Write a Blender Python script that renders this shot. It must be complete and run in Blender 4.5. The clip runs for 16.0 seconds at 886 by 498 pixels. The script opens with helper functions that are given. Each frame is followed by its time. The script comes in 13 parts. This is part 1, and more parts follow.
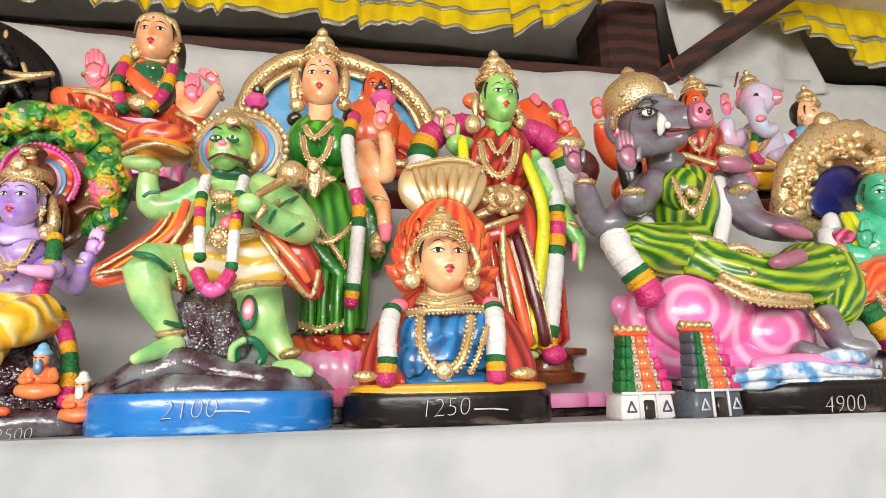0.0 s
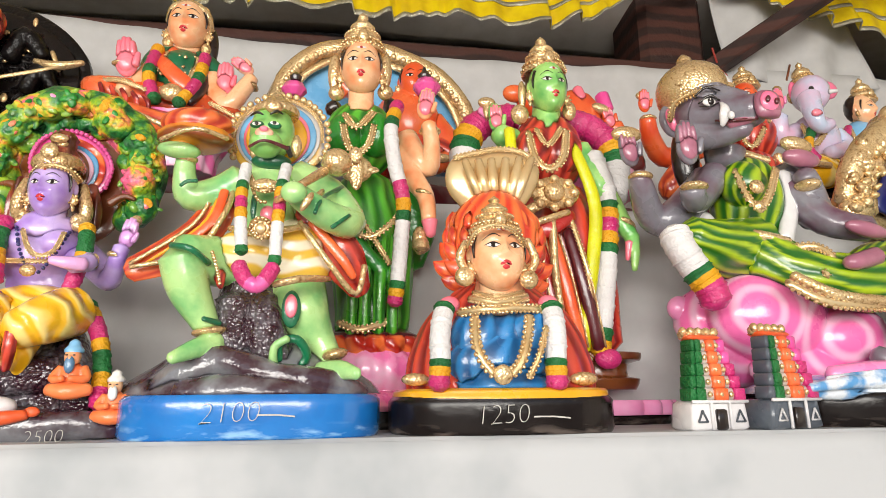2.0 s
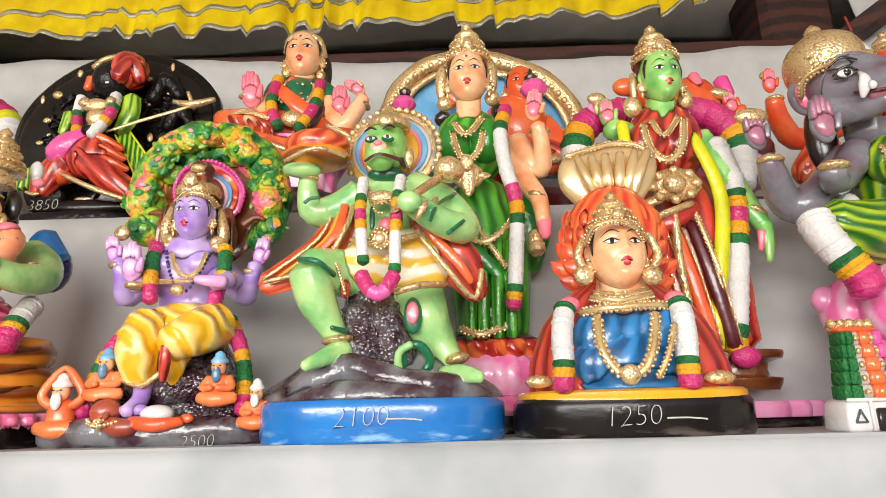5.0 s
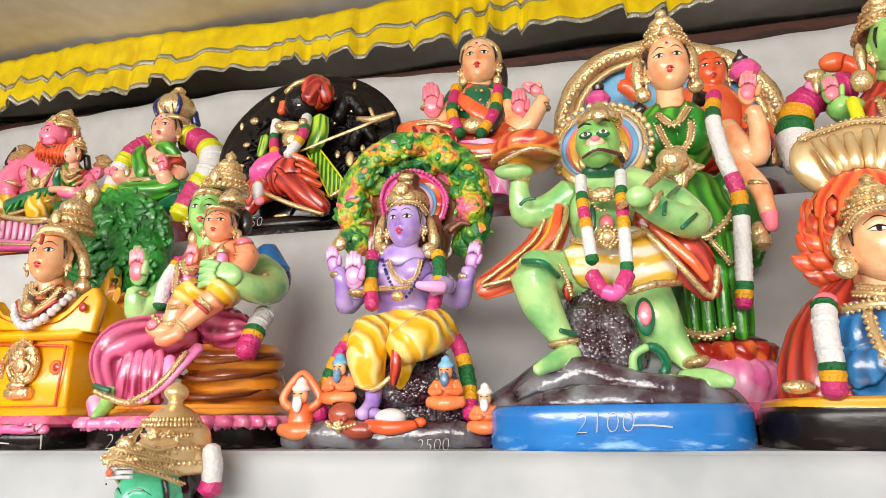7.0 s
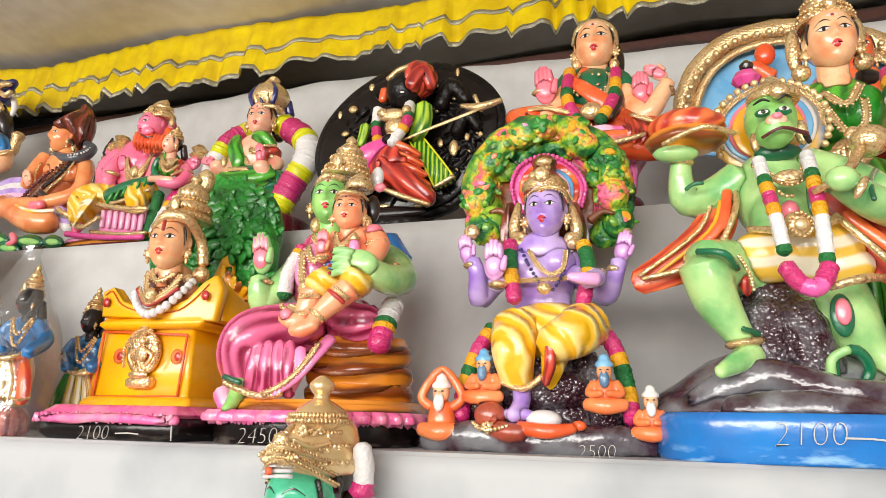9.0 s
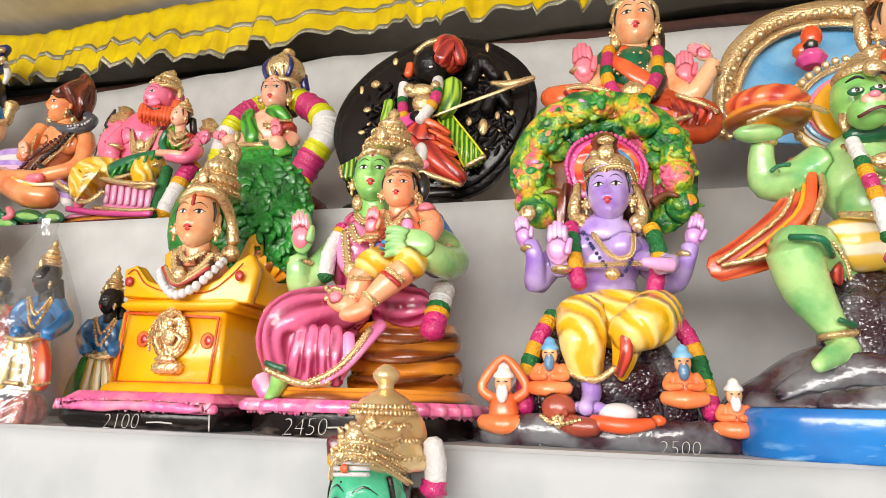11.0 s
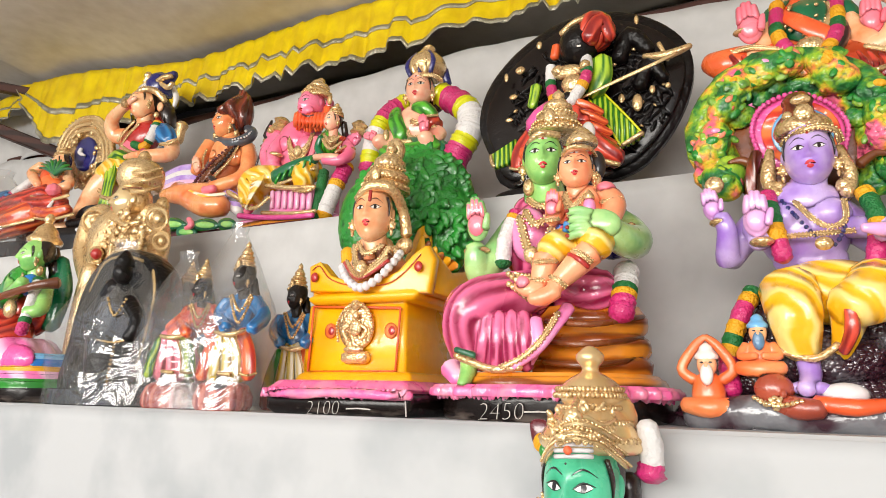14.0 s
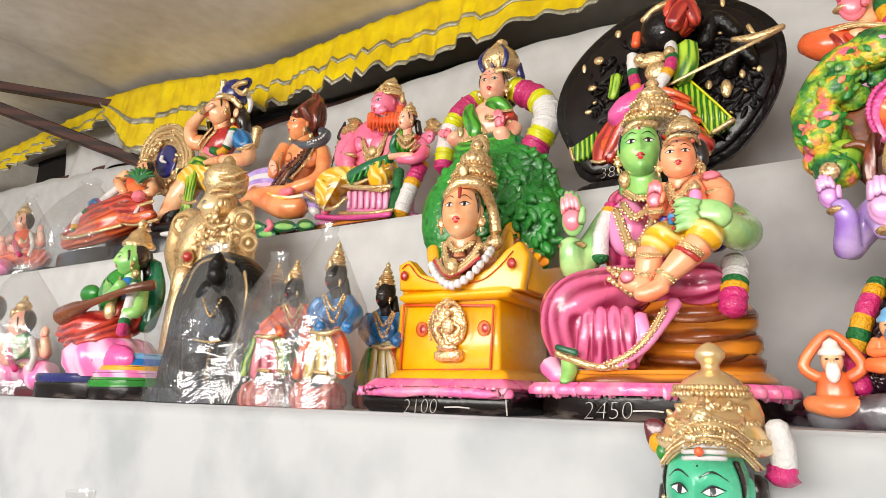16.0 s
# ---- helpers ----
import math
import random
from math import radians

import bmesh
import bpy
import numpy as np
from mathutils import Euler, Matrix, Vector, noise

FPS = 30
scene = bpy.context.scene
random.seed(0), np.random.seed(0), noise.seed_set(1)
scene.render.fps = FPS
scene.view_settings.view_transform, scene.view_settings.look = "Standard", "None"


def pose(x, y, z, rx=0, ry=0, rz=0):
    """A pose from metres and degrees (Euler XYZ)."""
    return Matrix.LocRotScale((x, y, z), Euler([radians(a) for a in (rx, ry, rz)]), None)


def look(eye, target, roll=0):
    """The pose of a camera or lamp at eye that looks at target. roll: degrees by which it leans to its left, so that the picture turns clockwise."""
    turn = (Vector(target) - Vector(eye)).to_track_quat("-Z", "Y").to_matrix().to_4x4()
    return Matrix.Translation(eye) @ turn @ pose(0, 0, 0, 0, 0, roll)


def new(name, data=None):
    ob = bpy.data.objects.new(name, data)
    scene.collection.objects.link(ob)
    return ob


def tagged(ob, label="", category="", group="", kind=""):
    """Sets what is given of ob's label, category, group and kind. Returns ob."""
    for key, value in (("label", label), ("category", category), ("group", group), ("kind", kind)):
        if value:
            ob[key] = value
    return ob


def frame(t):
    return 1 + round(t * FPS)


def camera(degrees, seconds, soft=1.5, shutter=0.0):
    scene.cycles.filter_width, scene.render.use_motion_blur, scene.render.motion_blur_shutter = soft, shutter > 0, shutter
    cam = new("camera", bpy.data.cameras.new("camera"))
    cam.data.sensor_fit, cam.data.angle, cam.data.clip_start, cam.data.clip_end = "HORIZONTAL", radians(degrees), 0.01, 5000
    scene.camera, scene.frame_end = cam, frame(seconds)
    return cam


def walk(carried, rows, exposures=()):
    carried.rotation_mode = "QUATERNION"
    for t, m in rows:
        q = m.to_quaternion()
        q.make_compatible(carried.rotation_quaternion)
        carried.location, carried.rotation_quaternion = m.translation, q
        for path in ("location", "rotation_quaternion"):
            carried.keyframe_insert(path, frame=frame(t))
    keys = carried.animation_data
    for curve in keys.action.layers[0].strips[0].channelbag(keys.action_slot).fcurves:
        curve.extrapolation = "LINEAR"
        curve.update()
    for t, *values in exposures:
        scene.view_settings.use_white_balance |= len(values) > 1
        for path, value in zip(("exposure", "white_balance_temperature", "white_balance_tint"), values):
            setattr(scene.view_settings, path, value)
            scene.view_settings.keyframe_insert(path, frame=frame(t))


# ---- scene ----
cam = camera(69.1, 16.0, soft=0.85)
PATH = [
    (0, (0.401, 0.076, 1.236), (0.771, 1.988, 1.687), -1.4),
    (0.5, (0.375, 0.094, 1.235), (0.793, 1.985, 1.735), -1.8),
    (1, (0.361, 0.114, 1.229), (0.836, 1.997, 1.708), -0.9),
    (1.5, (0.331, 0.149, 1.229), (0.824, 2.025, 1.715), -0.8),
    (2, (0.362, 0.146, 1.24), (0.684, 2.066, 1.701), -0.6),
    (2.5, (0.387, 0.139, 1.238), (0.597, 2.073, 1.7), -1.0),
    (3, (0.394, 0.135, 1.238), (0.513, 2.072, 1.724), -1.4),
    (3.2, (0.396, 0.137, 1.236), (0.493, 2.074, 1.725), -1.2),
    (5.3, (0.353, 0.148, 1.23), (0.27, 2.083, 1.728), -1.3),
    (5.5, (0.346, 0.147, 1.229), (0.222, 2.079, 1.729), -1.2),
    (6, (0.302, 0.153, 1.233), (0.069, 2.074, 1.739), -1.0),
    (6.5, (0.262, 0.159, 1.232), (-0.084, 2.061, 1.745), -0.7),
    (7, (0.241, 0.156, 1.23), (-0.191, 2.037, 1.756), -0.5),
    (7.5, (0.234, 0.144, 1.23), (-0.277, 2.013, 1.725), -0.4),
    (8, (0.255, 0.112, 1.223), (-0.431, 1.931, 1.694), -0.1),
    (8.5, (0.179, 0.144, 1.238), (-0.484, 1.97, 1.716), 0.7),
    (8.7, (0.142, 0.17, 1.232), (-0.471, 2.0, 1.759), 0.9),
    (10.8, (-0.015, 0.214, 1.239), (-0.518, 2.089, 1.722), 1.9),
    (11, (-0.017, 0.212, 1.238), (-0.534, 2.083, 1.72), 1.9),
    (11.5, (-0.031, 0.208, 1.235), (-0.598, 2.063, 1.72), 1.8),
    (12, (-0.048, 0.205, 1.234), (-0.683, 2.039, 1.717), 1.7),
    (12.5, (-0.056, 0.203, 1.231), (-0.746, 2.019, 1.709), 1.5),
    (13, (-0.067, 0.202, 1.232), (-0.804, 2.001, 1.703), 1.5),
    (13.5, (-0.084, 0.199, 1.229), (-0.88, 1.972, 1.699), 1.4),
    (14, (-0.094, 0.192, 1.227), (-0.958, 1.939, 1.676), 1.3),
    (14.5, (-0.114, 0.184, 1.23), (-1.02, 1.913, 1.667), 1.2),
    (15, (-0.134, 0.177, 1.229), (-1.089, 1.882, 1.655), 1.2),
    (15.5, (-0.143, 0.174, 1.227), (-1.14, 1.852, 1.662), 1.4),
    (16, (-0.145, 0.177, 1.227), (-1.163, 1.841, 1.665), 1.3),
]
walk(cam, [(t, look(eye, target, roll)) for t, eye, target, roll in PATH])


# ---- light ----
world = bpy.data.worlds.new("world")
world.use_nodes = True
scene.world = world
sky = world.node_tree.nodes.new("ShaderNodeTexSky")
sky.sky_type, sky.sun_disc = "NISHITA", False
sky.sun_elevation, sky.sun_rotation = radians(52), radians(200)
sky.dust_density, sky.ozone_density = 3.0, 0.6
back = world.node_tree.nodes["Background"]
back.inputs["Strength"].default_value = 0.14
world.node_tree.links.new(sky.outputs[0], back.inputs["Color"])
sun = new("sun", bpy.data.lights.new("sun", "SUN"))
sun.data.energy, sun.data.angle, sun.data.color = 1.5, radians(12), (1.0, 0.96, 0.9)
sun.matrix_world = look((0.8, -3, 5.0), (0, 1, 1.2))
# daylight that comes in through the open front of the stall
front_light = new("front_opening_light", bpy.data.lights.new("front_opening_light", "AREA"))
front_light.data.shape, front_light.data.size, front_light.data.size_y = "RECTANGLE", 5.2, 1.3
front_light.data.energy, front_light.data.color = 304, (1.0, 0.958, 0.895)
front_light.matrix_world = look((-0.9, -3.6, 1.85), (-0.4, 1.4, 1.50))


# ---- materials ----
def lin(h):
    c = [int(h[i:i + 2], 16) / 255 for i in (1, 3, 5)]
    return tuple(x / 12.92 if x < 0.04 else ((x + 0.055) / 1.055) ** 2.4 for x in c) + (1.0,)


MATS = {}


def material(key, a, b=None, bands=0.0, rough=0.28, metal=0.0, relief=0.15, grain=90.0, coat=0.7, axis="X", distort=2.5, soil=0.12, spread=0.5, filigree=0.0, folds=0.0, pit="#a87e44", spec=0.5, polish=0.05, joint=0.0045, blend=0.2, patches=16.0, chase=0.4):
    """A paint, cloth or metal: colour a, with bands or clouds of colour b, soiling at a large scale and relief at a fine one."""
    m = bpy.data.materials.new(key)
    m.use_nodes = True
    n, l = m.node_tree.nodes, m.node_tree.links
    p = n["Principled BSDF"]
    at = n.new("ShaderNodeTexCoord")
    big = n.new("ShaderNodeTexNoise")
    big.inputs["Scale"].default_value, big.inputs["Detail"].default_value = 9.0, 4.0
    fine = n.new("ShaderNodeTexNoise")
    fine.inputs["Scale"].default_value, fine.inputs["Detail"].default_value = grain, 3.0
    for t in (big, fine):
        l.new(at.outputs["Object"], t.inputs["Vector"])
    base = n.new("ShaderNodeMix")
    base.data_type = "RGBA"
    base.inputs["A"].default_value, base.inputs["B"].default_value = lin(a), lin(b or a)
    if b and bands:
        w = n.new("ShaderNodeTexWave")
        w.bands_direction = axis
        w.inputs["Scale"].default_value, w.inputs["Distortion"].default_value = bands, distort
        w.inputs["Detail"].default_value, w.inputs["Detail Scale"].default_value = 1.0, 1.2
        l.new(at.outputs["Object"], w.inputs["Vector"])
        ramp = n.new("ShaderNodeMapRange")
        ramp.interpolation_type = "SMOOTHSTEP"
        ramp.inputs["From Min"].default_value, ramp.inputs["From Max"].default_value = spread - 0.3, spread + 0.3
        # brushed stripes run along the moulded pleats where a form has them
        pleat = n.new("ShaderNodeAttribute")
        pleat.attribute_name = "pleat"
        has = n.new("ShaderNodeMath")
        has.operation, has.inputs[1].default_value = "GREATER_THAN", 0.001
        l.new(pleat.outputs["Fac"], has.inputs[0])
        pick = n.new("ShaderNodeMix")
        l.new(has.outputs[0], pick.inputs["Factor"])
        l.new(w.outputs["Fac"], pick.inputs["A"]); l.new(pleat.outputs["Fac"], pick.inputs["B"])
        l.new(pick.outputs["Result"], ramp.inputs["Value"])
        l.new(ramp.outputs["Result"], base.inputs["Factor"])
    elif b:
        ramp = n.new("ShaderNodeMapRange")
        ramp.inputs["From Min"].default_value, ramp.inputs["From Max"].default_value = spread - blend, spread + blend
        big.inputs["Scale"].default_value = patches
        l.new(big.outputs["Fac"], ramp.inputs["Value"])
        l.new(ramp.outputs["Result"], base.inputs["Factor"])
    else:
        base.inputs["Factor"].default_value = 0.0
    dirt = n.new("ShaderNodeMix")
    dirt.data_type, dirt.blend_type = "RGBA", "MULTIPLY"
    dirt.inputs["Factor"].default_value = soil
    l.new(base.outputs["Result"], dirt.inputs["A"])
    l.new(fine.outputs["Fac"], dirt.inputs["B"])
    l.new(dirt.outputs["Result"], p.inputs["Base Color"])
    gloss = n.new("ShaderNodeMapRange")
    gloss.inputs["To Min"].default_value, gloss.inputs["To Max"].default_value = max(rough - 0.1, 0.03), rough + 0.12
    l.new(big.outputs["Fac"], gloss.inputs["Value"])
    l.new(gloss.outputs["Result"], p.inputs["Roughness"])
    bump = n.new("ShaderNodeBump")
    bump.inputs["Strength"].default_value, bump.inputs["Distance"].default_value = relief, 0.004
    l.new(fine.outputs["Fac"], bump.inputs["Height"])
    if joint:
        soft = n.new("ShaderNodeBevel")
        soft.samples = 4
        soft.inputs["Radius"].default_value = joint
        l.new(soft.outputs["Normal"], bump.inputs["Normal"])
    l.new(bump.outputs["Normal"], p.inputs["Normal"])
    if b and bands and folds:
        crease = n.new("ShaderNodeBump")
        crease.inputs["Strength"].default_value, crease.inputs["Distance"].default_value = folds, 0.006
        loose = n.new("ShaderNodeMix")
        l.new(has.outputs[0], loose.inputs["Factor"])
        l.new(w.outputs["Fac"], loose.inputs["A"])
        loose.inputs["B"].default_value = 0.5
        l.new(loose.outputs["Result"], crease.inputs["Height"])
        l.new(bump.outputs["Normal"], crease.inputs["Normal"])
        l.new(crease.outputs["Normal"], p.inputs["Normal"])
    if filigree:
        cells = n.new("ShaderNodeTexVoronoi")
        cells.inputs["Scale"].default_value = filigree
        l.new(at.outputs["Object"], cells.inputs["Vector"])
        pits = n.new("ShaderNodeMapRange")
        pits.inputs["From Min"].default_value, pits.inputs["From Max"].default_value = 0.6, 1.05
        l.new(cells.outputs["Distance"], pits.inputs["Value"])
        tone = n.new("ShaderNodeMix")
        tone.data_type = "RGBA"
        tone.inputs["B"].default_value = lin(pit)
        l.new(pits.outputs["Result"], tone.inputs["Factor"])
        l.new(dirt.outputs["Result"], tone.inputs["A"])
        l.new(tone.outputs["Result"], p.inputs["Base Color"])
        chased = n.new("ShaderNodeBump")
        chased.invert = True
        chased.inputs["Strength"].default_value, chased.inputs["Distance"].default_value = chase, 0.003
        l.new(cells.outputs["Distance"], chased.inputs["Height"])
        l.new(bump.outputs["Normal"], chased.inputs["Normal"])
        l.new(chased.outputs["Normal"], p.inputs["Normal"])
    # the varnish follows the relief below it
    l.new(p.inputs["Normal"].links[0].from_socket, p.inputs["Coat Normal"])
    p.inputs["Metallic"].default_value = metal
    p.inputs["Coat Weight"].default_value, p.inputs["Coat Roughness"].default_value = coat, polish
    p.inputs["Specular IOR Level"].default_value = spec
    MATS[key] = m
    return m


material("gold", "#f6d6a0", "#dcb278", rough=0.22, metal=0.66, relief=0.12, grain=90, coat=0.3, spread=0.6, filigree=230.0, pit="#946838", joint=0.0)
material("gold_smooth", "#f8daa4", "#dab072", rough=0.2, metal=0.6, relief=0.1, grain=50, coat=0.15, spread=0.62)
material("orange_skin", "#ffc898", "#ff8a4c", spread=0.6, blend=0.16, patches=24.0)
material("peach_skin", "#ffcaa8", "#fb8474", spread=0.6, blend=0.16, patches=24.0)
material("deep_orange", "#fb7a42", "#ea4a18")
material("green_skin", "#b8e090", "#5eb468", spread=0.56, blend=0.16, patches=24.0)
material("leaf_skin", "#a8de7a", "#4cae54", spread=0.56, blend=0.16, patches=24.0)
material("teal_skin", "#54cc9e", "#1e9468", spread=0.56, blend=0.16, patches=24.0)
material("purple_skin", "#d0b6ec", "#9e70d2", spread=0.56, blend=0.16, patches=24.0)
material("lilac_pink", "#f0b4e4", "#d090e0", spread=0.6)
material("grey_skin", "#827f88", "#6a4256", spread=0.58, blend=0.12)
material("pale_blue_skin", "#c8d6ee", "#f0b6d4", spread=0.55)
material("pink_skin", "#fb86a8", "#f4608c", spread=0.6)
material("rose", "#ff8fa0", "#fb6f86", spread=0.55)
material("pink", "#fb7fbe", "#f9a6d2", spread=0.5)
material("pale_pink", "#ffd0e6", "#ffb4d8")
material("hot_pink", "#f768b0", "#e23c92", relief=0.5)
material("magenta", "#dc2e7e", "#c01c64", relief=0.8, grain=220, rough=0.45)
material("mauve", "#f0709e", "#961a48", bands=12, axis="X", distort=9, folds=0.8)
material("pink_rings", "#fb7abc", "#ffc4e0", bands=7, axis="DIAGONAL", distort=6)
material("red", "#c8302c", "#a01c1c")
material("red_cloth", "#dc4a34", "#8a1a1a", bands=14, axis="DIAGONAL", distort=4, folds=0.7)
material("flame", "#ff7a3c", "#e03a24", bands=9, axis="Z", distort=6, folds=0.7)
material("orange_cloth", "#f4763c", "#b82c1c", bands=14, axis="DIAGONAL", distort=5, folds=0.7)
material("yellow", "#f4b81c", "#f0a412")
material("throne_yellow", "#ffc208", "#f9a800", rough=0.3, relief=0.08, coat=0.5)
material("amber", "#f0962a", "#8a4210", bands=11, axis="Z", distort=3, folds=0.7)
material("tiger", "#f9c848", "#fff3d6", bands=11, axis="Z", distort=5)
material("yellow_cloth", "#fbbe1c", "#ffe082", bands=15, axis="DIAGONAL", distort=6, spread=0.66, folds=0.6)
material("lemon", "#e8e81a", "#d0cf10", relief=0.4)
material("white", "#eeebe8", "#e0dcde")
material("dusty_white", "#cfc6bc", "#b8a898", rough=0.4)
material("flower_white", "#eae7e5", "#dcd8d7", relief=0.6, grain=210, rough=0.5, coat=0.0, joint=0.0)
material("flower_green", "#1f7a3a", "#0f5a28", relief=1.0, grain=260, rough=0.5, coat=0.0, joint=0.0)
material("flower_yellow", "#f2b41e", "#e09a10", relief=1.0, grain=220, rough=0.5, coat=0.0, joint=0.0)
material("blue", "#1f80d0", "#156cbc", rough=0.22, relief=0.1)
material("silk_blue", "#2f86c8", "#16558c", bands=11, axis="DIAGONAL", distort=5, folds=0.7)
material("navy", "#262a78", "#1a1c58")
material("sky_blue", "#5aa6dc", "#8cc6ec")
material("green", "#2f9a2c", "#1c7620", relief=0.35)
material("green_silk", "#58b42e", "#1c6a18", bands=13, axis="DIAGONAL", distort=4, folds=0.7)
material("green_stripe", "#b2cc1c", "#1c6412", bands=11, axis="DIAGONAL", distort=5, folds=0.7, spread=0.42)
material("lime_stripe", "#b6d83a", "#23701c", bands=30, axis="X", distort=1, folds=0.7)
material("tree_green", "#2f9e34", "#0f6a1c", relief=0.5, grain=120, rough=0.36, spread=0.5, filigree=95.0, pit="#0a4412", coat=0.3)
material("tree_blossom", "#b4d038", "#2f8a34", relief=0.6, grain=70, spread=0.5, filigree=70.0, pit="#14502a")
material("blossom", "#f7a24a", "#f26a8c", relief=0.7, grain=120)
material("emerald", "#127a4e", "#0a5838")
material("black", "#1c1714", "#2a211e", rough=0.3, relief=0.3)
material("doll_black", "#14100f", "#241b18", rough=0.42, relief=0.6, grain=150, coat=0.12, spec=0.35)
material("cream_stripe", "#f3ead0", "#e2c23a", bands=14, axis="DIAGONAL", distort=4, folds=0.6)
material("ebony", "#0c0909", "#151010", rough=0.32, relief=1.0, grain=70, coat=0.06, spec=0.3)
material("dark_base", "#120c0b", "#1c1412", rough=0.22, relief=0.12, coat=0.12, spec=0.35)
material("rock", "#6a666c", "#381c26", rough=0.16, relief=0.8, grain=90, spread=0.46, blend=0.1, patches=26.0, coat=1.0, polish=0.05, filigree=170.0, pit="#3a222a", chase=0.9)
material("rock_smooth", "#7c7c80", "#3e242e", rough=0.2, relief=0.9, grain=42, spread=0.5, blend=0.08, coat=0.8, polish=0.08)
material("sage_orange", "#ff9a5e", "#f4682a", spread=0.55, blend=0.15)
material("brick", "#b8553c", "#8c3424")
material("fringe", "#ff6cac", "#ffa8b8", spread=0.58, blend=0.16, patches=30.0, relief=0.6, grain=60)
material("foam", "#e8eef4", "#5a9ad0", spread=0.5, blend=0.08, patches=34.0, relief=0.8, grain=70)
material("maroon", "#6a1f28", "#4c141c")
material("brown", "#8a4a1e", "#5c2c10")
material("slate", "#5c636c", "#474e58")
material("blue_beard", "#7aa4c8", "#4c7698", relief=0.6)
material("tan_skin", "#ffac70", "#ee7c40", spread=0.56, blend=0.16, patches=24.0)
material("dusky_pink", "#c07a8e", "#94566e")
material("pink_cloud", "#fb78b8", "#ffd2e8", spread=0.52, blend=0.14)
material("coral_skin", "#ffb486", "#ff7c4e", spread=0.57, blend=0.16, patches=24.0)
material("hair", "#2a1712", "#180c0a")
material("rust_hair", "#8a3a24", "#5c2416", bands=18, axis="X", folds=0.7)
material("eye_white", "#f4efe8", joint=0.0)
material("iris", "#201410", joint=0.0)
material("lip", "#d8343c")
material("beard", "#f2ede6", relief=0.6)
material("chalk", "#ccc8c0", rough=0.8, coat=0.0, relief=0.5, grain=400, joint=0.0)
material("rainbow", "#f0b8d0", "#4aa0d0", bands=9, axis="Z", distort=0.5)
material("halo_paint", "#8fb8e6", "#f4c24e", bands=3.2, axis="X", distort=4)
material("terracotta", "#d8806c", "#a8463c", bands=16, axis="X", distort=0.5, rough=0.45, folds=0.7)
material("cloth_white", "#babbbc", "#a4a7a9", patches=6.0, blend=0.1, spread=0.54, rough=0.75, relief=0.25, grain=14, coat=0.0, soil=0.03, joint=0.0)
material("wall_cloth", "#c8c7c6", "#bbbab9", rough=0.8, relief=0.3, grain=9, coat=0.0, soil=0.03, joint=0.0)
material("tent_cloth", "#dfd8ce", "#d0c8bc", rough=0.85, relief=0.5, grain=7, coat=0.0, soil=0.04, joint=0.0)
material("yellow_satin", "#ecd200", "#d0ae00", rough=0.42, relief=0.25, grain=60, coat=0.0, joint=0.0)
material("silver_lace", "#cfcab8", "#8f8a70", rough=0.35, metal=0.55, relief=0.9, grain=240, coat=0.0, joint=0.0)
material("dark_wood", "#4a261c", "#2c1610", rough=0.6, relief=0.6, grain=50, coat=0.0, bands=6, axis="Z", joint=0.0)
# near-black colour that stands in for the shade in the gap behind the cloth
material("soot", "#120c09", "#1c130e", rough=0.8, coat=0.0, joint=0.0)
material("concrete", "#8a8680", "#76726c", rough=0.85, coat=0.0, relief=0.5, joint=0.0)
material("wire_red", "#a83a30", rough=0.5, joint=0.0)


def flower_mix():
    """Leaves and blossoms painted over a lumpy arch: greens, yellow, orange and pink in small patches."""
    m = material("flower_mix", "#2f8a34", relief=0.8, grain=110, filigree=150.0, pit="#0f4a24", coat=0.35, rough=0.4)
    n, l = m.node_tree.nodes, m.node_tree.links
    spots = n.new("ShaderNodeTexNoise")
    spots.inputs["Scale"].default_value, spots.inputs["Detail"].default_value = 24.0, 4.0
    at = n.new("ShaderNodeTexCoord")
    l.new(at.outputs["Object"], spots.inputs["Vector"])
    ramp = n.new("ShaderNodeValToRGB")
    stops = (("#10432a", 0.34), ("#2a8036", 0.44), ("#94bc2c", 0.52), ("#e6c83a", 0.57), ("#f79a4a", 0.61), ("#f2688e", 0.69))
    e = ramp.color_ramp.elements
    while len(e) < len(stops):
        e.new(0.5)
    for el, (h, at_) in zip(e, stops):
        el.position, el.color = at_, lin(h)
    l.new(spots.outputs["Fac"], ramp.inputs["Fac"])
    for k in [k for k in l if k.to_node.bl_idname == "ShaderNodeMix" and k.to_socket.identifier == "A_Color" and k.from_node.bl_idname == "ShaderNodeMix" and k.to_node.blend_type == "MULTIPLY"]:
        target = k.to_socket
        l.remove(k)
        l.new(ramp.outputs["Color"], target)


flower_mix()


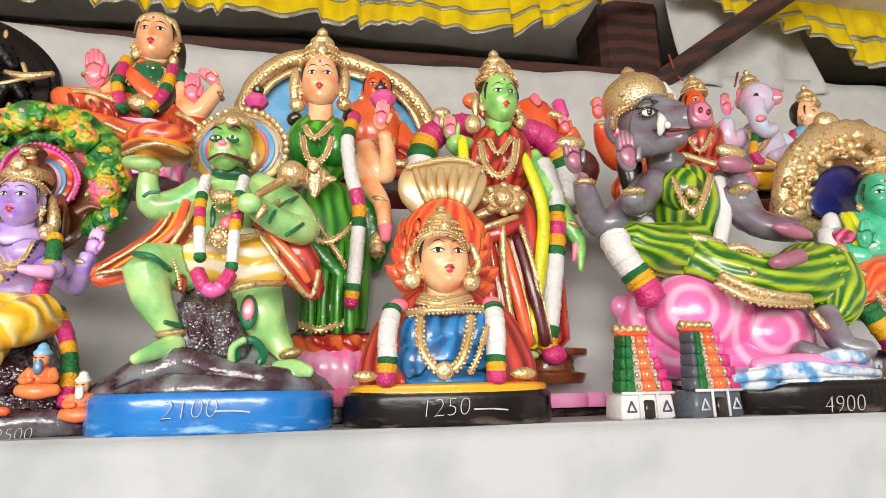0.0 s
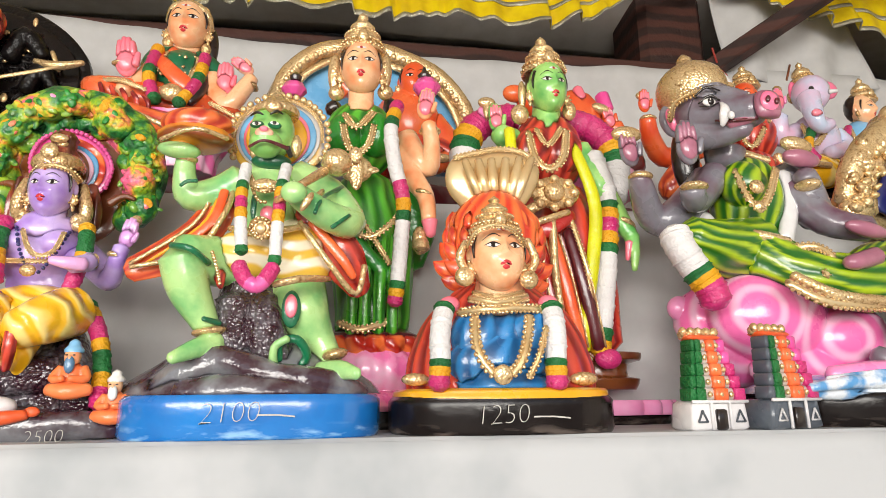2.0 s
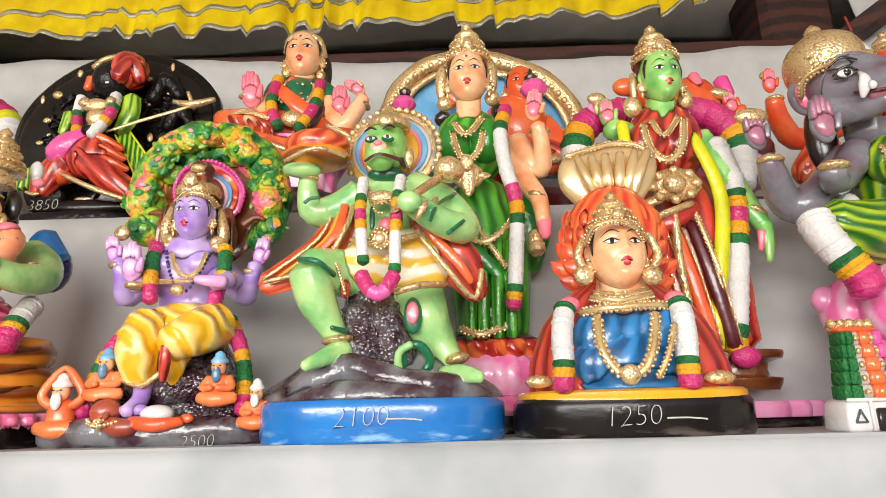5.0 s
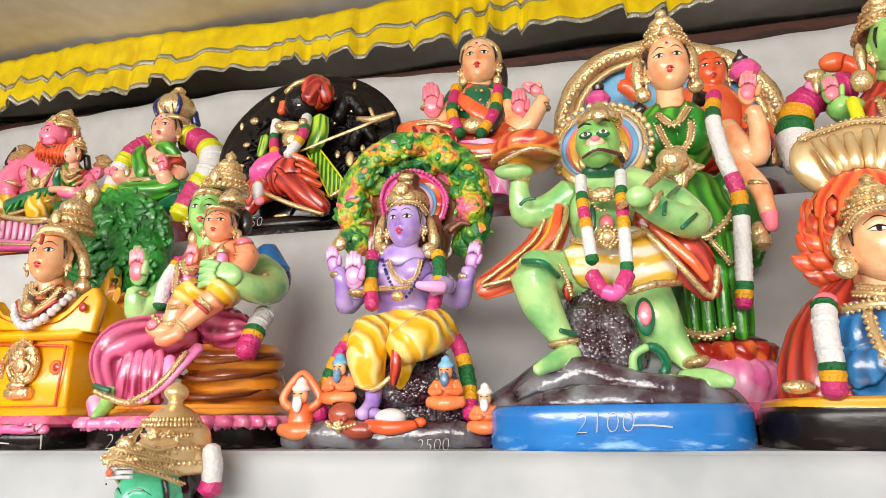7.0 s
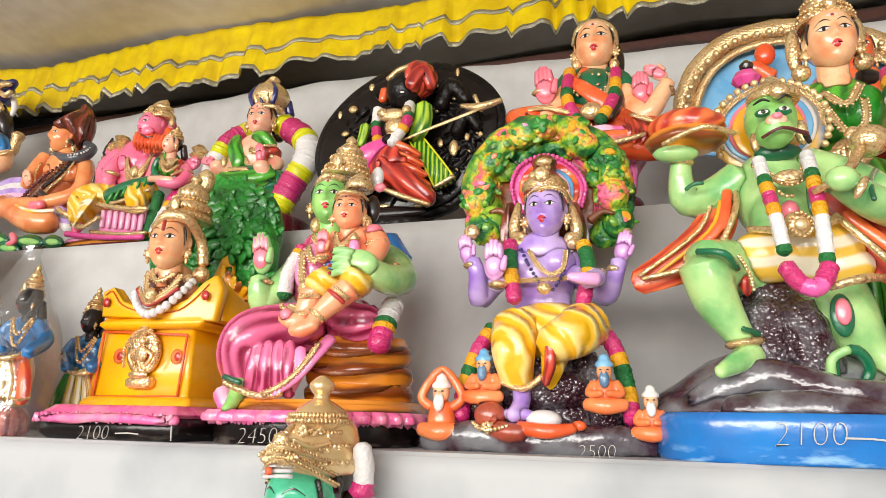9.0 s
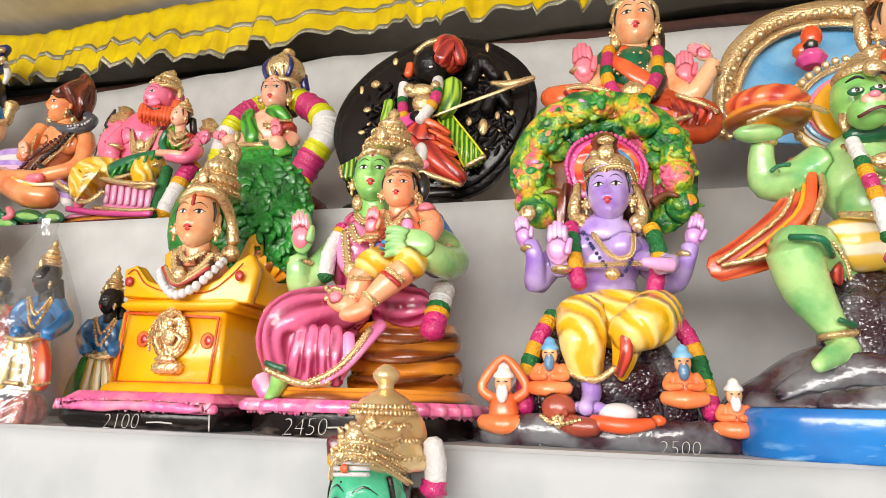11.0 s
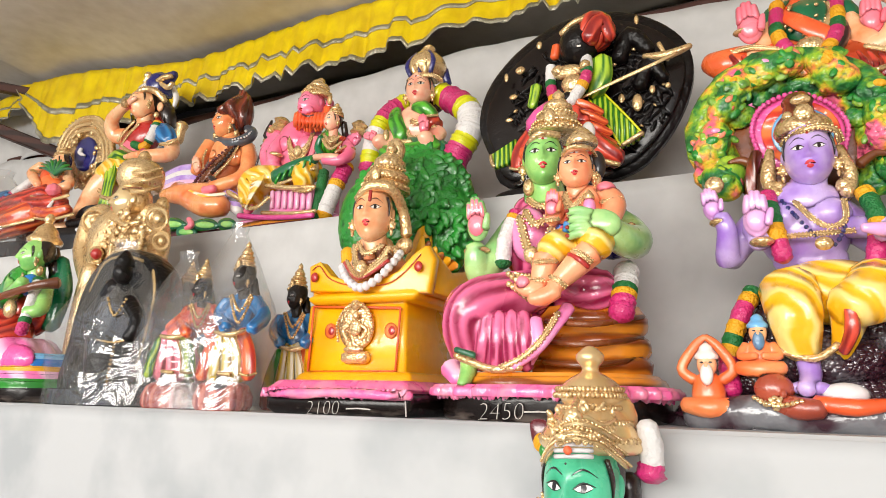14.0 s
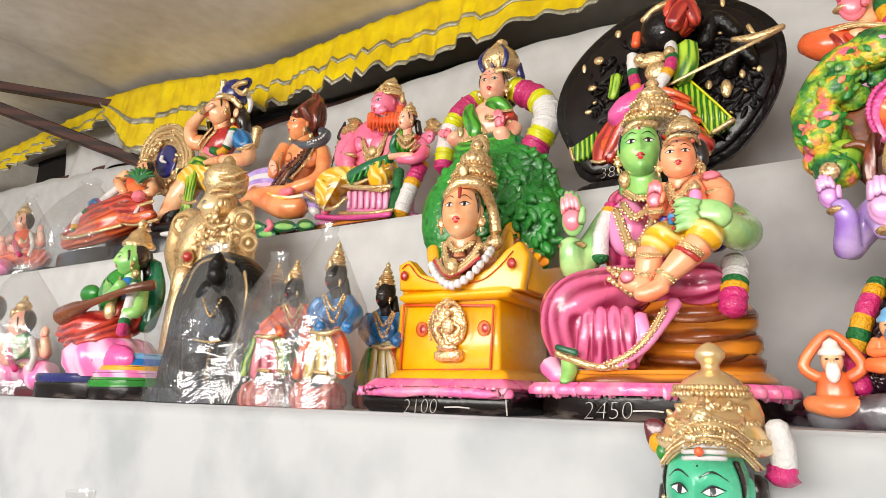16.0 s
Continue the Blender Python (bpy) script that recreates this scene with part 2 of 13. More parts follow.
def pink_swirl(centres, rate):
    """Pink paint with soft pale rings brushed round each coil's middle."""
    m = material("pink_swirl", "#fb74b6", "#ffc2e0")
    n, l = m.node_tree.nodes, m.node_tree.links
    at = n.new("ShaderNodeTexCoord")
    gaps = []
    for c in centres:
        d = n.new("ShaderNodeVectorMath")
        d.operation = "DISTANCE"
        d.inputs[1].default_value = c
        l.new(at.outputs["Object"], d.inputs[0])
        gaps.append(d.outputs["Value"])
    near = n.new("ShaderNodeMath")
    near.operation = "MINIMUM"
    l.new(gaps[0], near.inputs[0]); l.new(gaps[1], near.inputs[1])
    turn = n.new("ShaderNodeMath")
    turn.operation, turn.inputs[1].default_value = "MULTIPLY", rate
    l.new(near.outputs[0], turn.inputs[0])
    wave = n.new("ShaderNodeMath")
    wave.operation = "SINE"
    l.new(turn.outputs[0], wave.inputs[0])
    ramp = n.new("ShaderNodeMapRange")
    ramp.interpolation_type = "SMOOTHSTEP"
    ramp.inputs["From Min"].default_value, ramp.inputs["From Max"].default_value = -0.5, 1.3
    l.new(wave.outputs[0], ramp.inputs["Value"])
    for k in [k for k in l if k.to_node.bl_idname == "ShaderNodeMix" and k.to_node.blend_type == "MIX" and k.to_socket.name == "Factor"]:
        target = k.to_socket
        l.remove(k)
        l.new(ramp.outputs["Result"], target)


pink_swirl(((-0.129, -0.115, 0.173), (0.019, -0.12, 0.132)), 190.0)


def scuffed(key, pale, low, high):
    """Rubbed, chalky wear along the foot of a plinth."""
    m = MATS[key]
    n, l = m.node_tree.nodes, m.node_tree.links
    p = n["Principled BSDF"]
    at, axes, rub = n.new("ShaderNodeTexCoord"), n.new("ShaderNodeMapping"), n.new("ShaderNodeTexNoise")
    axes.inputs["Scale"].default_value = (1.0, 1.0, 4.0)
    rub.inputs["Scale"].default_value, rub.inputs["Detail"].default_value = 26.0, 6.0
    l.new(at.outputs["Object"], axes.inputs["Vector"]); l.new(axes.outputs[0], rub.inputs["Vector"])
    where, level, worn, mix = n.new("ShaderNodeSeparateXYZ"), n.new("ShaderNodeMapRange"), n.new("ShaderNodeMapRange"), n.new("ShaderNodeMix")
    l.new(at.outputs["Object"], where.inputs[0]); l.new(where.outputs["Z"], level.inputs["Value"])
    level.inputs["From Min"].default_value, level.inputs["From Max"].default_value = high, low
    both = n.new("ShaderNodeMath")
    both.operation = "MULTIPLY"
    l.new(rub.outputs["Fac"], worn.inputs["Value"])
    worn.inputs["From Min"].default_value, worn.inputs["From Max"].default_value = 0.5, 0.66
    l.new(level.outputs[0], both.inputs[0]); l.new(worn.outputs[0], both.inputs[1])
    mix.data_type = "RGBA"
    old = p.inputs["Base Color"].links[0].from_socket
    l.new(old, mix.inputs["A"])
    mix.inputs["B"].default_value = lin(pale)
    l.new(both.outputs[0], mix.inputs["Factor"])
    l.new(mix.outputs["Result"], p.inputs["Base Color"])


scuffed("blue", "#8fbfe6", 0.006, 0.019)
scuffed("dark_base", "#5a504a", 0.003, 0.014)


def plastic_film():
    m = bpy.data.materials.new("plastic_film")
    m.use_nodes = True
    n, l = m.node_tree.nodes, m.node_tree.links
    out = n["Material Output"]
    clear = n.new("ShaderNodeBsdfTransparent")
    clear.inputs[0].default_value = (0.97, 0.97, 0.97, 1)
    shine = n.new("ShaderNodeBsdfGlossy")
    shine.inputs["Roughness"].default_value = 0.1
    haze = n.new("ShaderNodeBsdfDiffuse")
    haze.inputs[0].default_value = (0.85, 0.84, 0.82, 1)
    creases = n.new("ShaderNodeTexNoise")
    creases.inputs["Scale"].default_value, creases.inputs["Detail"].default_value = 13.0, 3.0
    creases.inputs["Distortion"].default_value = 1.5
    at = n.new("ShaderNodeTexCoord")
    l.new(at.outputs["Object"], creases.inputs["Vector"])
    bump = n.new("ShaderNodeBump")
    bump.inputs["Strength"].default_value, bump.inputs["Distance"].default_value = 0.8, 0.012
    l.new(creases.outputs["Fac"], bump.inputs["Height"])
    l.new(bump.outputs["Normal"], shine.inputs["Normal"])
    a, b = n.new("ShaderNodeMixShader"), n.new("ShaderNodeMixShader")
    a.inputs[0].default_value, b.inputs[0].default_value = 0.045, 0.12
    l.new(clear.outputs[0], a.inputs[1]); l.new(haze.outputs[0], a.inputs[2])
    l.new(a.outputs[0], b.inputs[1]); l.new(shine.outputs[0], b.inputs[2])
    l.new(b.outputs[0], out.inputs[0])
    MATS["plastic_film"] = m


plastic_film()


# ---- mesh tools ----
def smooth_line(pts, steps=4, closed=False):
    """A Catmull-Rom curve through pts (tuples of any length)."""
    p = [np.array(q, float) for q in pts]
    n = len(p)
    if n < 3 and not closed:
        return [p[0] + (p[-1] - p[0]) * i / steps for i in range(steps + 1)]
    out = []
    for i in range(n if closed else n - 1):
        if closed:
            a, b, c, d = p[i - 1], p[i], p[(i + 1) % n], p[(i + 2) % n]
        else:
            a, b, c, d = p[max(i - 1, 0)], p[i], p[i + 1], p[min(i + 2, n - 1)]
        for k in range(steps):
            t = k / steps
            out.append(0.5 * (2 * b + (c - a) * t + (2 * a - 5 * b + 4 * c - d) * t * t + (3 * b - a - 3 * c + d) * t ** 3))
    if not closed:
        out.append(p[-1])
    return out


PLEATED = {"red_cloth", "orange_cloth", "mauve", "silk_blue", "green_silk", "green_stripe", "lime_stripe", "cream_stripe", "flame"}


def streak(u, v, s):
    """How deep a pleat runs here: 0.35 to 1.1, so that folds fade in and out."""
    return 0.72 + 0.75 * max(-0.5, min(0.5, noise.noise(Vector((u * s, v * s, 3.1)))))


class Shape:
    """Collects moulded and painted forms into one mesh."""

    def __init__(self):
        self.v, self.f, self.m, self.keys = [], [], [], []
        self.pleat = {}

    def key(self, mat):
        if mat not in self.keys:
            self.keys.append(mat)
        return self.keys.index(mat)

    def rings(self, rings, mat, caps=True, tones=None):
        """Joins rings of equally many points; mat is a name or a list of names taken in turn; tones: the paint's stripe at each point."""
        start, n = len(self.v), len(rings[0])
        if tones:
            self.pleat.update((start + i, t) for i, t in enumerate(tones))
        for r in rings:
            self.v.extend(tuple(p) for p in r)
        for i in range(len(rings) - 1):
            k = self.key(mat if isinstance(mat, str) else mat[i % len(mat)])
            for j in range(n):
                a, b = start + i * n + j, start + i * n + (j + 1) % n
                self.f.append((a, b, b + n, a + n)); self.m.append(k)
        if caps:
            self.f.append(tuple(start + j for j in reversed(range(n)))); self.m.append(self.key(mat if isinstance(mat, str) else mat[0]))
            last = start + (len(rings) - 1) * n
            self.f.append(tuple(last + j for j in range(n))); self.m.append(self.key(mat if isinstance(mat, str) else mat[(len(rings) - 2) % len(mat)]))

    def ball(self, mat, c, r, rot=0, turn=None, n=14, k=9):
        """An ellipsoid of half sizes r; rot: degrees clockwise as seen from the front. Cloth is moulded in slanting folds."""
        m = turn or Euler((0, radians(rot), 0)).to_matrix()
        rr, tones = [], []
        folds = round(min(max(2 * math.pi * r[0] / 0.03, 4), 14)) if mat in PLEATED and max(r) > 0.012 else 0
        if folds:
            n, k = min(folds * 5, 70), 18
        for i in range(k + 1):
            a = math.pi * min(max(i / k, 0.012), 0.988)
            ring = []
            for j in range(n):
                b, g = 2 * math.pi * j / n, 1.0
                if folds:
                    q = math.sin(folds * b + 5.5 * math.cos(a) + 2.6 * noise.noise(Vector((c[0] * 9 + math.cos(b) * 1.6, math.sin(b) * 1.6, a * 1.3)))) * streak(c[0] + b, a, 1.2)
                    g = 1 + min(0.055, 0.0026 / max(r[0], 0.01)) * q
                    tones.append(0.5 - 0.4 * q)
                ring.append(Vector(c) + m @ Vector((g * r[0] * math.sin(a) * math.cos(b), g * r[1] * math.sin(a) * math.sin(b), -r[2] * math.cos(a))))
            rr.append(ring)
        self.rings(rr, mat, tones=tones)

    def tube(self, mat, pts, deep=1.0, steps=4, n=10, rough=0.0):
        """A limb, fold or cord through (x, y, z, radius); deep scales its depth from front to back. Cloth is moulded in lengthwise pleats."""
        wide = max(q[3] for q in pts)
        folds = round(min(max(2 * math.pi * wide / 0.027, 4), 14)) if isinstance(mat, str) and mat in PLEATED and wide > 0.006 else 0
        if folds:
            n, steps = min(folds * 5, 80), steps + 2
        elif wide > 0.02:
            n = max(n, 16)
        c = smooth_line(pts, steps)
        rr, up, tones = [], None, []
        for i, q in enumerate(c):
            d = Vector(c[min(i + 1, len(c) - 1)][:3] - c[max(i - 1, 0)][:3])
            d = d.normalized() if d.length > 1e-7 else Vector((0, 0, 1))
            up = up or (Vector((0, 1, 0)) if abs(d.y) < 0.8 else Vector((1, 0, 0)))
            side = d.cross(up).normalized()
            up = side.cross(d).normalized()
            ring = []
            for j in range(n):
                a = 2 * math.pi * j / n
                s = q[3] * (1 + rough * noise.noise(Vector((i * 1.7, j * 1.3, q[0] * 90))))
                if folds:
                    f = math.sin(folds * a + 0.11 * i * folds / 6 + 3.2 * noise.noise(Vector((math.cos(a) * 1.4 + q[0] * 20, math.sin(a) * 1.4, i * 0.17)))) * streak(q[0] * 9 + a, i * 0.22, 1.3)
                    s += min(0.09 * q[3], 0.0026) * f
                    tones.append(0.5 - 0.4 * f)
                ring.append(Vector(q[:3]) + side * s * math.cos(a) + up * s * deep * math.sin(a))
            rr.append(ring)
        first = [Vector(c[0][:3]) + (p - Vector(c[0][:3])) * 0.45 - (Vector(c[1][:3]) - Vector(c[0][:3])).normalized() * c[0][3] * 0.45 for p in rr[0]]
        last = [Vector(c[-1][:3]) + (p - Vector(c[-1][:3])) * 0.45 + (Vector(c[-1][:3]) - Vector(c[-2][:3])).normalized() * c[-1][3] * 0.45 for p in rr[-1]]
        if not isinstance(mat, str):
            mat = [mat[0]] + list(mat)
        self.rings([first] + rr + [last], mat, tones=tones and tones[:n] + tones + tones[-n:])

    def lathe(self, mat, c, prof, deep=1.0, rot=0, n=22, lobes=0, lobe=0.08, box=0.0):
        """A turned form: prof gives (radius, height) upwards. box squares its plan."""
        m = Euler((0, radians(rot), 0)).to_matrix()
        rr, tones = [], []
        folds = round(min(2 * math.pi * max(q[0] for q in prof) / 0.024, 22)) if mat in PLEATED and not lobes else 0
        if folds:
            prof, n = smooth_line(prof, 4), folds * 5
        elif not lobes and not box and len(prof) > 4:
            prof, n = smooth_line(prof, 2), max(n, 26)
        for r, h in prof:
            ring = []
            k = max(n, lobes * 6)
            for j in range(k):
                a = 2 * math.pi * j / k
                cx, sy = math.cos(a), math.sin(a)
                if box:
                    e = 1 - box
                    cx, sy = math.copysign(abs(cx) ** e, cx), math.copysign(abs(sy) ** e, sy)
                s = r * (1 + (lobe * abs(math.sin(lobes * a / 2)) if lobes else 0))
                if folds:
                    q = math.sin(folds * a + 30 * h + 1.8 * noise.noise(Vector((cx * 2, sy * 2, h * 12)))) * streak(a, h * 20, 1.3)
                    s += min(0.05 * r, 0.0028) * q
                    tones.append(0.5 - 0.4 * q)
                ring.append(Vector(c) + m @ Vector((s * cx, s * deep * sy, h)))
            rr.append(ring)
        self.rings(rr, mat, tones=tones)

    def plate(self, mat, pts, y, thick, bulge=0.0, rim=None, steps=4):
        """A moulded plate with the outline pts (x, z), its front at y; rim: another material for its edge."""
        o = smooth_line(pts, steps, closed=True)
        c = np.mean(o, axis=0)
        def ring(s, yy):
            return [Vector((c[0] + (p[0] - c[0]) * s, yy, c[1] + (p[1] - c[1]) * s)) for p in o]
        rr = [ring(0.93, y + thick), ring(1.0, y + thick * 0.7), ring(1.0, y + thick * 0.2), ring(0.95, y - bulge * 0.15), ring(0.8, y - bulge * 0.5), ring(0.5, y - bulge * 0.85), ring(0.12, y - bulge)]
        self.rings(rr, mat if rim is None else [rim, rim, rim, rim, mat, mat])

    def beads(self, mat, pts, r, gap=1.7):
        """A string of beads through pts (x, y, z)."""
        c = smooth_line(pts, 12)
        if mat == "gold" and r > 0.0028:
            self.tube("gold_smooth", [(*q, r * 0.72) for q in c[::3]] + [(*c[-1], r * 0.72)], deep=0.45, steps=1, n=8)
        run, last = 1e9, c[0]
        for q in c:
            run += float(np.linalg.norm(q - last))
            prev, last = last, q
            if mat == "gold" and r > 0.0028:
                if run >= r * 0.8:
                    d = q - prev
                    side = np.array((-d[2], 0.0, d[0])) / (math.hypot(d[0], d[2]) or 1.0) * r * 0.7
                    for w in (-1, 1):
                        self.ball(mat, q + w * side, (r * 0.42,) * 3, n=6, k=4)
                    run = 0.0
            elif run >= r * gap:
                self.ball(mat, q, (r, r, r), n=6, k=4)
                run = 0.0

    def scatter(self, mats, c, span, n, size, thin, bulge, seed, ring=(0.0, 1.0), arc=(0, 360), deep=0.6, side=7):
        """Many small lumps, leaves or studs over a domed oval of half sizes span (x, z) round c, within the given ring and arc."""
        rnd = random.Random(seed)
        for i in range(n):
            a, q = radians(rnd.uniform(*arc)), math.sqrt(rnd.uniform(ring[0] ** 2, ring[1] ** 2))
            r = rnd.uniform(*size)
            at = (c[0] + span[0] * q * math.cos(a), c[1] - bulge * (1 - q * q) + rnd.uniform(-0.003, 0.003), c[2] + span[1] * q * math.sin(a))
            self.ball(mats[i % len(mats)], at, (r, r * deep, r * thin * rnd.uniform(0.8, 1.2)), rnd.uniform(-80, 80), n=side, k=5)

    def garland(self, pts, r, mats):
        """A thick flower garland whose colours follow one another along pts (x, y, z)."""
        c = smooth_line(pts, 16)
        share = [{"flower_white": 1.7, "flower_green": 0.6, "flower_yellow": 0.65}.get(k, 1.0) for k in mats]
        for i, mat in enumerate(mats):
            a, b = (round(sum(share[:i + k]) / sum(share) * (len(c) - 1)) for k in (0, 1))
            self.tube(mat, [(*c[k], r * (1.06 if k == (a + b) // 2 else 0.97)) for k in range(a, b + 1)], steps=2, n=12, rough=0.07)

    def head(self, c, rx, rz, skin, yaw=0, rot=0, nod=0, hair="hair", mark="red", brow="iris", earring=True):
        """A moulded face, chin lifted: sockets, cheeks, nose, lips and chin in one skin, with painted eyes and brows, ears and studs."""
        m = (Euler((0, 0, radians(yaw))).to_matrix() @ Euler((0, radians(rot), 0)).to_matrix() @ Euler((radians(nod - 6), 0, 0)).to_matrix())
        rx, rz, ry = rx * 0.97, rz * 1.1, rx * 1.08
        def girth(w):
            return math.sqrt(max(1 - w * w, 0)) if w >= 0 else math.sqrt(max(1 - (-w) ** 2.7, 0)) * (1 - 0.2 * (-w) ** 1.5)
        def hill(u, w, u0, w0, a, b):
            return math.exp(-((u - u0) / a) ** 2 - ((w - w0) / b) ** 2)
        def relief(u, w):
            v, w = abs(u), 0.925 * w + 0.106
            d = -0.10 * hill(v, w, 0.37, 0.07, 0.2, 0.12) + 0.05 * hill(v, w, 0.36, 0.28, 0.3, 0.08) + 0.07 * hill(v, w, 0.46, -0.2, 0.24, 0.24)
            d += 0.05 * hill(v, w, 0, -0.42, 0.26, 0.14) + 0.038 * hill(v, w, 0, -0.375, 0.15, 0.035) + 0.045 * hill(v, w, 0, -0.475, 0.12, 0.04)
            d += -0.035 * hill(v, w, 0, -0.425, 0.17, 0.018) - 0.05 * hill(v, w, 0, -0.58, 0.2, 0.05) + 0.13 * hill(v, w, 0, -0.72, 0.24, 0.14)
            if w > -0.3:
                t = min(max((0.34 - w) / 0.55, 0), 1)
                fall = min(max((w + 0.29) / 0.09, 0), 1)
                d += (0.02 + 0.26 * t ** 1.2) * (1 if w < 0.34 else math.exp(-((w - 0.34) / 0.1) ** 2)) * fall * fall * (3 - 2 * fall) * math.exp(-(v / (0.085 + 0.045 * t)) ** 2)
            return d + 0.075 * hill(v, w, 0.125, -0.2, 0.06, 0.055)
        def on(u, w, out=1.0):
            w = (w - 0.106) / 0.925
            g = girth(w)
            y = -g * math.sqrt(max(1 - (u / max(g, 0.05)) ** 2, 0.03)) - 0.12 * max(-w, 0)
            return Vector(c) + m @ Vector((u * rx, y * ry - (relief(u, w) + out - 1) * rx, w * rz))
        def patch(mat, u, w, a, b, out=1.012, point=0.0, tilt=0.0):
            """A dab of paint that lies on the face; point draws its ends out."""
            rr = []
            for k in (1.0, 0.66, 0.3, 0.04):
                ring = []
                for j in range(18):
                    q = 2 * math.pi * j / 18
                    du, dw = a * k * math.cos(q), b * k * math.sin(q) * (1 - point * math.cos(q) ** 2)
                    ring.append(on(u + du, w + dw + tilt * du, out + 0.006 * (1 - k)))
                rr.append(ring)
            self.rings(rr, mat)
        shell = []
        for i in range(54):
            w = math.sin(math.pi * (-0.485 + 0.97 * i / 53))
            g = girth(w)
            ring = []
            for j in range(44):
                q = 2 * math.pi * j / 44
                x, y = g * math.sin(q), -g * math.cos(q)
                bump = relief(x, w) * max(math.cos(q), 0) ** 0.35 if math.cos(q) > 0 else 0
                ring.append(Vector(c) + m @ Vector((rx * x, ry * (y - 0.12 * max(-w, 0)) - rx * bump, w * rz)))
            shell.append(ring)
        self.rings(shell, skin)
        self.tube(skin, [(*(Vector(c) + m @ Vector((0, 0.2 * ry, -0.45 * rz))), rx * 0.66), (*(Vector(c) + Vector((0, 0.25 * ry, -1.0 * rz))), rx * 0.62), (*(Vector(c) + Vector((0, 0.3 * ry, -1.5 * rz))), rx * 0.72)], n=16)
        if hair:
            self.ball(hair, Vector(c) + m @ Vector((0, 0.4 * ry, 0.22 * rz)), (rx * 1.03, ry * 0.84, rz * 0.9), turn=m)
        for s in (-1, 1):
            patch("eye_white", s * 0.39, 0.06, 0.22, 0.07, 1.01, 0.75, s * 0.06)
            patch("iris", s * 0.38, 0.066, 0.085, 0.068, 1.022)
            patch("eye_white", s * 0.38 - 0.025, 0.088, 0.018, 0.013, 1.034)
            self.tube("iris", [(*on(s * 0.16, 0.035, 1.015), rx * 0.012), (*on(s * 0.38, 0.135, 1.015), rx * 0.032), (*on(s * 0.66, 0.09, 1.015), rx * 0.012)], n=6)
            self.tube("iris", [(*on(s * 0.2, 0.015, 1.01), rx * 0.006), (*on(s * 0.4, -0.004, 1.01), rx * 0.012), (*on(s * 0.6, 0.06, 1.01), rx * 0.008)], n=5)
            self.tube(brow, [(*on(s * 0.13, 0.24, 1.004), rx * 0.013), (*on(s * 0.4, 0.335, 1.004), rx * 0.03), (*on(s * 0.7, 0.23, 1.004), rx * 0.01)], n=6)
            patch("lip", s * 0.075, -0.39, 0.135, 0.045, 1.012, 0.5, s * -0.25)
            if hair == "hair":
                self.tube(hair, [(*on(s * 0.8, 0.5, 1.0), rx * 0.09), (*on(s * 0.93, 0.2, 1.0), rx * 0.08), (*on(s * 0.93, -0.08, 1.0), rx * 0.03)], n=6)
            self.ball(skin, Vector(c) + m @ Vector((s * rx * 0.97, ry * 0.12, 0.0)), (rx * 0.12, rx * 0.15, rz * 0.22), turn=m)
            if earring:
                at = Vector(c) + m @ Vector((s * rx * 1.03, 0, -0.4 * rz))
                self.ball("gold", at, (rx * 0.2, rx * 0.17, rz * 0.18), turn=m)
                for j in range(7):
                    self.ball("gold", at + m @ Vector((rx * 0.2 * math.cos(j * 0.9), -rx * 0.1, rz * 0.18 * math.sin(j * 0.9))), (rx * 0.07,) * 3, n=6, k=4)
                self.ball("gold", at + m @ Vector((0, 0, -rz * 0.26)), (rx * 0.09, rx * 0.09, rz * 0.12), n=7, k=5)
        patch("lip", 0, -0.48, 0.135, 0.05, 1.012, 0.4)
        if mark:
            patch("white", 0, 0.47, 0.24, 0.05, 1.008, 0.3)
            patch(mark, 0, 0.46, 0.07, 0.06, 1.016)

    def crown(self, c, r, h, rot=0, mat="gold", nod=0, tiers=3):
        """A tall tiered crown with beaded bands and a knob."""
        prof = [(r * 1.04, 0), (r * 1.1, h * 0.05), (r * 1.02, h * 0.14)]
        for i in range(tiers):
            a = 0.16 + 0.56 * i / tiers
            w = 1.0 - 0.62 * (i / tiers) ** 1.2
            prof += [(r * w * 0.9, h * a), (r * w, h * (a + 0.05)), (r * w * 0.96, h * (a + 0.32 / tiers)), (r * w * 0.8, h * (a + 0.42 / tiers))]
        prof += [(r * 0.34, h * 0.76), (r * 0.2, h * 0.8), (r * 0.27, h * 0.86), (r * 0.2, h * 0.92), (r * 0.1, h * 0.96), (r * 0.03, h)]
        self.lathe(mat, c, prof, rot=rot, n=24)
        m = Euler((0, radians(rot), 0)).to_matrix()
        for hh, w, s in ((0.07, 1.1, 0.085), (0.2, 1.02, 0.07), (0.42, 0.82, 0.07)):
            for j in range(16):
                a = math.pi * (1.0 + j / 15)
                self.ball(mat, Vector(c) + m @ Vector((r * w * math.cos(a), r * w * math.sin(a), h * hh)), (r * s,) * 3, n=6, k=4)
        self.ball(mat, Vector(c) + m @ Vector((0, -r * 1.05, h * 0.22)), (r * 0.26, r * 0.14, h * 0.16), n=10, k=6)

    def hand(self, mat, c, s, rot=0, tip=None):
        """A raised palm of height s facing the front; rot leans it clockwise."""
        m = Euler((0, radians(rot), 0)).to_matrix()
        self.ball(tip or mat, Vector(c) + m @ Vector((0, s * 0.03, -s * 0.02)), (s * 0.245, s * 0.12, s * 0.34), rot)
        self.ball(mat, Vector(c) + m @ Vector((0, -s * 0.05, 0)), (s * 0.19, s * 0.09, s * 0.26), rot)
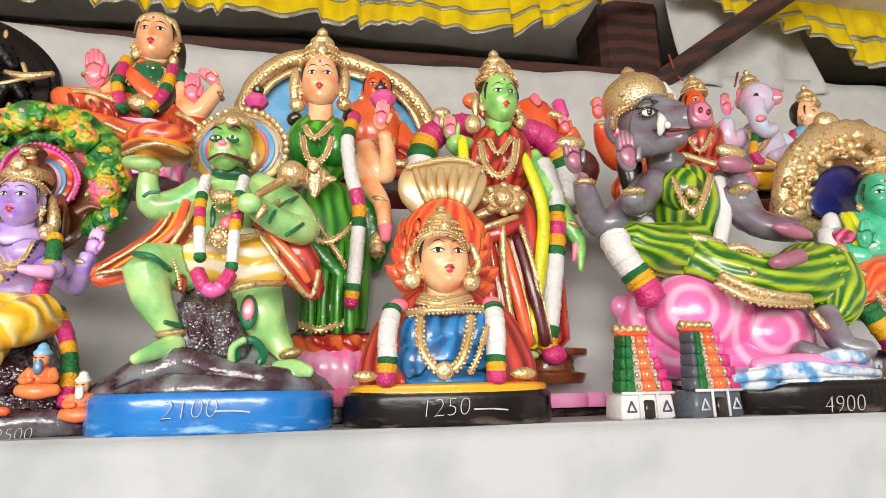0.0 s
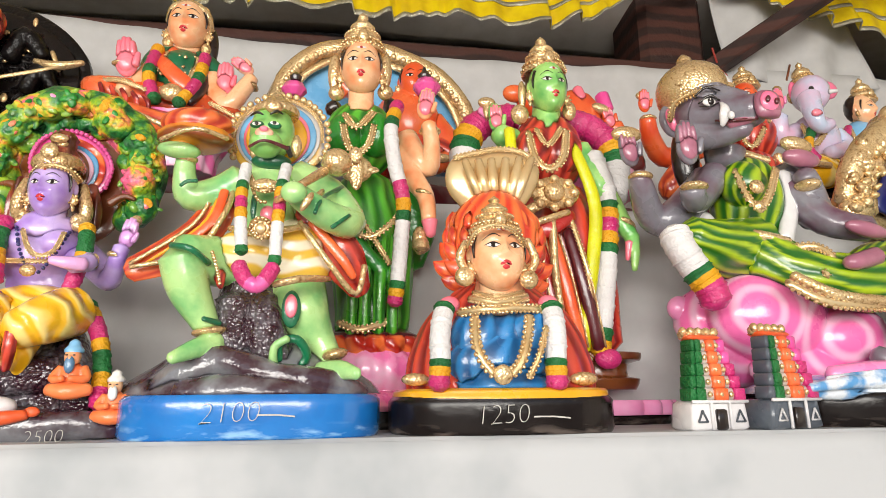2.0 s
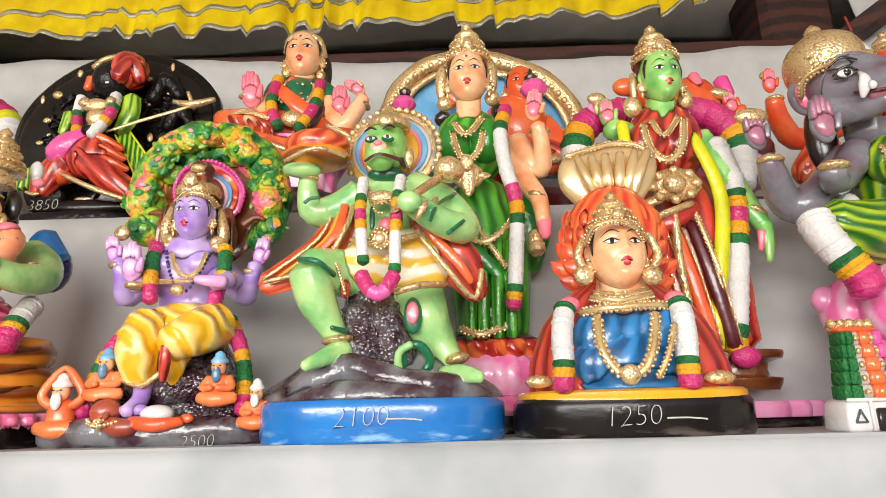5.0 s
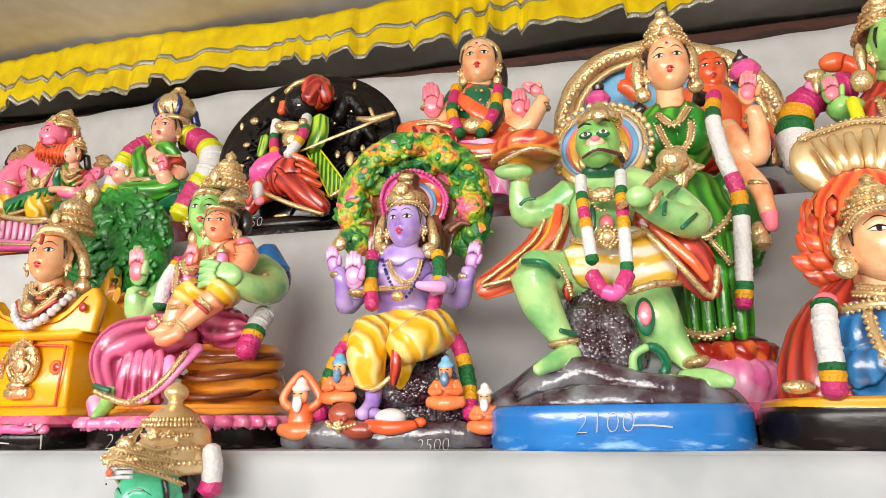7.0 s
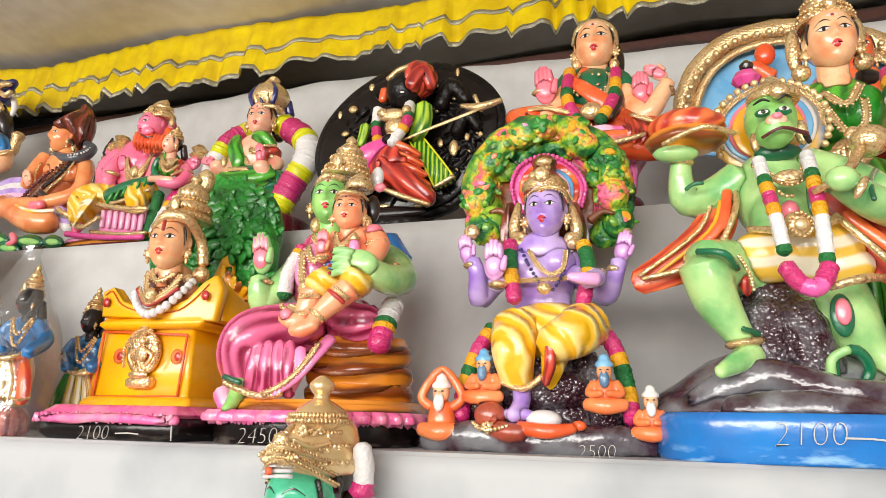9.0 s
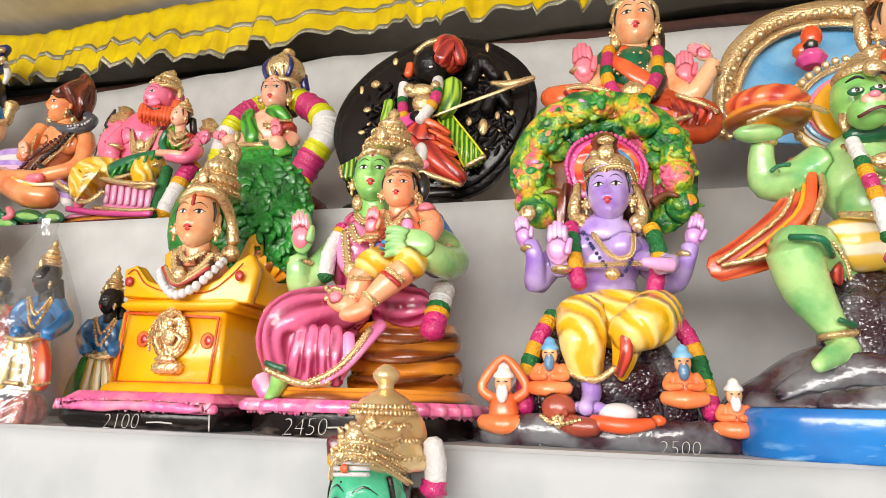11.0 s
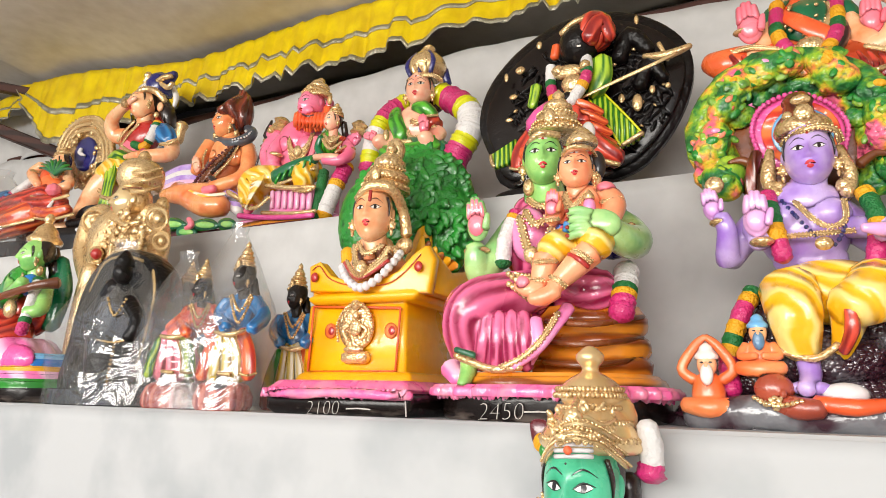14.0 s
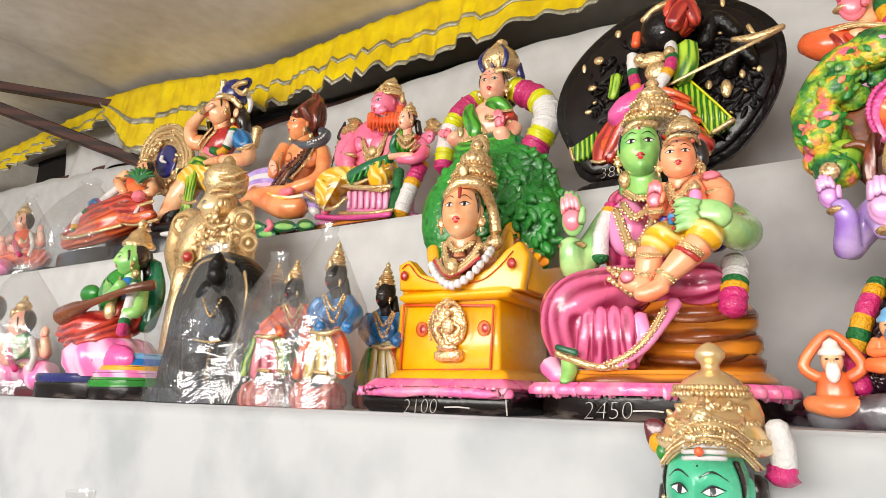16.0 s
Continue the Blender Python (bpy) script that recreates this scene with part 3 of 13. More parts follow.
        for u, g in ((-0.15, 0.2), (-0.05, 0.28), (0.05, 0.27), (0.145, 0.18)):
            a, b = Vector(c) + m @ Vector((s * u, 0, s * 0.14)), Vector(c) + m @ Vector((s * u * 0.92, -s * 0.06, s * (0.27 + g)))
            self.tube(tip or mat, [(*a, s * 0.088), (*((a + b) / 2), s * 0.084), (*b, s * 0.06)], n=8, steps=2)
            self.tube(mat, [(*(a + Vector((0, -s * 0.05, 0))), s * 0.06), (*((a + b) / 2 + Vector((0, -s * 0.045, 0))), s * 0.058), (*(b + Vector((0, -s * 0.035, -s * 0.04))), s * 0.04)], n=6, steps=2)
        a, b = Vector(c) + m @ Vector((s * 0.19, -s * 0.04, -s * 0.12)), Vector(c) + m @ Vector((s * 0.27, -s * 0.1, s * 0.16))
        self.tube(tip or mat, [(*a, s * 0.09), (*((a + b) / 2), s * 0.08), (*b, s * 0.05)], n=7, steps=2)

    def block(self, mat, lo, hi, round_=0.006, top=1.0):
        """A box from lo to hi with softened edges; top scales its upper face."""
        cx, cy = (lo[0] + hi[0]) / 2, (lo[1] + hi[1]) / 2
        def ring(s, z, inset):
            hx, hy, q = (hi[0] - lo[0]) / 2 * s - inset, (hi[1] - lo[1]) / 2 * s - inset, round_
            pts = []
            for sx, sy, a0 in ((1, 1, 0), (-1, 1, 90), (-1, -1, 180), (1, -1, 270)):
                for k in (0, 45, 90):
                    a = radians(a0 + k)
                    pts.append(Vector((cx + sx * (hx - q) + q * math.cos(a), cy + sy * (hy - q) + q * math.sin(a), z)))
            return pts
        self.rings([ring(1, lo[2], round_), ring(1, lo[2] + round_, 0), ring(top, hi[2] - round_, 0), ring(top, hi[2], round_)], mat)

    def prism(self, mat, pts, a, b, along="y", bevel=0.004):
        """A solid with the outline pts, (x, z) or (y, z), from a to b along y or x, with softened edges."""
        c = np.mean(np.array(pts), axis=0)
        rr = []
        for t, k in ((a, bevel), (a + math.copysign(bevel, b - a), 0), (b - math.copysign(bevel, b - a), 0), (b, bevel)):
            ring = []
            for p in pts:
                d = np.array(p) - c
                u, w = c + d * (1 - k / max(float(np.linalg.norm(d)), 1e-6))
                ring.append(Vector((u, t, w)) if along == "y" else Vector((t, u, w)))
            rr.append(ring)
        self.rings(rr, mat)

    def writing(self, text, c, height, mat="chalk", slant=6):
        """Chalked characters on a front face, c at their lower left."""
        cu = bpy.data.curves.new("writing", "FONT")
        cu.body, cu.size, cu.extrude, cu.shear, cu.offset, cu.resolution_u = text, height * 1.4, 0.0006, 0.15, -height * 0.046, 3
        ob = bpy.data.objects.new("writing", cu)
        scene.collection.objects.link(ob)
        me = ob.to_mesh()
        m = Matrix.Translation(c) @ Euler((radians(90), 0, 0)).to_matrix().to_4x4() @ Euler((0, 0, radians(slant * 0.3))).to_matrix().to_4x4()
        start = len(self.v)
        self.v.extend(tuple(m @ v.co) for v in me.vertices)
        k = self.key(mat)
        for p in me.polygons:
            self.f.append(tuple(start + i for i in p.vertices)); self.m.append(k)
        ob.to_mesh_clear()
        bpy.data.objects.remove(ob)
        bpy.data.curves.remove(cu)

    def mesh(self, name, smooth=True):
        me = bpy.data.meshes.new(name)
        me.from_pydata(self.v, [], self.f)
        for k in self.keys:
            me.materials.append(MATS[k])
        me.polygons.foreach_set("material_index", self.m)
        if self.pleat:
            stripe = np.zeros(len(self.v), dtype=np.float32)
            stripe[list(self.pleat)] = list(self.pleat.values())
            me.attributes.new("pleat", "FLOAT", "POINT").data.foreach_set("value", stripe)
        me.polygons.foreach_set("use_smooth", [smooth] * len(self.f))
        me.update()
        return me

    def put(self, name, at, label, category, group="", smooth=True):
        """Links the mesh as one thing standing at the given place."""
        ob = new(name, self.mesh(name, smooth))
        ob.location = at
        if smooth:
            ob.data.set_sharp_from_angle(angle=radians(50))
        return tagged(ob, label, category, group)


def part(name, shape, parent, label="", smooth=True):
    ob = new(name, shape.mesh(name, smooth))
    ob.parent = parent
    if label:
        ob["label"] = label
    return ob



def plastic_bag(at, w, deep, h, seed, lean=0.0, neck=0.16):
    """A loose clear bag over a doll, gathered at its top."""
    s, rr, n = Shape(), [], 30
    for i in range(19):
        v = i / 18
        r = 1.0 - 0.12 * v if v < 0.45 else 0.946 - 0.8 * ((v - 0.45) / 0.5) ** 1.35
        if v > 0.93:
            r = neck * (1 + (v - 0.93) * 5)
        ring = []
        for j in range(n):
            a = 2 * math.pi * j / n
            k = 1 + 0.16 * noise.noise(Vector((math.cos(a) * 2.4 + seed, math.sin(a) * 2.4, v * 4))) + 0.07 * noise.noise(Vector((math.cos(a) * 7, math.sin(a) * 7 + seed, v * 12)))
            ring.append(Vector((w * max(r, neck) * k * math.cos(a) + lean * v, deep * max(r, neck) * k * math.sin(a), h * v + 0.002)))
        rr.append(ring)
    s.rings(rr, "plastic_film", caps=False)
    return s.put("plastic_bag", at, "crumpled clear plastic bag drawn over a doll", "plastic bag", "clear bags over dolls")



def temple_tower(at, w, h, foot, label, turn=0):
    """A model gateway tower: a foot with a door, five receding tiers and a gilt ridge."""
    root = tagged(new("temple_tower"), label, "model temple", "model temple towers")
    root.location, root.rotation_euler = at, (0, 0, radians(turn))
    d, zf = 0.026, h * 0.3
    w *= 0.9
    s = Shape()
    s.block(foot, (-w * 0.5, -0.03, 0), (w * 0.5, 0.018, zf), 0.004, 0.94)
    part("foot", s, root)
    s = Shape()
    s.block("iris", (-w * 0.09, -0.034, 0.001), (w * 0.09, -0.026, zf * 0.72), 0.002)
    part("doorway", s, root, "dark doorway")
    s = Shape()
    line = "white" if foot != "white" else "slate"
    for sx in (-0.16, 0.16):
        s.tube("white", [(w * sx, -0.0315, 0.002, 0.0022), (w * sx, -0.031, zf * 0.95, 0.0022)], n=6, steps=1)
    s.tube("white", [(-w * 0.48, -0.031, zf * 0.97, 0.0024), (w * 0.48, -0.031, zf * 0.97, 0.0024)], n=6, steps=1)
    for sx in (-0.32, 0.33):
        p = [(w * (sx - 0.08), -0.031, zf * 0.3, 0.0014), (w * sx, -0.031, zf * 0.68, 0.0014), (w * (sx + 0.08), -0.031, zf * 0.3, 0.0014), (w * (sx - 0.08), -0.031, zf * 0.3, 0.0014)]
        for k in range(3):
            s.tube(line, [p[k], p[k + 1]], n=5, steps=1)
    part("painted_border", s, root, "painted white lines and triangles")
    for i in range(5):
        z0, z1 = zf + (h * 0.94 - zf) * i / 5, zf + (h * 0.94 - zf) * (i + 1.0) / 5
        k, f = 0.45 - 0.043 * i, -0.028 + 0.003 * i
        s = Shape()
        s.block("dusty_white", (-w * k, f, z0), (w * k, f + d, z1), 0.003, 0.985)
        tier = part("tier", s, root)
        for mat, u0, u1, g in (("slate" if foot == "slate" else "flower_green", -1.06, -0.84, 0.002), ("flower_green", -0.84, -0.5, 0.004), ("deep_orange", -0.16, 0.34, 0.005), ("magenta" if i < 3 else "hot_pink", 0.6, 1.02, 0.004)):
            s = Shape()
            s.block(mat, (w * k * u0, f - g, z0), (w * k * u1, f + (d * 0.9 if abs(u0) > 0.5 else 0.004), z1), 0.0015, 0.985)
            part("panel", s, tier)
        for u in (-0.36, 0.07, 0.46):
            s = Shape()
            s.ball("gold", (w * k * u, f - 0.003, (z0 + z1) / 2), (0.0036, 0.003, 0.004), n=8, k=5)
            part("stud", s, tier)
    s = Shape()
    s.block("deep_orange", (-w * 0.3, -0.014, h * 0.94), (w * 0.28, 0.012, h * 0.99), 0.003)
    part("ridge_band", s, root, "orange band")
    s = Shape()
    s.tube("gold", [(-w * 0.3, 0.004, h * 1.0, 0.006), (0, 0.004, h * 1.015, 0.008), (w * 0.28, 0.004, h * 1.0, 0.006)])
    for u in (-0.28, -0.14, 0, 0.14, 0.28):
        s.ball("gold", (w * u, 0.0, h * 1.03), (0.006, 0.006, 0.007), n=8, k=6)
    part("gilt_ridge", s, root, "gilt ridge with knobs")
    return root


# ---- the stall ----
def slab(name, mat, lo, hi, label, category, round_=0.004):
    s = Shape()
    s.block(mat, lo, hi, round_)
    return tagged(new(name, s.mesh(name, False)), label, category, kind="structure")


def sheet(name, mat, at, nx, nz, label, category, thick=0.004):
    """A hung or stretched cloth; at(u, v) gives its place for u and v from 0 to 1."""
    bm = bmesh.new()
    g = [[bm.verts.new(at(i / nx, j / nz)) for i in range(nx + 1)] for j in range(nz + 1)]
    for j in range(nz):
        for i in range(nx):
            bm.faces.new((g[j][i], g[j][i + 1], g[j + 1][i + 1], g[j + 1][i])).smooth = True
    me = bpy.data.meshes.new(name)
    bm.to_mesh(me)
    bm.free()
    me.materials.append(MATS[mat])
    ob = new(name, me)
    mod = ob.modifiers.new("thickness", "SOLIDIFY")
    mod.thickness = thick
    return tagged(ob, label, category, kind="structure")


SHELF, UPPER, EDGE, RISER, WALL, ROOF = 1.20, 1.599, 0.915, 1.278, 1.80, 2.46
LEFT, RIGHT = -4.6, 3.4


def wob(x, y, z, s):
    return noise.noise(Vector((x * s, y * s, z * s)))


slab("floor", "concrete", (LEFT, -3.0, -0.05), (RIGHT, 2.3, 0.0), "grey worn concrete floor of the market stall", "floor")
slab("ground", "concrete", (-60, -60, -0.12), (60, 60, -0.056), "grey dusty ground outside the stall", "ground")
# the two upper steps and the lower one, each a plank covered with white cloth
slab("shelf_step_1", "cloth_white", (LEFT, 0.50, 0.66), (RIGHT, EDGE - 0.012, 0.70), "low display step covered with white cloth", "shelf")
sheet("shelf_cloth_1", "cloth_white", lambda u, v: (LEFT + (RIGHT - LEFT) * u, 0.498 + 0.006 * wob(u * 30, v * 3, 1, 1), 0.70 - 0.70 * v), 120, 12, "white cloth hanging before the lowest step", "cloth")
slab("shelf_step_2", "cloth_white", (LEFT, EDGE, SHELF - 0.03), (RIGHT, RISER + 0.02, SHELF), "middle display step covered with white cloth", "shelf", 0.007)
sheet("shelf_cloth_2", "cloth_white", lambda u, v: (LEFT + (RIGHT - LEFT) * u, EDGE - 0.003 - 0.004 * v + 0.005 * v * wob(u * 26, v * 2.2, 4, 1) + (0.006 * math.exp(-((LEFT + (RIGHT - LEFT) * u + 1.505 + 0.01 * v) / 0.012) ** 2)), SHELF - 0.004 - 0.50 * v), 400, 24, "white cloth stretched over the front of the middle step", "cloth")
slab("shelf_step_3", "cloth_white", (LEFT, RISER, UPPER - 0.03), (RIGHT, WALL, UPPER), "top display step covered with white cloth", "shelf", 0.007)
sheet("shelf_cloth_3", "wall_cloth", lambda u, v: (LEFT + (RIGHT - LEFT) * u, RISER - 0.003 + 0.006 * wob(u * 24, v * 2, 9, 1) * v, UPPER - 0.003 - 0.398 * v), 200, 14, "white cloth covering the riser behind the middle step", "cloth")
sheet("wall_cloth", "wall_cloth", lambda u, v: (LEFT + (RIGHT - LEFT) * u, WALL + 0.012 * wob(u * 22, v * 2, 3, 1) + 0.02 * v, 2.225 + 0.025 * math.sin(u * 17) + 0.012 * wob(u * 60, 0, 2, 1) - (0.66 + 0.02 * math.sin(u * 17)) * v), 260, 20, "pale grey white cloth stretched behind the top step", "cloth")
# the gap's darkness above the cloth is put into this wall's colour
slab("wall_back", "soot", (LEFT, 2.25, 0.0), (RIGHT, 2.35, 2.9), "back wall coloured near black for the shade in the gap above the cloth", "wall")
# added slab: closes the opening to the sky so the gap stays dark
slab("sky_blocker_back", "soot", (LEFT, 1.80, 2.76), (RIGHT, 2.35, 2.84), "added near-black slab that keeps sky light out behind the awning", "roof")
# unseen side walls, added to hold back sky light; the left is cut short
slab("side_blocker_left", "tent_cloth", (LEFT - 0.1, 1.1, 0.0), (LEFT, 2.35, 2.9), "unseen pale side wall added to limit the light from the side", "wall")
slab("side_blocker_right", "tent_cloth", (RIGHT, -1.4, 0.0), (RIGHT + 0.1, 2.35, 2.9), "unseen pale side wall added to limit the light from the side", "wall")
def bay(x):
    """How much higher the awning runs towards and beyond the far strut."""
    return 0.09 * min(max((-1.9 - x) / 1.0, 0), 1) + 0.06 * min(max((-2.92 - x) / 0.15, 0), 1)


sheet("ceiling", "tent_cloth", lambda u, v: (LEFT - 0.05 + (RIGHT - LEFT + 0.1) * u, 2.20 - 3.5 * v, ROOF + 0.02 + 0.10 * v + bay(LEFT - 0.05 + (RIGHT - LEFT + 0.1) * u) + 0.035 * wob(u * 9, v * 4, 0, 1) + 0.02 * wob(u * 22, v * 9, 5, 1)), 160, 60, "sagging off-white canvas awning", "ceiling")
slab("beam_1", "dark_wood", (LEFT, 1.835, 2.19), (RIGHT, 1.90, 2.27), "dark reddish brown timber beam behind the cloth", "beam", 0.006)

sheet("drape_1", "wall_cloth", lambda u, v: (1.50 + 0.50 * u + 0.06 * v, 1.80 + 0.02 * math.sin(u * 14 + v * 3), 2.62 - 0.42 * v - 0.10 * u * (1 - v)), 40, 16, "loose pale cloth gathered beside the dark post", "cloth")
sheet("drape_2", "wall_cloth", lambda u, v: (-3.45 + 0.62 * u, 1.83 + 0.02 * math.sin(u * 12 + v * 2), 2.44 - 0.25 * v + 0.06 * u), 40, 14, "loose pale cloth hanging behind the dark strut", "cloth")


def valance(x0, x1, z_top, z_low, seed, label):
    """A gathered satin frill with two silver lace bands and a scalloped hem."""
    root = tagged(new("valance"), label, "valance", "yellow frills along the awning")
    n, rows = int((x1 - x0) / 0.009), 12
    def at(i, v, out=0.0):
        u = i / n
        x = x0 + (x1 - x0) * u
        drop = z_top(u) - z_low(u)
        pleat = (math.sin(x * 41 + 3.4 * math.sin(x * 6.3 + seed) + 1.6 * math.sin(x * 17) + seed) + 0.45 * math.sin(x * 97 + 4 * math.sin(x * 11))) * (0.006 + 0.018 * v) * (0.75 + 0.6 * wob(x * 2.3, 0, seed + 3, 1)) + 0.016 * v * wob(x * 8, v, seed, 1)
        hem = 0.012 * v * abs(math.sin(x * 14 + seed)) + 0.012 * v * wob(x * 3, 0, seed, 1)
        lap = x * 6.5 + 1.1 * math.sin(x * 4.1 + seed) + 0.5 * math.sin(x * 13)
        lap = (lap - math.floor(lap)) * min(max((x + 2.5) / 0.7, 0.12), 1.0)
        return (x, 1.745 - 0.03 * v + pleat - out - 0.022 * (0.35 + v) * lap, z_top(u) - drop * v + hem + 0.016 * v * (lap - 0.5))
    for name, mat, lo, hi, out, k in (("frill", "yellow_satin", 0.0, 0.955, 0.0, rows), ("lace_band", "silver_lace", 0.50, 0.585, 0.003, 1), ("lace_hem", "silver_lace", 0.915, 1.0, 0.003, 1)):
        bm = bmesh.new()
        g = [[bm.verts.new(at(i, lo + (hi - lo) * j / k, out)) for i in range(n + 1)] for j in range(k + 1)]
        for j in range(k):
            for i in range(n):
                bm.faces.new((g[j][i], g[j][i + 1], g[j + 1][i + 1], g[j + 1][i])).smooth = True
        me = bpy.data.meshes.new(name)
        bm.to_mesh(me)
        bm.free()
        me.materials.append(MATS[mat])
        ob = new(name, me)
        ob.parent = root
        mod = ob.modifiers.new("thickness", "SOLIDIFY")
        mod.thickness = 0.002
        ob["label"] = {"frill": "gathered bright yellow satin", "lace_band": "silver lace ribbon", "lace_hem": "silver lace hem"}[name]
    return root


valance(-2.98, 1.45, lambda u: 2.455 + 0.015 * math.sin(u * 20) + 0.10 * max(0, (0.24 - u) / 0.24), lambda u: 2.222 + 0.05 * u + 0.27 * max(0, (u - 0.88) / 0.12) ** 1.5 + 0.30 * max(0, (0.07 - u) / 0.07) ** 1.6 - 0.02 * math.exp(-((u - 0.085) / 0.03) ** 2), 0.4, "gathered bright yellow satin frill with silver lace bands")
valance(1.47, 3.35, lambda u: 2.56 - 0.12 * u, lambda u: 2.47 - 0.26 * min(1, u / 0.5), 2.1, "yellow satin frill rising towards the post")
valance(-4.55, -2.90, lambda u: 2.40 + 0.14 * u, lambda u: 2.22 + 0.20 * u, 3.7, "yellow satin frill beyond the dark strut")


def strut(name, a, b, r, label):
    """A squared timber from a to b."""
    s = Shape()
    d = (Vector(b) - Vector(a))
    q = d.to_track_quat("Z", "Y").to_matrix()
    ring = [(r, r * 0.8), (r * 0.8, r), (-r * 0.8, r), (-r, r * 0.8), (-r, -r * 0.8), (-r * 0.8, -r), (r * 0.8, -r), (r, -r * 0.8)]
    s.rings([[Vector(a) + d * t + q @ Vector((x, y, 0)) for x, y in ring] for t in (0, 0.33, 0.66, 1)], "dark_wood")
    return tagged(new(name, s.mesh(name, False)), label, "strut", "timbers of the awning")


strut("timber_strut", (1.42, 1.84, 2.19), (2.10, 1.25, 2.60), 0.026, "dark brown timber strut leaning to the awning")
strut("timber_strut", (-2.733, 1.800, 2.207), (-3.369, 1.325, 2.481), 0.024, "dark brown timber strut leaning to the awning")
strut("timber_post", (1.40, 1.95, 0.0), (1.40, 1.95, 2.75), 0.11, "dark timber post behind the white cloth")
strut("timber_post", (-2.70, 1.95, 0.0), (-2.70, 1.95, 2.75), 0.11, "dark timber post behind the white cloth")
strut("timber_rail", (-3.486, 1.357, 2.594), (-2.929, 1.760, 2.510), 0.02, "dark timber rail under the awning")
w = Shape()
w.tube("wire_red", [(1.72, 1.70, 2.47, 0.004), (1.95, 1.66, 2.50, 0.004), (2.3, 1.64, 2.47, 0.004), (2.8, 1.7, 2.46, 0.004)], n=6)
w.tube("wire_red", [(1.46, 1.74, 2.27, 0.003), (1.49, 1.76, 2.22, 0.003), (1.52, 1.77, 2.20, 0.003)], n=6)
w.put("cable", (0, 0, 0), "thin reddish cable sagging below the awning", "cable")


# ---- the dolls ----
# green monkey-faced deity statue kneeling on a rock, blue plinth
d = Shape()
d.lathe("blue", (0.02, 0.005, 0), [(0.155, 0), (0.158, 0.006), (0.158, 0.038), (0.158, 0.044), (0.153, 0.05)], deep=0.761, box=0.35, n=32)
d.lathe("rock_smooth", (0.014, 0, 0.051), [(0.166, 0), (0.154, 0.016), (0.122, 0.036), (0.086, 0.061), (0.043, 0.075)], deep=0.5)
d.tube("rock", [(0.022, 0.02, 0.059, 0.066), (0.015, 0.01, 0.123, 0.056), (0.003, 0, 0.174, 0.044), (0, 0, 0.198, 0.033)], deep=0.9, rough=0.1)
d.tube("rock", [(-0.005, -0.02, 0.064, 0.028), (-0.009, -0.03, 0.119, 0.027), (-0.009, -0.03, 0.168, 0.024)], deep=0.9, rough=0.3, n=14)
d.tube("rock", [(0.039, -0.03, 0.057, 0.029), (0.034, -0.035, 0.112, 0.028), (0.021, -0.03, 0.169, 0.026)], deep=0.9, rough=0.3, n=14)
d.tube("rock_smooth", [(-0.098, -0.04, 0.048, 0.02), (-0.056, -0.05, 0.076, 0.023), (-0.013, -0.06, 0.089, 0.02), (0.047, -0.08, 0.07, 0.018), (0.112, -0.07, 0.062, 0.018), (0.152, -0.04, 0.049, 0.014)], deep=0.8, rough=0.15)
d.tube("rock_smooth", [(-0.061, -0.075, 0.05, 0.017), (0, -0.09, 0.055, 0.019), (0.067, -0.09, 0.049, 0.017), (0.14, -0.06, 0.045, 0.012)], deep=0.8, rough=0.15)
d.tube("green_skin", [(-0.002, 0, 0.219, 0.033), (-0.046, -0.03, 0.221, 0.033), (-0.073, -0.06, 0.218, 0.029)])
d.tube("green_skin", [(-0.074, -0.06, 0.218, 0.028), (-0.064, -0.055, 0.18, 0.026), (-0.045, -0.05, 0.143, 0.018), (-0.033, -0.05, 0.12, 0.014)])
d.tube("green_skin", [(-0.025, -0.05, 0.116, 0.014), (-0.048, -0.07, 0.104, 0.012), (-0.07, -0.09, 0.091, 0.007)], deep=0.7)
d.ball("gold", (-0.036, -0.05, 0.127), (0.022, 0.018, 0.007), -8)
d.tube("green_skin", [(0.065, 0, 0.206, 0.035), (0.074, -0.02, 0.161, 0.035), (0.095, -0.02, 0.121, 0.023), (0.116, -0.03, 0.092, 0.014)])
d.tube("green_skin", [(0.098, -0.05, 0.08, 0.01), (0.125, -0.07, 0.079, 0.012), (0.146, -0.09, 0.073, 0.007)], deep=0.7)
d.ball("gold", (0.118, -0.04, 0.1), (0.017, 0.017, 0.008), -12)
d.tube("emerald", [(-0.081, -0.085, 0.227, 0.004), (-0.055, -0.1, 0.22, 0.004), (-0.039, -0.07, 0.209, 0.004)])
d.tube("emerald", [(-0.04, -0.075, 0.14, 0.003), (-0.023, -0.06, 0.136, 0.004)])
d.ball("emerald", (0.062, -0.058, 0.155), (0.012, 0.004, 0.024))
d.ball("rose", (0.062, -0.064, 0.158), (0.008, 0.002, 0.015))
d.tube("emerald", [(0.048, -0.05, 0.09, 0.007), (0.05, -0.06, 0.111, 0.005), (0.07, -0.06, 0.117, 0.006), (0.083, -0.05, 0.097, 0.006), (0.068, -0.05, 0.076, 0.004)])
d.tube("green_skin", [(0.044, -0.06, 0.079, 0.006), (0.044, -0.065, 0.106, 0.005), (0.06, -0.07, 0.117, 0.005)])
d.ball("green_skin", (0.021, 0, 0.315), (0.048, 0.038, 0.062))
d.ball("green_skin", (0.023, -0.02, 0.281), (0.037, 0.03, 0.041))
d.ball("emerald", (0.009, -0.06, 0.287), (0.004, 0.003, 0.019))
d.ball("emerald", (0.046, -0.06, 0.288), (0.004, 0.003, 0.02))
d.ball("rose", (0.026, -0.05, 0.28), (0.01, 0.008, 0.012))
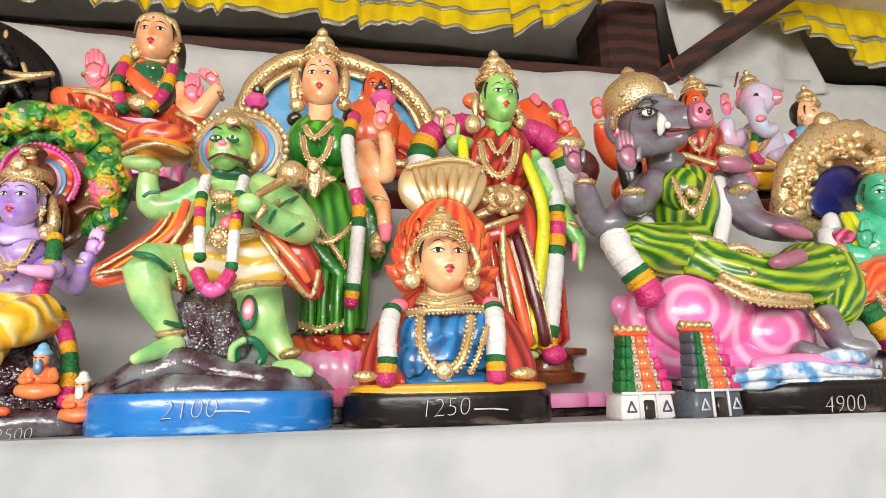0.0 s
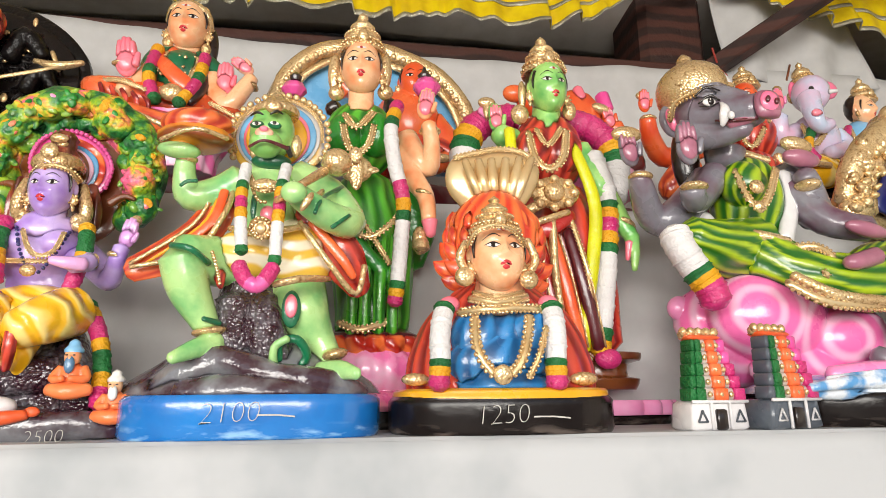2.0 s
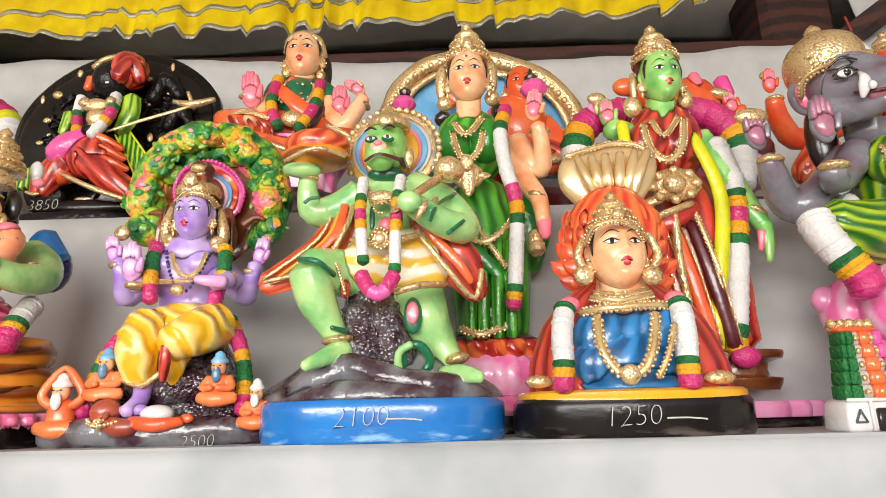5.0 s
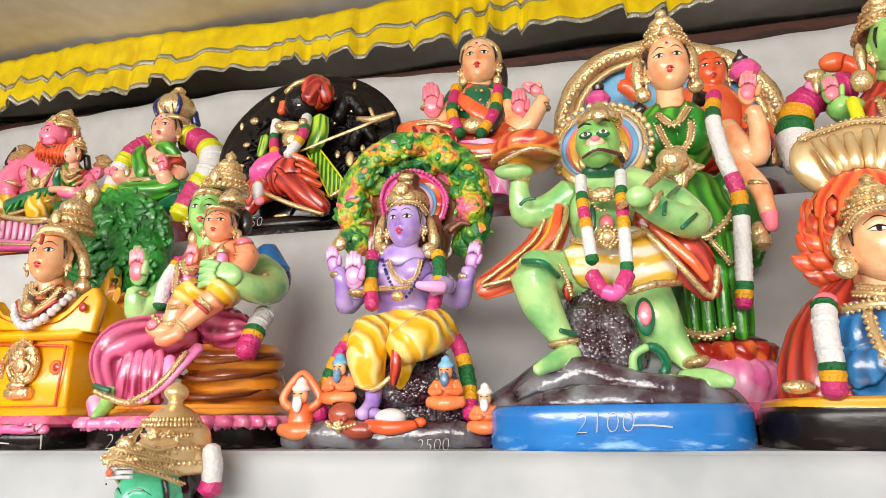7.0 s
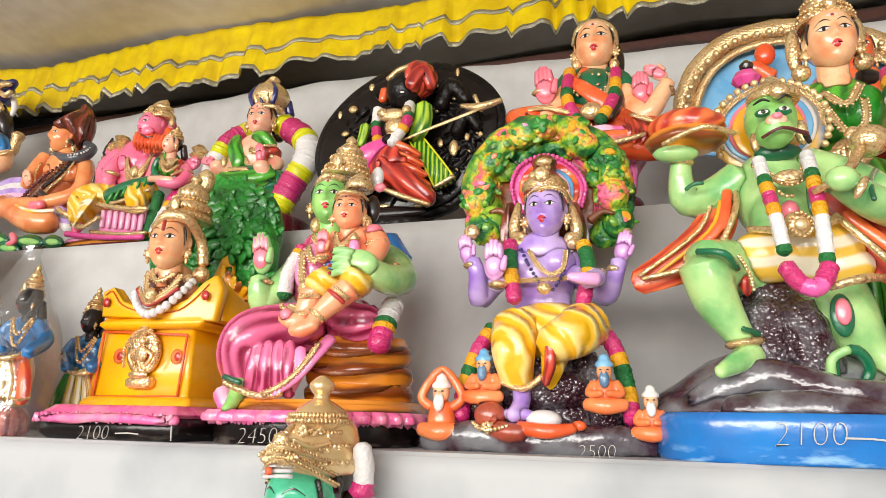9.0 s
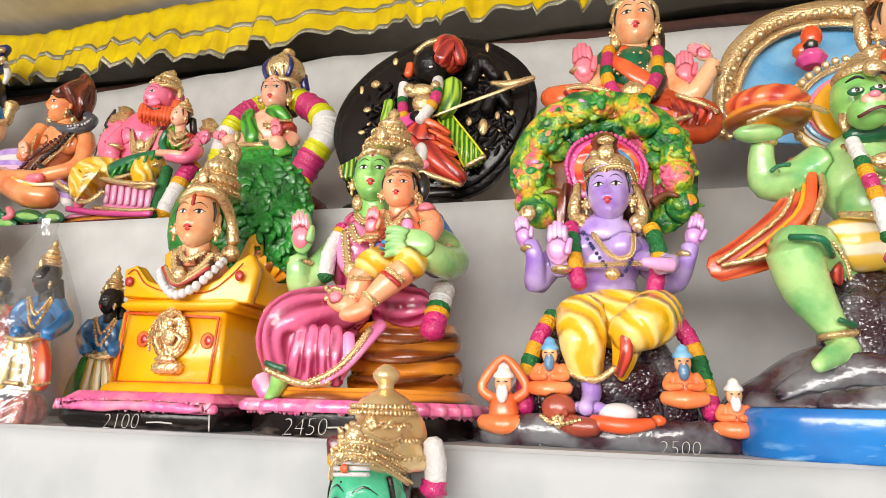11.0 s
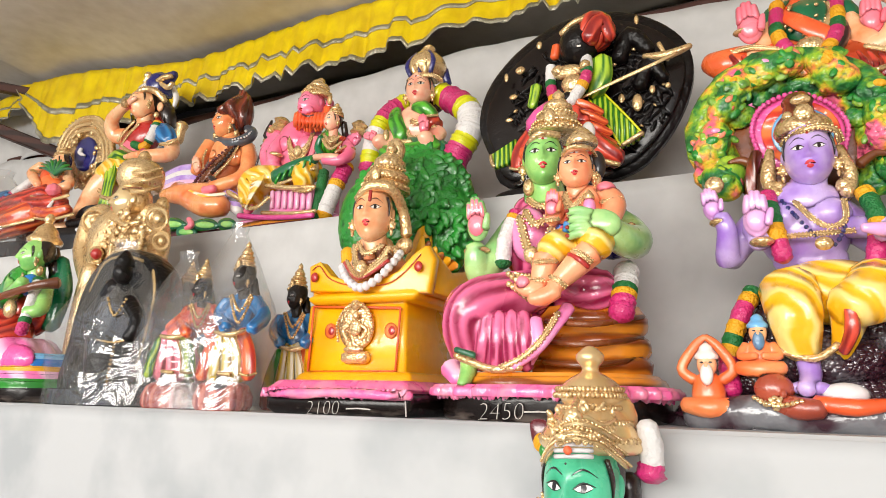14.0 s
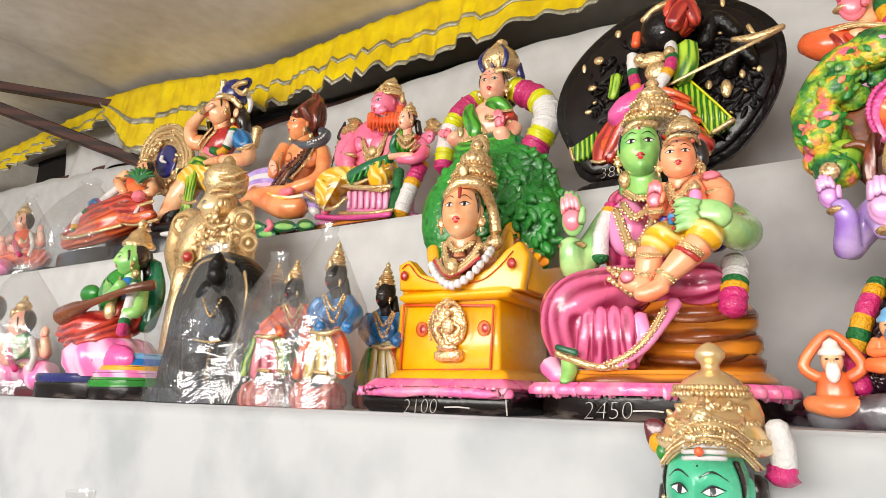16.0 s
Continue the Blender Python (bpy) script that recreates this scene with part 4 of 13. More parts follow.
d.ball("tiger", (0.048, -0.02, 0.24), (0.063, 0.04, 0.042))
d.ball("tiger", (0.001, -0.03, 0.231), (0.044, 0.032, 0.033))
d.ball("tiger", (0.071, -0.03, 0.215), (0.04, 0.025, 0.025))
d.tube("gold", [(0.043, -0.1, 0.178, 0.004), (0.073, -0.105, 0.185, 0.005), (0.108, -0.06, 0.194, 0.004)])
d.ball("red_cloth", (-0.031, -0.045, 0.208), (0.008, 0.007, 0.027), -8)
d.beads("gold", [(-0.036, -0.07, 0.223), (-0.028, -0.075, 0.201), (-0.024, -0.07, 0.182)], 0.0026, 1.4)
d.tube("gold", [(-0.02, -0.05, 0.26, 0.004), (0.023, -0.085, 0.247, 0.005), (0.069, -0.07, 0.259, 0.004)])
d.tube("orange_cloth", [(-0.031, 0.02, 0.351, 0.017), (-0.041, 0, 0.314, 0.02), (-0.055, -0.01, 0.273, 0.024), (-0.094, -0.01, 0.235, 0.025), (-0.147, -0.01, 0.21, 0.016)], deep=0.35)
d.tube("gold", [(-0.05, -0.012, 0.322, 0.003), (-0.072, -0.022, 0.27, 0.003), (-0.145, -0.022, 0.216, 0.003)])
d.tube("yellow", [(-0.043, -0.018, 0.308, 0.003), (-0.061, -0.028, 0.266, 0.003), (-0.125, -0.026, 0.216, 0.002)])
d.tube("gold", [(-0.025, -0.015, 0.322, 0.004), (-0.031, -0.03, 0.286, 0.004), (-0.066, -0.035, 0.23, 0.004), (-0.142, -0.03, 0.21, 0.003)])
d.tube("deep_orange", [(-0.035, -0.02, 0.32, 0.006), (-0.047, -0.03, 0.273, 0.006), (-0.09, -0.03, 0.234, 0.005)], deep=0.5)
d.tube("red_cloth", [(0.074, -0.03, 0.297, 0.018), (0.105, -0.035, 0.258, 0.024), (0.129, -0.03, 0.222, 0.027), (0.149, -0.02, 0.186, 0.015)], deep=0.35)
d.tube("gold", [(0.068, -0.06, 0.268, 0.004), (0.106, -0.07, 0.215, 0.004), (0.142, -0.05, 0.177, 0.004), (0.153, -0.05, 0.215, 0.004)])
d.tube("deep_orange", [(0.082, -0.05, 0.272, 0.006), (0.12, -0.055, 0.227, 0.007), (0.139, -0.05, 0.199, 0.005)], deep=0.5)
d.tube("green_skin", [(-0.016, 0, 0.341, 0.025), (-0.048, 0, 0.322, 0.023), (-0.081, -0.01, 0.314, 0.02), (-0.088, -0.02, 0.339, 0.015), (-0.085, -0.03, 0.366, 0.012)])
d.ball("gold", (-0.058, -0.005, 0.317), (0.006, 0.018, 0.02), 10)
d.ball("gold", (-0.068, -0.005, 0.315), (0.006, 0.018, 0.019), 10)
d.tube("emerald", [(-0.085, -0.05, 0.315, 0.0026), (-0.077, -0.05, 0.321, 0.0026), (-0.065, -0.05, 0.322, 0.0026)])
d.ball("gold", (-0.084, -0.03, 0.358), (0.014, 0.012, 0.006))
d.ball("green_skin", (-0.093, -0.04, 0.367), (0.028, 0.015, 0.011), 4)
d.ball("amber", (-0.078, -0.02, 0.392), (0.051, 0.04, 0.018))
d.ball("orange_cloth", (-0.076, -0.02, 0.411), (0.047, 0.036, 0.023))
d.tube("gold", [(-0.109, -0.07, 0.369, 0.003), (-0.064, -0.09, 0.378, 0.003), (-0.027, -0.07, 0.374, 0.003)])
d.tube("green_skin", [(0.058, 0, 0.351, 0.025), (0.103, -0.02, 0.318, 0.026), (0.132, -0.05, 0.273, 0.022), (0.099, -0.08, 0.275, 0.019), (0.064, -0.1, 0.294, 0.015)])
d.tube("emerald", [(0.089, -0.12, 0.264, 0.0026), (0.098, -0.09, 0.294, 0.0026), (0.121, -0.04, 0.325, 0.003)])
d.tube("emerald", [(0.11, -0.1, 0.252, 0.003), (0.131, -0.08, 0.274, 0.0026)])
d.ball("gold", (0.088, -0.06, 0.298), (0.006, 0.015, 0.019), 30)
d.ball("green_skin", (0.063, -0.12, 0.289), (0.016, 0.011, 0.014))
d.ball("gold", (0.079, -0.12, 0.278), (0.005, 0.005, 0.014), 30)
d.ball("gold", (0.113, -0.06, 0.353), (0.021, 0.019, 0.019))
d.tube("gold", [(0.097, -0.07, 0.336, 0.007), (0.067, -0.12, 0.296, 0.005), (0.041, -0.1, 0.283, 0.004)])
d.plate("halo_paint", [(-0.04, 0.409), (-0.036, 0.449), (-0.011, 0.477), (0.024, 0.487), (0.065, 0.48), (0.093, 0.449), (0.099, 0.418), (0.086, 0.386), (0.055, 0.37), (0.009, 0.362), (-0.023, 0.376)], 0.030, 0.0080, 0.0000)
d.beads("gold_smooth", [(-0.034, 0.02, 0.384), (-0.041, 0.02, 0.413), (-0.033, 0.02, 0.446), (-0.007, 0.02, 0.472), (0.026, 0.02, 0.485), (0.067, 0.02, 0.476), (0.094, 0.02, 0.448), (0.099, 0.02, 0.414), (0.088, 0.02, 0.382)], 0.0054, 1.8)
d.beads("gold", [(-0.03, 0.015, 0.389), (-0.035, 0.015, 0.412), (-0.026, 0.015, 0.44), (-0.003, 0.015, 0.463), (0.027, 0.015, 0.475), (0.064, 0.015, 0.466), (0.087, 0.015, 0.441), (0.091, 0.015, 0.411)], 0.0031, 1.8)
d.plate("white", [(0.088, 0.428), (0.081, 0.399), (0.06, 0.377), (0.03, 0.367), (0, 0.372), (-0.023, 0.39), (-0.033, 0.416), (-0.027, 0.444), (-0.007, 0.467), (0.023, 0.478), (0.055, 0.474), (0.079, 0.456)], 0.026, 0.0050, 0.0000, steps=3)
d.plate("sky_blue", [(0.082, 0.425), (0.076, 0.399), (0.056, 0.378), (0.029, 0.369), (0.002, 0.374), (-0.019, 0.39), (-0.028, 0.414), (-0.023, 0.44), (-0.004, 0.461), (0.023, 0.471), (0.052, 0.467), (0.073, 0.45)], 0.022, 0.0050, 0.0000, steps=3)
d.plate("rose", [(0.073, 0.421), (0.068, 0.398), (0.052, 0.38), (0.028, 0.372), (0.005, 0.376), (-0.013, 0.39), (-0.021, 0.412), (-0.016, 0.435), (0, 0.454), (0.023, 0.462), (0.047, 0.459), (0.066, 0.444)], 0.018, 0.0049, 0.0000, steps=3)
d.plate("yellow", [(0.069, 0.418), (0.064, 0.396), (0.049, 0.379), (0.028, 0.372), (0.006, 0.376), (-0.01, 0.389), (-0.017, 0.41), (-0.013, 0.431), (0.002, 0.449), (0.023, 0.457), (0.045, 0.453), (0.062, 0.439)], 0.014, 0.0049, 0.0000, steps=3)
d.ball("leaf_skin", (0.023, -0.02, 0.408), (0.031, 0.031, 0.039))
d.ball("leaf_skin", (0.019, -0.055, 0.376), (0.022, 0.023, 0.019))
d.ball("emerald", (0.025, -0.03, 0.361), (0.027, 0.011, 0.011))
d.ball("eye_white", (0.007, -0.0645, 0.4005), (0.006, 0.0014, 0.0027), -8, n=9, k=6)
d.ball("iris", (0.007, -0.0655, 0.4005), (0.0028, 0.0012, 0.0026), n=9, k=6)
d.tube("iris", [(0.015, -0.066, 0.413, 0.001), (0.007, -0.066, 0.416, 0.002), (-0.002, -0.06, 0.413, 0.001)], n=6)
d.ball("eye_white", (0.03, -0.0645, 0.4025), (0.006, 0.0014, 0.0027), 8, n=9, k=6)
d.ball("iris", (0.03, -0.0655, 0.4025), (0.0028, 0.0012, 0.0026), n=9, k=6)
d.tube("iris", [(0.024, -0.066, 0.414, 0.001), (0.032, -0.066, 0.419, 0.002), (0.04, -0.06, 0.418, 0.001)], n=6)
d.ball("peach_skin", (0.0185, -0.073, 0.3845), (0.012, 0.006, 0.0075), n=16, k=10)
d.ball("rose", (0.0185, -0.0795, 0.3875), (0.006, 0.003, 0.004), n=10, k=7)
for sx in (-1, 1):
    d.ball("emerald", (0.0185 + sx * 0.0115, -0.0605, 0.401), (0.0092, 0.004, 0.0052), sx * 8, n=12, k=8)
d.tube("maroon", [(0.001, -0.075, 0.363, 0.002), (0.021, -0.085, 0.369, 0.002), (0.049, -0.07, 0.365, 0.003)])
d.tube("iris", [(0.048, -0.065, 0.369, 0.004), (0.053, -0.06, 0.358, 0.003)])
d.lathe("gold", (0.028, -0.022, 0.431), [(0.03, 0), (0.032, 0.006), (0.028, 0.012), (0.02, 0.019), (0.012, 0.027), (0.004, 0.037)])
d.ball("gold", (0.028, -0.06, 0.428), (0.012, 0.008, 0.01))
d.ball("gold", (0.003, -0.03, 0.377), (0.008, 0.006, 0.015))
d.ball("gold", (0.056, -0.02, 0.389), (0.008, 0.006, 0.017))
d.beads("gold", [(-0.006, -0.04, 0.345), (0.008, -0.07, 0.315), (0.025, -0.08, 0.304), (0.04, -0.07, 0.317), (0.051, -0.04, 0.351)], 0.0047, 1.5)
d.ball("gold", (0.024, -0.075, 0.311), (0.017, 0.006, 0.01))
d.beads("gold", [(-0.003, -0.045, 0.337), (0.014, -0.07, 0.295), (0.028, -0.075, 0.289)], 0.0027)
d.ball("gold", (0.023, -0.09, 0.251), (0.015, 0.006, 0.015))
d.ball("gold_smooth", (0.024, -0.1, 0.248), (0.007, 0.004, 0.007), n=9, k=6)
d.beads("gold", [(0.011, -0.095, 0.249), (0.023, -0.1, 0.262), (0.037, -0.095, 0.25), (0.025, -0.1, 0.234), (0.011, -0.095, 0.249)], 0.0023)
d.garland([(-0.003, -0.06, 0.341), (-0.003, -0.085, 0.3), (0, -0.1, 0.259), (0.004, -0.105, 0.216)], 0.0078, ["flower_white", "flower_green", "flower_yellow", "magenta", "flower_yellow", "flower_white", "flower_green"])
d.garland([(0.048, -0.06, 0.343), (0.045, -0.085, 0.303), (0.044, -0.1, 0.255), (0.043, -0.105, 0.203)], 0.0079, ["flower_white", "flower_green", "flower_yellow", "magenta", "flower_yellow", "flower_white", "flower_green"])
d.garland([(0.002, -0.11, 0.2), (0.012, -0.115, 0.181), (0.025, -0.118, 0.174), (0.035, -0.115, 0.183), (0.043, -0.11, 0.198)], 0.0097, ["magenta", "hot_pink", "magenta"])
d.tube("chalk", [(0.034, -0.119, 0.027, 0.001), (0.056, -0.119, 0.027, 0.001), (0.075, -0.119, 0.025, 0.001)], deep=0.6, n=5, steps=2)
d.writing("2100", (-0.03, -0.118, 0.018), 0.0240)
d.put("statue", (0.244, 1.03, 1.2), "green monkey-faced deity statue kneeling on a rock, blue plinth", "statue", "painted deity statues")

# tall goddess statue in a green sari on a pink lotus
d = Shape()
d.lathe("dark_base", (0.02, 0, 0), [(0.097, 0), (0.097, 0.026)], deep=0.7)
d.lathe("pink_cloud", (0.019, 0, 0.05), [(0.058, 0), (0.076, 0.012), (0.086, 0.032), (0.084, 0.052), (0.07, 0.066), (0.06, 0.07)], deep=0.8, lobes=22, lobe=0.045)
d.lathe("fringe", (0.019, 0, 0.026), [(0.1, 0), (0.108, 0.008), (0.094, 0.02), (0.07, 0.03)], deep=0.8, lobes=16, lobe=0.1)
d.lathe("orange_cloth", (0.017, 0, 0.107), [(0.06, 0), (0.07, 0.011), (0.076, 0.027), (0.07, 0.034)], deep=0.8, lobes=14, lobe=0.14)
d.lathe("maroon", (0.015, 0, 0.134), [(0.073, 0), (0.074, 0.011), (0.054, 0.02)], deep=0.8)
d.tube("green_silk", [(0.012, 0, 0.138, 0.056), (0.015, 0, 0.198, 0.061), (0.012, 0, 0.283, 0.068), (0.001, 0, 0.361, 0.059), (-0.005, 0, 0.401, 0.05)], deep=0.75)
d.tube("green_silk", [(-0.025, -0.06, 0.294, 0.009), (-0.021, -0.075, 0.22, 0.009), (-0.022, -0.07, 0.143, 0.008)], deep=0.7)
d.tube("green_silk", [(-0.001, -0.06, 0.296, 0.01), (-0.001, -0.075, 0.22, 0.009), (-0.002, -0.07, 0.144, 0.009)], deep=0.7)
d.tube("green_silk", [(0.023, -0.06, 0.297, 0.01), (0.021, -0.075, 0.221, 0.01), (0.02, -0.07, 0.144, 0.009)], deep=0.7)
d.tube("green_silk", [(0.046, -0.06, 0.298, 0.009), (0.042, -0.075, 0.222, 0.009), (0.041, -0.07, 0.144, 0.009)], deep=0.7)
d.tube("green", [(-0.058, -0.06, 0.376, 0.013), (-0.021, -0.08, 0.289, 0.012), (0.042, -0.07, 0.223, 0.011)], deep=0.5)
d.beads("gold", [(-0.034, -0.085, 0.301), (0.004, -0.09, 0.288), (0.039, -0.085, 0.314), (0.064, -0.06, 0.351)], 0.0056, 1.4)
d.beads("gold", [(-0.031, -0.07, 0.356), (0.013, -0.09, 0.28), (0.036, -0.085, 0.246)], 0.0048, 1.5)
d.beads("gold", [(-0.041, -0.07, 0.158), (-0.008, -0.085, 0.146), (0.035, -0.07, 0.16)], 0.0063, 1.3)
d.ball("green_silk", (-0.011, 0, 0.483), (0.064, 0.048, 0.07))
d.ball("green", (-0.038, -0.04, 0.473), (0.032, 0.025, 0.039))
d.ball("green", (0.013, -0.04, 0.478), (0.032, 0.026, 0.04))
d.ball("gold", (-0.019, -0.075, 0.402), (0.027, 0.012, 0.023))
d.ball("gold", (-0.019, -0.085, 0.398), (0.012, 0.005, 0.035))
d.ball("gold", (-0.019, -0.08, 0.4), (0.037, 0.004, 0.009))
d.tube("orange_skin", [(-0.012, -0.01, 0.505, 0.023), (-0.011, -0.01, 0.542, 0.024)])
d.head((-0.012, -0.03, 0.602), 0.0362, 0.0469, "orange_skin", yaw=-4, hair='hair')
d.tube("hair", [(-0.053, 0.02, 0.552, 0.016), (-0.067, 0.02, 0.545, 0.012)])
d.tube("hair", [(0.037, 0.02, 0.562, 0.016), (0.057, 0.02, 0.559, 0.01)])
d.crown((-0.011, -0.012, 0.638), 0.0370, 0.0866)
d.ball("gold", (-0.058, -0.01, 0.601), (0.012, 0.009, 0.037))
d.ball("gold", (0.03, -0.01, 0.613), (0.012, 0.01, 0.038))
d.ball("gold", (-0.054, -0.02, 0.559), (0.014, 0.011, 0.014))
d.ball("gold", (0.03, -0.02, 0.566), (0.014, 0.011, 0.014))
d.beads("gold", [(-0.044, -0.05, 0.504), (-0.035, -0.085, 0.444), (-0.021, -0.09, 0.423), (0, -0.085, 0.443), (0.013, -0.05, 0.51)], 0.0059, 1.4)
d.beads("gold", [(-0.04, -0.06, 0.504), (-0.02, -0.085, 0.47), (0.008, -0.06, 0.51)], 0.0059, 1.3)
d.ball("gold", (-0.021, -0.095, 0.418), (0.011, 0.005, 0.014))
d.plate("orange_skin", [(-0.047, 0.49), (-0.048, 0.476), (-0.053, 0.466), (-0.059, 0.462), (-0.066, 0.465), (-0.071, 0.474), (-0.073, 0.487), (-0.072, 0.501), (-0.068, 0.511), (-0.061, 0.516), (-0.055, 0.513), (-0.049, 0.503)], 0.000, 0.0116, 0.0000, steps=3)
d.tube("orange_skin", [(0.068, 0, 0.491, 0.022), (0.085, -0.02, 0.447, 0.021), (0.105, -0.03, 0.429, 0.018), (0.107, -0.05, 0.461, 0.014), (0.1, -0.06, 0.494, 0.013)])
d.hand("rose", (0.094, -0.07, 0.519), 0.0589, rot=8, tip="orange_skin")
d.ball("gold", (0.104, -0.05, 0.485), (0.019, 0.017, 0.008))
d.lathe("hot_pink", (0.099, -0.05, 0.551), [(0.014, 0), (0.023, 0.014), (0.016, 0.027), (0.005, 0.033)], lobes=8, lobe=0.08)
d.lathe("hair", (0.095, -0.05, 0.579), [(0.01, 0), (0.012, 0.008), (0.005, 0.016), (0.002, 0.025)])
d.tube("orange_skin", [(0.061, 0, 0.463, 0.022), (0.077, -0.03, 0.409, 0.019), (0.096, -0.05, 0.369, 0.015), (0.1, -0.06, 0.325, 0.012)])
d.tube("rose", [(0.101, -0.06, 0.325, 0.014), (0.103, -0.06, 0.301, 0.008)])
d.ball("gold", (0.094, -0.05, 0.373), (0.017, 0.016, 0.007), 20)
d.tube("orange_skin", [(-0.06, 0, 0.478, 0.023), (-0.099, 0.02, 0.504, 0.02), (-0.123, 0, 0.534, 0.014)])
d.lathe("hot_pink", (-0.127, 0, 0.557), [(0.012, 0), (0.021, 0.012), (0.015, 0.024), (0.004, 0.029)], lobes=8, lobe=0.08)
d.lathe("hair", (-0.125, 0, 0.587), [(0.009, 0), (0.011, 0.008), (0.004, 0.016)])
d.garland([(0.049, -0.05, 0.529), (0.035, -0.09, 0.469), (0.04, -0.1, 0.407), (0.054, -0.1, 0.343), (0.051, -0.1, 0.279), (0.046, -0.1, 0.217), (0.042, -0.095, 0.184)], 0.0121, ["magenta", "flower_yellow", "flower_green", "flower_white", "flower_white", "magenta", "flower_yellow", "flower_green", "flower_white", "flower_white", "flower_green", "flower_yellow", "magenta"])
d.ball("gold", (0.086, -0.05, 0.294), (0.013, 0.01, 0.024))
d.lathe("gold", (0.088, -0.05, 0.273), [(0.007, 0), (0.015, 0.007), (0.013, 0.02), (0.006, 0.027)])
d.tube("green", [(0.07, 0.02, 0.414, 0.03), (0.091, 0.02, 0.342, 0.033), (0.077, 0.02, 0.271, 0.025)], deep=0.5)
d.put("statue", (0.406, 1.2, 1.2), "tall goddess statue in a green sari on a pink lotus", "statue", "painted deity statues")

# flame-haired goddess bust with golden serpent hood, black plinth
d = Shape()
d.lathe("dark_base", (-0.009, 0, 0), [(0.145, 0), (0.148, 0.006), (0.148, 0.035), (0.148, 0.04), (0.143, 0.046)], deep=0.712, box=0.35, n=32)
d.lathe("yellow", (-0.009, 0, 0), [(0.14, 0.042), (0.142, 0.046), (0.142, 0.052), (0.142, 0.052), (0.138, 0.055)], deep=0.741, box=0.35, n=32)
d.lathe("red_cloth", (-0.003, 0, 0.056), [(0.131, 0), (0.129, 0.031), (0.114, 0.074), (0.09, 0.109), (0.062, 0.131), (0.039, 0.148)], deep=0.55)
d.ball("silk_blue", (-0.008, -0.03, 0.115), (0.073, 0.046, 0.057))
d.ball("silk_blue", (-0.045, -0.05, 0.121), (0.037, 0.028, 0.043))
d.ball("silk_blue", (0.021, -0.05, 0.122), (0.038, 0.028, 0.044))
d.ball("silk_blue", (-0.016, -0.055, 0.087), (0.071, 0.03, 0.043))
d.tube("silk_blue", [(-0.062, -0.04, 0.062, 0.029), (-0.021, -0.07, 0.058, 0.032), (0.047, -0.04, 0.062, 0.03)], deep=0.8)
d.beads("gold", [(-0.074, -0.06, 0.151), (-0.05, -0.085, 0.152), (-0.025, -0.09, 0.153), (0.011, -0.085, 0.155), (0.047, -0.06, 0.157)], 0.0063, 1.2)
d.beads("gold", [(-0.058, -0.09, 0.144), (-0.062, -0.115, 0.106), (-0.05, -0.12, 0.079), (-0.033, -0.12, 0.069), (-0.013, -0.12, 0.079), (0, -0.115, 0.107), (0.013, -0.09, 0.145)], 0.0071, 1.3)
d.ball("gold", (-0.033, -0.125, 0.07), (0.012, 0.006, 0.012))
d.beads("gold", [(0.031, -0.1, 0.13), (0.017, -0.11, 0.093), (0.004, -0.105, 0.066)], 0.0049, 1.5)
d.tube("flame", [(-0.003, 0, 0.17, 0.042), (-0.002, 0, 0.207, 0.034)])
d.tube("orange_skin", [(-0.01, -0.03, 0.165, 0.04), (-0.011, -0.03, 0.189, 0.033), (-0.01, -0.03, 0.213, 0.03)])
d.ball("rose", (-0.081, -0.04, 0.165), (0.014, 0.008, 0.011))
d.ball("rose", (0.055, -0.04, 0.169), (0.014, 0.009, 0.011))
d.ball("flame", (-0.005, 0.01, 0.259), (0.068, 0.054, 0.083))
d.lathe("flame", (-0.004, 0.01, 0.276), [(0.067, 0), (0.062, 0.025), (0.033, 0.05), (0.008, 0.07)], deep=0.7)
rnd = random.Random(23)
for layer, (far, size, depth) in enumerate(((0.079, 0.0125, 0.012), (0.069, 0.0115, -0.008), (0.058, 0.010, -0.026))):
    for k in range(17 - 2 * layer):
        q = radians(-52 + 284 * (k + 0.5 * (layer % 2)) / (16 - 2 * layer))
        c0 = Vector((-0.006, depth, 0.247))
        out, bend = Vector((math.cos(q), 0, math.sin(q) * 1.04)), Vector((-math.sin(q), 0, math.cos(q))) * (1 if math.cos(q) > 0 else -1)
        reach = far * rnd.uniform(0.92, 1.1)
        lick = [c0 + out * reach * u + bend * w * size + Vector((0, 0.004 * u, 0)) for u, w in ((0.5, -0.5), (0.76, -0.35), (0.94, 0.25), (1.05, 1.1))]
        d.tube(("flame", "deep_orange", "flame", "orange_cloth")[(k + layer) % 4], [(*p, r * size) for p, r in zip(lick, (1.1, 1.3, 0.95, 0.15))], deep=0.55)
d.head((-0.019, -0.055, 0.229), 0.0384, 0.0476, "orange_skin", yaw=2, nod=-8)
d.beads("gold", [(-0.059, -0.06, 0.17), (-0.049, -0.085, 0.164), (-0.03, -0.092, 0.16), (-0.005, -0.085, 0.165), (0.021, -0.06, 0.173)], 0.0056, 1.1)
d.beads("gold", [(-0.053, -0.055, 0.179), (-0.027, -0.085, 0.169), (0.018, -0.055, 0.181)], 0.0040, 1.2)
d.crown((-0.019, -0.05, 0.26), 0.0311, 0.0550)
d.beads("gold", [(-0.064, -0.08, 0.234), (-0.058, -0.105, 0.249), (-0.034, -0.11, 0.257), (-0.007, -0.105, 0.252), (0.013, -0.08, 0.238)], 0.0049, 1.2)
d.tube("gold", [(-0.064, -0.07, 0.244, 0.004), (-0.072, -0.07, 0.221, 0.006), (-0.061, -0.07, 0.199, 0.005)])
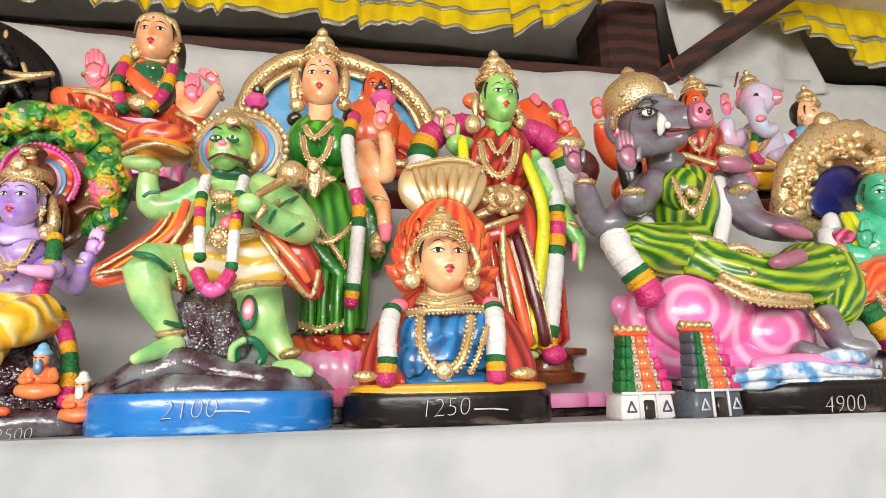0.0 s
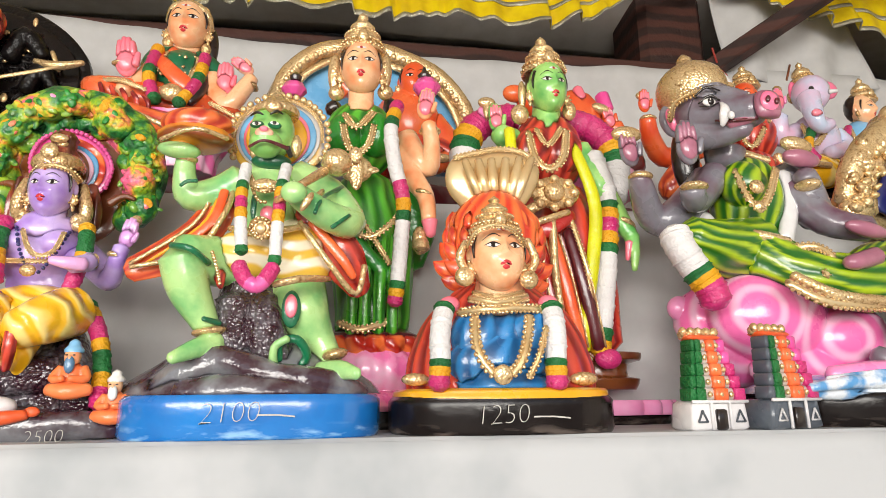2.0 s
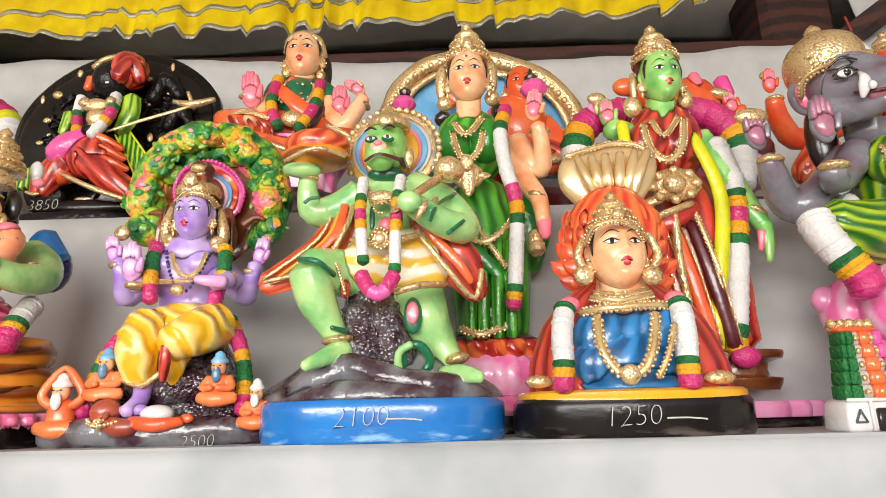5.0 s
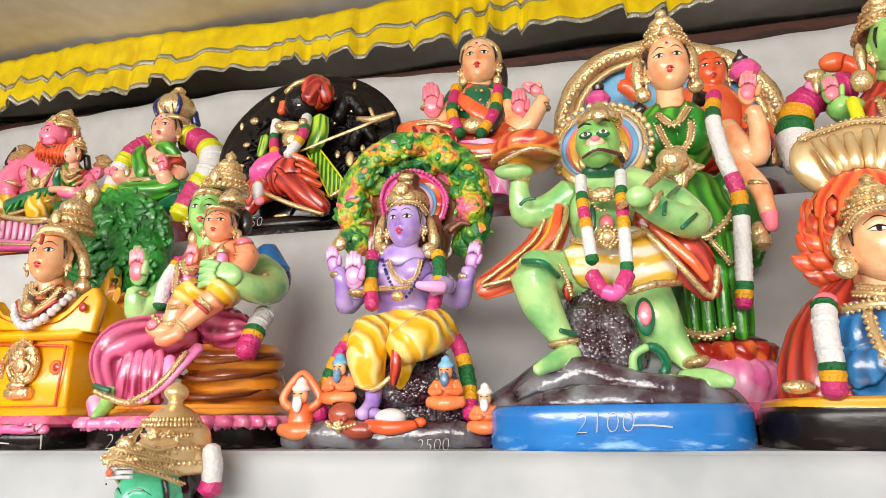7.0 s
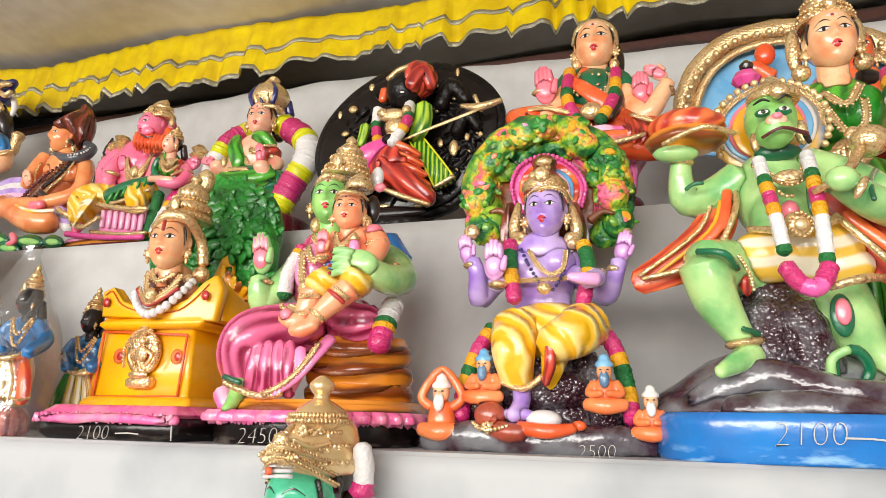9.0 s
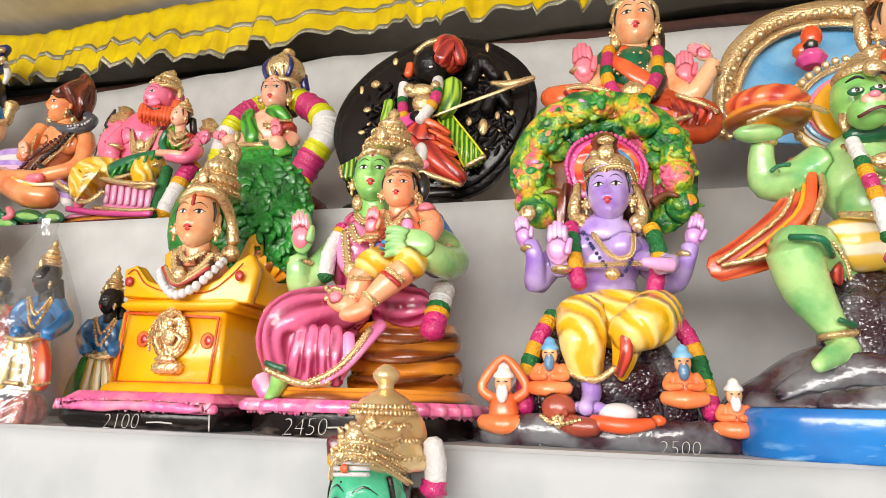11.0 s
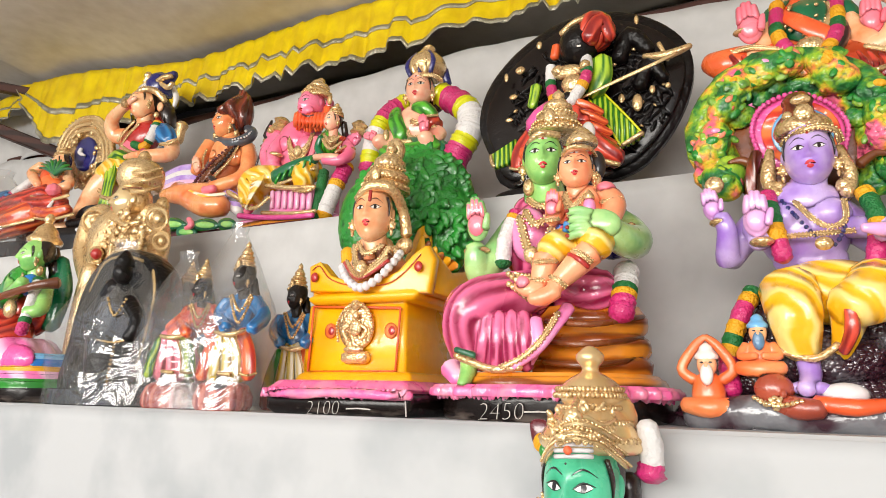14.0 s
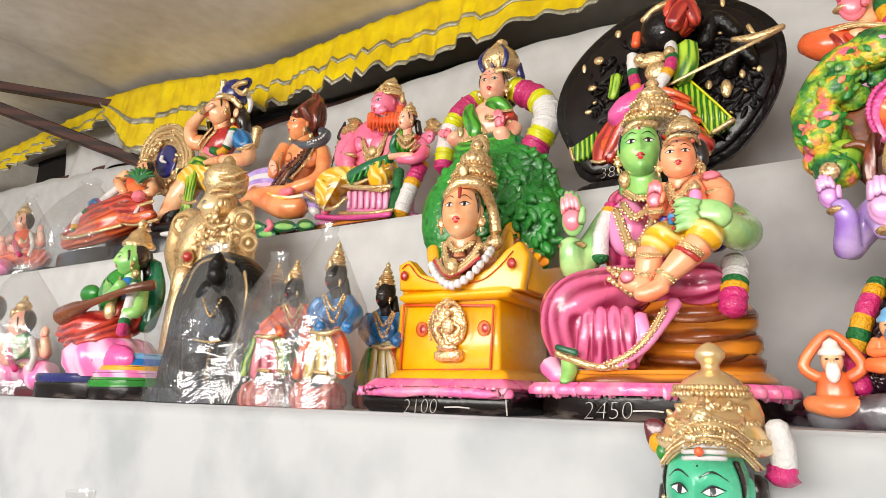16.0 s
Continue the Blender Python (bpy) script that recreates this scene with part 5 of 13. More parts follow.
d.tube("gold", [(0.019, -0.07, 0.249, 0.005), (0.03, -0.07, 0.222, 0.006), (0.019, -0.07, 0.2, 0.005)])
d.ball("gold", (-0.068, -0.08, 0.195), (0.013, 0.009, 0.013))
d.ball("gold", (0.017, -0.08, 0.193), (0.013, 0.009, 0.013))
d.plate("gold_smooth", [(-0.065, 0.345), (-0.071, 0.376), (-0.059, 0.4), (-0.025, 0.409), (0.012, 0.418), (0.049, 0.414), (0.073, 0.397), (0.073, 0.369), (0.054, 0.335), (0.027, 0.315), (0, 0.309), (-0.035, 0.315)], 0.030, 0.0136, 0.0119)
d.tube("gold_smooth", [(-0.047, 0.005, 0.386, 0.006), (-0.038, -0.005, 0.352, 0.007), (-0.025, 0, 0.323, 0.005)])
d.tube("gold_smooth", [(-0.027, 0.005, 0.388, 0.006), (-0.023, -0.005, 0.354, 0.008), (-0.015, 0, 0.323, 0.005)])
d.tube("gold_smooth", [(-0.007, 0.005, 0.39, 0.006), (-0.008, -0.005, 0.355, 0.008), (-0.004, 0, 0.324, 0.005)])
d.tube("gold_smooth", [(0.015, 0.005, 0.392, 0.006), (0.009, -0.005, 0.356, 0.008), (0.008, 0, 0.325, 0.005)])
d.tube("gold_smooth", [(0.036, 0.005, 0.394, 0.006), (0.025, -0.005, 0.357, 0.008), (0.018, 0, 0.326, 0.005)])
d.tube("gold_smooth", [(0.055, 0.005, 0.395, 0.006), (0.038, -0.005, 0.358, 0.008), (0.027, 0, 0.326, 0.005)])
d.beads("gold", [(-0.061, 0.02, 0.396), (-0.027, 0.02, 0.406), (0.009, 0.02, 0.414), (0.045, 0.02, 0.411), (0.067, 0.02, 0.395)], 0.0050, 1.3)
d.garland([(-0.093, -0.07, 0.157), (-0.102, -0.09, 0.122), (-0.103, -0.095, 0.087), (-0.105, -0.095, 0.057)], 0.0134, ["flower_green", "flower_white", "flower_white", "flower_green", "flower_yellow", "magenta"])
d.ball("gold", (-0.129, -0.06, 0.067), (0.018, 0.008, 0.008))
d.garland([(0.049, -0.07, 0.16), (0.046, -0.09, 0.124), (0.043, -0.095, 0.088), (0.043, -0.095, 0.056)], 0.0140, ["flower_green", "flower_white", "flower_white", "flower_green", "flower_yellow", "magenta"])
d.ball("gold", (0.092, -0.06, 0.067), (0.02, 0.009, 0.009))
d.tube("chalk", [(0.008, -0.109, 0.021, 0.001), (0.032, -0.109, 0.021, 0.001), (0.053, -0.109, 0.019, 0.001)], deep=0.6, n=5, steps=2)
d.writing("1250", (-0.064, -0.108, 0.012), 0.0240)
d.put("statue", (0.591, 1.02, 1.2), "flame-haired goddess bust with golden serpent hood, black plinth", "statue", "painted deity statues")

# tall green-skinned goddess statue draped in red
d = Shape()
d.lathe("dark_base", (0.057, 0.03, 0), [(0.141, 0), (0.143, 0.006), (0.143, 0.014), (0.143, 0.013), (0.139, 0.019)], deep=0.629, box=0.3, n=32)
d.lathe("pink", (0.062, 0.028, 0), [(0.138, 0.015), (0.14, 0.021), (0.14, 0.033), (0.14, 0.033), (0.136, 0.039)], deep=0.642, box=0.3, n=32, lobes=20)
d.lathe("brown", (0.076, 0, 0.056), [(0.061, 0), (0.069, 0.018), (0.049, 0.022), (0.049, 0.043), (0.071, 0.049), (0.073, 0.061)], deep=0.8)
d.tube("red_cloth", [(0.048, 0, 0.129, 0.07), (0.037, 0, 0.229, 0.077), (0.018, 0, 0.333, 0.076), (0.001, 0, 0.397, 0.06)], deep=0.7)
d.tube("red", [(-0.045, -0.06, 0.314, 0.012), (-0.03, -0.07, 0.225, 0.012), (-0.01, -0.065, 0.123, 0.011)], deep=0.7)
d.tube("gold", [(-0.036, -0.07, 0.308, 0.002), (-0.019, -0.08, 0.223, 0.002), (0, -0.07, 0.122, 0.002)], n=6)
d.tube("deep_orange", [(-0.02, -0.06, 0.315, 0.012), (-0.002, -0.07, 0.225, 0.012), (0.02, -0.065, 0.123, 0.011)], deep=0.7)
d.tube("gold", [(-0.01, -0.07, 0.309, 0.002), (0.008, -0.08, 0.224, 0.002), (0.03, -0.07, 0.123, 0.002)], n=6)
d.tube("maroon", [(0.012, -0.06, 0.317, 0.012), (0.029, -0.07, 0.227, 0.012), (0.05, -0.065, 0.123, 0.011)], deep=0.7)
d.tube("gold", [(0.021, -0.07, 0.311, 0.002), (0.039, -0.08, 0.225, 0.002), (0.06, -0.07, 0.123, 0.002)], n=6)
d.tube("red", [(-0.055, -0.06, 0.313, 0.012), (-0.047, -0.07, 0.224, 0.012), (-0.034, -0.065, 0.122, 0.011)], deep=0.7)
d.tube("gold", [(-0.046, -0.07, 0.307, 0.002), (-0.037, -0.08, 0.222, 0.002), (-0.025, -0.07, 0.122, 0.002)], n=6)
d.tube("gold", [(-0.023, -0.08, 0.33, 0.007), (-0.025, -0.085, 0.25, 0.007), (-0.014, -0.08, 0.158, 0.006)])
d.beads("gold", [(0.012, -0.075, 0.333), (0.031, -0.08, 0.254), (0.046, -0.07, 0.179)], 0.0052, 1.4)
d.tube("gold", [(-0.072, -0.08, 0.317, 0.006), (-0.04, -0.09, 0.328, 0.006), (0.005, -0.08, 0.346, 0.006)])
d.tube("red", [(-0.064, -0.07, 0.305, 0.013), (-0.027, -0.08, 0.319, 0.015), (0.014, -0.07, 0.345, 0.012)], deep=0.5)
d.ball("red_cloth", (0.002, 0, 0.48), (0.066, 0.049, 0.079))
d.ball("red_cloth", (-0.034, -0.03, 0.473), (0.035, 0.028, 0.043))
d.ball("red_cloth", (0.02, -0.03, 0.476), (0.035, 0.028, 0.044))
d.ball("gold", (-0.015, -0.075, 0.38), (0.043, 0.015, 0.029))
d.ball("gold", (-0.021, -0.09, 0.377), (0.019, 0.01, 0.017))
d.ball("gold", (-0.051, -0.08, 0.353), (0.029, 0.007, 0.009), -25)
d.ball("gold", (0.015, -0.088, 0.378), (0.009, 0.006, 0.008), n=9, k=6)
d.ball("gold", (0.004, -0.088, 0.36), (0.009, 0.006, 0.008), n=9, k=6)
d.ball("gold", (-0.021, -0.088, 0.351), (0.009, 0.006, 0.008), n=9, k=6)
d.ball("gold", (-0.045, -0.088, 0.357), (0.009, 0.006, 0.008), n=9, k=6)
d.ball("gold", (-0.055, -0.088, 0.373), (0.009, 0.006, 0.008), n=9, k=6)
d.ball("gold", (-0.044, -0.088, 0.391), (0.009, 0.006, 0.008), n=9, k=6)
d.ball("gold", (-0.019, -0.088, 0.4), (0.009, 0.006, 0.008), n=9, k=6)
d.ball("gold", (0.005, -0.088, 0.394), (0.009, 0.006, 0.008), n=9, k=6)
d.tube("leaf_skin", [(-0.003, -0.01, 0.527, 0.028), (0.001, -0.01, 0.568, 0.026)])
d.head((-0.003, -0.03, 0.596), 0.0359, 0.0486, "leaf_skin", yaw=4)
d.crown((-0.002, -0.01, 0.632), 0.0379, 0.0814, rot=-2)
d.ball("gold", (-0.057, -0.03, 0.541), (0.017, 0.013, 0.019))
d.ball("gold", (0.041, -0.02, 0.559), (0.013, 0.01, 0.019))
d.ball("gold", (-0.048, -0.02, 0.586), (0.008, 0.007, 0.027))
d.beads("gold", [(-0.048, -0.05, 0.5), (-0.049, -0.085, 0.437), (-0.026, -0.09, 0.417), (0, -0.085, 0.442), (0.022, -0.05, 0.506)], 0.0074, 1.3)
d.beads("gold", [(-0.038, -0.06, 0.502), (-0.024, -0.08, 0.465), (0.009, -0.06, 0.506)], 0.0053, 1.3)
d.tube("lemon", [(-0.083, -0.05, 0.502, 0.01), (-0.084, -0.06, 0.449, 0.01), (-0.087, -0.04, 0.409, 0.009)], deep=0.6)
d.tube("lemon", [(0.018, -0.04, 0.51, 0.01), (0.042, -0.055, 0.446, 0.011), (0.062, -0.06, 0.361, 0.012), (0.048, -0.065, 0.258, 0.012), (0.033, -0.065, 0.179, 0.011), (0.027, -0.06, 0.119, 0.01)], deep=0.6)
d.garland([(-0.05, 0.04, 0.565), (-0.1, 0.03, 0.553), (-0.138, 0.02, 0.52), (-0.152, 0.01, 0.47), (-0.148, 0.0, 0.42)], 0.028, ["magenta", "magenta", "magenta", "flower_yellow", "flower_green", "flower_white"])
d.tube("leaf_skin", [(-0.067, 0, 0.502, 0.025), (-0.095, -0.02, 0.508, 0.018)])
d.hand("rose", (-0.098, -0.02, 0.53), 0.0577, rot=-6, tip="leaf_skin")
d.ball("gold", (-0.11, 0, 0.575), (0.017, 0.008, 0.011))
d.ball("gold", (-0.11, 0, 0.56), (0.008, 0.007, 0.019))
d.ball("pink", (-0.113, 0.01, 0.553), (0.015, 0.012, 0.021))
d.garland([(0.05, 0.04, 0.567), (0.098, 0.03, 0.551), (0.132, 0.02, 0.512), (0.138, 0.01, 0.46), (0.122, 0.0, 0.4)], 0.027, ["magenta", "magenta", "magenta", "flower_yellow", "flower_green", "flower_white"])
d.tube("leaf_skin", [(0.061, 0, 0.491, 0.024), (0.089, -0.02, 0.419, 0.023), (0.119, -0.03, 0.352, 0.018), (0.134, -0.04, 0.318, 0.013)])
d.tube("leaf_skin", [(0.134, -0.04, 0.318, 0.014), (0.133, -0.05, 0.285, 0.009), (0.13, -0.05, 0.256, 0.005)])
d.tube("rose", [(0.124, -0.05, 0.305, 0.007), (0.119, -0.05, 0.274, 0.004)])
d.ball("gold", (0.127, -0.035, 0.343), (0.02, 0.018, 0.008), 30)
d.garland([(0.081, -0.02, 0.474), (0.099, -0.03, 0.394), (0.09, -0.04, 0.316), (0.074, -0.05, 0.222), (0.057, -0.05, 0.115)], 0.0183, ["flower_white", "flower_white", "flower_green", "flower_yellow", "magenta", "flower_yellow", "flower_green", "flower_white", "flower_white", "flower_green", "flower_yellow"])
d.ball("magenta", (0.067, -0.06, 0.105), (0.023, 0.014, 0.017))
d.ball("green_skin", (0.008, -0.08, 0.103), (0.024, 0.013, 0.009))
d.put("statue", (0.735, 1.21, 1.2), "tall green-skinned goddess statue draped in red", "statue", "painted deity statues")

# purple-skinned deity statue seated on a rock under a flowering arch
d = Shape()
d.lathe("rock_smooth", (0, 0.02, 0), [(0.156, 0), (0.159, 0.005), (0.159, 0.012), (0.159, 0.011), (0.154, 0.016)], deep=0.757, box=0.15, n=32)
d.lathe("rock_smooth", (0.003, 0, 0.01), [(0.151, 0), (0.143, 0.013), (0.122, 0.028), (0.098, 0.041)], deep=0.6)
d.lathe("rock", (0.012, 0, 0.012), [(0.134, 0), (0.122, 0.041), (0.096, 0.081), (0.068, 0.13), (0.046, 0.159)], deep=0.55)
d.tube("rock_smooth", [(-0.118, -0.085, 0.011, 0.014), (-0.053, -0.095, 0.018, 0.018), (0.012, -0.1, 0.013, 0.016), (0.071, -0.095, 0.016, 0.019), (0.122, -0.09, 0.018, 0.017), (0.16, -0.08, 0.01, 0.011)], deep=0.8, rough=0.3)
d.tube("rock", [(-0.023, -0.05, 0.07, 0.024), (0.029, -0.06, 0.076, 0.026), (0.075, -0.05, 0.076, 0.023)], deep=0.8, rough=0.3)
d.ball("yellow_cloth", (0.036, -0.05, 0.147), (0.049, 0.029, 0.032))
d.tube("rock", [(-0.056, -0.05, 0.04, 0.021), (-0.052, -0.03, 0.079, 0.023), (-0.035, -0.02, 0.12, 0.022)])
d.tube("rock", [(0.106, -0.05, 0.035, 0.021), (0.094, -0.03, 0.077, 0.022), (0.076, -0.02, 0.117, 0.021)])
d.tube("flower_mix", [(-0.066, 0.05, 0.323, 0.028), (-0.082, 0.06, 0.397, 0.033), (-0.058, 0.06, 0.457, 0.033), (-0.012, 0.06, 0.482, 0.033), (0.048, 0.06, 0.477, 0.035), (0.102, 0.06, 0.441, 0.032), (0.124, 0.06, 0.379, 0.03), (0.116, 0.05, 0.319, 0.025), (0.097, 0.05, 0.302, 0.018)], deep=0.7, rough=0.25)
d.scatter(["flower_mix"], (0.026, 0.05, 0.36), (0.104, 0.114), 46, (0.0158, 0.0252), 0.75, 0.0, 5, ring=(0.78, 1.12), arc=(-18, 198), deep=0.55)
rnd = random.Random(17)
for k in range(13):
    q, far = radians(-20 + 18.3 * k + rnd.uniform(-5, 5)), rnd.uniform(0.93, 1.09)
    at = Vector((0.025 + 0.104 * far * math.cos(q), rnd.uniform(0.03, 0.04), 0.362 + 0.11 * far * math.sin(q)))
    d.ball("flower_mix", at, (rnd.uniform(0.024, 0.031), 0.02, rnd.uniform(0.019, 0.024)), rot=90 - math.degrees(q) + rnd.uniform(-20, 20), n=16, k=10)
    d.scatter(["tree_blossom", "flower_mix", "tree_green"], at, (0.026, 0.022), 16, (0.005, 0.0095), 0.6, 0.019, 40 + k, deep=0.35)
    d.scatter([("blossom", "flower_yellow"), ("pink_cloud", "blossom"), ("flower_yellow", "tree_blossom")][k % 3], at + Vector((0.003, -0.003, 0.003)), (0.014, 0.01), 6, (0.006, 0.0095), 0.7, 0.016, 70 + k, deep=0.28)
d.plate("brown", [(0.105, 0.348), (0.094, 0.305), (0.065, 0.275), (0.025, 0.266), (-0.015, 0.28), (-0.046, 0.315), (-0.058, 0.361), (-0.048, 0.407), (-0.017, 0.438), (0.025, 0.447), (0.066, 0.43), (0.095, 0.394)], 0.055, 0.0092, 0.0000, steps=3)
d.ball("blossom", (-0.059, 0.03, 0.317), (0.017, 0.013, 0.018))
d.ball("tree_blossom", (-0.059, 0.035, 0.336), (0.022, 0.018, 0.026))
d.plate("hot_pink", [(0.082, 0.376), (0.075, 0.35), (0.055, 0.332), (0.028, 0.327), (0, 0.336), (-0.021, 0.358), (-0.029, 0.386), (-0.022, 0.413), (-0.001, 0.432), (0.027, 0.437), (0.055, 0.426), (0.075, 0.404)], 0.035, 0.0073, 0.0000, steps=3)
d.plate("flame", [(0.076, 0.374), (0.069, 0.352), (0.053, 0.337), (0.031, 0.332), (0.008, 0.34), (-0.009, 0.358), (-0.016, 0.382), (-0.01, 0.404), (0.007, 0.42), (0.03, 0.424), (0.053, 0.415), (0.07, 0.397)], 0.028, 0.0054, 0.0000, steps=3)
d.plate("sky_blue", [(0.068, 0.372), (0.063, 0.354), (0.05, 0.342), (0.033, 0.339), (0.015, 0.345), (0.001, 0.359), (-0.004, 0.378), (0.001, 0.396), (0.014, 0.409), (0.032, 0.412), (0.05, 0.405), (0.064, 0.391)], 0.024, 0.0045, 0.0000, steps=3)
d.plate("pale_pink", [(0.063, 0.37), (0.059, 0.355), (0.048, 0.344), (0.034, 0.341), (0.019, 0.347), (0.008, 0.359), (0.004, 0.375), (0.008, 0.391), (0.019, 0.402), (0.034, 0.405), (0.048, 0.399), (0.059, 0.386)], 0.020, 0.0045, 0.0000, steps=3)
d.plate("brown", [(0.058, 0.367), (0.055, 0.351), (0.046, 0.34), (0.034, 0.336), (0.021, 0.342), (0.012, 0.354), (0.009, 0.371), (0.012, 0.387), (0.021, 0.398), (0.033, 0.401), (0.046, 0.396), (0.055, 0.383)], 0.017, 0.0045, 0.0000, steps=3)
d.beads("hot_pink", [(-0.021, 0.03, 0.357), (-0.027, 0.03, 0.392), (-0.012, 0.03, 0.423), (0.027, 0.03, 0.435), (0.065, 0.03, 0.415), (0.084, 0.03, 0.382), (0.078, 0.03, 0.349)], 0.0038, 1.5)
d.tube("brown", [(-0.022, 0.02, 0.33, 0.007), (-0.041, 0.02, 0.346, 0.006), (-0.059, 0.02, 0.345, 0.003)])
d.tube("brown", [(0.09, 0.02, 0.322, 0.007), (0.108, 0.02, 0.334, 0.005), (0.124, 0.02, 0.33, 0.003)])
d.ball("purple_skin", (0.02, 0, 0.24), (0.052, 0.04, 0.056), n=24, k=16)
d.ball("purple_skin", (-0.002, -0.018, 0.25), (0.026, 0.026, 0.022), n=18, k=12)
d.ball("purple_skin", (0.046, -0.018, 0.25), (0.026, 0.026, 0.022), n=18, k=12)
d.tube("purple_skin", [(0, 0, 0.268, 0.03), (0.023, -0.01, 0.269, 0.031), (0.043, 0, 0.265, 0.029)])
d.ball("purple_skin", (0.023, -0.01, 0.199), (0.041, 0.019, 0.024))
d.tube("purple_skin", [(0.026, -0.01, 0.277, 0.019), (0.028, -0.01, 0.3, 0.019)])
d.head((0.032, -0.025, 0.327), 0.0293, 0.0387, "purple_skin", yaw=-3)
d.lathe("gold", (0.03, -0.012, 0.357), [(0.031, 0), (0.034, 0.006), (0.032, 0.014), (0.026, 0.02)])
d.lathe("rust_hair", (0.028, 0.0, 0.366), [(0.028, 0), (0.025, 0.015), (0.016, 0.027), (0.015, 0.036), (0.018, 0.043), (0.012, 0.052), (0.003, 0.056)], lobes=12, lobe=0.08)
d.ball("gold", (0.03, -0.046, 0.374), (0.011, 0.005, 0.012), n=12, k=8)
d.ball("gold", (0.03, -0.022, 0.402), (0.012, 0.006, 0.007), n=10, k=7)
d.ball("rust_hair", (0.028, 0, 0.398), (0.018, 0.012, 0.014))
d.ball("gold", (0.014, -0.02, 0.382), (0.007, 0.006, 0.008), n=9, k=6)
d.ball("gold", (0.032, -0.015, 0.397), (0.008, 0.005, 0.006), n=9, k=6)
d.beads("gold", [(0.003, -0.03, 0.343), (0.023, -0.05, 0.349), (0.042, -0.055, 0.351), (0.06, -0.05, 0.346), (0.067, -0.03, 0.337)], 0.0045, 1.2)
d.tube("gold", [(-0.009, -0.01, 0.344, 0.005), (-0.013, -0.015, 0.315, 0.009), (-0.013, -0.015, 0.297, 0.009), (-0.002, -0.025, 0.278, 0.008)])
d.tube("rust_hair", [(-0.024, 0.01, 0.351, 0.007), (-0.033, 0.01, 0.319, 0.008), (-0.034, 0.01, 0.291, 0.006)])
d.ball("gold", (-0.003, -0.02, 0.29), (0.01, 0.008, 0.01), n=9, k=6)
d.tube("gold", [(0.065, -0.01, 0.338, 0.005), (0.072, -0.015, 0.308, 0.009), (0.073, -0.015, 0.291, 0.009), (0.067, -0.025, 0.273, 0.008)])
d.tube("rust_hair", [(0.068, 0.01, 0.344, 0.007), (0.077, 0.01, 0.311, 0.008), (0.078, 0.01, 0.283, 0.006)])
d.ball("gold", (0.066, -0.02, 0.285), (0.01, 0.008, 0.01), n=9, k=6)
d.beads("navy", [(-0.002, -0.035, 0.269), (0.019, -0.06, 0.228), (0.04, -0.065, 0.202), (0.057, -0.06, 0.225), (0.063, -0.035, 0.264)], 0.0027, 1.9)
d.beads("gold", [(0.01, -0.045, 0.265), (0.028, -0.062, 0.235), (0.043, -0.065, 0.225), (0.058, -0.062, 0.233), (0.061, -0.045, 0.262)], 0.0035, 1.3)
d.beads("gold", [(-0.01, -0.045, 0.222), (0.029, -0.065, 0.218), (0.067, -0.05, 0.222)], 0.0035, 1.3)
d.ball("gold", (0.034, -0.07, 0.205), (0.01, 0.005, 0.008), n=9, k=6)
d.tube("purple_skin", [(-0.023, 0, 0.26, 0.021), (-0.055, 0, 0.226, 0.019), (-0.067, -0.01, 0.208, 0.016), (-0.066, -0.03, 0.239, 0.012), (-0.072, -0.03, 0.257, 0.011)])
d.hand("lilac_pink", (-0.081, -0.03, 0.27), 0.0467, rot=-10, tip="lilac_pink")
d.ball("gold", (-0.077, -0.02, 0.303), (0.012, 0.007, 0.012))
d.ball("gold", (-0.073, -0.03, 0.25), (0.013, 0.013, 0.006))
d.tube("purple_skin", [(-0.035, -0.03, 0.237, 0.014), (-0.03, -0.06, 0.214, 0.012)])
d.hand("lilac_pink", (-0.032, -0.07, 0.24), 0.0604, tip="lilac_pink")
d.ball("gold", (-0.028, -0.065, 0.213), (0.014, 0.013, 0.006))
d.tube("purple_skin", [(0.058, 0, 0.255, 0.021), (0.097, 0, 0.218, 0.019), (0.112, -0.01, 0.207, 0.015), (0.125, -0.03, 0.232, 0.011), (0.129, -0.03, 0.246, 0.011)])
d.hand("lilac_pink", (0.135, -0.03, 0.262), 0.0461, rot=14, tip="lilac_pink")
d.ball("gold", (0.141, -0.02, 0.287), (0.008, 0.007, 0.008), n=9, k=6)
d.ball("gold", (0.123, -0.03, 0.235), (0.012, 0.013, 0.006), 15)
d.tube("purple_skin", [(0.068, -0.02, 0.233, 0.014), (0.102, -0.06, 0.219, 0.012), (0.087, -0.08, 0.211, 0.011)])
d.tube("lilac_pink", [(0.103, -0.08, 0.212, 0.009), (0.085, -0.09, 0.212, 0.008), (0.069, -0.095, 0.214, 0.005)], deep=0.8)
d.ball("gold", (0.107, -0.06, 0.22), (0.006, 0.005, 0.011))
d.garland([(-0.018, -0.03, 0.28), (-0.014, -0.05, 0.24), (-0.007, -0.06, 0.192)], 0.0106, ["magenta", "flower_green", "flower_green", "flower_yellow", "magenta"])
d.garland([(0.083, -0.03, 0.273), (0.09, -0.05, 0.234), (0.082, -0.06, 0.184)], 0.0104, ["flower_yellow", "flower_green", "flower_green", "flower_yellow", "magenta"])
d.ball("yellow_cloth", (0.035, -0.04, 0.163), (0.063, 0.029, 0.029))
d.tube("yellow_cloth", [(0.083, -0.05, 0.157, 0.033), (0.07, -0.09, 0.141, 0.03), (0.041, -0.1, 0.126, 0.023)])
d.tube("yellow_cloth", [(-0.005, -0.06, 0.155, 0.032), (-0.003, -0.09, 0.121, 0.028), (0, -0.08, 0.084, 0.02)])
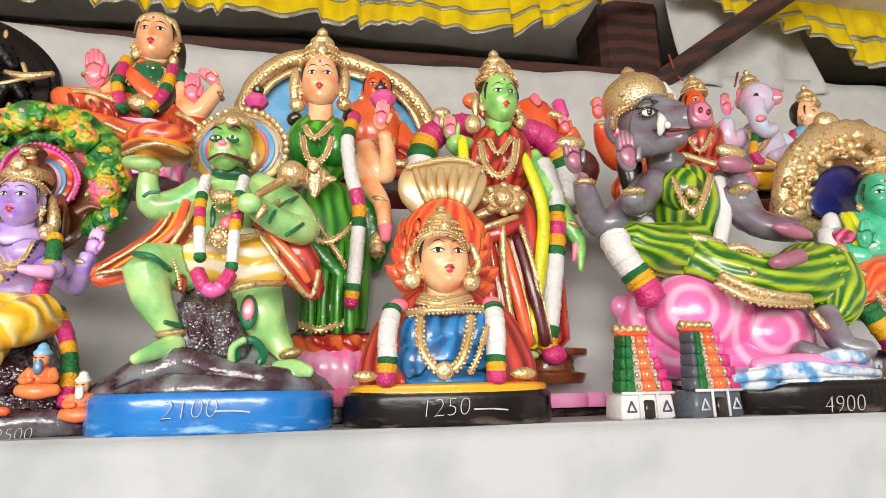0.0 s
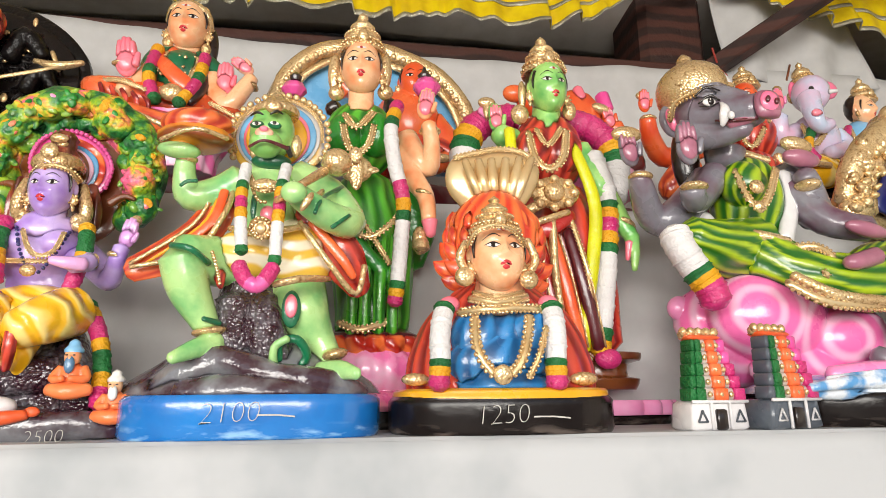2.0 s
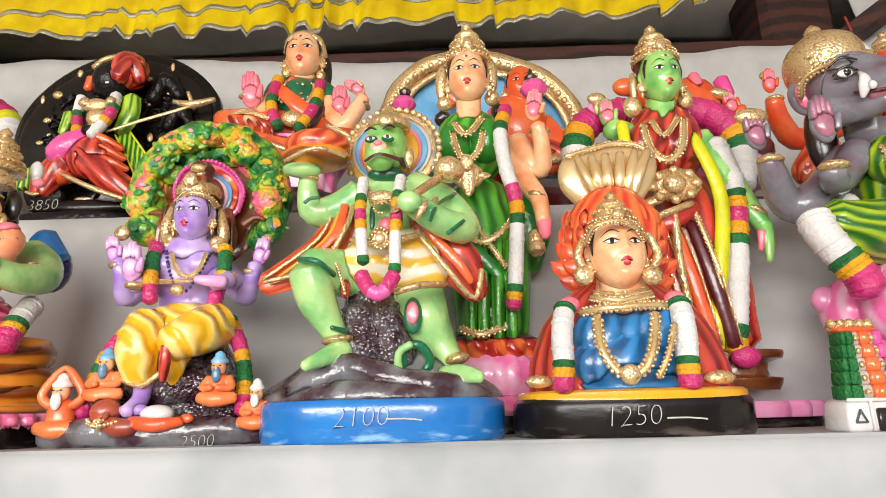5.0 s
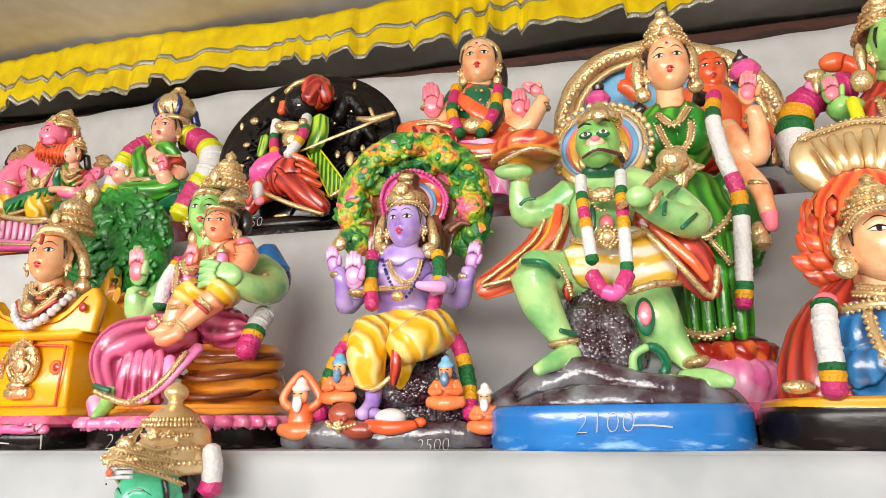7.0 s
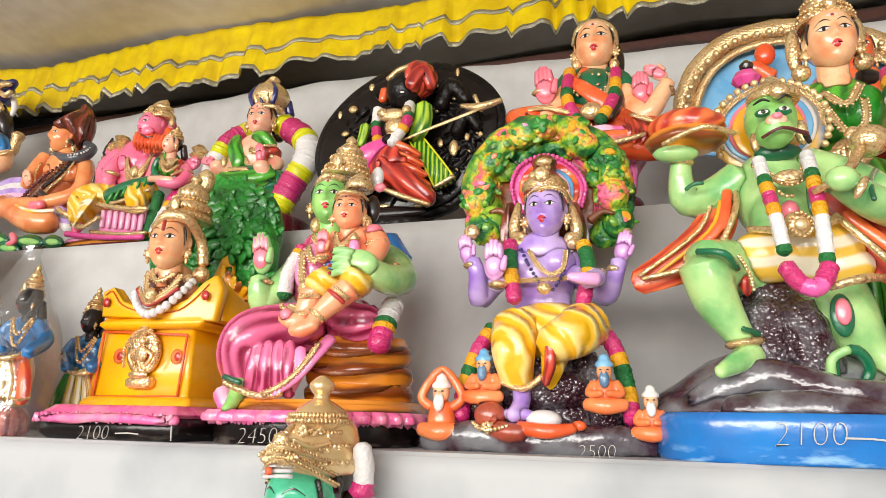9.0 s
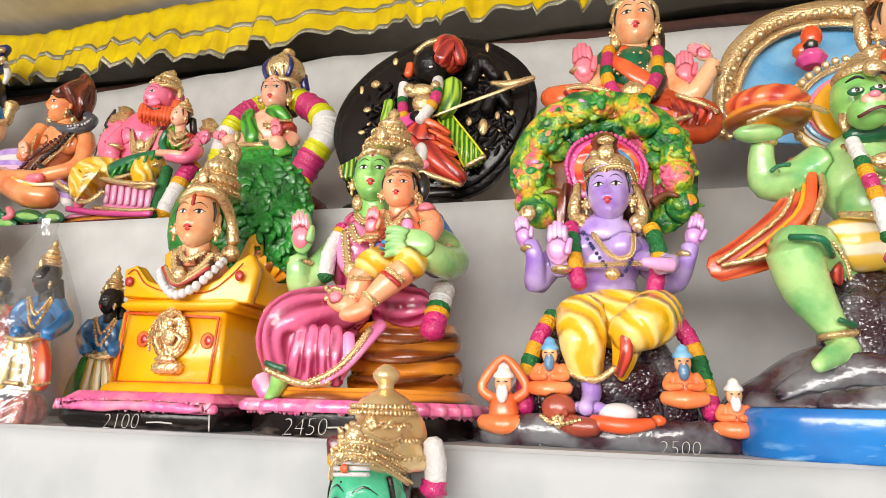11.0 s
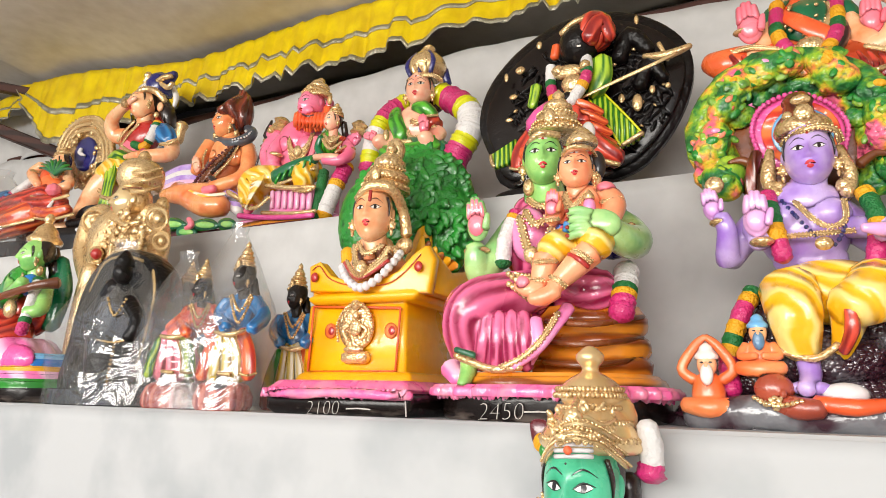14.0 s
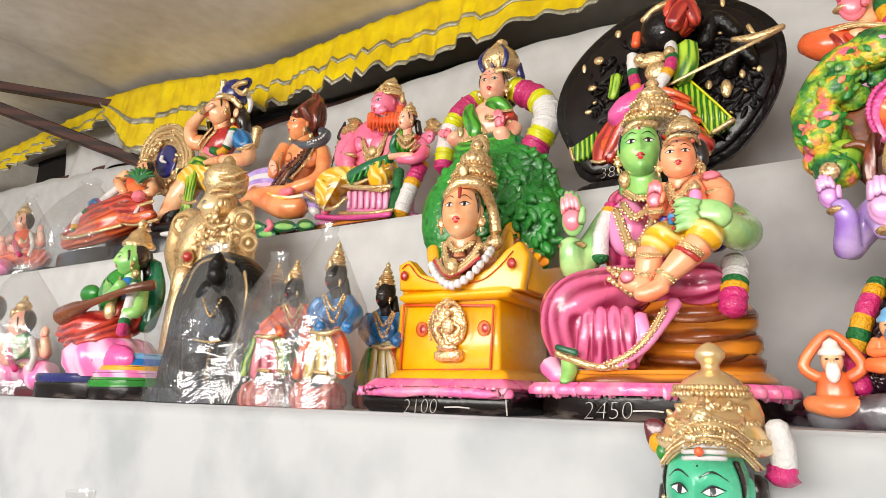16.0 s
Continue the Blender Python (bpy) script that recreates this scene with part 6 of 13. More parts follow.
d.tube("yellow_cloth", [(0.051, -0.08, 0.135, 0.023), (0.045, -0.08, 0.105, 0.015), (0.037, -0.07, 0.08, 0.009)])
d.tube("red_cloth", [(0.046, -0.115, 0.124, 0.006), (0.046, -0.115, 0.102, 0.007), (0.038, -0.1, 0.082, 0.005)])
d.tube("gold", [(-0.021, -0.09, 0.085, 0.004), (0.011, -0.1, 0.075, 0.004), (0.034, -0.1, 0.09, 0.004)])
d.tube("red_cloth", [(0.002, -0.07, 0.174, 0.008), (0.014, -0.08, 0.152, 0.006)])
d.tube("purple_skin", [(0.005, -0.08, 0.076, 0.012), (0.006, -0.09, 0.057, 0.011), (-0.001, -0.11, 0.042, 0.009)])
d.ball("purple_skin", (0.004, -0.1, 0.045), (0.021, 0.01, 0.008))
d.garland([(-0.042, -0.03, 0.161), (-0.059, -0.05, 0.126), (-0.074, -0.06, 0.078), (-0.072, -0.08, 0.04)], 0.0112, ["flower_green", "flower_yellow", "magenta", "flower_yellow", "flower_green", "flower_yellow", "magenta", "magenta"])
d.garland([(0.095, -0.03, 0.168), (0.119, -0.05, 0.128), (0.131, -0.06, 0.082), (0.137, -0.08, 0.039)], 0.0109, ["flower_green", "flower_yellow", "magenta", "flower_yellow", "flower_green", "flower_green", "flower_yellow", "magenta"])
for x, z, h, beard, up in ((-0.041, 0.06, 0.062, "blue_beard", 0), (0.107, 0.052, 0.062, "blue_beard", 0), (-0.096, 0.018, 0.072, "beard", 1), (0.158, 0.022, 0.056, "beard", 0)):
    y = -0.088
    d.tube("sage_orange", [(x - h * 0.36, y - 0.004, z + h * 0.1, h * 0.12), (x, y - 0.012, z + h * 0.06, h * 0.16), (x + h * 0.36, y - 0.004, z + h * 0.1, h * 0.12)], n=12)
    d.tube("sage_orange", [(x, y, z + h * 0.05, h * 0.26), (x, y, z + h * 0.3, h * 0.25), (x, y, z + h * 0.52, h * 0.2)], deep=0.8, n=14)
    d.ball("orange_skin", (x, y - h * 0.06, z + h * 0.72), (h * 0.15, h * 0.15, h * 0.2), n=14, k=10)
    d.ball(beard, (x, y - h * 0.2, z + h * 0.56), (h * 0.1, h * 0.06, h * 0.17), n=10, k=7)
    d.lathe(beard if beard == "beard" else "sky_blue", (x, y - h * 0.02, z + h * 0.8), [(h * 0.17, 0), (h * 0.18, h * 0.06), (h * 0.11, h * 0.14), (h * 0.1, h * 0.2), (h * 0.03, h * 0.26)], n=12)
    d.ball("orange_skin", (x, y - h * 0.22, z + h * 0.7), (h * 0.03, h * 0.04, h * 0.05), n=7, k=5)
    for sx in (-1, 1):
        d.ball("iris", (x + sx * h * 0.065, y - h * 0.2, z + h * 0.745), (h * 0.03, h * 0.012, h * 0.014), n=7, k=5)
        if up:
            d.tube("sage_orange", [(x + sx * h * 0.2, y, z + h * 0.48, h * 0.09), (x + sx * h * 0.38, y, z + h * 0.66, h * 0.085), (x + sx * h * 0.16, y, z + h * 1.02, h * 0.075), (x, y, z + h * 1.16, h * 0.05)], n=10)
        else:
            d.tube("sage_orange", [(x + sx * h * 0.2, y, z + h * 0.5, h * 0.09), (x + sx * h * 0.3, y - h * 0.12, z + h * 0.3, h * 0.08), (x + sx * h * 0.05, y - h * 0.3, z + h * 0.3, h * 0.06)], n=10)
d.ball("brick", (-0.03, -0.102, 0.043), (0.02, 0.015, 0.017), n=16, k=11)
d.ball("brick", (-0.022, -0.115, 0.038), (0.004, 0.005, 0.005), n=8, k=6)
d.tube("brick", [(-0.028, -0.104, 0.03, 0.011), (-0.008, -0.112, 0.024, 0.012), (0.012, -0.114, 0.024, 0.01)], n=10)
d.scatter(["hair"], (-0.036, -0.098, 0.054), (0.017, 0.009), 24, (0.0035, 0.006), 0.8, 0.006, 81)
d.scatter(["gold"], (-0.024, -0.117, 0.028), (0.021, 0.006), 20, (0.002, 0.0042), 0.8, 0.004, 82)
d.beads("gold", [(-0.05, -0.106, 0.034), (-0.03, -0.122, 0.026), (-0.006, -0.12, 0.031)], 0.0028, 1.3)
d.ball("white", (0.035, -0.1, 0.039), (0.022, 0.014, 0.012))
d.tube("deep_orange", [(0.007, -0.11, 0.03, 0.008), (0.041, -0.12, 0.026, 0.009), (0.072, -0.11, 0.03, 0.006)])
d.ball("deep_orange", (0.077, -0.11, 0.033), (0.009, 0.005, 0.006), n=9, k=6)
d.writing("2500", (0.075, -0.122, -0.002), 0.0153)
d.put("statue", (-0.055, 1.08, 1.2), "purple-skinned deity statue seated on a rock under a flowering arch", "statue", "painted deity statues")

# orange-robed goddess statue seated cross-legged on a pink lotus
d = Shape()
d.lathe("maroon", (-0.001, 0.01, 0), [(0.092, 0), (0.093, 0.006), (0.093, 0.049), (0.093, 0.06), (0.09, 0.066)], deep=0.858, box=0.3, n=32)
d.lathe("pink_rings", (-0.001, 0, 0.093), [(0.076, 0), (0.081, 0.037), (0.108, 0.086), (0.098, 0.113)], deep=0.8, lobes=12, lobe=0.08)
d.tube("deep_orange", [(0.003, 0, 0.245, 0.05), (-0.068, -0.03, 0.244, 0.042), (-0.134, -0.05, 0.248, 0.032), (-0.166, -0.03, 0.269, 0.02)], deep=0.9)
d.beads("gold", [(-0.137, -0.07, 0.26), (-0.093, -0.085, 0.256), (-0.043, -0.085, 0.239)], 0.0052, 1.3)
d.beads("gold", [(0.076, -0.085, 0.22), (0.116, -0.09, 0.198), (0.146, -0.08, 0.179)], 0.0050, 1.3)
d.tube("red_cloth", [(-0.128, -0.085, 0.248, 0.004), (-0.117, -0.095, 0.22, 0.005), (-0.121, -0.09, 0.202, 0.004)], deep=0.6, n=6)
d.tube("red_cloth", [(0.065, -0.09, 0.21, 0.003), (0.072, -0.1, 0.179, 0.005), (0.062, -0.1, 0.155, 0.003)], deep=0.6, n=6)
d.tube("deep_orange", [(0.003, 0, 0.239, 0.05), (0.075, -0.03, 0.21, 0.044), (0.129, -0.05, 0.183, 0.031), (0.117, -0.06, 0.154, 0.026), (0.049, -0.07, 0.164, 0.028), (-0.045, -0.08, 0.182, 0.024)], deep=0.9)
d.tube("red_cloth", [(-0.108, -0.085, 0.243, 0.004), (-0.096, -0.095, 0.218, 0.005), (-0.099, -0.09, 0.199, 0.004)], deep=0.6, n=6)
d.tube("red_cloth", [(0.08, -0.09, 0.205, 0.003), (0.087, -0.1, 0.177, 0.005), (0.077, -0.1, 0.153, 0.003)], deep=0.6, n=6)
d.tube("deep_orange", [(0.003, 0, 0.239, 0.05), (0.075, -0.03, 0.21, 0.044), (0.129, -0.05, 0.183, 0.031), (0.117, -0.06, 0.154, 0.026), (0.049, -0.07, 0.164, 0.028), (-0.045, -0.08, 0.182, 0.024)], deep=0.9)
d.tube("red_cloth", [(-0.088, -0.085, 0.238, 0.004), (-0.075, -0.095, 0.215, 0.005), (-0.077, -0.09, 0.197, 0.004)], deep=0.6, n=6)
d.tube("red_cloth", [(0.095, -0.09, 0.199, 0.003), (0.102, -0.1, 0.175, 0.005), (0.092, -0.1, 0.152, 0.003)], deep=0.6, n=6)
d.tube("deep_orange", [(0.003, 0, 0.239, 0.05), (0.075, -0.03, 0.21, 0.044), (0.129, -0.05, 0.183, 0.031), (0.117, -0.06, 0.154, 0.026), (0.049, -0.07, 0.164, 0.028), (-0.045, -0.08, 0.182, 0.024)], deep=0.9)
d.tube("red_cloth", [(-0.068, -0.085, 0.233, 0.004), (-0.055, -0.095, 0.213, 0.005), (-0.055, -0.09, 0.194, 0.004)], deep=0.6, n=6)
d.tube("red_cloth", [(0.109, -0.09, 0.194, 0.003), (0.116, -0.1, 0.174, 0.005), (0.106, -0.1, 0.15, 0.003)], deep=0.6, n=6)
d.tube("deep_orange", [(0.003, 0, 0.239, 0.05), (0.075, -0.03, 0.21, 0.044), (0.129, -0.05, 0.183, 0.031), (0.117, -0.06, 0.154, 0.026), (0.049, -0.07, 0.164, 0.028), (-0.045, -0.08, 0.182, 0.024)], deep=0.9)
d.tube("red_cloth", [(-0.048, -0.085, 0.228, 0.004), (-0.034, -0.095, 0.21, 0.005), (-0.033, -0.09, 0.192, 0.004)], deep=0.6, n=6)
d.tube("red_cloth", [(0.124, -0.09, 0.188, 0.003), (0.131, -0.1, 0.172, 0.005), (0.121, -0.1, 0.149, 0.003)], deep=0.6, n=6)
d.tube("deep_orange", [(0.003, 0, 0.239, 0.05), (0.075, -0.03, 0.21, 0.044), (0.129, -0.05, 0.183, 0.031), (0.117, -0.06, 0.154, 0.026), (0.049, -0.07, 0.164, 0.028), (-0.045, -0.08, 0.182, 0.024)], deep=0.9)
d.tube("orange_cloth", [(-0.094, -0.08, 0.198, 0.019), (-0.007, -0.09, 0.168, 0.023), (0.074, -0.08, 0.17, 0.021)])
d.tube("gold", [(-0.052, -0.105, 0.182, 0.005), (0.02, -0.11, 0.153, 0.006), (0.099, -0.1, 0.168, 0.005)])
d.ball("deep_orange", (-0.001, 0, 0.315), (0.059, 0.047, 0.07))
d.tube("emerald", [(-0.016, -0.01, 0.364, 0.015), (-0.047, -0.015, 0.346, 0.022), (-0.06, -0.015, 0.308, 0.022), (-0.049, -0.02, 0.274, 0.015)])
d.tube("emerald", [(0.03, -0.01, 0.358, 0.015), (0.061, -0.015, 0.332, 0.021), (0.074, -0.015, 0.291, 0.021), (0.067, -0.02, 0.26, 0.015)])
d.scatter(["gold"], (0.01, -0.05, 0.289), (0.049, 0.054), 26, (0.0025, 0.0049), 0.9, 0.012, 61)
d.ball("emerald", (0.004, -0.016, 0.308), (0.053, 0.042, 0.058), n=20, k=14)
d.tube("deep_orange", [(-0.04, -0.03, 0.345, 0.012), (-0.012, -0.062, 0.3, 0.016), (0.03, -0.062, 0.262, 0.018), (0.055, -0.05, 0.24, 0.016)], deep=0.4)
d.tube("orange_skin", [(0.005, -0.01, 0.359, 0.026), (0.008, -0.01, 0.384, 0.026)])
d.head((0.01, -0.02, 0.421), 0.0423, 0.0538, "orange_skin", mark='red')
d.tube("gold", [(-0.033, -0.01, 0.436, 0.008), (-0.02, -0.03, 0.458, 0.009), (0.014, -0.035, 0.466, 0.01), (0.046, -0.03, 0.448, 0.009), (0.053, -0.01, 0.421, 0.008)])
d.ball("hair", (0.052, 0, 0.386), (0.018, 0.014, 0.051))
d.ball("orange_skin", (0.01, -0.01, 0.466), (0.039, 0.015, 0.018))
d.ball("gold", (-0.029, -0.02, 0.382), (0.012, 0.009, 0.015), n=9, k=6)
d.ball("gold", (0.048, -0.02, 0.371), (0.011, 0.009, 0.015), n=9, k=6)
d.tube("hair", [(0.04, -0.02, 0.335, 0.013), (0.055, -0.05, 0.27, 0.011), (0.036, -0.07, 0.223, 0.008)])
d.garland([(-0.043, -0.03, 0.361), (-0.048, -0.06, 0.284), (-0.026, -0.08, 0.219)], 0.0130, ["flower_yellow", "magenta", "flower_green", "flower_yellow", "magenta", "flower_green"])
d.garland([(0.051, -0.03, 0.349), (0.044, -0.06, 0.273), (0.016, -0.08, 0.214)], 0.0128, ["magenta", "flower_yellow", "flower_green", "magenta", "flower_yellow", "flower_green"])
d.beads("gold", [(-0.023, -0.04, 0.349), (-0.005, -0.06, 0.279), (0.012, -0.065, 0.254), (0.029, -0.06, 0.275), (0.037, -0.04, 0.341)], 0.0065, 1.2)
d.ball("gold", (0, -0.07, 0.244), (0.024, 0.013, 0.019))
d.tube("orange_skin", [(-0.05, -0.02, 0.318, 0.023), (-0.082, -0.05, 0.246, 0.021), (-0.09, -0.07, 0.251, 0.018)])
d.hand("rose", (-0.092, -0.06, 0.31), 0.0895, rot=-4, tip="rose")
d.ball("gold", (-0.093, -0.06, 0.26), (0.022, 0.022, 0.01))
d.ball("gold", (-0.097, -0.055, 0.306), (0.025, 0.016, 0.007))
d.tube("orange_skin", [(0.064, -0.02, 0.304, 0.022), (0.102, -0.05, 0.231, 0.02), (0.14, -0.05, 0.279, 0.017), (0.149, -0.05, 0.298, 0.014)])
d.hand("rose", (0.098, -0.05, 0.284), 0.0749, tip="rose")
d.hand("rose", (0.133, -0.04, 0.325), 0.0561, rot=-55, tip="peach_skin")
d.ball("gold", (0.148, -0.045, 0.283), (0.018, 0.019, 0.008), 30)
d.put("statue", (0.026, 1.46, 1.599), "orange-robed goddess statue seated cross-legged on a pink lotus", "statue", "painted deity statues")

# goddess bust on a yellow throne before a green tree
d = Shape()
d.block("dark_base", (-0.082, -0.115, 0), (0.158, 0.135, 0.032), 0.008)
d.block("fringe", (-0.079, -0.118, 0.03), (0.156, 0.132, 0.047), 0.005, 0.94)
d.tube("fringe", [(-0.077, -0.12, 0.03, 0.006), (-0.014, -0.125, 0.028, 0.007), (0.051, -0.125, 0.03, 0.006), (0.111, -0.125, 0.028, 0.007), (0.161, -0.12, 0.027, 0.006)], rough=0.3)
rnd = random.Random(53)
for k in range(80):
    d.ball(("fringe", "pink_cloud", "fringe")[k % 3], (-0.078 + 0.00295 * k + rnd.uniform(-0.002, 0.002), -0.124, 0.031 - rnd.uniform(0, 0.003)), (rnd.uniform(0.0025, 0.004), 0.003, rnd.uniform(0.006, 0.008)), rot=rnd.uniform(-30, 30), n=8, k=6)
d.block("throne_yellow", (-0.088, -0.03, 0.046), (0.101, 0.155, 0.17), 0.006, 0.95)
d.block("throne_yellow", (-0.085, -0.05, 0.042), (0.122, 0.15, 0.061), 0.006, 0.97)
d.block("throne_yellow", (-0.072, -0.045, 0.165), (0.125, 0.165, 0.181), 0.006)
d.block("throne_yellow", (-0.069, -0.035, 0.182), (0.116, 0.155, 0.198), 0.006)
d.prism("throne_yellow", [(-0.073, 0.186), (-0.077, 0.227), (-0.058, 0.234), (-0.035, 0.209), (0.005, 0.195), (0.064, 0.195), (0.094, 0.209), (0.119, 0.234), (0.138, 0.245), (0.15, 0.224), (0.142, 0.173)], -0.042, -0.022)
d.prism("throne_yellow", [(-0.03, 0.175), (-0.03, 0.240), (0.03, 0.216), (0.1, 0.231), (0.15, 0.243), (0.15, 0.175)], 0.123, 0.143, along="x")
d.prism("throne_yellow", [(-0.03, 0.175), (-0.03, 0.214), (0.05, 0.199), (0.15, 0.213), (0.15, 0.175)], -0.076, -0.058, along="x")
d.tube("deep_orange", [(-0.067, -0.044, 0.22, 0.001), (-0.054, -0.044, 0.226, 0.001), (-0.031, -0.044, 0.203, 0.001), (0.016, -0.044, 0.19, 0.001), (0.07, -0.044, 0.19, 0.001), (0.1, -0.044, 0.205, 0.001), (0.128, -0.044, 0.231, 0.001)], n=5)
d.tube("deep_orange", [(-0.068, -0.033, 0.163, 0.002), (0.091, -0.033, 0.155, 0.002)], n=6, steps=1)
d.tube("deep_orange", [(-0.068, -0.033, 0.163, 0.002), (-0.072, -0.033, 0.061, 0.002)], n=6, steps=1)
d.tube("deep_orange", [(0.091, -0.033, 0.155, 0.002), (0.086, -0.033, 0.062, 0.002)], n=6, steps=1)
d.tube("deep_orange", [(-0.072, -0.033, 0.061, 0.002), (0.086, -0.033, 0.062, 0.002)], n=6, steps=1)
d.ball("sage_orange", (-0.035, -0.0303, 0.124), (0.011, 0.001, 0.012))
d.ball("red", (-0.033, -0.0308, 0.124), (0.006, 0.0012, 0.007), n=9, k=6)
d.ball("sage_orange", (0.074, -0.0303, 0.122), (0.011, 0.001, 0.012))
d.ball("red", (0.076, -0.0308, 0.122), (0.006, 0.0012, 0.007), n=9, k=6)
d.plate("gold", [(0.046, 0.128), (0.042, 0.11), (0.031, 0.098), (0.015, 0.093), (-0.001, 0.098), (-0.013, 0.112), (-0.018, 0.13), (-0.014, 0.148), (-0.003, 0.161), (0.013, 0.165), (0.029, 0.159), (0.041, 0.146)], -0.035, 0.0051, 0.0034, steps=3)
d.beads("gold", [(-0.009, -0.045, 0.107), (-0.012, -0.045, 0.133), (0.002, -0.045, 0.156), (0.022, -0.045, 0.162), (0.042, -0.045, 0.152), (0.051, -0.045, 0.127), (0.046, -0.045, 0.106)], 0.0027, 1.3)
d.ball("gold", (0.02, -0.044, 0.126), (0.011, 0.005, 0.013), n=14, k=9)
d.ball("gold_smooth", (0.02, -0.045, 0.145), (0.006, 0.004, 0.006), n=10, k=7)
for sx in (-1, 1):
    d.tube("gold_smooth", [(0.02 + sx * 0.01, -0.045, 0.13, 0.003), (0.02 + sx * 0.021, -0.045, 0.122, 0.0028), (0.02 + sx * 0.012, -0.045, 0.108, 0.003)], n=8)
d.lathe("gold_smooth", (0.018, -0.036, 0.158), [(0.012, 0), (0.013, 0.004), (0.007, 0.009), (0.002, 0.015)], deep=0.4)
d.ball("gold", (0.016, -0.04, 0.162), (0.009, 0.005, 0.009), n=9, k=6)
d.block("gold", (-0.005, -0.045, 0.073), (0.041, -0.025, 0.092), 0.005)
d.ball("gold", (0.019, -0.045, 0.094), (0.018, 0.005, 0.006))
d.tube("orange_skin", [(0.022, 0, 0.24, 0.036), (0.02, 0, 0.268, 0.029)])
d.ball("orange_skin", (0.025, 0, 0.226), (0.054, 0.023, 0.029))
d.ball("brown", (0.031, -0.02, 0.235), (0.039, 0.02, 0.028))
d.ball("red", (-0.061, -0.046, 0.208), (0.007, 0.003, 0.008), n=9, k=6)
d.ball("red", (0.128, -0.05, 0.212), (0.007, 0.003, 0.008), n=9, k=6)
d.head((0.034, -0.03, 0.306), 0.0319, 0.0443, "orange_skin", yaw=14, nod=-4, mark=None)
d.tube("red", [(0.054, -0.072, 0.33, 0.003), (0.054, -0.074, 0.314, 0.003)], n=6)
d.crown((0.037, 0, 0.351), 0.0366, 0.0855, rot=6, tiers=2)
d.tube("gold", [(0.016, -0.05, 0.326, 0.007), (0.041, -0.055, 0.343, 0.009), (0.073, -0.045, 0.339, 0.009), (0.075, -0.01, 0.315, 0.009), (0.078, 0, 0.275, 0.01)])
d.ball("gold", (0.075, 0, 0.258), (0.015, 0.011, 0.014))
d.ball("gold", (0.069, -0.02, 0.245), (0.01, 0.008, 0.01), n=9, k=6)
d.ball("gold", (0.022, 0.05, 0.442), (0.018, 0.014, 0.025))
d.beads("white", [(-0.016, -0.035, 0.223), (0.004, -0.05, 0.201), (0.034, -0.06, 0.184), (0.061, -0.055, 0.196), (0.08, -0.04, 0.224), (0.082, -0.02, 0.244)], 0.0074, 1.3)
d.tube("red", [(-0.008, -0.04, 0.229, 0.004), (0.032, -0.058, 0.198, 0.003), (0.077, -0.05, 0.225, 0.003)])
d.beads("gold", [(-0.005, -0.042, 0.232), (0.033, -0.06, 0.202), (0.075, -0.05, 0.23)], 0.0037, 1.2)
d.beads("gold", [(0.01, -0.045, 0.255), (0.022, -0.055, 0.225), (0.035, -0.06, 0.207), (0.058, -0.05, 0.223), (0.072, -0.04, 0.249)], 0.0055, 1.2)
d.beads("gold", [(0.017, -0.045, 0.259), (0.039, -0.055, 0.237), (0.063, -0.045, 0.251)], 0.0046, 1.2)
d.ball("gold", (0.035, -0.06, 0.214), (0.011, 0.007, 0.012))
for k in range(6):
    d.tube("amber" if k % 2 else "yellow", [(0.062 + 0.006 * k, 0.045 + 0.004 * k, 0.225, 0.011), (0.074 + 0.009 * k, 0.05 + 0.004 * k, 0.256 - 0.004 * k, 0.012), (0.078 + 0.013 * k, 0.052, 0.286 - 0.011 * k, 0.004)], deep=0.5, n=10)
d.tube("yellow", [(0.05, 0.06, 0.225, 0.02), (0.061, 0.08, 0.266, 0.021), (0.067, 0.08, 0.305, 0.013)], deep=0.6)
d.tube("yellow", [(-0.064, 0.05, 0.233, 0.012), (-0.077, 0.06, 0.276, 0.012)], deep=0.6)
d.ball("tree_green", (0.001, 0.14, 0.367), (0.133, 0.05, 0.12), n=24, k=16)
d.ball("tree_green", (0.075, 0.12, 0.313), (0.068, 0.034, 0.09))
d.ball("tree_green", (-0.086, 0.12, 0.343), (0.053, 0.026, 0.084))
d.scatter(["tree_green", "tree_green", "green"], (0.004, 0.133, 0.365), (0.134, 0.121), 430, (0.0100, 0.0175), 0.55, 0.052, 11, ring=(0, 0.95), deep=0.22)
d.scatter(["tree_green"], (0.078, 0.112, 0.301), (0.066, 0.085), 70, (0.0100, 0.0165), 0.55, 0.042, 31, ring=(0, 0.95), deep=0.22)
d.tube("chalk", [(0.061, -0.117, 0.009, 0.001), (0.081, -0.117, 0.01, 0.001), (0.099, -0.117, 0.009, 0.001)], deep=0.6, n=5, steps=2)
d.writing("2100", (-0.007, -0.117, -0.001), 0.0203)
d.tube("chalk", [(0.152, -0.118, 0.023, 0.001), (0.154, -0.118, 0.002, 0.001)], n=5)
d.put("statue", (-0.661, 1.05, 1.2), "goddess bust on a yellow throne before a green tree", "statue", "painted deity statues")

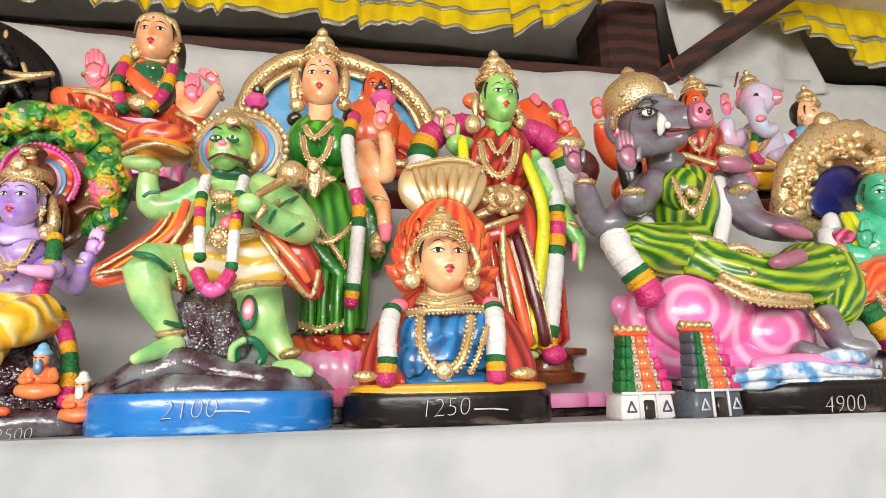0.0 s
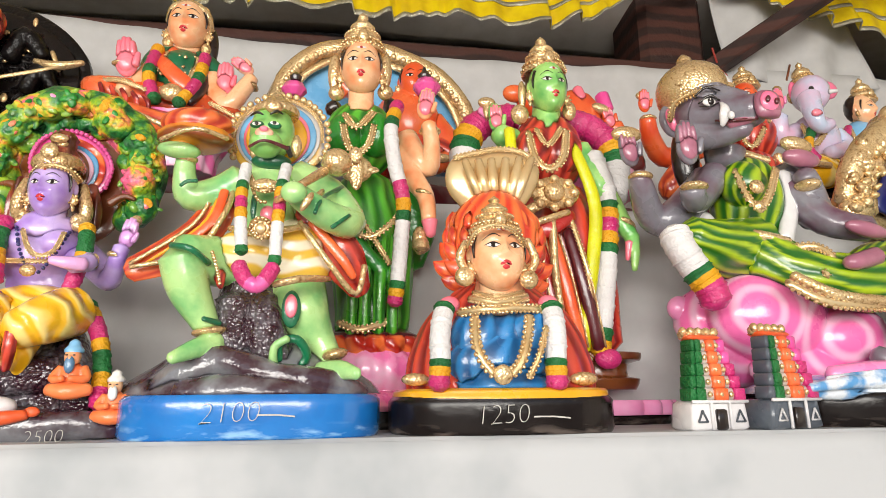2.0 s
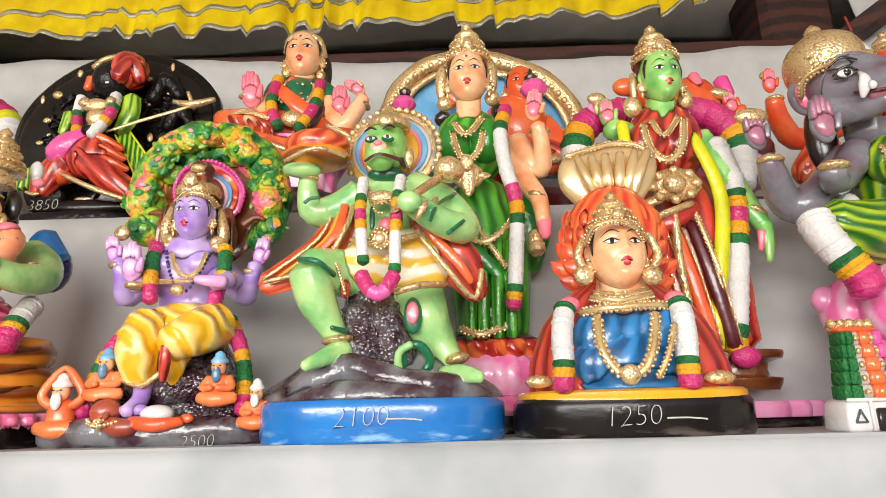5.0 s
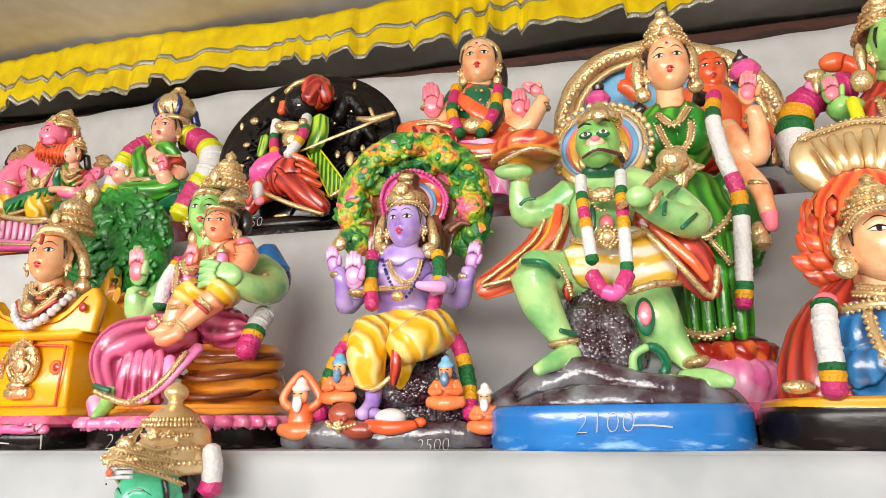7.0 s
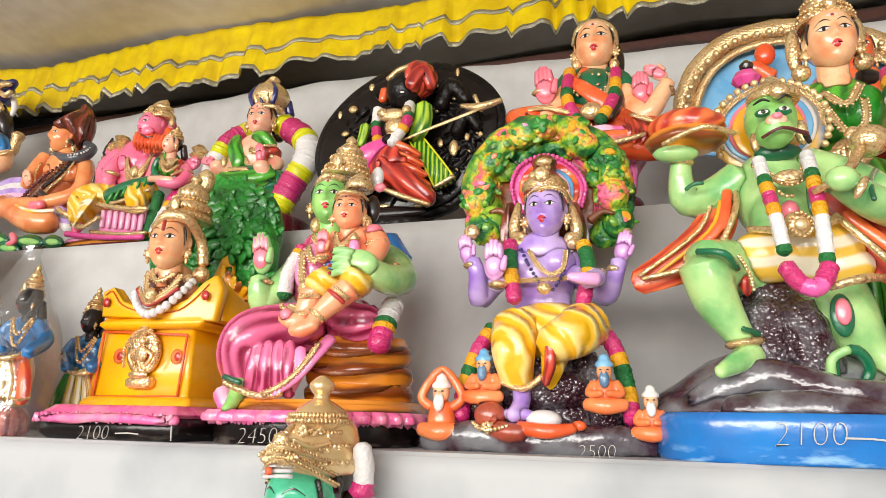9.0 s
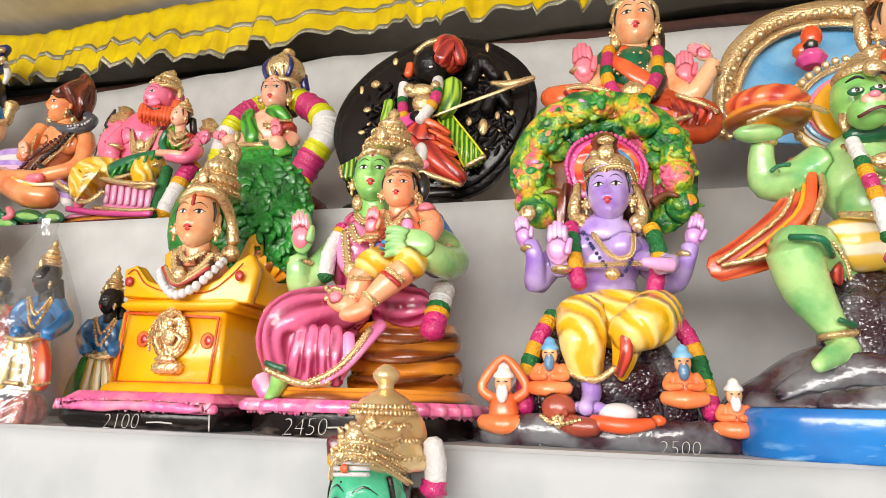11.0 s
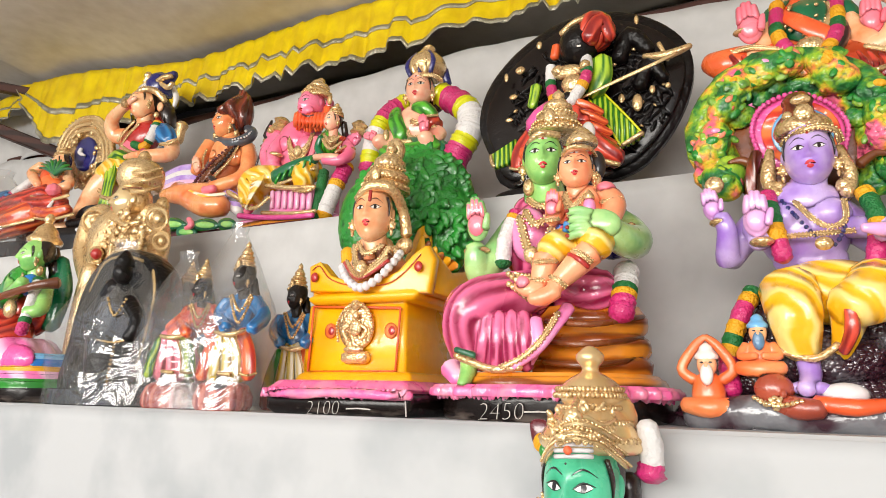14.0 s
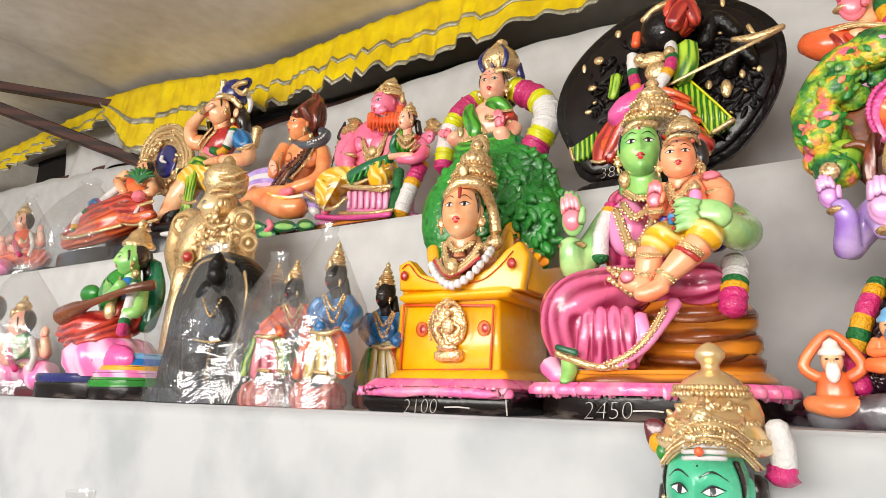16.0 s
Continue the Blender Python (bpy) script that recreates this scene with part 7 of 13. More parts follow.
# green mother goddess statue with an orange child on her lap
d = Shape()
d.lathe("dark_base", (0, 0, 0), [(0.144, 0), (0.146, 0.006), (0.146, 0.026), (0.146, 0.028), (0.142, 0.034)], deep=0.889, box=0.35, n=32)
d.lathe("fringe", (0, -0.001, 0), [(0.15, 0.029), (0.152, 0.033), (0.15, 0.04), (0.149, 0.039), (0.145, 0.044)], deep=0.888, box=0.35, n=32, lobes=30)
rnd = random.Random(52)
for k in range(110):
    q = math.pi * (1 + (k + rnd.uniform(-0.3, 0.3)) / 109)
    cx, sy = math.copysign(abs(math.cos(q)) ** 0.65, math.cos(q)), -abs(math.sin(q)) ** 0.65
    d.ball(("fringe", "pink_cloud", "fringe")[k % 3], (0.151 * cx, -0.001 + 0.134 * sy, 0.034 - rnd.uniform(0, 0.003)), (rnd.uniform(0.0025, 0.004), 0.002, rnd.uniform(0.006, 0.0085)), rot=rnd.uniform(-30, 30), n=8, k=6)
d.lathe("amber", (0.005, 0, 0), [(0.137, 0.04), (0.139, 0.046), (0.135, 0.054), (0.132, 0.053), (0.128, 0.059)], deep=0.912, box=0.3, n=32)
d.lathe("amber", (0.047, 0, 0.06), [(0.079, 0), (0.082, 0.015), (0.076, 0.022), (0.08, 0.028), (0.079, 0.044), (0.07, 0.051), (0.076, 0.057), (0.077, 0.073), (0.07, 0.083), (0.067, 0.089)], deep=0.85)
d.tube("brown", [(0.008, -0.085, 0.073, 0.003), (0.069, -0.1, 0.068, 0.004), (0.117, -0.02, 0.081, 0.003)])
d.tube("brown", [(0.009, -0.085, 0.099, 0.003), (0.07, -0.1, 0.093, 0.004), (0.119, -0.02, 0.107, 0.003)])
d.tube("brown", [(0.011, -0.085, 0.125, 0.003), (0.072, -0.1, 0.117, 0.004), (0.121, -0.02, 0.134, 0.003)])
d.ball("mauve", (-0.067, -0.04, 0.157), (0.068, 0.034, 0.034))
d.tube("mauve", [(-0.026, -0.02, 0.165, 0.04), (-0.077, -0.08, 0.152, 0.037), (-0.097, -0.09, 0.129, 0.033), (-0.094, -0.08, 0.086, 0.027)])
d.tube("mauve", [(0.015, 0, 0.181, 0.038), (0.058, -0.04, 0.168, 0.033), (0.085, -0.04, 0.17, 0.024)])
d.tube("mauve", [(-0.063, -0.1, 0.134, 0.012), (-0.066, -0.105, 0.098, 0.011), (-0.072, -0.1, 0.065, 0.009)], deep=0.8)
d.tube("mauve", [(-0.047, -0.1, 0.133, 0.011), (-0.047, -0.105, 0.098, 0.011), (-0.051, -0.1, 0.065, 0.009)], deep=0.8)
d.tube("mauve", [(-0.03, -0.1, 0.133, 0.011), (-0.028, -0.105, 0.097, 0.011), (-0.029, -0.1, 0.065, 0.009)], deep=0.8)
d.tube("mauve", [(-0.014, -0.1, 0.132, 0.011), (-0.011, -0.105, 0.097, 0.011), (-0.01, -0.1, 0.064, 0.009)], deep=0.8)
d.tube("pink", [(0.001, -0.1, 0.124, 0.01), (0.007, -0.105, 0.096, 0.008), (-0.008, -0.1, 0.07, 0.007)], deep=0.6)
d.tube("gold", [(-0.098, -0.12, 0.08, 0.005), (-0.076, -0.12, 0.071, 0.005), (-0.044, -0.12, 0.062, 0.005), (-0.01, -0.12, 0.066, 0.005)])
d.tube("emerald", [(-0.096, -0.125, 0.087, 0.004), (-0.07, -0.125, 0.079, 0.004)])
d.tube("leaf_skin", [(-0.087, -0.1, 0.081, 0.013), (-0.085, -0.11, 0.059, 0.011), (-0.084, -0.13, 0.042, 0.007)])
d.tube("pink_rings", [(-0.118, -0.09, 0.064, 0.015), (-0.099, -0.11, 0.05, 0.011)])
d.ball("mauve", (-0.022, 0, 0.248), (0.053, 0.042, 0.064))
d.ball("pink", (-0.026, -0.035, 0.253), (0.028, 0.022, 0.04))
d.tube("leaf_skin", [(-0.014, 0, 0.307, 0.031), (-0.014, 0, 0.335, 0.029)])
d.ball("mauve", (-0.018, 0, 0.302), (0.045, 0.019, 0.024))
d.beads("gold", [(-0.029, -0.035, 0.307), (-0.011, -0.05, 0.291), (0.007, -0.05, 0.288), (0.016, -0.03, 0.302)], 0.0049, 1.1)
d.head((-0.005, -0.03, 0.365), 0.0300, 0.0395, "leaf_skin", yaw=14, nod=-3)
d.crown((0.005, 0, 0.409), 0.0359, 0.0762, rot=4)
d.ball("gold", (-0.028, -0.03, 0.325), (0.009, 0.007, 0.013))
d.tube("hair", [(0.007, 0.03, 0.389, 0.013), (0.008, 0.04, 0.339, 0.012)])
d.tube("gold", [(-0.022, -0.045, 0.384, 0.006), (-0.003, -0.055, 0.394, 0.006), (0.02, -0.04, 0.393, 0.006)])
d.beads("gold", [(-0.036, -0.05, 0.278), (-0.019, -0.075, 0.235), (-0.008, -0.08, 0.214), (0.008, -0.07, 0.233), (0.016, -0.05, 0.268)], 0.0065, 1.2)
d.beads("gold", [(-0.028, -0.05, 0.285), (-0.005, -0.07, 0.257), (0.013, -0.05, 0.28)], 0.0057, 1.1)
d.ball("gold", (-0.008, -0.085, 0.213), (0.01, 0.006, 0.012))
d.beads("gold", [(-0.041, -0.07, 0.189), (-0.008, -0.085, 0.18), (0.026, -0.08, 0.189)], 0.0072, 1.0)
d.ball("gold", (-0.056, -0.07, 0.182), (0.016, 0.008, 0.01))
d.tube("green_skin", [(-0.059, 0, 0.277, 0.021), (-0.076, -0.03, 0.231, 0.022), (-0.094, -0.05, 0.2, 0.02), (-0.097, -0.06, 0.219, 0.017), (-0.096, -0.06, 0.235, 0.016)])
d.hand("rose", (-0.091, -0.07, 0.266), 0.0686, rot=-4, tip="green_skin")
d.ball("gold", (-0.096, -0.06, 0.23), (0.02, 0.015, 0.007))
d.garland([(-0.046, -0.03, 0.289), (-0.058, -0.045, 0.25), (-0.06, -0.05, 0.209)], 0.0115, ["magenta", "flower_yellow", "flower_white", "flower_white", "flower_white", "flower_green"])
d.ball("navy", (0.07, 0.06, 0.268), (0.032, 0.026, 0.039))
d.tube("blue", [(0.058, 0.05, 0.317, 0.021), (0.082, 0.05, 0.276, 0.024)])
d.ball("white", (0.046, 0.03, 0.421), (0.011, 0.009, 0.018))
d.ball("rose", (0.051, 0.03, 0.402), (0.01, 0.007, 0.008), n=9, k=6)
d.tube("green_skin", [(0.066, 0.02, 0.279, 0.027), (0.098, 0.0, 0.256, 0.026), (0.116, -0.03, 0.233, 0.024), (0.112, -0.075, 0.224, 0.021), (0.098, -0.105, 0.231, 0.018)])
d.ball("green_skin", (0.09, -0.117, 0.237), (0.027, 0.011, 0.019), 10, n=18, k=12)
for k in range(4):
    d.tube("green_skin", [(0.082, -0.121, 0.25 - 0.0085 * k, 0.0062), (0.068, -0.127, 0.2535 - 0.0095 * k, 0.006), (0.055, -0.126, 0.253 - 0.0105 * k, 0.0046)], n=8)
    d.ball("red", (0.054, -0.1305, 0.2535 - 0.0105 * k), (0.003, 0.002, 0.0026), n=7, k=5)
for k in range(5):
    d.ball("gold", (0.123 - 0.003 * abs(k - 2), -0.05, 0.216 + 0.008 * k), (0.006, 0.01, 0.005), n=8, k=6)
d.ball("coral_skin", (0.062, -0.068, 0.258), (0.036, 0.03, 0.047), n=20, k=14)
d.tube("coral_skin", [(0.082, -0.066, 0.29, 0.018), (0.099, -0.076, 0.274, 0.017), (0.1, -0.095, 0.252, 0.014), (0.09, -0.108, 0.244, 0.011)])
d.ball("rose", (0.09, -0.072, 0.293), (0.014, 0.015, 0.012))
d.beads("gold", [(0.086, -0.092, 0.272), (0.1, -0.095, 0.272), (0.113, -0.085, 0.276)], 0.0034, 1.2)
d.tube("coral_skin", [(0.041, -0.085, 0.285, 0.013), (0.029, -0.095, 0.264, 0.012), (0.03, -0.108, 0.25, 0.01)])
d.hand("rose", (0.03, -0.112, 0.266), 0.042, rot=6, tip="coral_skin")
d.beads("gold", [(0.021, -0.112, 0.25), (0.03, -0.118, 0.248), (0.039, -0.112, 0.25)], 0.003, 1.2)
d.ball("pink", (0.076, -0.106, 0.262), (0.008, 0.008, 0.014))
d.lathe("gold", (0.076, -0.108, 0.272), [(0.007, 0), (0.008, 0.003), (0.005, 0.008), (0.001, 0.013)])
d.head((0.055, -0.085, 0.323), 0.0236, 0.0271, "coral_skin", yaw=10, nod=-3)
d.lathe("gold", (0.059, -0.065, 0.361), [(0.02, 0), (0.022, 0.004), (0.019, 0.012), (0.013, 0.019), (0.006, 0.026)])
d.tube("gold", [(0.043, -0.108, 0.335, 0.002), (0.056, -0.118, 0.341, 0.003), (0.078, -0.106, 0.341, 0.003), (0.081, -0.08, 0.339, 0.002)])
d.ball("gold", (0.079, -0.075, 0.308), (0.007, 0.006, 0.01))
d.ball("hair", (0.075, -0.05, 0.336), (0.012, 0.009, 0.022))
d.beads("gold", [(0.043, -0.1, 0.288), (0.056, -0.11, 0.265), (0.072, -0.1, 0.283)], 0.0040, 1.2)
d.beads("gold", [(0.041, -0.1, 0.284), (0.057, -0.115, 0.248), (0.079, -0.1, 0.279)], 0.0032, 1.3)
d.tube("yellow_cloth", [(0.052, -0.08, 0.222, 0.024), (0.036, -0.108, 0.215, 0.022), (0.024, -0.117, 0.204, 0.018)])
d.tube("yellow_cloth", [(0.07, -0.08, 0.222, 0.026), (0.083, -0.108, 0.217, 0.024), (0.082, -0.117, 0.206, 0.02)])
d.tube("coral_skin", [(0.023, -0.117, 0.2, 0.017), (0.019, -0.121, 0.178, 0.015), (0.016, -0.126, 0.163, 0.011)])
d.tube("coral_skin", [(0.02, -0.13, 0.162, 0.01), (0.006, -0.136, 0.158, 0.011), (-0.008, -0.139, 0.164, 0.007)], deep=0.8)
d.ball("rose", (0.0, -0.142, 0.165), (0.009, 0.005, 0.009))
d.tube("coral_skin", [(0.079, -0.119, 0.202, 0.018), (0.06, -0.126, 0.184, 0.016), (0.043, -0.131, 0.166, 0.012), (0.036, -0.133, 0.157, 0.01)])
d.tube("coral_skin", [(0.04, -0.136, 0.155, 0.011), (0.024, -0.14, 0.146, 0.011), (0.01, -0.142, 0.145, 0.007)], deep=0.8)
for u, z, w in ((0.022, 0.193, 0.017), (0.017, 0.17, 0.014)):
    d.beads("gold", [(u - w, -0.122, z), (u, -0.138, z - 0.002), (u + w, -0.124, z)], 0.0034, 1.2)
d.beads("gold", [(0.058, -0.13, 0.203), (0.072, -0.14, 0.196), (0.084, -0.135, 0.186)], 0.0036, 1.2)
d.tube("red", [(0.056, -0.134, 0.198, 0.003), (0.069, -0.141, 0.19, 0.003), (0.08, -0.136, 0.18, 0.003)], n=6)
d.beads("gold", [(0.033, -0.139, 0.172), (0.045, -0.143, 0.165), (0.053, -0.137, 0.158)], 0.0034, 1.2)
d.scatter(["navy", "mauve", "silk_blue", "navy"], (0.05, -0.104, 0.231), (0.024, 0.012), 22, (0.004, 0.0075), 0.8, 0.01, 91, deep=0.6)
d.tube("pink", [(0.044, -0.095, 0.14, 0.009), (0.028, -0.11, 0.112, 0.008), (0.008, -0.118, 0.086, 0.008), (-0.02, -0.122, 0.066, 0.006)], deep=0.7)
d.beads("gold", [(0.036, -0.112, 0.132), (0.018, -0.122, 0.1), (-0.004, -0.127, 0.078), (-0.034, -0.127, 0.064)], 0.0042, 1.3)
for k in range(13):
    d.ball("gold", (-0.034 + 0.005 * (k % 7) - 0.002 * (k // 7), -0.098 + 0.001 * k, 0.186 - 0.012 * (k // 7) - 0.004 * (k % 7)), (0.0045, 0.004, 0.0045), n=7, k=5)
d.garland([(0.103, -0.02, 0.197), (0.105, -0.05, 0.167), (0.103, -0.07, 0.13)], 0.0161, ["flower_white", "flower_white", "flower_green", "flower_yellow", "magenta", "magenta"])
d.tube("chalk", [(-0.002, -0.133, 0.012, 0.001), (0.017, -0.133, 0.013, 0.001), (0.032, -0.133, 0.012, 0.001)], deep=0.6, n=5, steps=2)
d.writing("2450", (-0.062, -0.133, 0.001), 0.0214)
d.put("statue", (-0.349, 1.07, 1.2), "green mother goddess statue with an orange child on her lap", "statue", "painted deity statues")

# black oval relief of a turbaned deity with golden ornaments
d = Shape()
d.lathe("ebony", (-0.017, 0.01, 0), [(0.149, 0), (0.151, 0.006), (0.151, 0.045), (0.151, 0.054), (0.147, 0.06)], deep=0.594, box=0.3, n=32)
d.plate("ebony", [(-0.148, 0.099), (-0.189, 0.173), (-0.22, 0.261), (-0.202, 0.348), (-0.141, 0.423), (-0.058, 0.474), (0.026, 0.494), (0.122, 0.479), (0.201, 0.434), (0.253, 0.371), (0.263, 0.301), (0.24, 0.223), (0.191, 0.147), (0.13, 0.099), (0.028, 0.084)], 0.020, 0.0336, 0.0078)
d.plate("dark_base", [(-0.136, 0.111), (-0.174, 0.182), (-0.197, 0.254), (-0.179, 0.328), (-0.123, 0.398), (-0.047, 0.446), (0.03, 0.466), (0.12, 0.451), (0.191, 0.411), (0.237, 0.355), (0.247, 0.297), (0.227, 0.229), (0.181, 0.159), (0.119, 0.111), (0.031, 0.098)], 0.008, 0.0205, 0.0051)
d.ball("ebony", (0.043, -0.05, 0.373), (0.043, 0.043, 0.05))
d.ball("red_cloth", (0.077, -0.05, 0.397), (0.042, 0.042, 0.045))
d.tube("gold", [(0.011, -0.075, 0.394, 0.007), (0.044, -0.08, 0.413, 0.007), (0.081, -0.075, 0.414, 0.007), (0.103, -0.07, 0.379, 0.006)])
d.tube("red_cloth", [(0.069, -0.08, 0.364, 0.019), (0.093, -0.07, 0.401, 0.022), (0.11, -0.06, 0.368, 0.015)])
d.tube("deep_orange", [(-0.012, -0.05, 0.356, 0.01), (-0.006, -0.05, 0.383, 0.011)])
d.ball("eye_white", (0.05, -0.085, 0.352), (0.006, 0.003, 0.004), n=9, k=6)
d.ball("iris", (0.027, -0.08, 0.358), (0.006, 0.005, 0.006), n=9, k=6)
d.tube("ebony", [(0.023, -0.04, 0.323, 0.03), (0.018, -0.04, 0.282, 0.037), (0.02, -0.04, 0.235, 0.039)])
d.ball("gold", (0.024, -0.075, 0.302), (0.032, 0.012, 0.017))
d.ball("gold", (0.034, -0.08, 0.271), (0.024, 0.013, 0.022))
d.ball("gold", (0.004, -0.08, 0.307), (0.015, 0.01, 0.012), n=9, k=6)
d.ball("gold", (0.061, -0.08, 0.308), (0.012, 0.01, 0.012), n=9, k=6)
d.tube("gold", [(0.019, -0.08, 0.249, 0.008), (0.05, -0.08, 0.257, 0.008)])
d.garland([(-0.017, -0.06, 0.33), (-0.015, -0.07, 0.284), (-0.006, -0.08, 0.239)], 0.0118, ["flower_white", "flower_green", "magenta", "flower_yellow"])
d.garland([(0.06, -0.06, 0.333), (0.062, -0.08, 0.278), (0.032, -0.09, 0.224)], 0.0129, ["flower_white", "flower_green", "magenta", "flower_yellow", "flower_white"])
d.tube("lime_stripe", [(0.09, -0.05, 0.331, 0.02), (0.085, -0.05, 0.284, 0.024), (0.069, -0.05, 0.252, 0.017)], deep=0.6)
d.tube("lime_stripe", [(-0.06, -0.03, 0.308, 0.013), (-0.07, -0.03, 0.261, 0.011)], deep=0.6)
d.prism("lime_stripe", [(0.058, 0.246), (0.094, 0.25), (0.138, 0.19), (0.168, 0.146), (0.146, 0.133), (0.122, 0.126), (0.09, 0.19)], -0.05, -0.036)
d.beads("gold", [(0.122, -0.052, 0.13), (0.146, -0.053, 0.138), (0.166, -0.052, 0.15)], 0.0045, 1.2)
d.tube("lemon", [(0.06, -0.05, 0.245, 0.0025), (0.092, -0.052, 0.19, 0.0025), (0.122, -0.052, 0.13, 0.0025)], n=6)
d.tube("lemon", [(0.094, -0.05, 0.249, 0.0025), (0.138, -0.052, 0.19, 0.0025), (0.167, -0.052, 0.148, 0.0025)], n=6)
d.prism("lime_stripe", [(-0.163, 0.158), (-0.105, 0.186), (-0.1, 0.16), (-0.122, 0.128), (-0.155, 0.122)], -0.045, -0.03)
d.beads("gold", [(-0.162, -0.047, 0.156), (-0.16, -0.048, 0.14), (-0.154, -0.047, 0.125)], 0.004, 1.2)
d.tube("red_cloth", [(-0.06, -0.05, 0.2, 0.014), (-0.085, -0.05, 0.155, 0.022), (-0.096, -0.05, 0.112, 0.018)], deep=0.6)
d.tube("gold", [(-0.112, -0.062, 0.112, 0.003), (-0.09, -0.066, 0.104, 0.004), (-0.066, -0.062, 0.112, 0.003)])
for k in range(5):
    d.tube("orange_cloth", [(0.03 + 0.004 * k, -0.09, 0.232 - 0.026 * k, 0.008), (0.066 + 0.008 * k, -0.085, 0.214 - 0.025 * k, 0.009), (0.092 + 0.008 * k, -0.07, 0.2 - 0.024 * k, 0.006)], deep=0.6)
d.tube("gold", [(0.128, -0.06, 0.128, 0.005), (0.167, -0.06, 0.148, 0.005)])
d.tube("hot_pink", [(0.019, -0.06, 0.239, 0.024), (-0.027, -0.07, 0.206, 0.032), (-0.058, -0.07, 0.189, 0.022)])
d.ball("red_cloth", (0.026, -0.055, 0.188), (0.063, 0.046, 0.051))
d.tube("red_cloth", [(0.012, -0.07, 0.189, 0.031), (0.072, -0.075, 0.132, 0.03), (0.12, -0.07, 0.093, 0.019)])
d.tube("red_cloth", [(-0.029, -0.06, 0.177, 0.029), (-0.053, -0.06, 0.147, 0.022), (-0.076, -0.06, 0.109, 0.015)])
d.tube("gold", [(-0.013, -0.1, 0.134, 0.005), (0.063, -0.105, 0.097, 0.006), (0.125, -0.09, 0.076, 0.005)])
d.tube("deep_orange", [(-0.082, -0.05, 0.139, 0.02), (-0.027, -0.06, 0.151, 0.022)])
d.tube("gold_smooth", [(0.05, -0.07, 0.241, 0.003), (0.123, -0.075, 0.261, 0.004), (0.205, -0.07, 0.288, 0.004), (0.237, -0.06, 0.305, 0.003)], deep=0.6)
d.ball("ebony", (0.026, -0.09, 0.237), (0.017, 0.01, 0.012))
d.tube("gold", [(0.171, -0.02, 0.334, 0.006), (0.216, -0.025, 0.323, 0.01), (0.264, -0.02, 0.337, 0.006)])
d.tube("gold", [(0.202, -0.02, 0.357, 0.005), (0.219, -0.02, 0.315, 0.005)])
d.tube("ebony", [(0.118, -0.01, 0.342, 0.018), (0.143, -0.01, 0.395, 0.02), (0.182, -0.01, 0.349, 0.015)])
d.tube("ebony", [(0.158, -0.01, 0.27, 0.017), (0.182, -0.01, 0.321, 0.017), (0.208, -0.01, 0.278, 0.012)])
d.ball("gold", (0.153, -0.014, 0.235), (0.011, 0.007, 0.02))
d.ball("gold", (0.121, -0.014, 0.251), (0.007, 0.004, 0.011), n=9, k=6)
d.ball("gold", (-0.103, -0.014, 0.364), (0.012, 0.006, 0.01), n=9, k=6)
d.ball("gold", (-0.057, -0.014, 0.417), (0.007, 0.004, 0.01), n=9, k=6)
d.ball("gold", (-0.13, -0.014, 0.246), (0.009, 0.004, 0.006), n=9, k=6)
d.ball("gold", (0.159, -0.014, 0.426), (0.005, 0.003, 0.011), n=9, k=6)
d.ball("gold", (-0.044, -0.014, 0.164), (0.01, 0.004, 0.006), n=9, k=6)
d.ball("gold", (0.184, -0.014, 0.259), (0.006, 0.004, 0.01), n=9, k=6)
d.ball("gold", (-0.12, -0.014, 0.301), (0.01, 0.004, 0.007), n=9, k=6)
d.ball("gold", (0.215, -0.014, 0.262), (0.006, 0.004, 0.007), n=9, k=6)
d.ball("gold", (-0.064, -0.014, 0.289), (0.005, 0.003, 0.01), n=9, k=6)
d.ball("gold", (-0.137, -0.014, 0.353), (0.005, 0.003, 0.011), n=9, k=6)
d.ball("gold", (0.105, -0.014, 0.397), (0.009, 0.004, 0.006), n=9, k=6)
d.ball("gold", (-0.015, -0.014, 0.109), (0.02, 0.003, 0.005))
d.ball("gold", (0.075, -0.014, 0.104), (0.015, 0.003, 0.005), n=9, k=6)
d.scatter(["ebony"], (0.041, 0.004, 0.271), (0.191, 0.155), 330, (0.0085, 0.0190), 0.26, 0.0, 12, ring=(0.35, 0.95), deep=0.45)
d.scatter(["gold"], (0.043, -0.004, 0.267), (0.177, 0.142), 26, (0.0038, 0.0089), 0.6, 0.0, 13, ring=(0.5, 0.92))
d.ball("dark_base", (0.002, -0.06, 0.073), (0.107, 0.013, 0.017))
d.writing("3850", (-0.089, -0.085, 0.061), 0.0237)
d.put("statue", (-0.438, 1.49, 1.599), "black oval relief of a turbaned deity with golden ornaments", "statue", "painted deity statues")

# seated lady statue with jewelled turban and thick garland
d = Shape()
d.lathe("maroon", (0.027, 0, 0), [(0.129, 0), (0.131, 0.006), (0.131, 0.087), (0.131, 0.109), (0.127, 0.115)], deep=0.765, box=0.3, n=32)
d.ball("emerald", (0.011, -0.02, 0.212), (0.108, 0.056, 0.056), n=24, k=14)
d.ball("peach_skin", (0.002, -0.004, 0.3), (0.062, 0.045, 0.066), n=22, k=14)
d.tube("green_silk", [(-0.045, -0.03, 0.35, 0.014), (-0.036, -0.048, 0.315, 0.02), (-0.02, -0.05, 0.275, 0.02), (-0.015, -0.045, 0.25, 0.014)], deep=0.6)
d.tube("green_silk", [(0.01, -0.035, 0.345, 0.012), (0.045, -0.042, 0.335, 0.018), (0.066, -0.03, 0.31, 0.016)], deep=0.6)
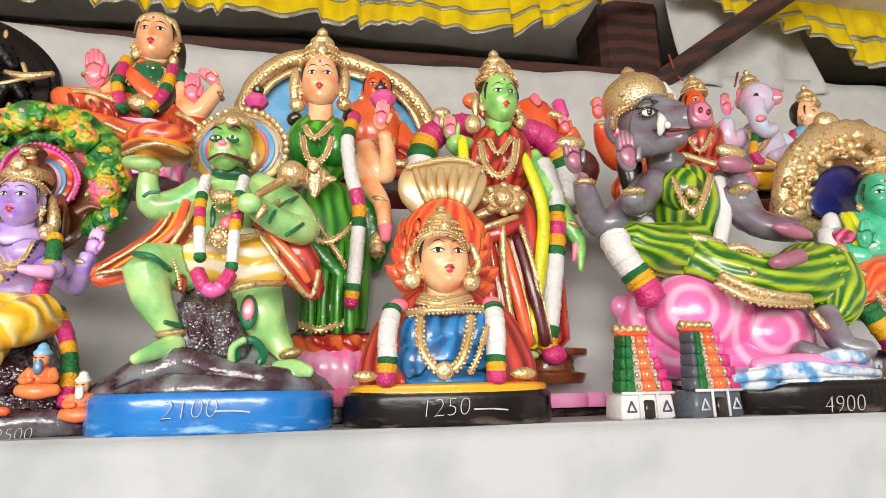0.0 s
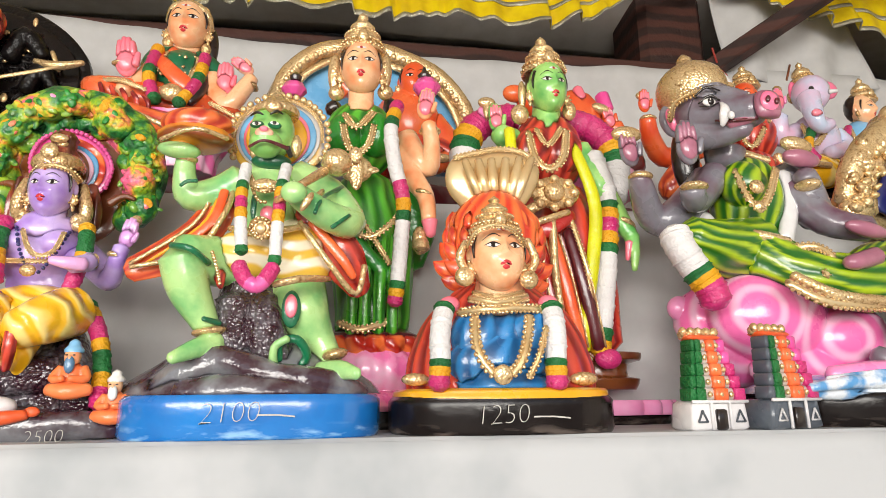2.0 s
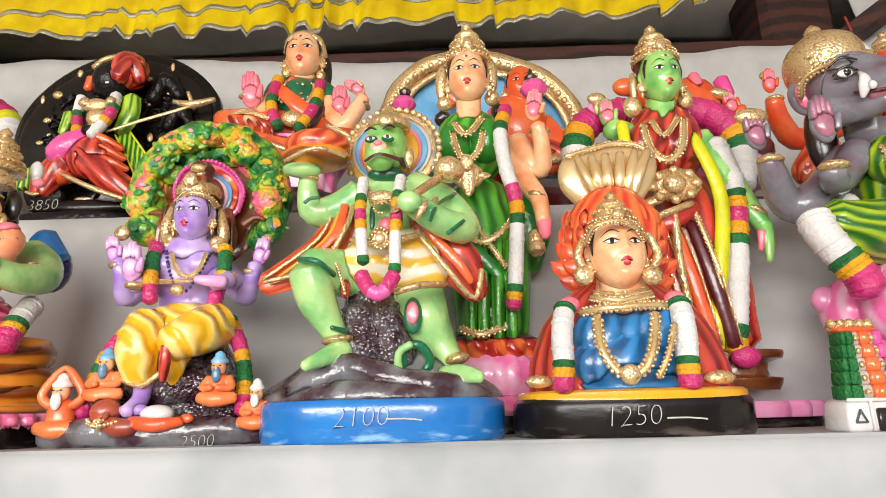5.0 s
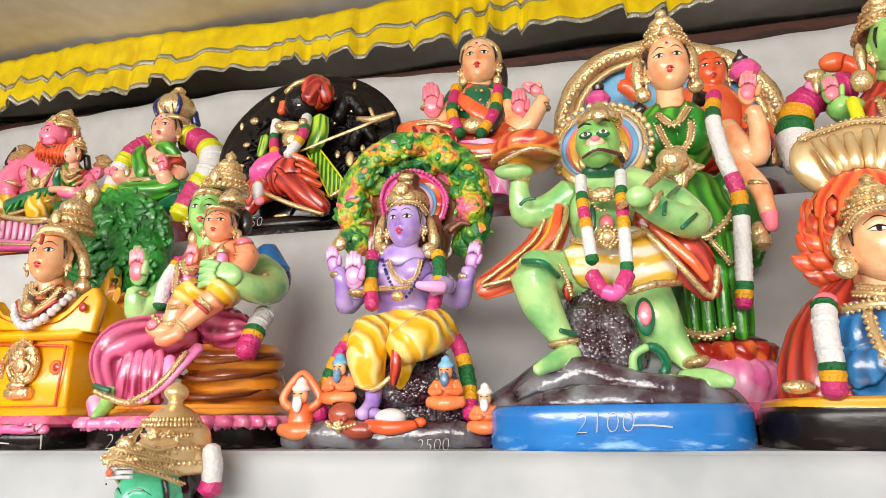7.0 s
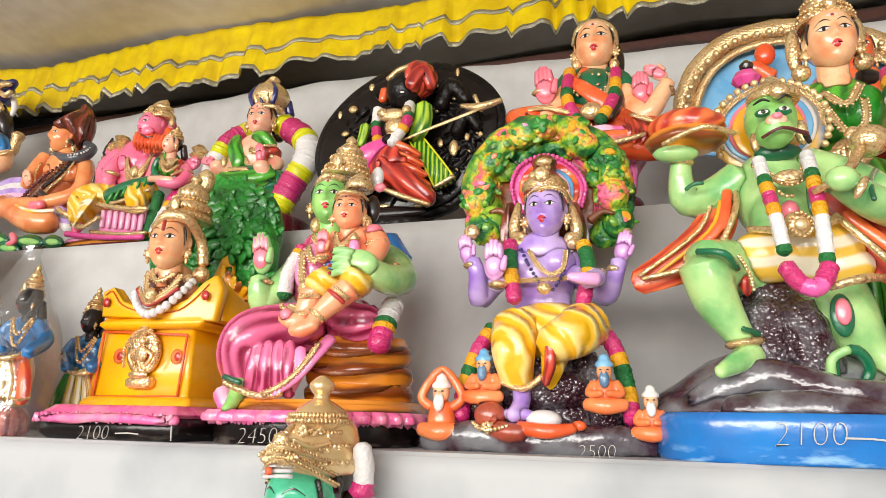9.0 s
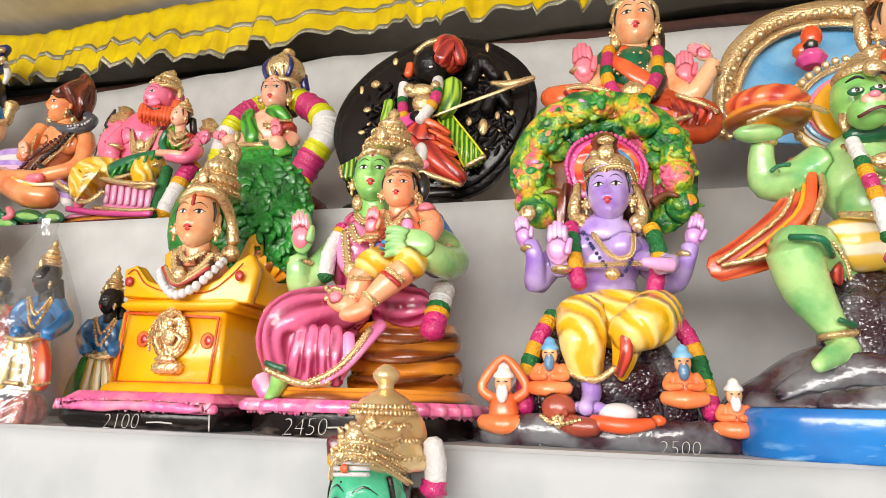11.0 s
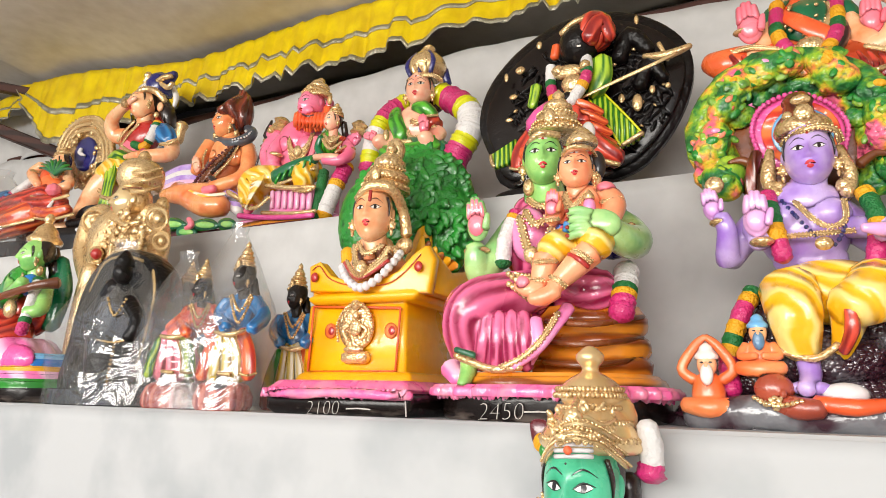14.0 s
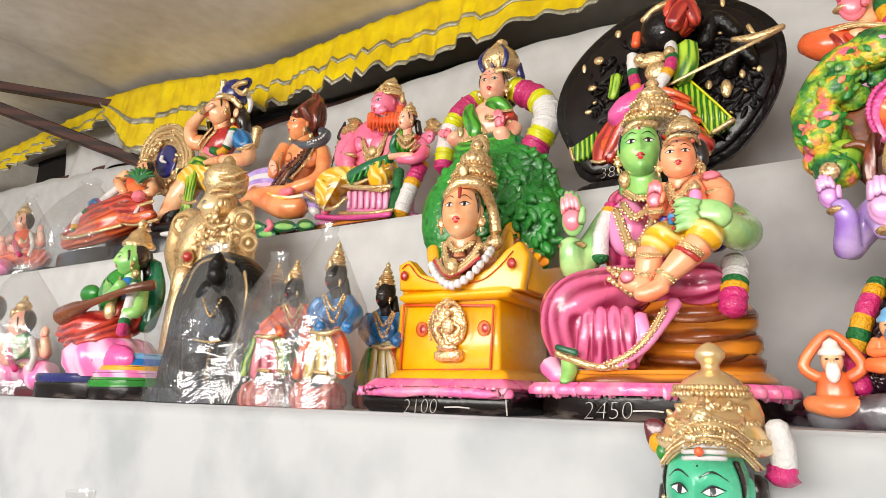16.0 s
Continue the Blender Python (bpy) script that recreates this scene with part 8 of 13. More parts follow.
d.ball("red_cloth", (0.058, -0.02, 0.296), (0.026, 0.028, 0.024))
d.beads("gold", [(0.036, -0.05, 0.31), (0.056, -0.055, 0.306), (0.08, -0.035, 0.312)], 0.004, 1.2)
d.tube("green_silk", [(0.078, -0.03, 0.226, 0.034), (0.019, -0.06, 0.204, 0.032), (-0.054, -0.06, 0.214, 0.026)])
d.beads("gold", [(-0.05, -0.055, 0.248), (-0.01, -0.075, 0.24), (0.03, -0.075, 0.236)], 0.006, 1.2)
d.tube("peach_skin", [(0.006, 0, 0.35, 0.025), (0.008, 0, 0.374, 0.025)])
d.head((0.018, -0.02, 0.399), 0.0361, 0.0448, "peach_skin", yaw=10)
d.lathe("gold", (0.026, 0, 0.441), [(0.04, 0), (0.05, 0.015), (0.051, 0.032), (0.041, 0.053), (0.023, 0.067), (0.015, 0.076), (0.016, 0.085), (0.004, 0.094)], rot=4)
for k in range(5):
    q = -0.8 + 0.4 * k
    d.tube("gold_smooth" if k % 2 else "navy", [(0.026 + 0.036 * q, -0.034, 0.436, 0.006), (0.026 + 0.047 * q, -0.043 + 0.01 * q * q, 0.468, 0.007), (0.027 + 0.022 * q, -0.026, 0.502, 0.004)], n=8)
d.beads("gold", [(-0.015, -0.03, 0.428), (0.026, -0.045, 0.426), (0.067, -0.04, 0.421), (0.078, -0.01, 0.416)], 0.0060, 1.2)
d.ball("gold", (0.022, 0, 0.514), (0.021, 0.012, 0.015))
d.tube("navy", [(0.066, 0.02, 0.464, 0.013), (0.073, 0.03, 0.427, 0.012)])
d.tube("hair", [(0.034, 0.02, 0.416, 0.018), (0.045, 0.03, 0.362, 0.016)])
d.beads("gold", [(-0.022, -0.03, 0.336), (0.026, -0.05, 0.295), (0.058, -0.03, 0.319)], 0.0074, 1.1)
d.beads("gold", [(-0.011, -0.04, 0.315), (0.01, -0.05, 0.261), (0.042, -0.05, 0.255)], 0.0059, 1.2)
d.tube("gold", [(0.07, -0.04, 0.282, 0.007), (0.088, -0.03, 0.267, 0.007)])
d.tube("peach_skin", [(0.076, -0.02, 0.274, 0.022), (0.068, -0.05, 0.227, 0.021), (0.062, -0.07, 0.25, 0.019)])
d.hand("rose", (0.062, -0.075, 0.27), 0.0544, rot=-5, tip="rose")
d.tube("peach_skin", [(-0.035, -0.02, 0.289, 0.022), (-0.064, -0.05, 0.253, 0.02), (-0.072, -0.07, 0.262, 0.018)])
d.hand("rose", (-0.085, -0.07, 0.268), 0.0486, rot=-70, tip="rose")
d.ball("gold", (-0.053, -0.06, 0.268), (0.009, 0.008, 0.018), n=9, k=6)
d.garland([(-0.046, 0.03, 0.399), (-0.081, 0, 0.362), (-0.102, -0.02, 0.31), (-0.115, -0.03, 0.239), (-0.119, -0.03, 0.193)], 0.0266, ["lemon", "magenta", "magenta", "lemon", "flower_white", "lemon", "magenta"])
d.garland([(0.053, 0.03, 0.4), (0.112, 0.02, 0.362), (0.155, 0, 0.31), (0.158, -0.02, 0.257), (0.132, -0.03, 0.201), (0.107, -0.04, 0.138)], 0.0344, ["lemon", "magenta", "magenta", "lemon", "flower_white", "flower_white", "lemon", "magenta", "magenta", "lemon"])
d.put("statue", (-0.851, 1.55, 1.599), "seated lady statue with jewelled turban and thick garland", "statue", "painted deity statues")

# pink lion-faced deity statue with consort on a pink seat
d = Shape()
d.lathe("maroon", (-0.008, 0, 0), [(0.185, 0), (0.188, 0.006), (0.188, 0.043), (0.188, 0.051), (0.182, 0.057)], deep=0.533, box=0.3, n=32)
d.lathe("amber", (-0.009, 0, 0), [(0.181, 0.053), (0.184, 0.057), (0.184, 0.064), (0.184, 0.063), (0.179, 0.068)], deep=0.532, box=0.3, n=32)
d.lathe("pink", (-0.007, 0.001, 0), [(0.174, 0.064), (0.176, 0.069), (0.176, 0.076), (0.176, 0.075), (0.171, 0.08)], deep=0.538, box=0.3, n=32)
d.block("pink", (-0.023, -0.09, 0.077), (0.118, 0.03, 0.148), 0.006)
d.tube("pale_pink", [(-0.011, -0.093, 0.143, 0.006), (-0.008, -0.095, 0.099, 0.006)], n=6, steps=1)
d.tube("pale_pink", [(0.011, -0.093, 0.14, 0.006), (0.013, -0.095, 0.096, 0.006)], n=6, steps=1)
d.tube("pale_pink", [(0.031, -0.093, 0.137, 0.006), (0.034, -0.095, 0.093, 0.006)], n=6, steps=1)
d.tube("pale_pink", [(0.052, -0.093, 0.134, 0.006), (0.054, -0.095, 0.091, 0.006)], n=6, steps=1)
d.tube("pale_pink", [(0.072, -0.093, 0.131, 0.006), (0.074, -0.095, 0.088, 0.006)], n=6, steps=1)
d.tube("pale_pink", [(0.092, -0.093, 0.128, 0.006), (0.094, -0.095, 0.085, 0.006)], n=6, steps=1)
d.tube("pale_pink", [(0.112, -0.093, 0.125, 0.006), (0.114, -0.095, 0.083, 0.006)], n=6, steps=1)
d.tube("gold", [(-0.029, -0.1, 0.16, 0.006), (0.05, -0.105, 0.142, 0.007), (0.131, -0.1, 0.136, 0.006)])
d.tube("gold", [(-0.035, -0.1, 0.086, 0.006), (0.063, -0.105, 0.072, 0.006), (0.137, -0.1, 0.072, 0.006)])
d.tube("hot_pink", [(-0.114, -0.1, 0.086, 0.008), (0.008, -0.105, 0.067, 0.007), (0.131, -0.1, 0.062, 0.007)])
d.tube("pink_skin", [(-0.023, 0, 0.218, 0.057), (-0.026, 0, 0.272, 0.054), (-0.021, 0, 0.322, 0.061), (0.001, 0, 0.349, 0.048)], deep=0.7)
d.ball("pink_skin", (-0.033, -0.025, 0.302), (0.032, 0.023, 0.029))
d.ball("pink_skin", (0.031, -0.025, 0.29), (0.028, 0.022, 0.028))
d.tube("rose", [(-0.046, -0.035, 0.254, 0.005), (-0.016, -0.04, 0.228, 0.005), (-0.023, -0.04, 0.209, 0.005)], deep=0.6, n=6)
d.tube("rose", [(-0.033, -0.035, 0.249, 0.005), (-0.004, -0.04, 0.226, 0.005), (-0.007, -0.04, 0.207, 0.005)], deep=0.6, n=6)
d.tube("rose", [(-0.021, -0.035, 0.243, 0.005), (0.008, -0.04, 0.224, 0.005), (0.009, -0.04, 0.204, 0.005)], deep=0.6, n=6)
d.tube("rose", [(-0.009, -0.035, 0.238, 0.005), (0.019, -0.04, 0.222, 0.005), (0.024, -0.04, 0.201, 0.005)], deep=0.6, n=6)
d.tube("rose", [(0.076, -0.04, 0.302, 0.008), (0.071, -0.05, 0.247, 0.009), (0.041, -0.05, 0.212, 0.008)], deep=0.6)
d.beads("gold", [(-0.031, -0.03, 0.337), (0.004, -0.055, 0.278), (0.035, -0.058, 0.255), (0.058, -0.055, 0.275), (0.056, -0.03, 0.32)], 0.0068, 1.3)
d.beads("gold", [(-0.031, -0.03, 0.337), (0.005, -0.055, 0.263), (0.036, -0.058, 0.245), (0.059, -0.055, 0.266), (0.056, -0.03, 0.32)], 0.0057, 1.3)
d.beads("gold", [(-0.031, -0.03, 0.337), (0.006, -0.055, 0.25), (0.036, -0.058, 0.236), (0.059, -0.055, 0.258), (0.056, -0.03, 0.32)], 0.0046, 1.3)
d.ball("gold", (0.034, -0.062, 0.26), (0.014, 0.008, 0.017), n=9, k=6)
d.beads("gold", [(-0.035, -0.045, 0.223), (0.026, -0.055, 0.203), (0.077, -0.05, 0.209)], 0.0064, 1.2)
d.tube("pink_skin", [(-0.084, 0, 0.341, 0.025), (-0.102, -0.02, 0.303, 0.024), (-0.086, -0.04, 0.253, 0.019), (-0.035, -0.06, 0.221, 0.015)])
d.tube("pink_skin", [(-0.054, -0.02, 0.322, 0.021), (-0.059, -0.045, 0.277, 0.021), (-0.048, -0.06, 0.236, 0.017)])
d.ball("gold", (-0.086, -0.03, 0.283), (0.027, 0.018, 0.008), 10)
d.ball("gold", (-0.046, -0.055, 0.264), (0.022, 0.017, 0.008), 10)
d.ball("gold", (-0.111, -0.02, 0.312), (0.024, 0.014, 0.007), 10)
d.tube("pink_skin", [(-0.076, 0, 0.354, 0.018), (-0.114, 0, 0.351, 0.017), (-0.103, -0.01, 0.373, 0.013)])
d.lathe("gold", (-0.089, 0, 0.36), [(0.02, 0), (0.026, 0.01), (0.018, 0.023), (0.025, 0.033), (0.01, 0.044)], rot=20, lobes=7, lobe=0.08)
d.lathe("gold", (-0.106, -0.01, 0.353), [(0.01, 0), (0.015, 0.008), (0.011, 0.02)])
d.lathe("hair", (-0.135, 0, 0.344), [(0.007, 0), (0.015, 0.01), (0.013, 0.03), (0.003, 0.06)], deep=0.6, rot=14)
d.tube("hair", [(-0.13, -0.01, 0.34, 0.003), (-0.14, -0.03, 0.245, 0.003)], n=5, steps=1)
d.ball("gold", (-0.13, -0.01, 0.335), (0.008, 0.007, 0.008), n=9, k=6)
d.head((0.046, -0.03, 0.402), 0.0360, 0.0439, "pink_skin", yaw=-14, rot=-6, hair=None, mark=None, brow='maroon', earring=False)
d.ball("pink_skin", (0.055, -0.058, 0.375), (0.02, 0.011, 0.014), n=9, k=6)
d.ball("pink_skin", (0.091, -0.01, 0.407), (0.014, 0.011, 0.016), n=9, k=6)
d.tube("maroon", [(0.042, -0.066, 0.365, 0.002), (0.065, -0.07, 0.352, 0.003), (0.083, -0.064, 0.355, 0.002)], n=5)
d.tube("deep_orange", [(-0.002, -0.033, 0.387, 0.007), (0.005, -0.043, 0.362, 0.008), (-0.003, -0.038, 0.346, 0.003)], n=6)
d.tube("flame", [(0.006, -0.035, 0.385, 0.007), (0.013, -0.045, 0.355, 0.008), (0.009, -0.04, 0.334, 0.003)], n=6)
d.tube("flame", [(0.014, -0.036, 0.383, 0.007), (0.02, -0.046, 0.357, 0.008), (0.02, -0.041, 0.339, 0.003)], n=6)
d.tube("deep_orange", [(0.021, -0.038, 0.381, 0.007), (0.028, -0.048, 0.351, 0.008), (0.02, -0.043, 0.329, 0.003)], n=6)
d.tube("flame", [(0.029, -0.04, 0.38, 0.007), (0.035, -0.05, 0.352, 0.008), (0.031, -0.045, 0.333, 0.003)], n=6)
d.tube("flame", [(0.036, -0.041, 0.378, 0.007), (0.043, -0.051, 0.346, 0.008), (0.043, -0.046, 0.321, 0.003)], n=6)
d.tube("deep_orange", [(0.044, -0.043, 0.376, 0.007), (0.05, -0.053, 0.348, 0.008), (0.042, -0.048, 0.328, 0.003)], n=6)
d.tube("flame", [(0.051, -0.045, 0.374, 0.007), (0.057, -0.055, 0.341, 0.008), (0.054, -0.05, 0.316, 0.003)], n=6)
d.tube("flame", [(0.057, -0.044, 0.374, 0.007), (0.063, -0.054, 0.344, 0.008), (0.063, -0.049, 0.322, 0.003)], n=6)
d.tube("deep_orange", [(0.061, -0.042, 0.373, 0.007), (0.068, -0.052, 0.34, 0.008), (0.06, -0.047, 0.315, 0.003)], n=6)
d.tube("flame", [(0.066, -0.04, 0.372, 0.007), (0.072, -0.05, 0.344, 0.008), (0.069, -0.045, 0.323, 0.003)], n=6)
d.tube("flame", [(0.071, -0.039, 0.371, 0.007), (0.077, -0.049, 0.34, 0.008), (0.078, -0.044, 0.315, 0.003)], n=6)
d.tube("deep_orange", [(0.076, -0.037, 0.371, 0.007), (0.082, -0.047, 0.343, 0.008), (0.074, -0.042, 0.325, 0.003)], n=6)
d.tube("flame", [(0.081, -0.035, 0.37, 0.007), (0.087, -0.045, 0.339, 0.008), (0.083, -0.04, 0.317, 0.003)], n=6)
d.tube("flame", [(0.086, -0.034, 0.369, 0.007), (0.091, -0.044, 0.343, 0.008), (0.091, -0.039, 0.325, 0.003)], n=6)
d.tube("deep_orange", [(0.09, -0.032, 0.368, 0.007), (0.096, -0.042, 0.339, 0.008), (0.089, -0.037, 0.319, 0.003)], n=6)
d.tube("flame", [(0.094, -0.03, 0.39, 0.007), (0.1, -0.04, 0.354, 0.008), (0.097, -0.035, 0.327, 0.003)], n=6)
d.tube("flame", [(0.099, -0.029, 0.389, 0.007), (0.105, -0.039, 0.35, 0.008), (0.106, -0.034, 0.318, 0.003)], n=6)
d.tube("deep_orange", [(0.104, -0.027, 0.388, 0.007), (0.11, -0.037, 0.354, 0.008), (0.103, -0.032, 0.329, 0.003)], n=6)
d.tube("deep_orange", [(0.02, -0.055, 0.376, 0.006), (0.028, -0.066, 0.348, 0.007), (0.02, -0.06, 0.332, 0.002)], n=6)
d.tube("deep_orange", [(0.033, -0.055, 0.373, 0.006), (0.041, -0.066, 0.346, 0.007), (0.033, -0.06, 0.33, 0.002)], n=6)
d.tube("deep_orange", [(0.045, -0.055, 0.37, 0.006), (0.053, -0.066, 0.343, 0.007), (0.045, -0.06, 0.327, 0.002)], n=6)
d.tube("deep_orange", [(0.058, -0.055, 0.368, 0.006), (0.066, -0.066, 0.34, 0.007), (0.057, -0.06, 0.325, 0.002)], n=6)
d.tube("deep_orange", [(0.07, -0.055, 0.365, 0.006), (0.078, -0.066, 0.338, 0.007), (0.069, -0.06, 0.322, 0.002)], n=6)
d.tube("deep_orange", [(0.083, -0.055, 0.362, 0.006), (0.09, -0.066, 0.335, 0.007), (0.081, -0.06, 0.32, 0.002)], n=6)
d.tube("deep_orange", [(0.095, -0.055, 0.36, 0.006), (0.102, -0.066, 0.333, 0.007), (0.093, -0.06, 0.318, 0.002)], n=6)
d.tube("deep_orange", [(0.107, -0.055, 0.357, 0.006), (0.114, -0.066, 0.33, 0.007), (0.105, -0.06, 0.315, 0.002)], n=6)
d.tube("deep_orange", [(0.119, -0.055, 0.354, 0.006), (0.126, -0.066, 0.328, 0.007), (0.116, -0.06, 0.313, 0.002)], n=6)
d.crown((0.051, -0.015, 0.431), 0.0395, 0.0613, rot=12, tiers=2)
d.beads("gold", [(0.016, -0.045, 0.413), (0.046, -0.055, 0.425), (0.084, -0.05, 0.427), (0.101, -0.02, 0.428)], 0.0065, 1.2)
d.ball("gold", (0.053, -0.02, 0.47), (0.024, 0.013, 0.016))
d.ball("gold", (0.105, -0.03, 0.409), (0.008, 0.006, 0.015), n=9, k=6)
d.ball("green_silk", (0.128, -0.045, 0.278), (0.033, 0.026, 0.036))
d.ball("red_cloth", (0.162, -0.04, 0.264), (0.018, 0.014, 0.027))
d.ball("gold", (0.143, -0.066, 0.27), (0.022, 0.007, 0.018))
d.head((0.146, -0.065, 0.325), 0.0208, 0.0267, "peach_skin", yaw=-12, rot=-4, mark=None)
d.crown((0.147, -0.055, 0.34), 0.0209, 0.0408, rot=6, tiers=2)
d.tube("hair", [(0.163, -0.04, 0.328, 0.009), (0.164, -0.03, 0.295, 0.009)])
d.beads("gold", [(0.127, -0.075, 0.289), (0.157, -0.085, 0.258), (0.177, -0.07, 0.278)], 0.0047, 1.2)
d.beads("gold", [(0.124, -0.075, 0.277), (0.158, -0.085, 0.239), (0.182, -0.07, 0.261)], 0.0047, 1.3)
d.tube("emerald", [(0.117, -0.07, 0.283, 0.009), (0.107, -0.07, 0.254, 0.009), (0.13, -0.075, 0.226, 0.007)])
d.tube("gold", [(0.172, -0.08, 0.229, 0.004), (0.189, -0.06, 0.251, 0.004)])
d.tube("peach_skin", [(0.108, -0.08, 0.225, 0.009), (0.151, -0.085, 0.219, 0.009), (0.18, -0.08, 0.215, 0.009)])
d.tube("pink_skin", [(0.165, -0.03, 0.273, 0.018), (0.194, -0.05, 0.232, 0.017), (0.18, -0.075, 0.208, 0.014), (0.138, -0.08, 0.214, 0.012)])
d.ball("gold", (0.19, -0.045, 0.247), (0.019, 0.013, 0.006), n=9, k=6)
d.tube("pink_skin", [(0.145, 0, 0.294, 0.018), (0.187, -0.02, 0.285, 0.016), (0.2, -0.03, 0.291, 0.013)])
d.lathe("gold", (0.197, -0.02, 0.292), [(0.013, 0), (0.022, 0.009), (0.015, 0.021), (0.021, 0.03), (0.009, 0.042)], rot=8, lobes=7, lobe=0.08)
d.hand("pink_skin", (0.2, -0.035, 0.274), 0.0382, rot=20)
d.tube("emerald", [(-0.021, -0.075, 0.188, 0.023), (0.045, -0.08, 0.208, 0.019), (0.105, -0.07, 0.226, 0.013)], deep=0.8)
d.tube("green", [(0.001, -0.1, 0.161, 0.004), (0.015, -0.1, 0.188, 0.004)], n=6, steps=1)
d.tube("green", [(0.024, -0.1, 0.169, 0.004), (0.035, -0.1, 0.194, 0.004)], n=6, steps=1)
d.tube("green", [(0.046, -0.1, 0.176, 0.004), (0.055, -0.1, 0.2, 0.004)], n=6, steps=1)
d.tube("green", [(0.067, -0.1, 0.184, 0.004), (0.075, -0.1, 0.206, 0.004)], n=6, steps=1)
d.tube("green", [(0.089, -0.1, 0.191, 0.003), (0.095, -0.1, 0.211, 0.004)], n=6, steps=1)
d.tube("green", [(0.11, -0.1, 0.198, 0.003), (0.114, -0.1, 0.217, 0.004)], n=6, steps=1)
d.beads("gold", [(-0.026, -0.09, 0.166), (0.035, -0.1, 0.162), (0.114, -0.085, 0.195)], 0.0049, 1.3)
d.tube("yellow_cloth", [(-0.014, -0.04, 0.195, 0.034), (-0.068, -0.07, 0.188, 0.043), (-0.099, -0.08, 0.176, 0.037), (-0.087, -0.085, 0.125, 0.031)])
d.tube("yellow_cloth", [(0.08, -0.04, 0.208, 0.03), (0.074, -0.075, 0.186, 0.033), (0.08, -0.08, 0.152, 0.025)])
d.tube("tiger", [(-0.02, -0.118, 0.181, 0.003), (-0.054, -0.118, 0.174, 0.004), (-0.099, -0.1, 0.19, 0.002)], deep=0.6, n=6)
d.tube("tiger", [(-0.02, -0.118, 0.18, 0.003), (-0.057, -0.118, 0.164, 0.004), (-0.094, -0.1, 0.178, 0.002)], deep=0.6, n=6)
d.tube("tiger", [(-0.021, -0.118, 0.178, 0.003), (-0.06, -0.118, 0.153, 0.004), (-0.089, -0.1, 0.166, 0.002)], deep=0.6, n=6)
d.tube("tiger", [(-0.022, -0.118, 0.177, 0.003), (-0.063, -0.118, 0.142, 0.004), (-0.084, -0.1, 0.154, 0.002)], deep=0.6, n=6)
d.tube("tiger", [(-0.023, -0.118, 0.176, 0.003), (-0.066, -0.118, 0.132, 0.004), (-0.079, -0.1, 0.142, 0.002)], deep=0.6, n=6)
d.tube("tiger", [(-0.024, -0.118, 0.174, 0.003), (-0.069, -0.118, 0.121, 0.004), (-0.074, -0.1, 0.13, 0.002)], deep=0.6, n=6)
d.tube("tiger", [(-0.025, -0.118, 0.173, 0.003), (-0.072, -0.118, 0.111, 0.004), (-0.069, -0.1, 0.118, 0.002)], deep=0.6, n=6)
d.tube("tiger", [(-0.026, -0.118, 0.171, 0.003), (-0.076, -0.118, 0.1, 0.004), (-0.064, -0.1, 0.107, 0.002)], deep=0.6, n=6)
d.beads("gold", [(-0.1, -0.105, 0.112), (-0.046, -0.115, 0.096), (-0.007, -0.11, 0.123)], 0.0066, 1.2)
d.beads("gold", [(0.059, -0.1, 0.139), (0.105, -0.105, 0.128), (0.131, -0.1, 0.136)], 0.0063, 1.2)
d.tube("pink_skin", [(-0.085, -0.09, 0.111, 0.014), (-0.087, -0.1, 0.092, 0.011)])
d.garland([(0.126, -0.06, 0.191), (0.124, -0.07, 0.13), (0.12, -0.08, 0.062)], 0.0138, ["flower_green", "flower_green", "flower_green"])
d.garland([(0.173, -0.03, 0.212), (0.165, -0.05, 0.163), (0.153, -0.065, 0.109), (0.141, -0.07, 0.068)], 0.0211, ["flower_yellow", "magenta", "magenta", "flower_yellow", "flower_white", "flower_white", "flower_yellow"])
d.put("statue", (-1.2, 1.53, 1.599), "pink lion-faced deity statue with consort on a pink seat", "statue", "painted deity statues")

# orange ascetic deity statue with matted hair, sitting on leaves
d = Shape()
d.lathe("maroon", (0.015, -0.01, 0), [(0.135, 0), (0.137, 0.006), (0.137, 0.047), (0.137, 0.057), (0.133, 0.063)], deep=0.655, box=0.3, n=32)
d.ball("green", (-0.06, -0.09, 0.09), (0.043, 0.024, 0.02))
d.plate("emerald", [(0.022, 0.077), (0.016, 0.07), (-0.003, 0.067), (-0.03, 0.068), (-0.057, 0.073), (-0.078, 0.081), (-0.087, 0.089), (-0.08, 0.096), (-0.061, 0.099), (-0.033, 0.098), (-0.006, 0.093), (0.014, 0.085)], -0.115, 0.0080, 0.0032, steps=3)
d.plate("leaf_skin", [(0.009, 0.077), (0.005, 0.073), (-0.008, 0.071), (-0.026, 0.072), (-0.044, 0.075), (-0.058, 0.08), (-0.064, 0.086), (-0.059, 0.09), (-0.046, 0.092), (-0.028, 0.091), (-0.01, 0.087), (0.004, 0.082)], -0.119, 0.0064, 0.0032, steps=3)
d.ball("green", (0.069, -0.09, 0.075), (0.043, 0.023, 0.019))
d.plate("emerald", [(0.146, 0.062), (0.14, 0.056), (0.122, 0.053), (0.096, 0.054), (0.069, 0.059), (0.049, 0.066), (0.041, 0.074), (0.047, 0.081), (0.066, 0.084), (0.093, 0.083), (0.119, 0.078), (0.139, 0.07)], -0.115, 0.0077, 0.0031, steps=3)
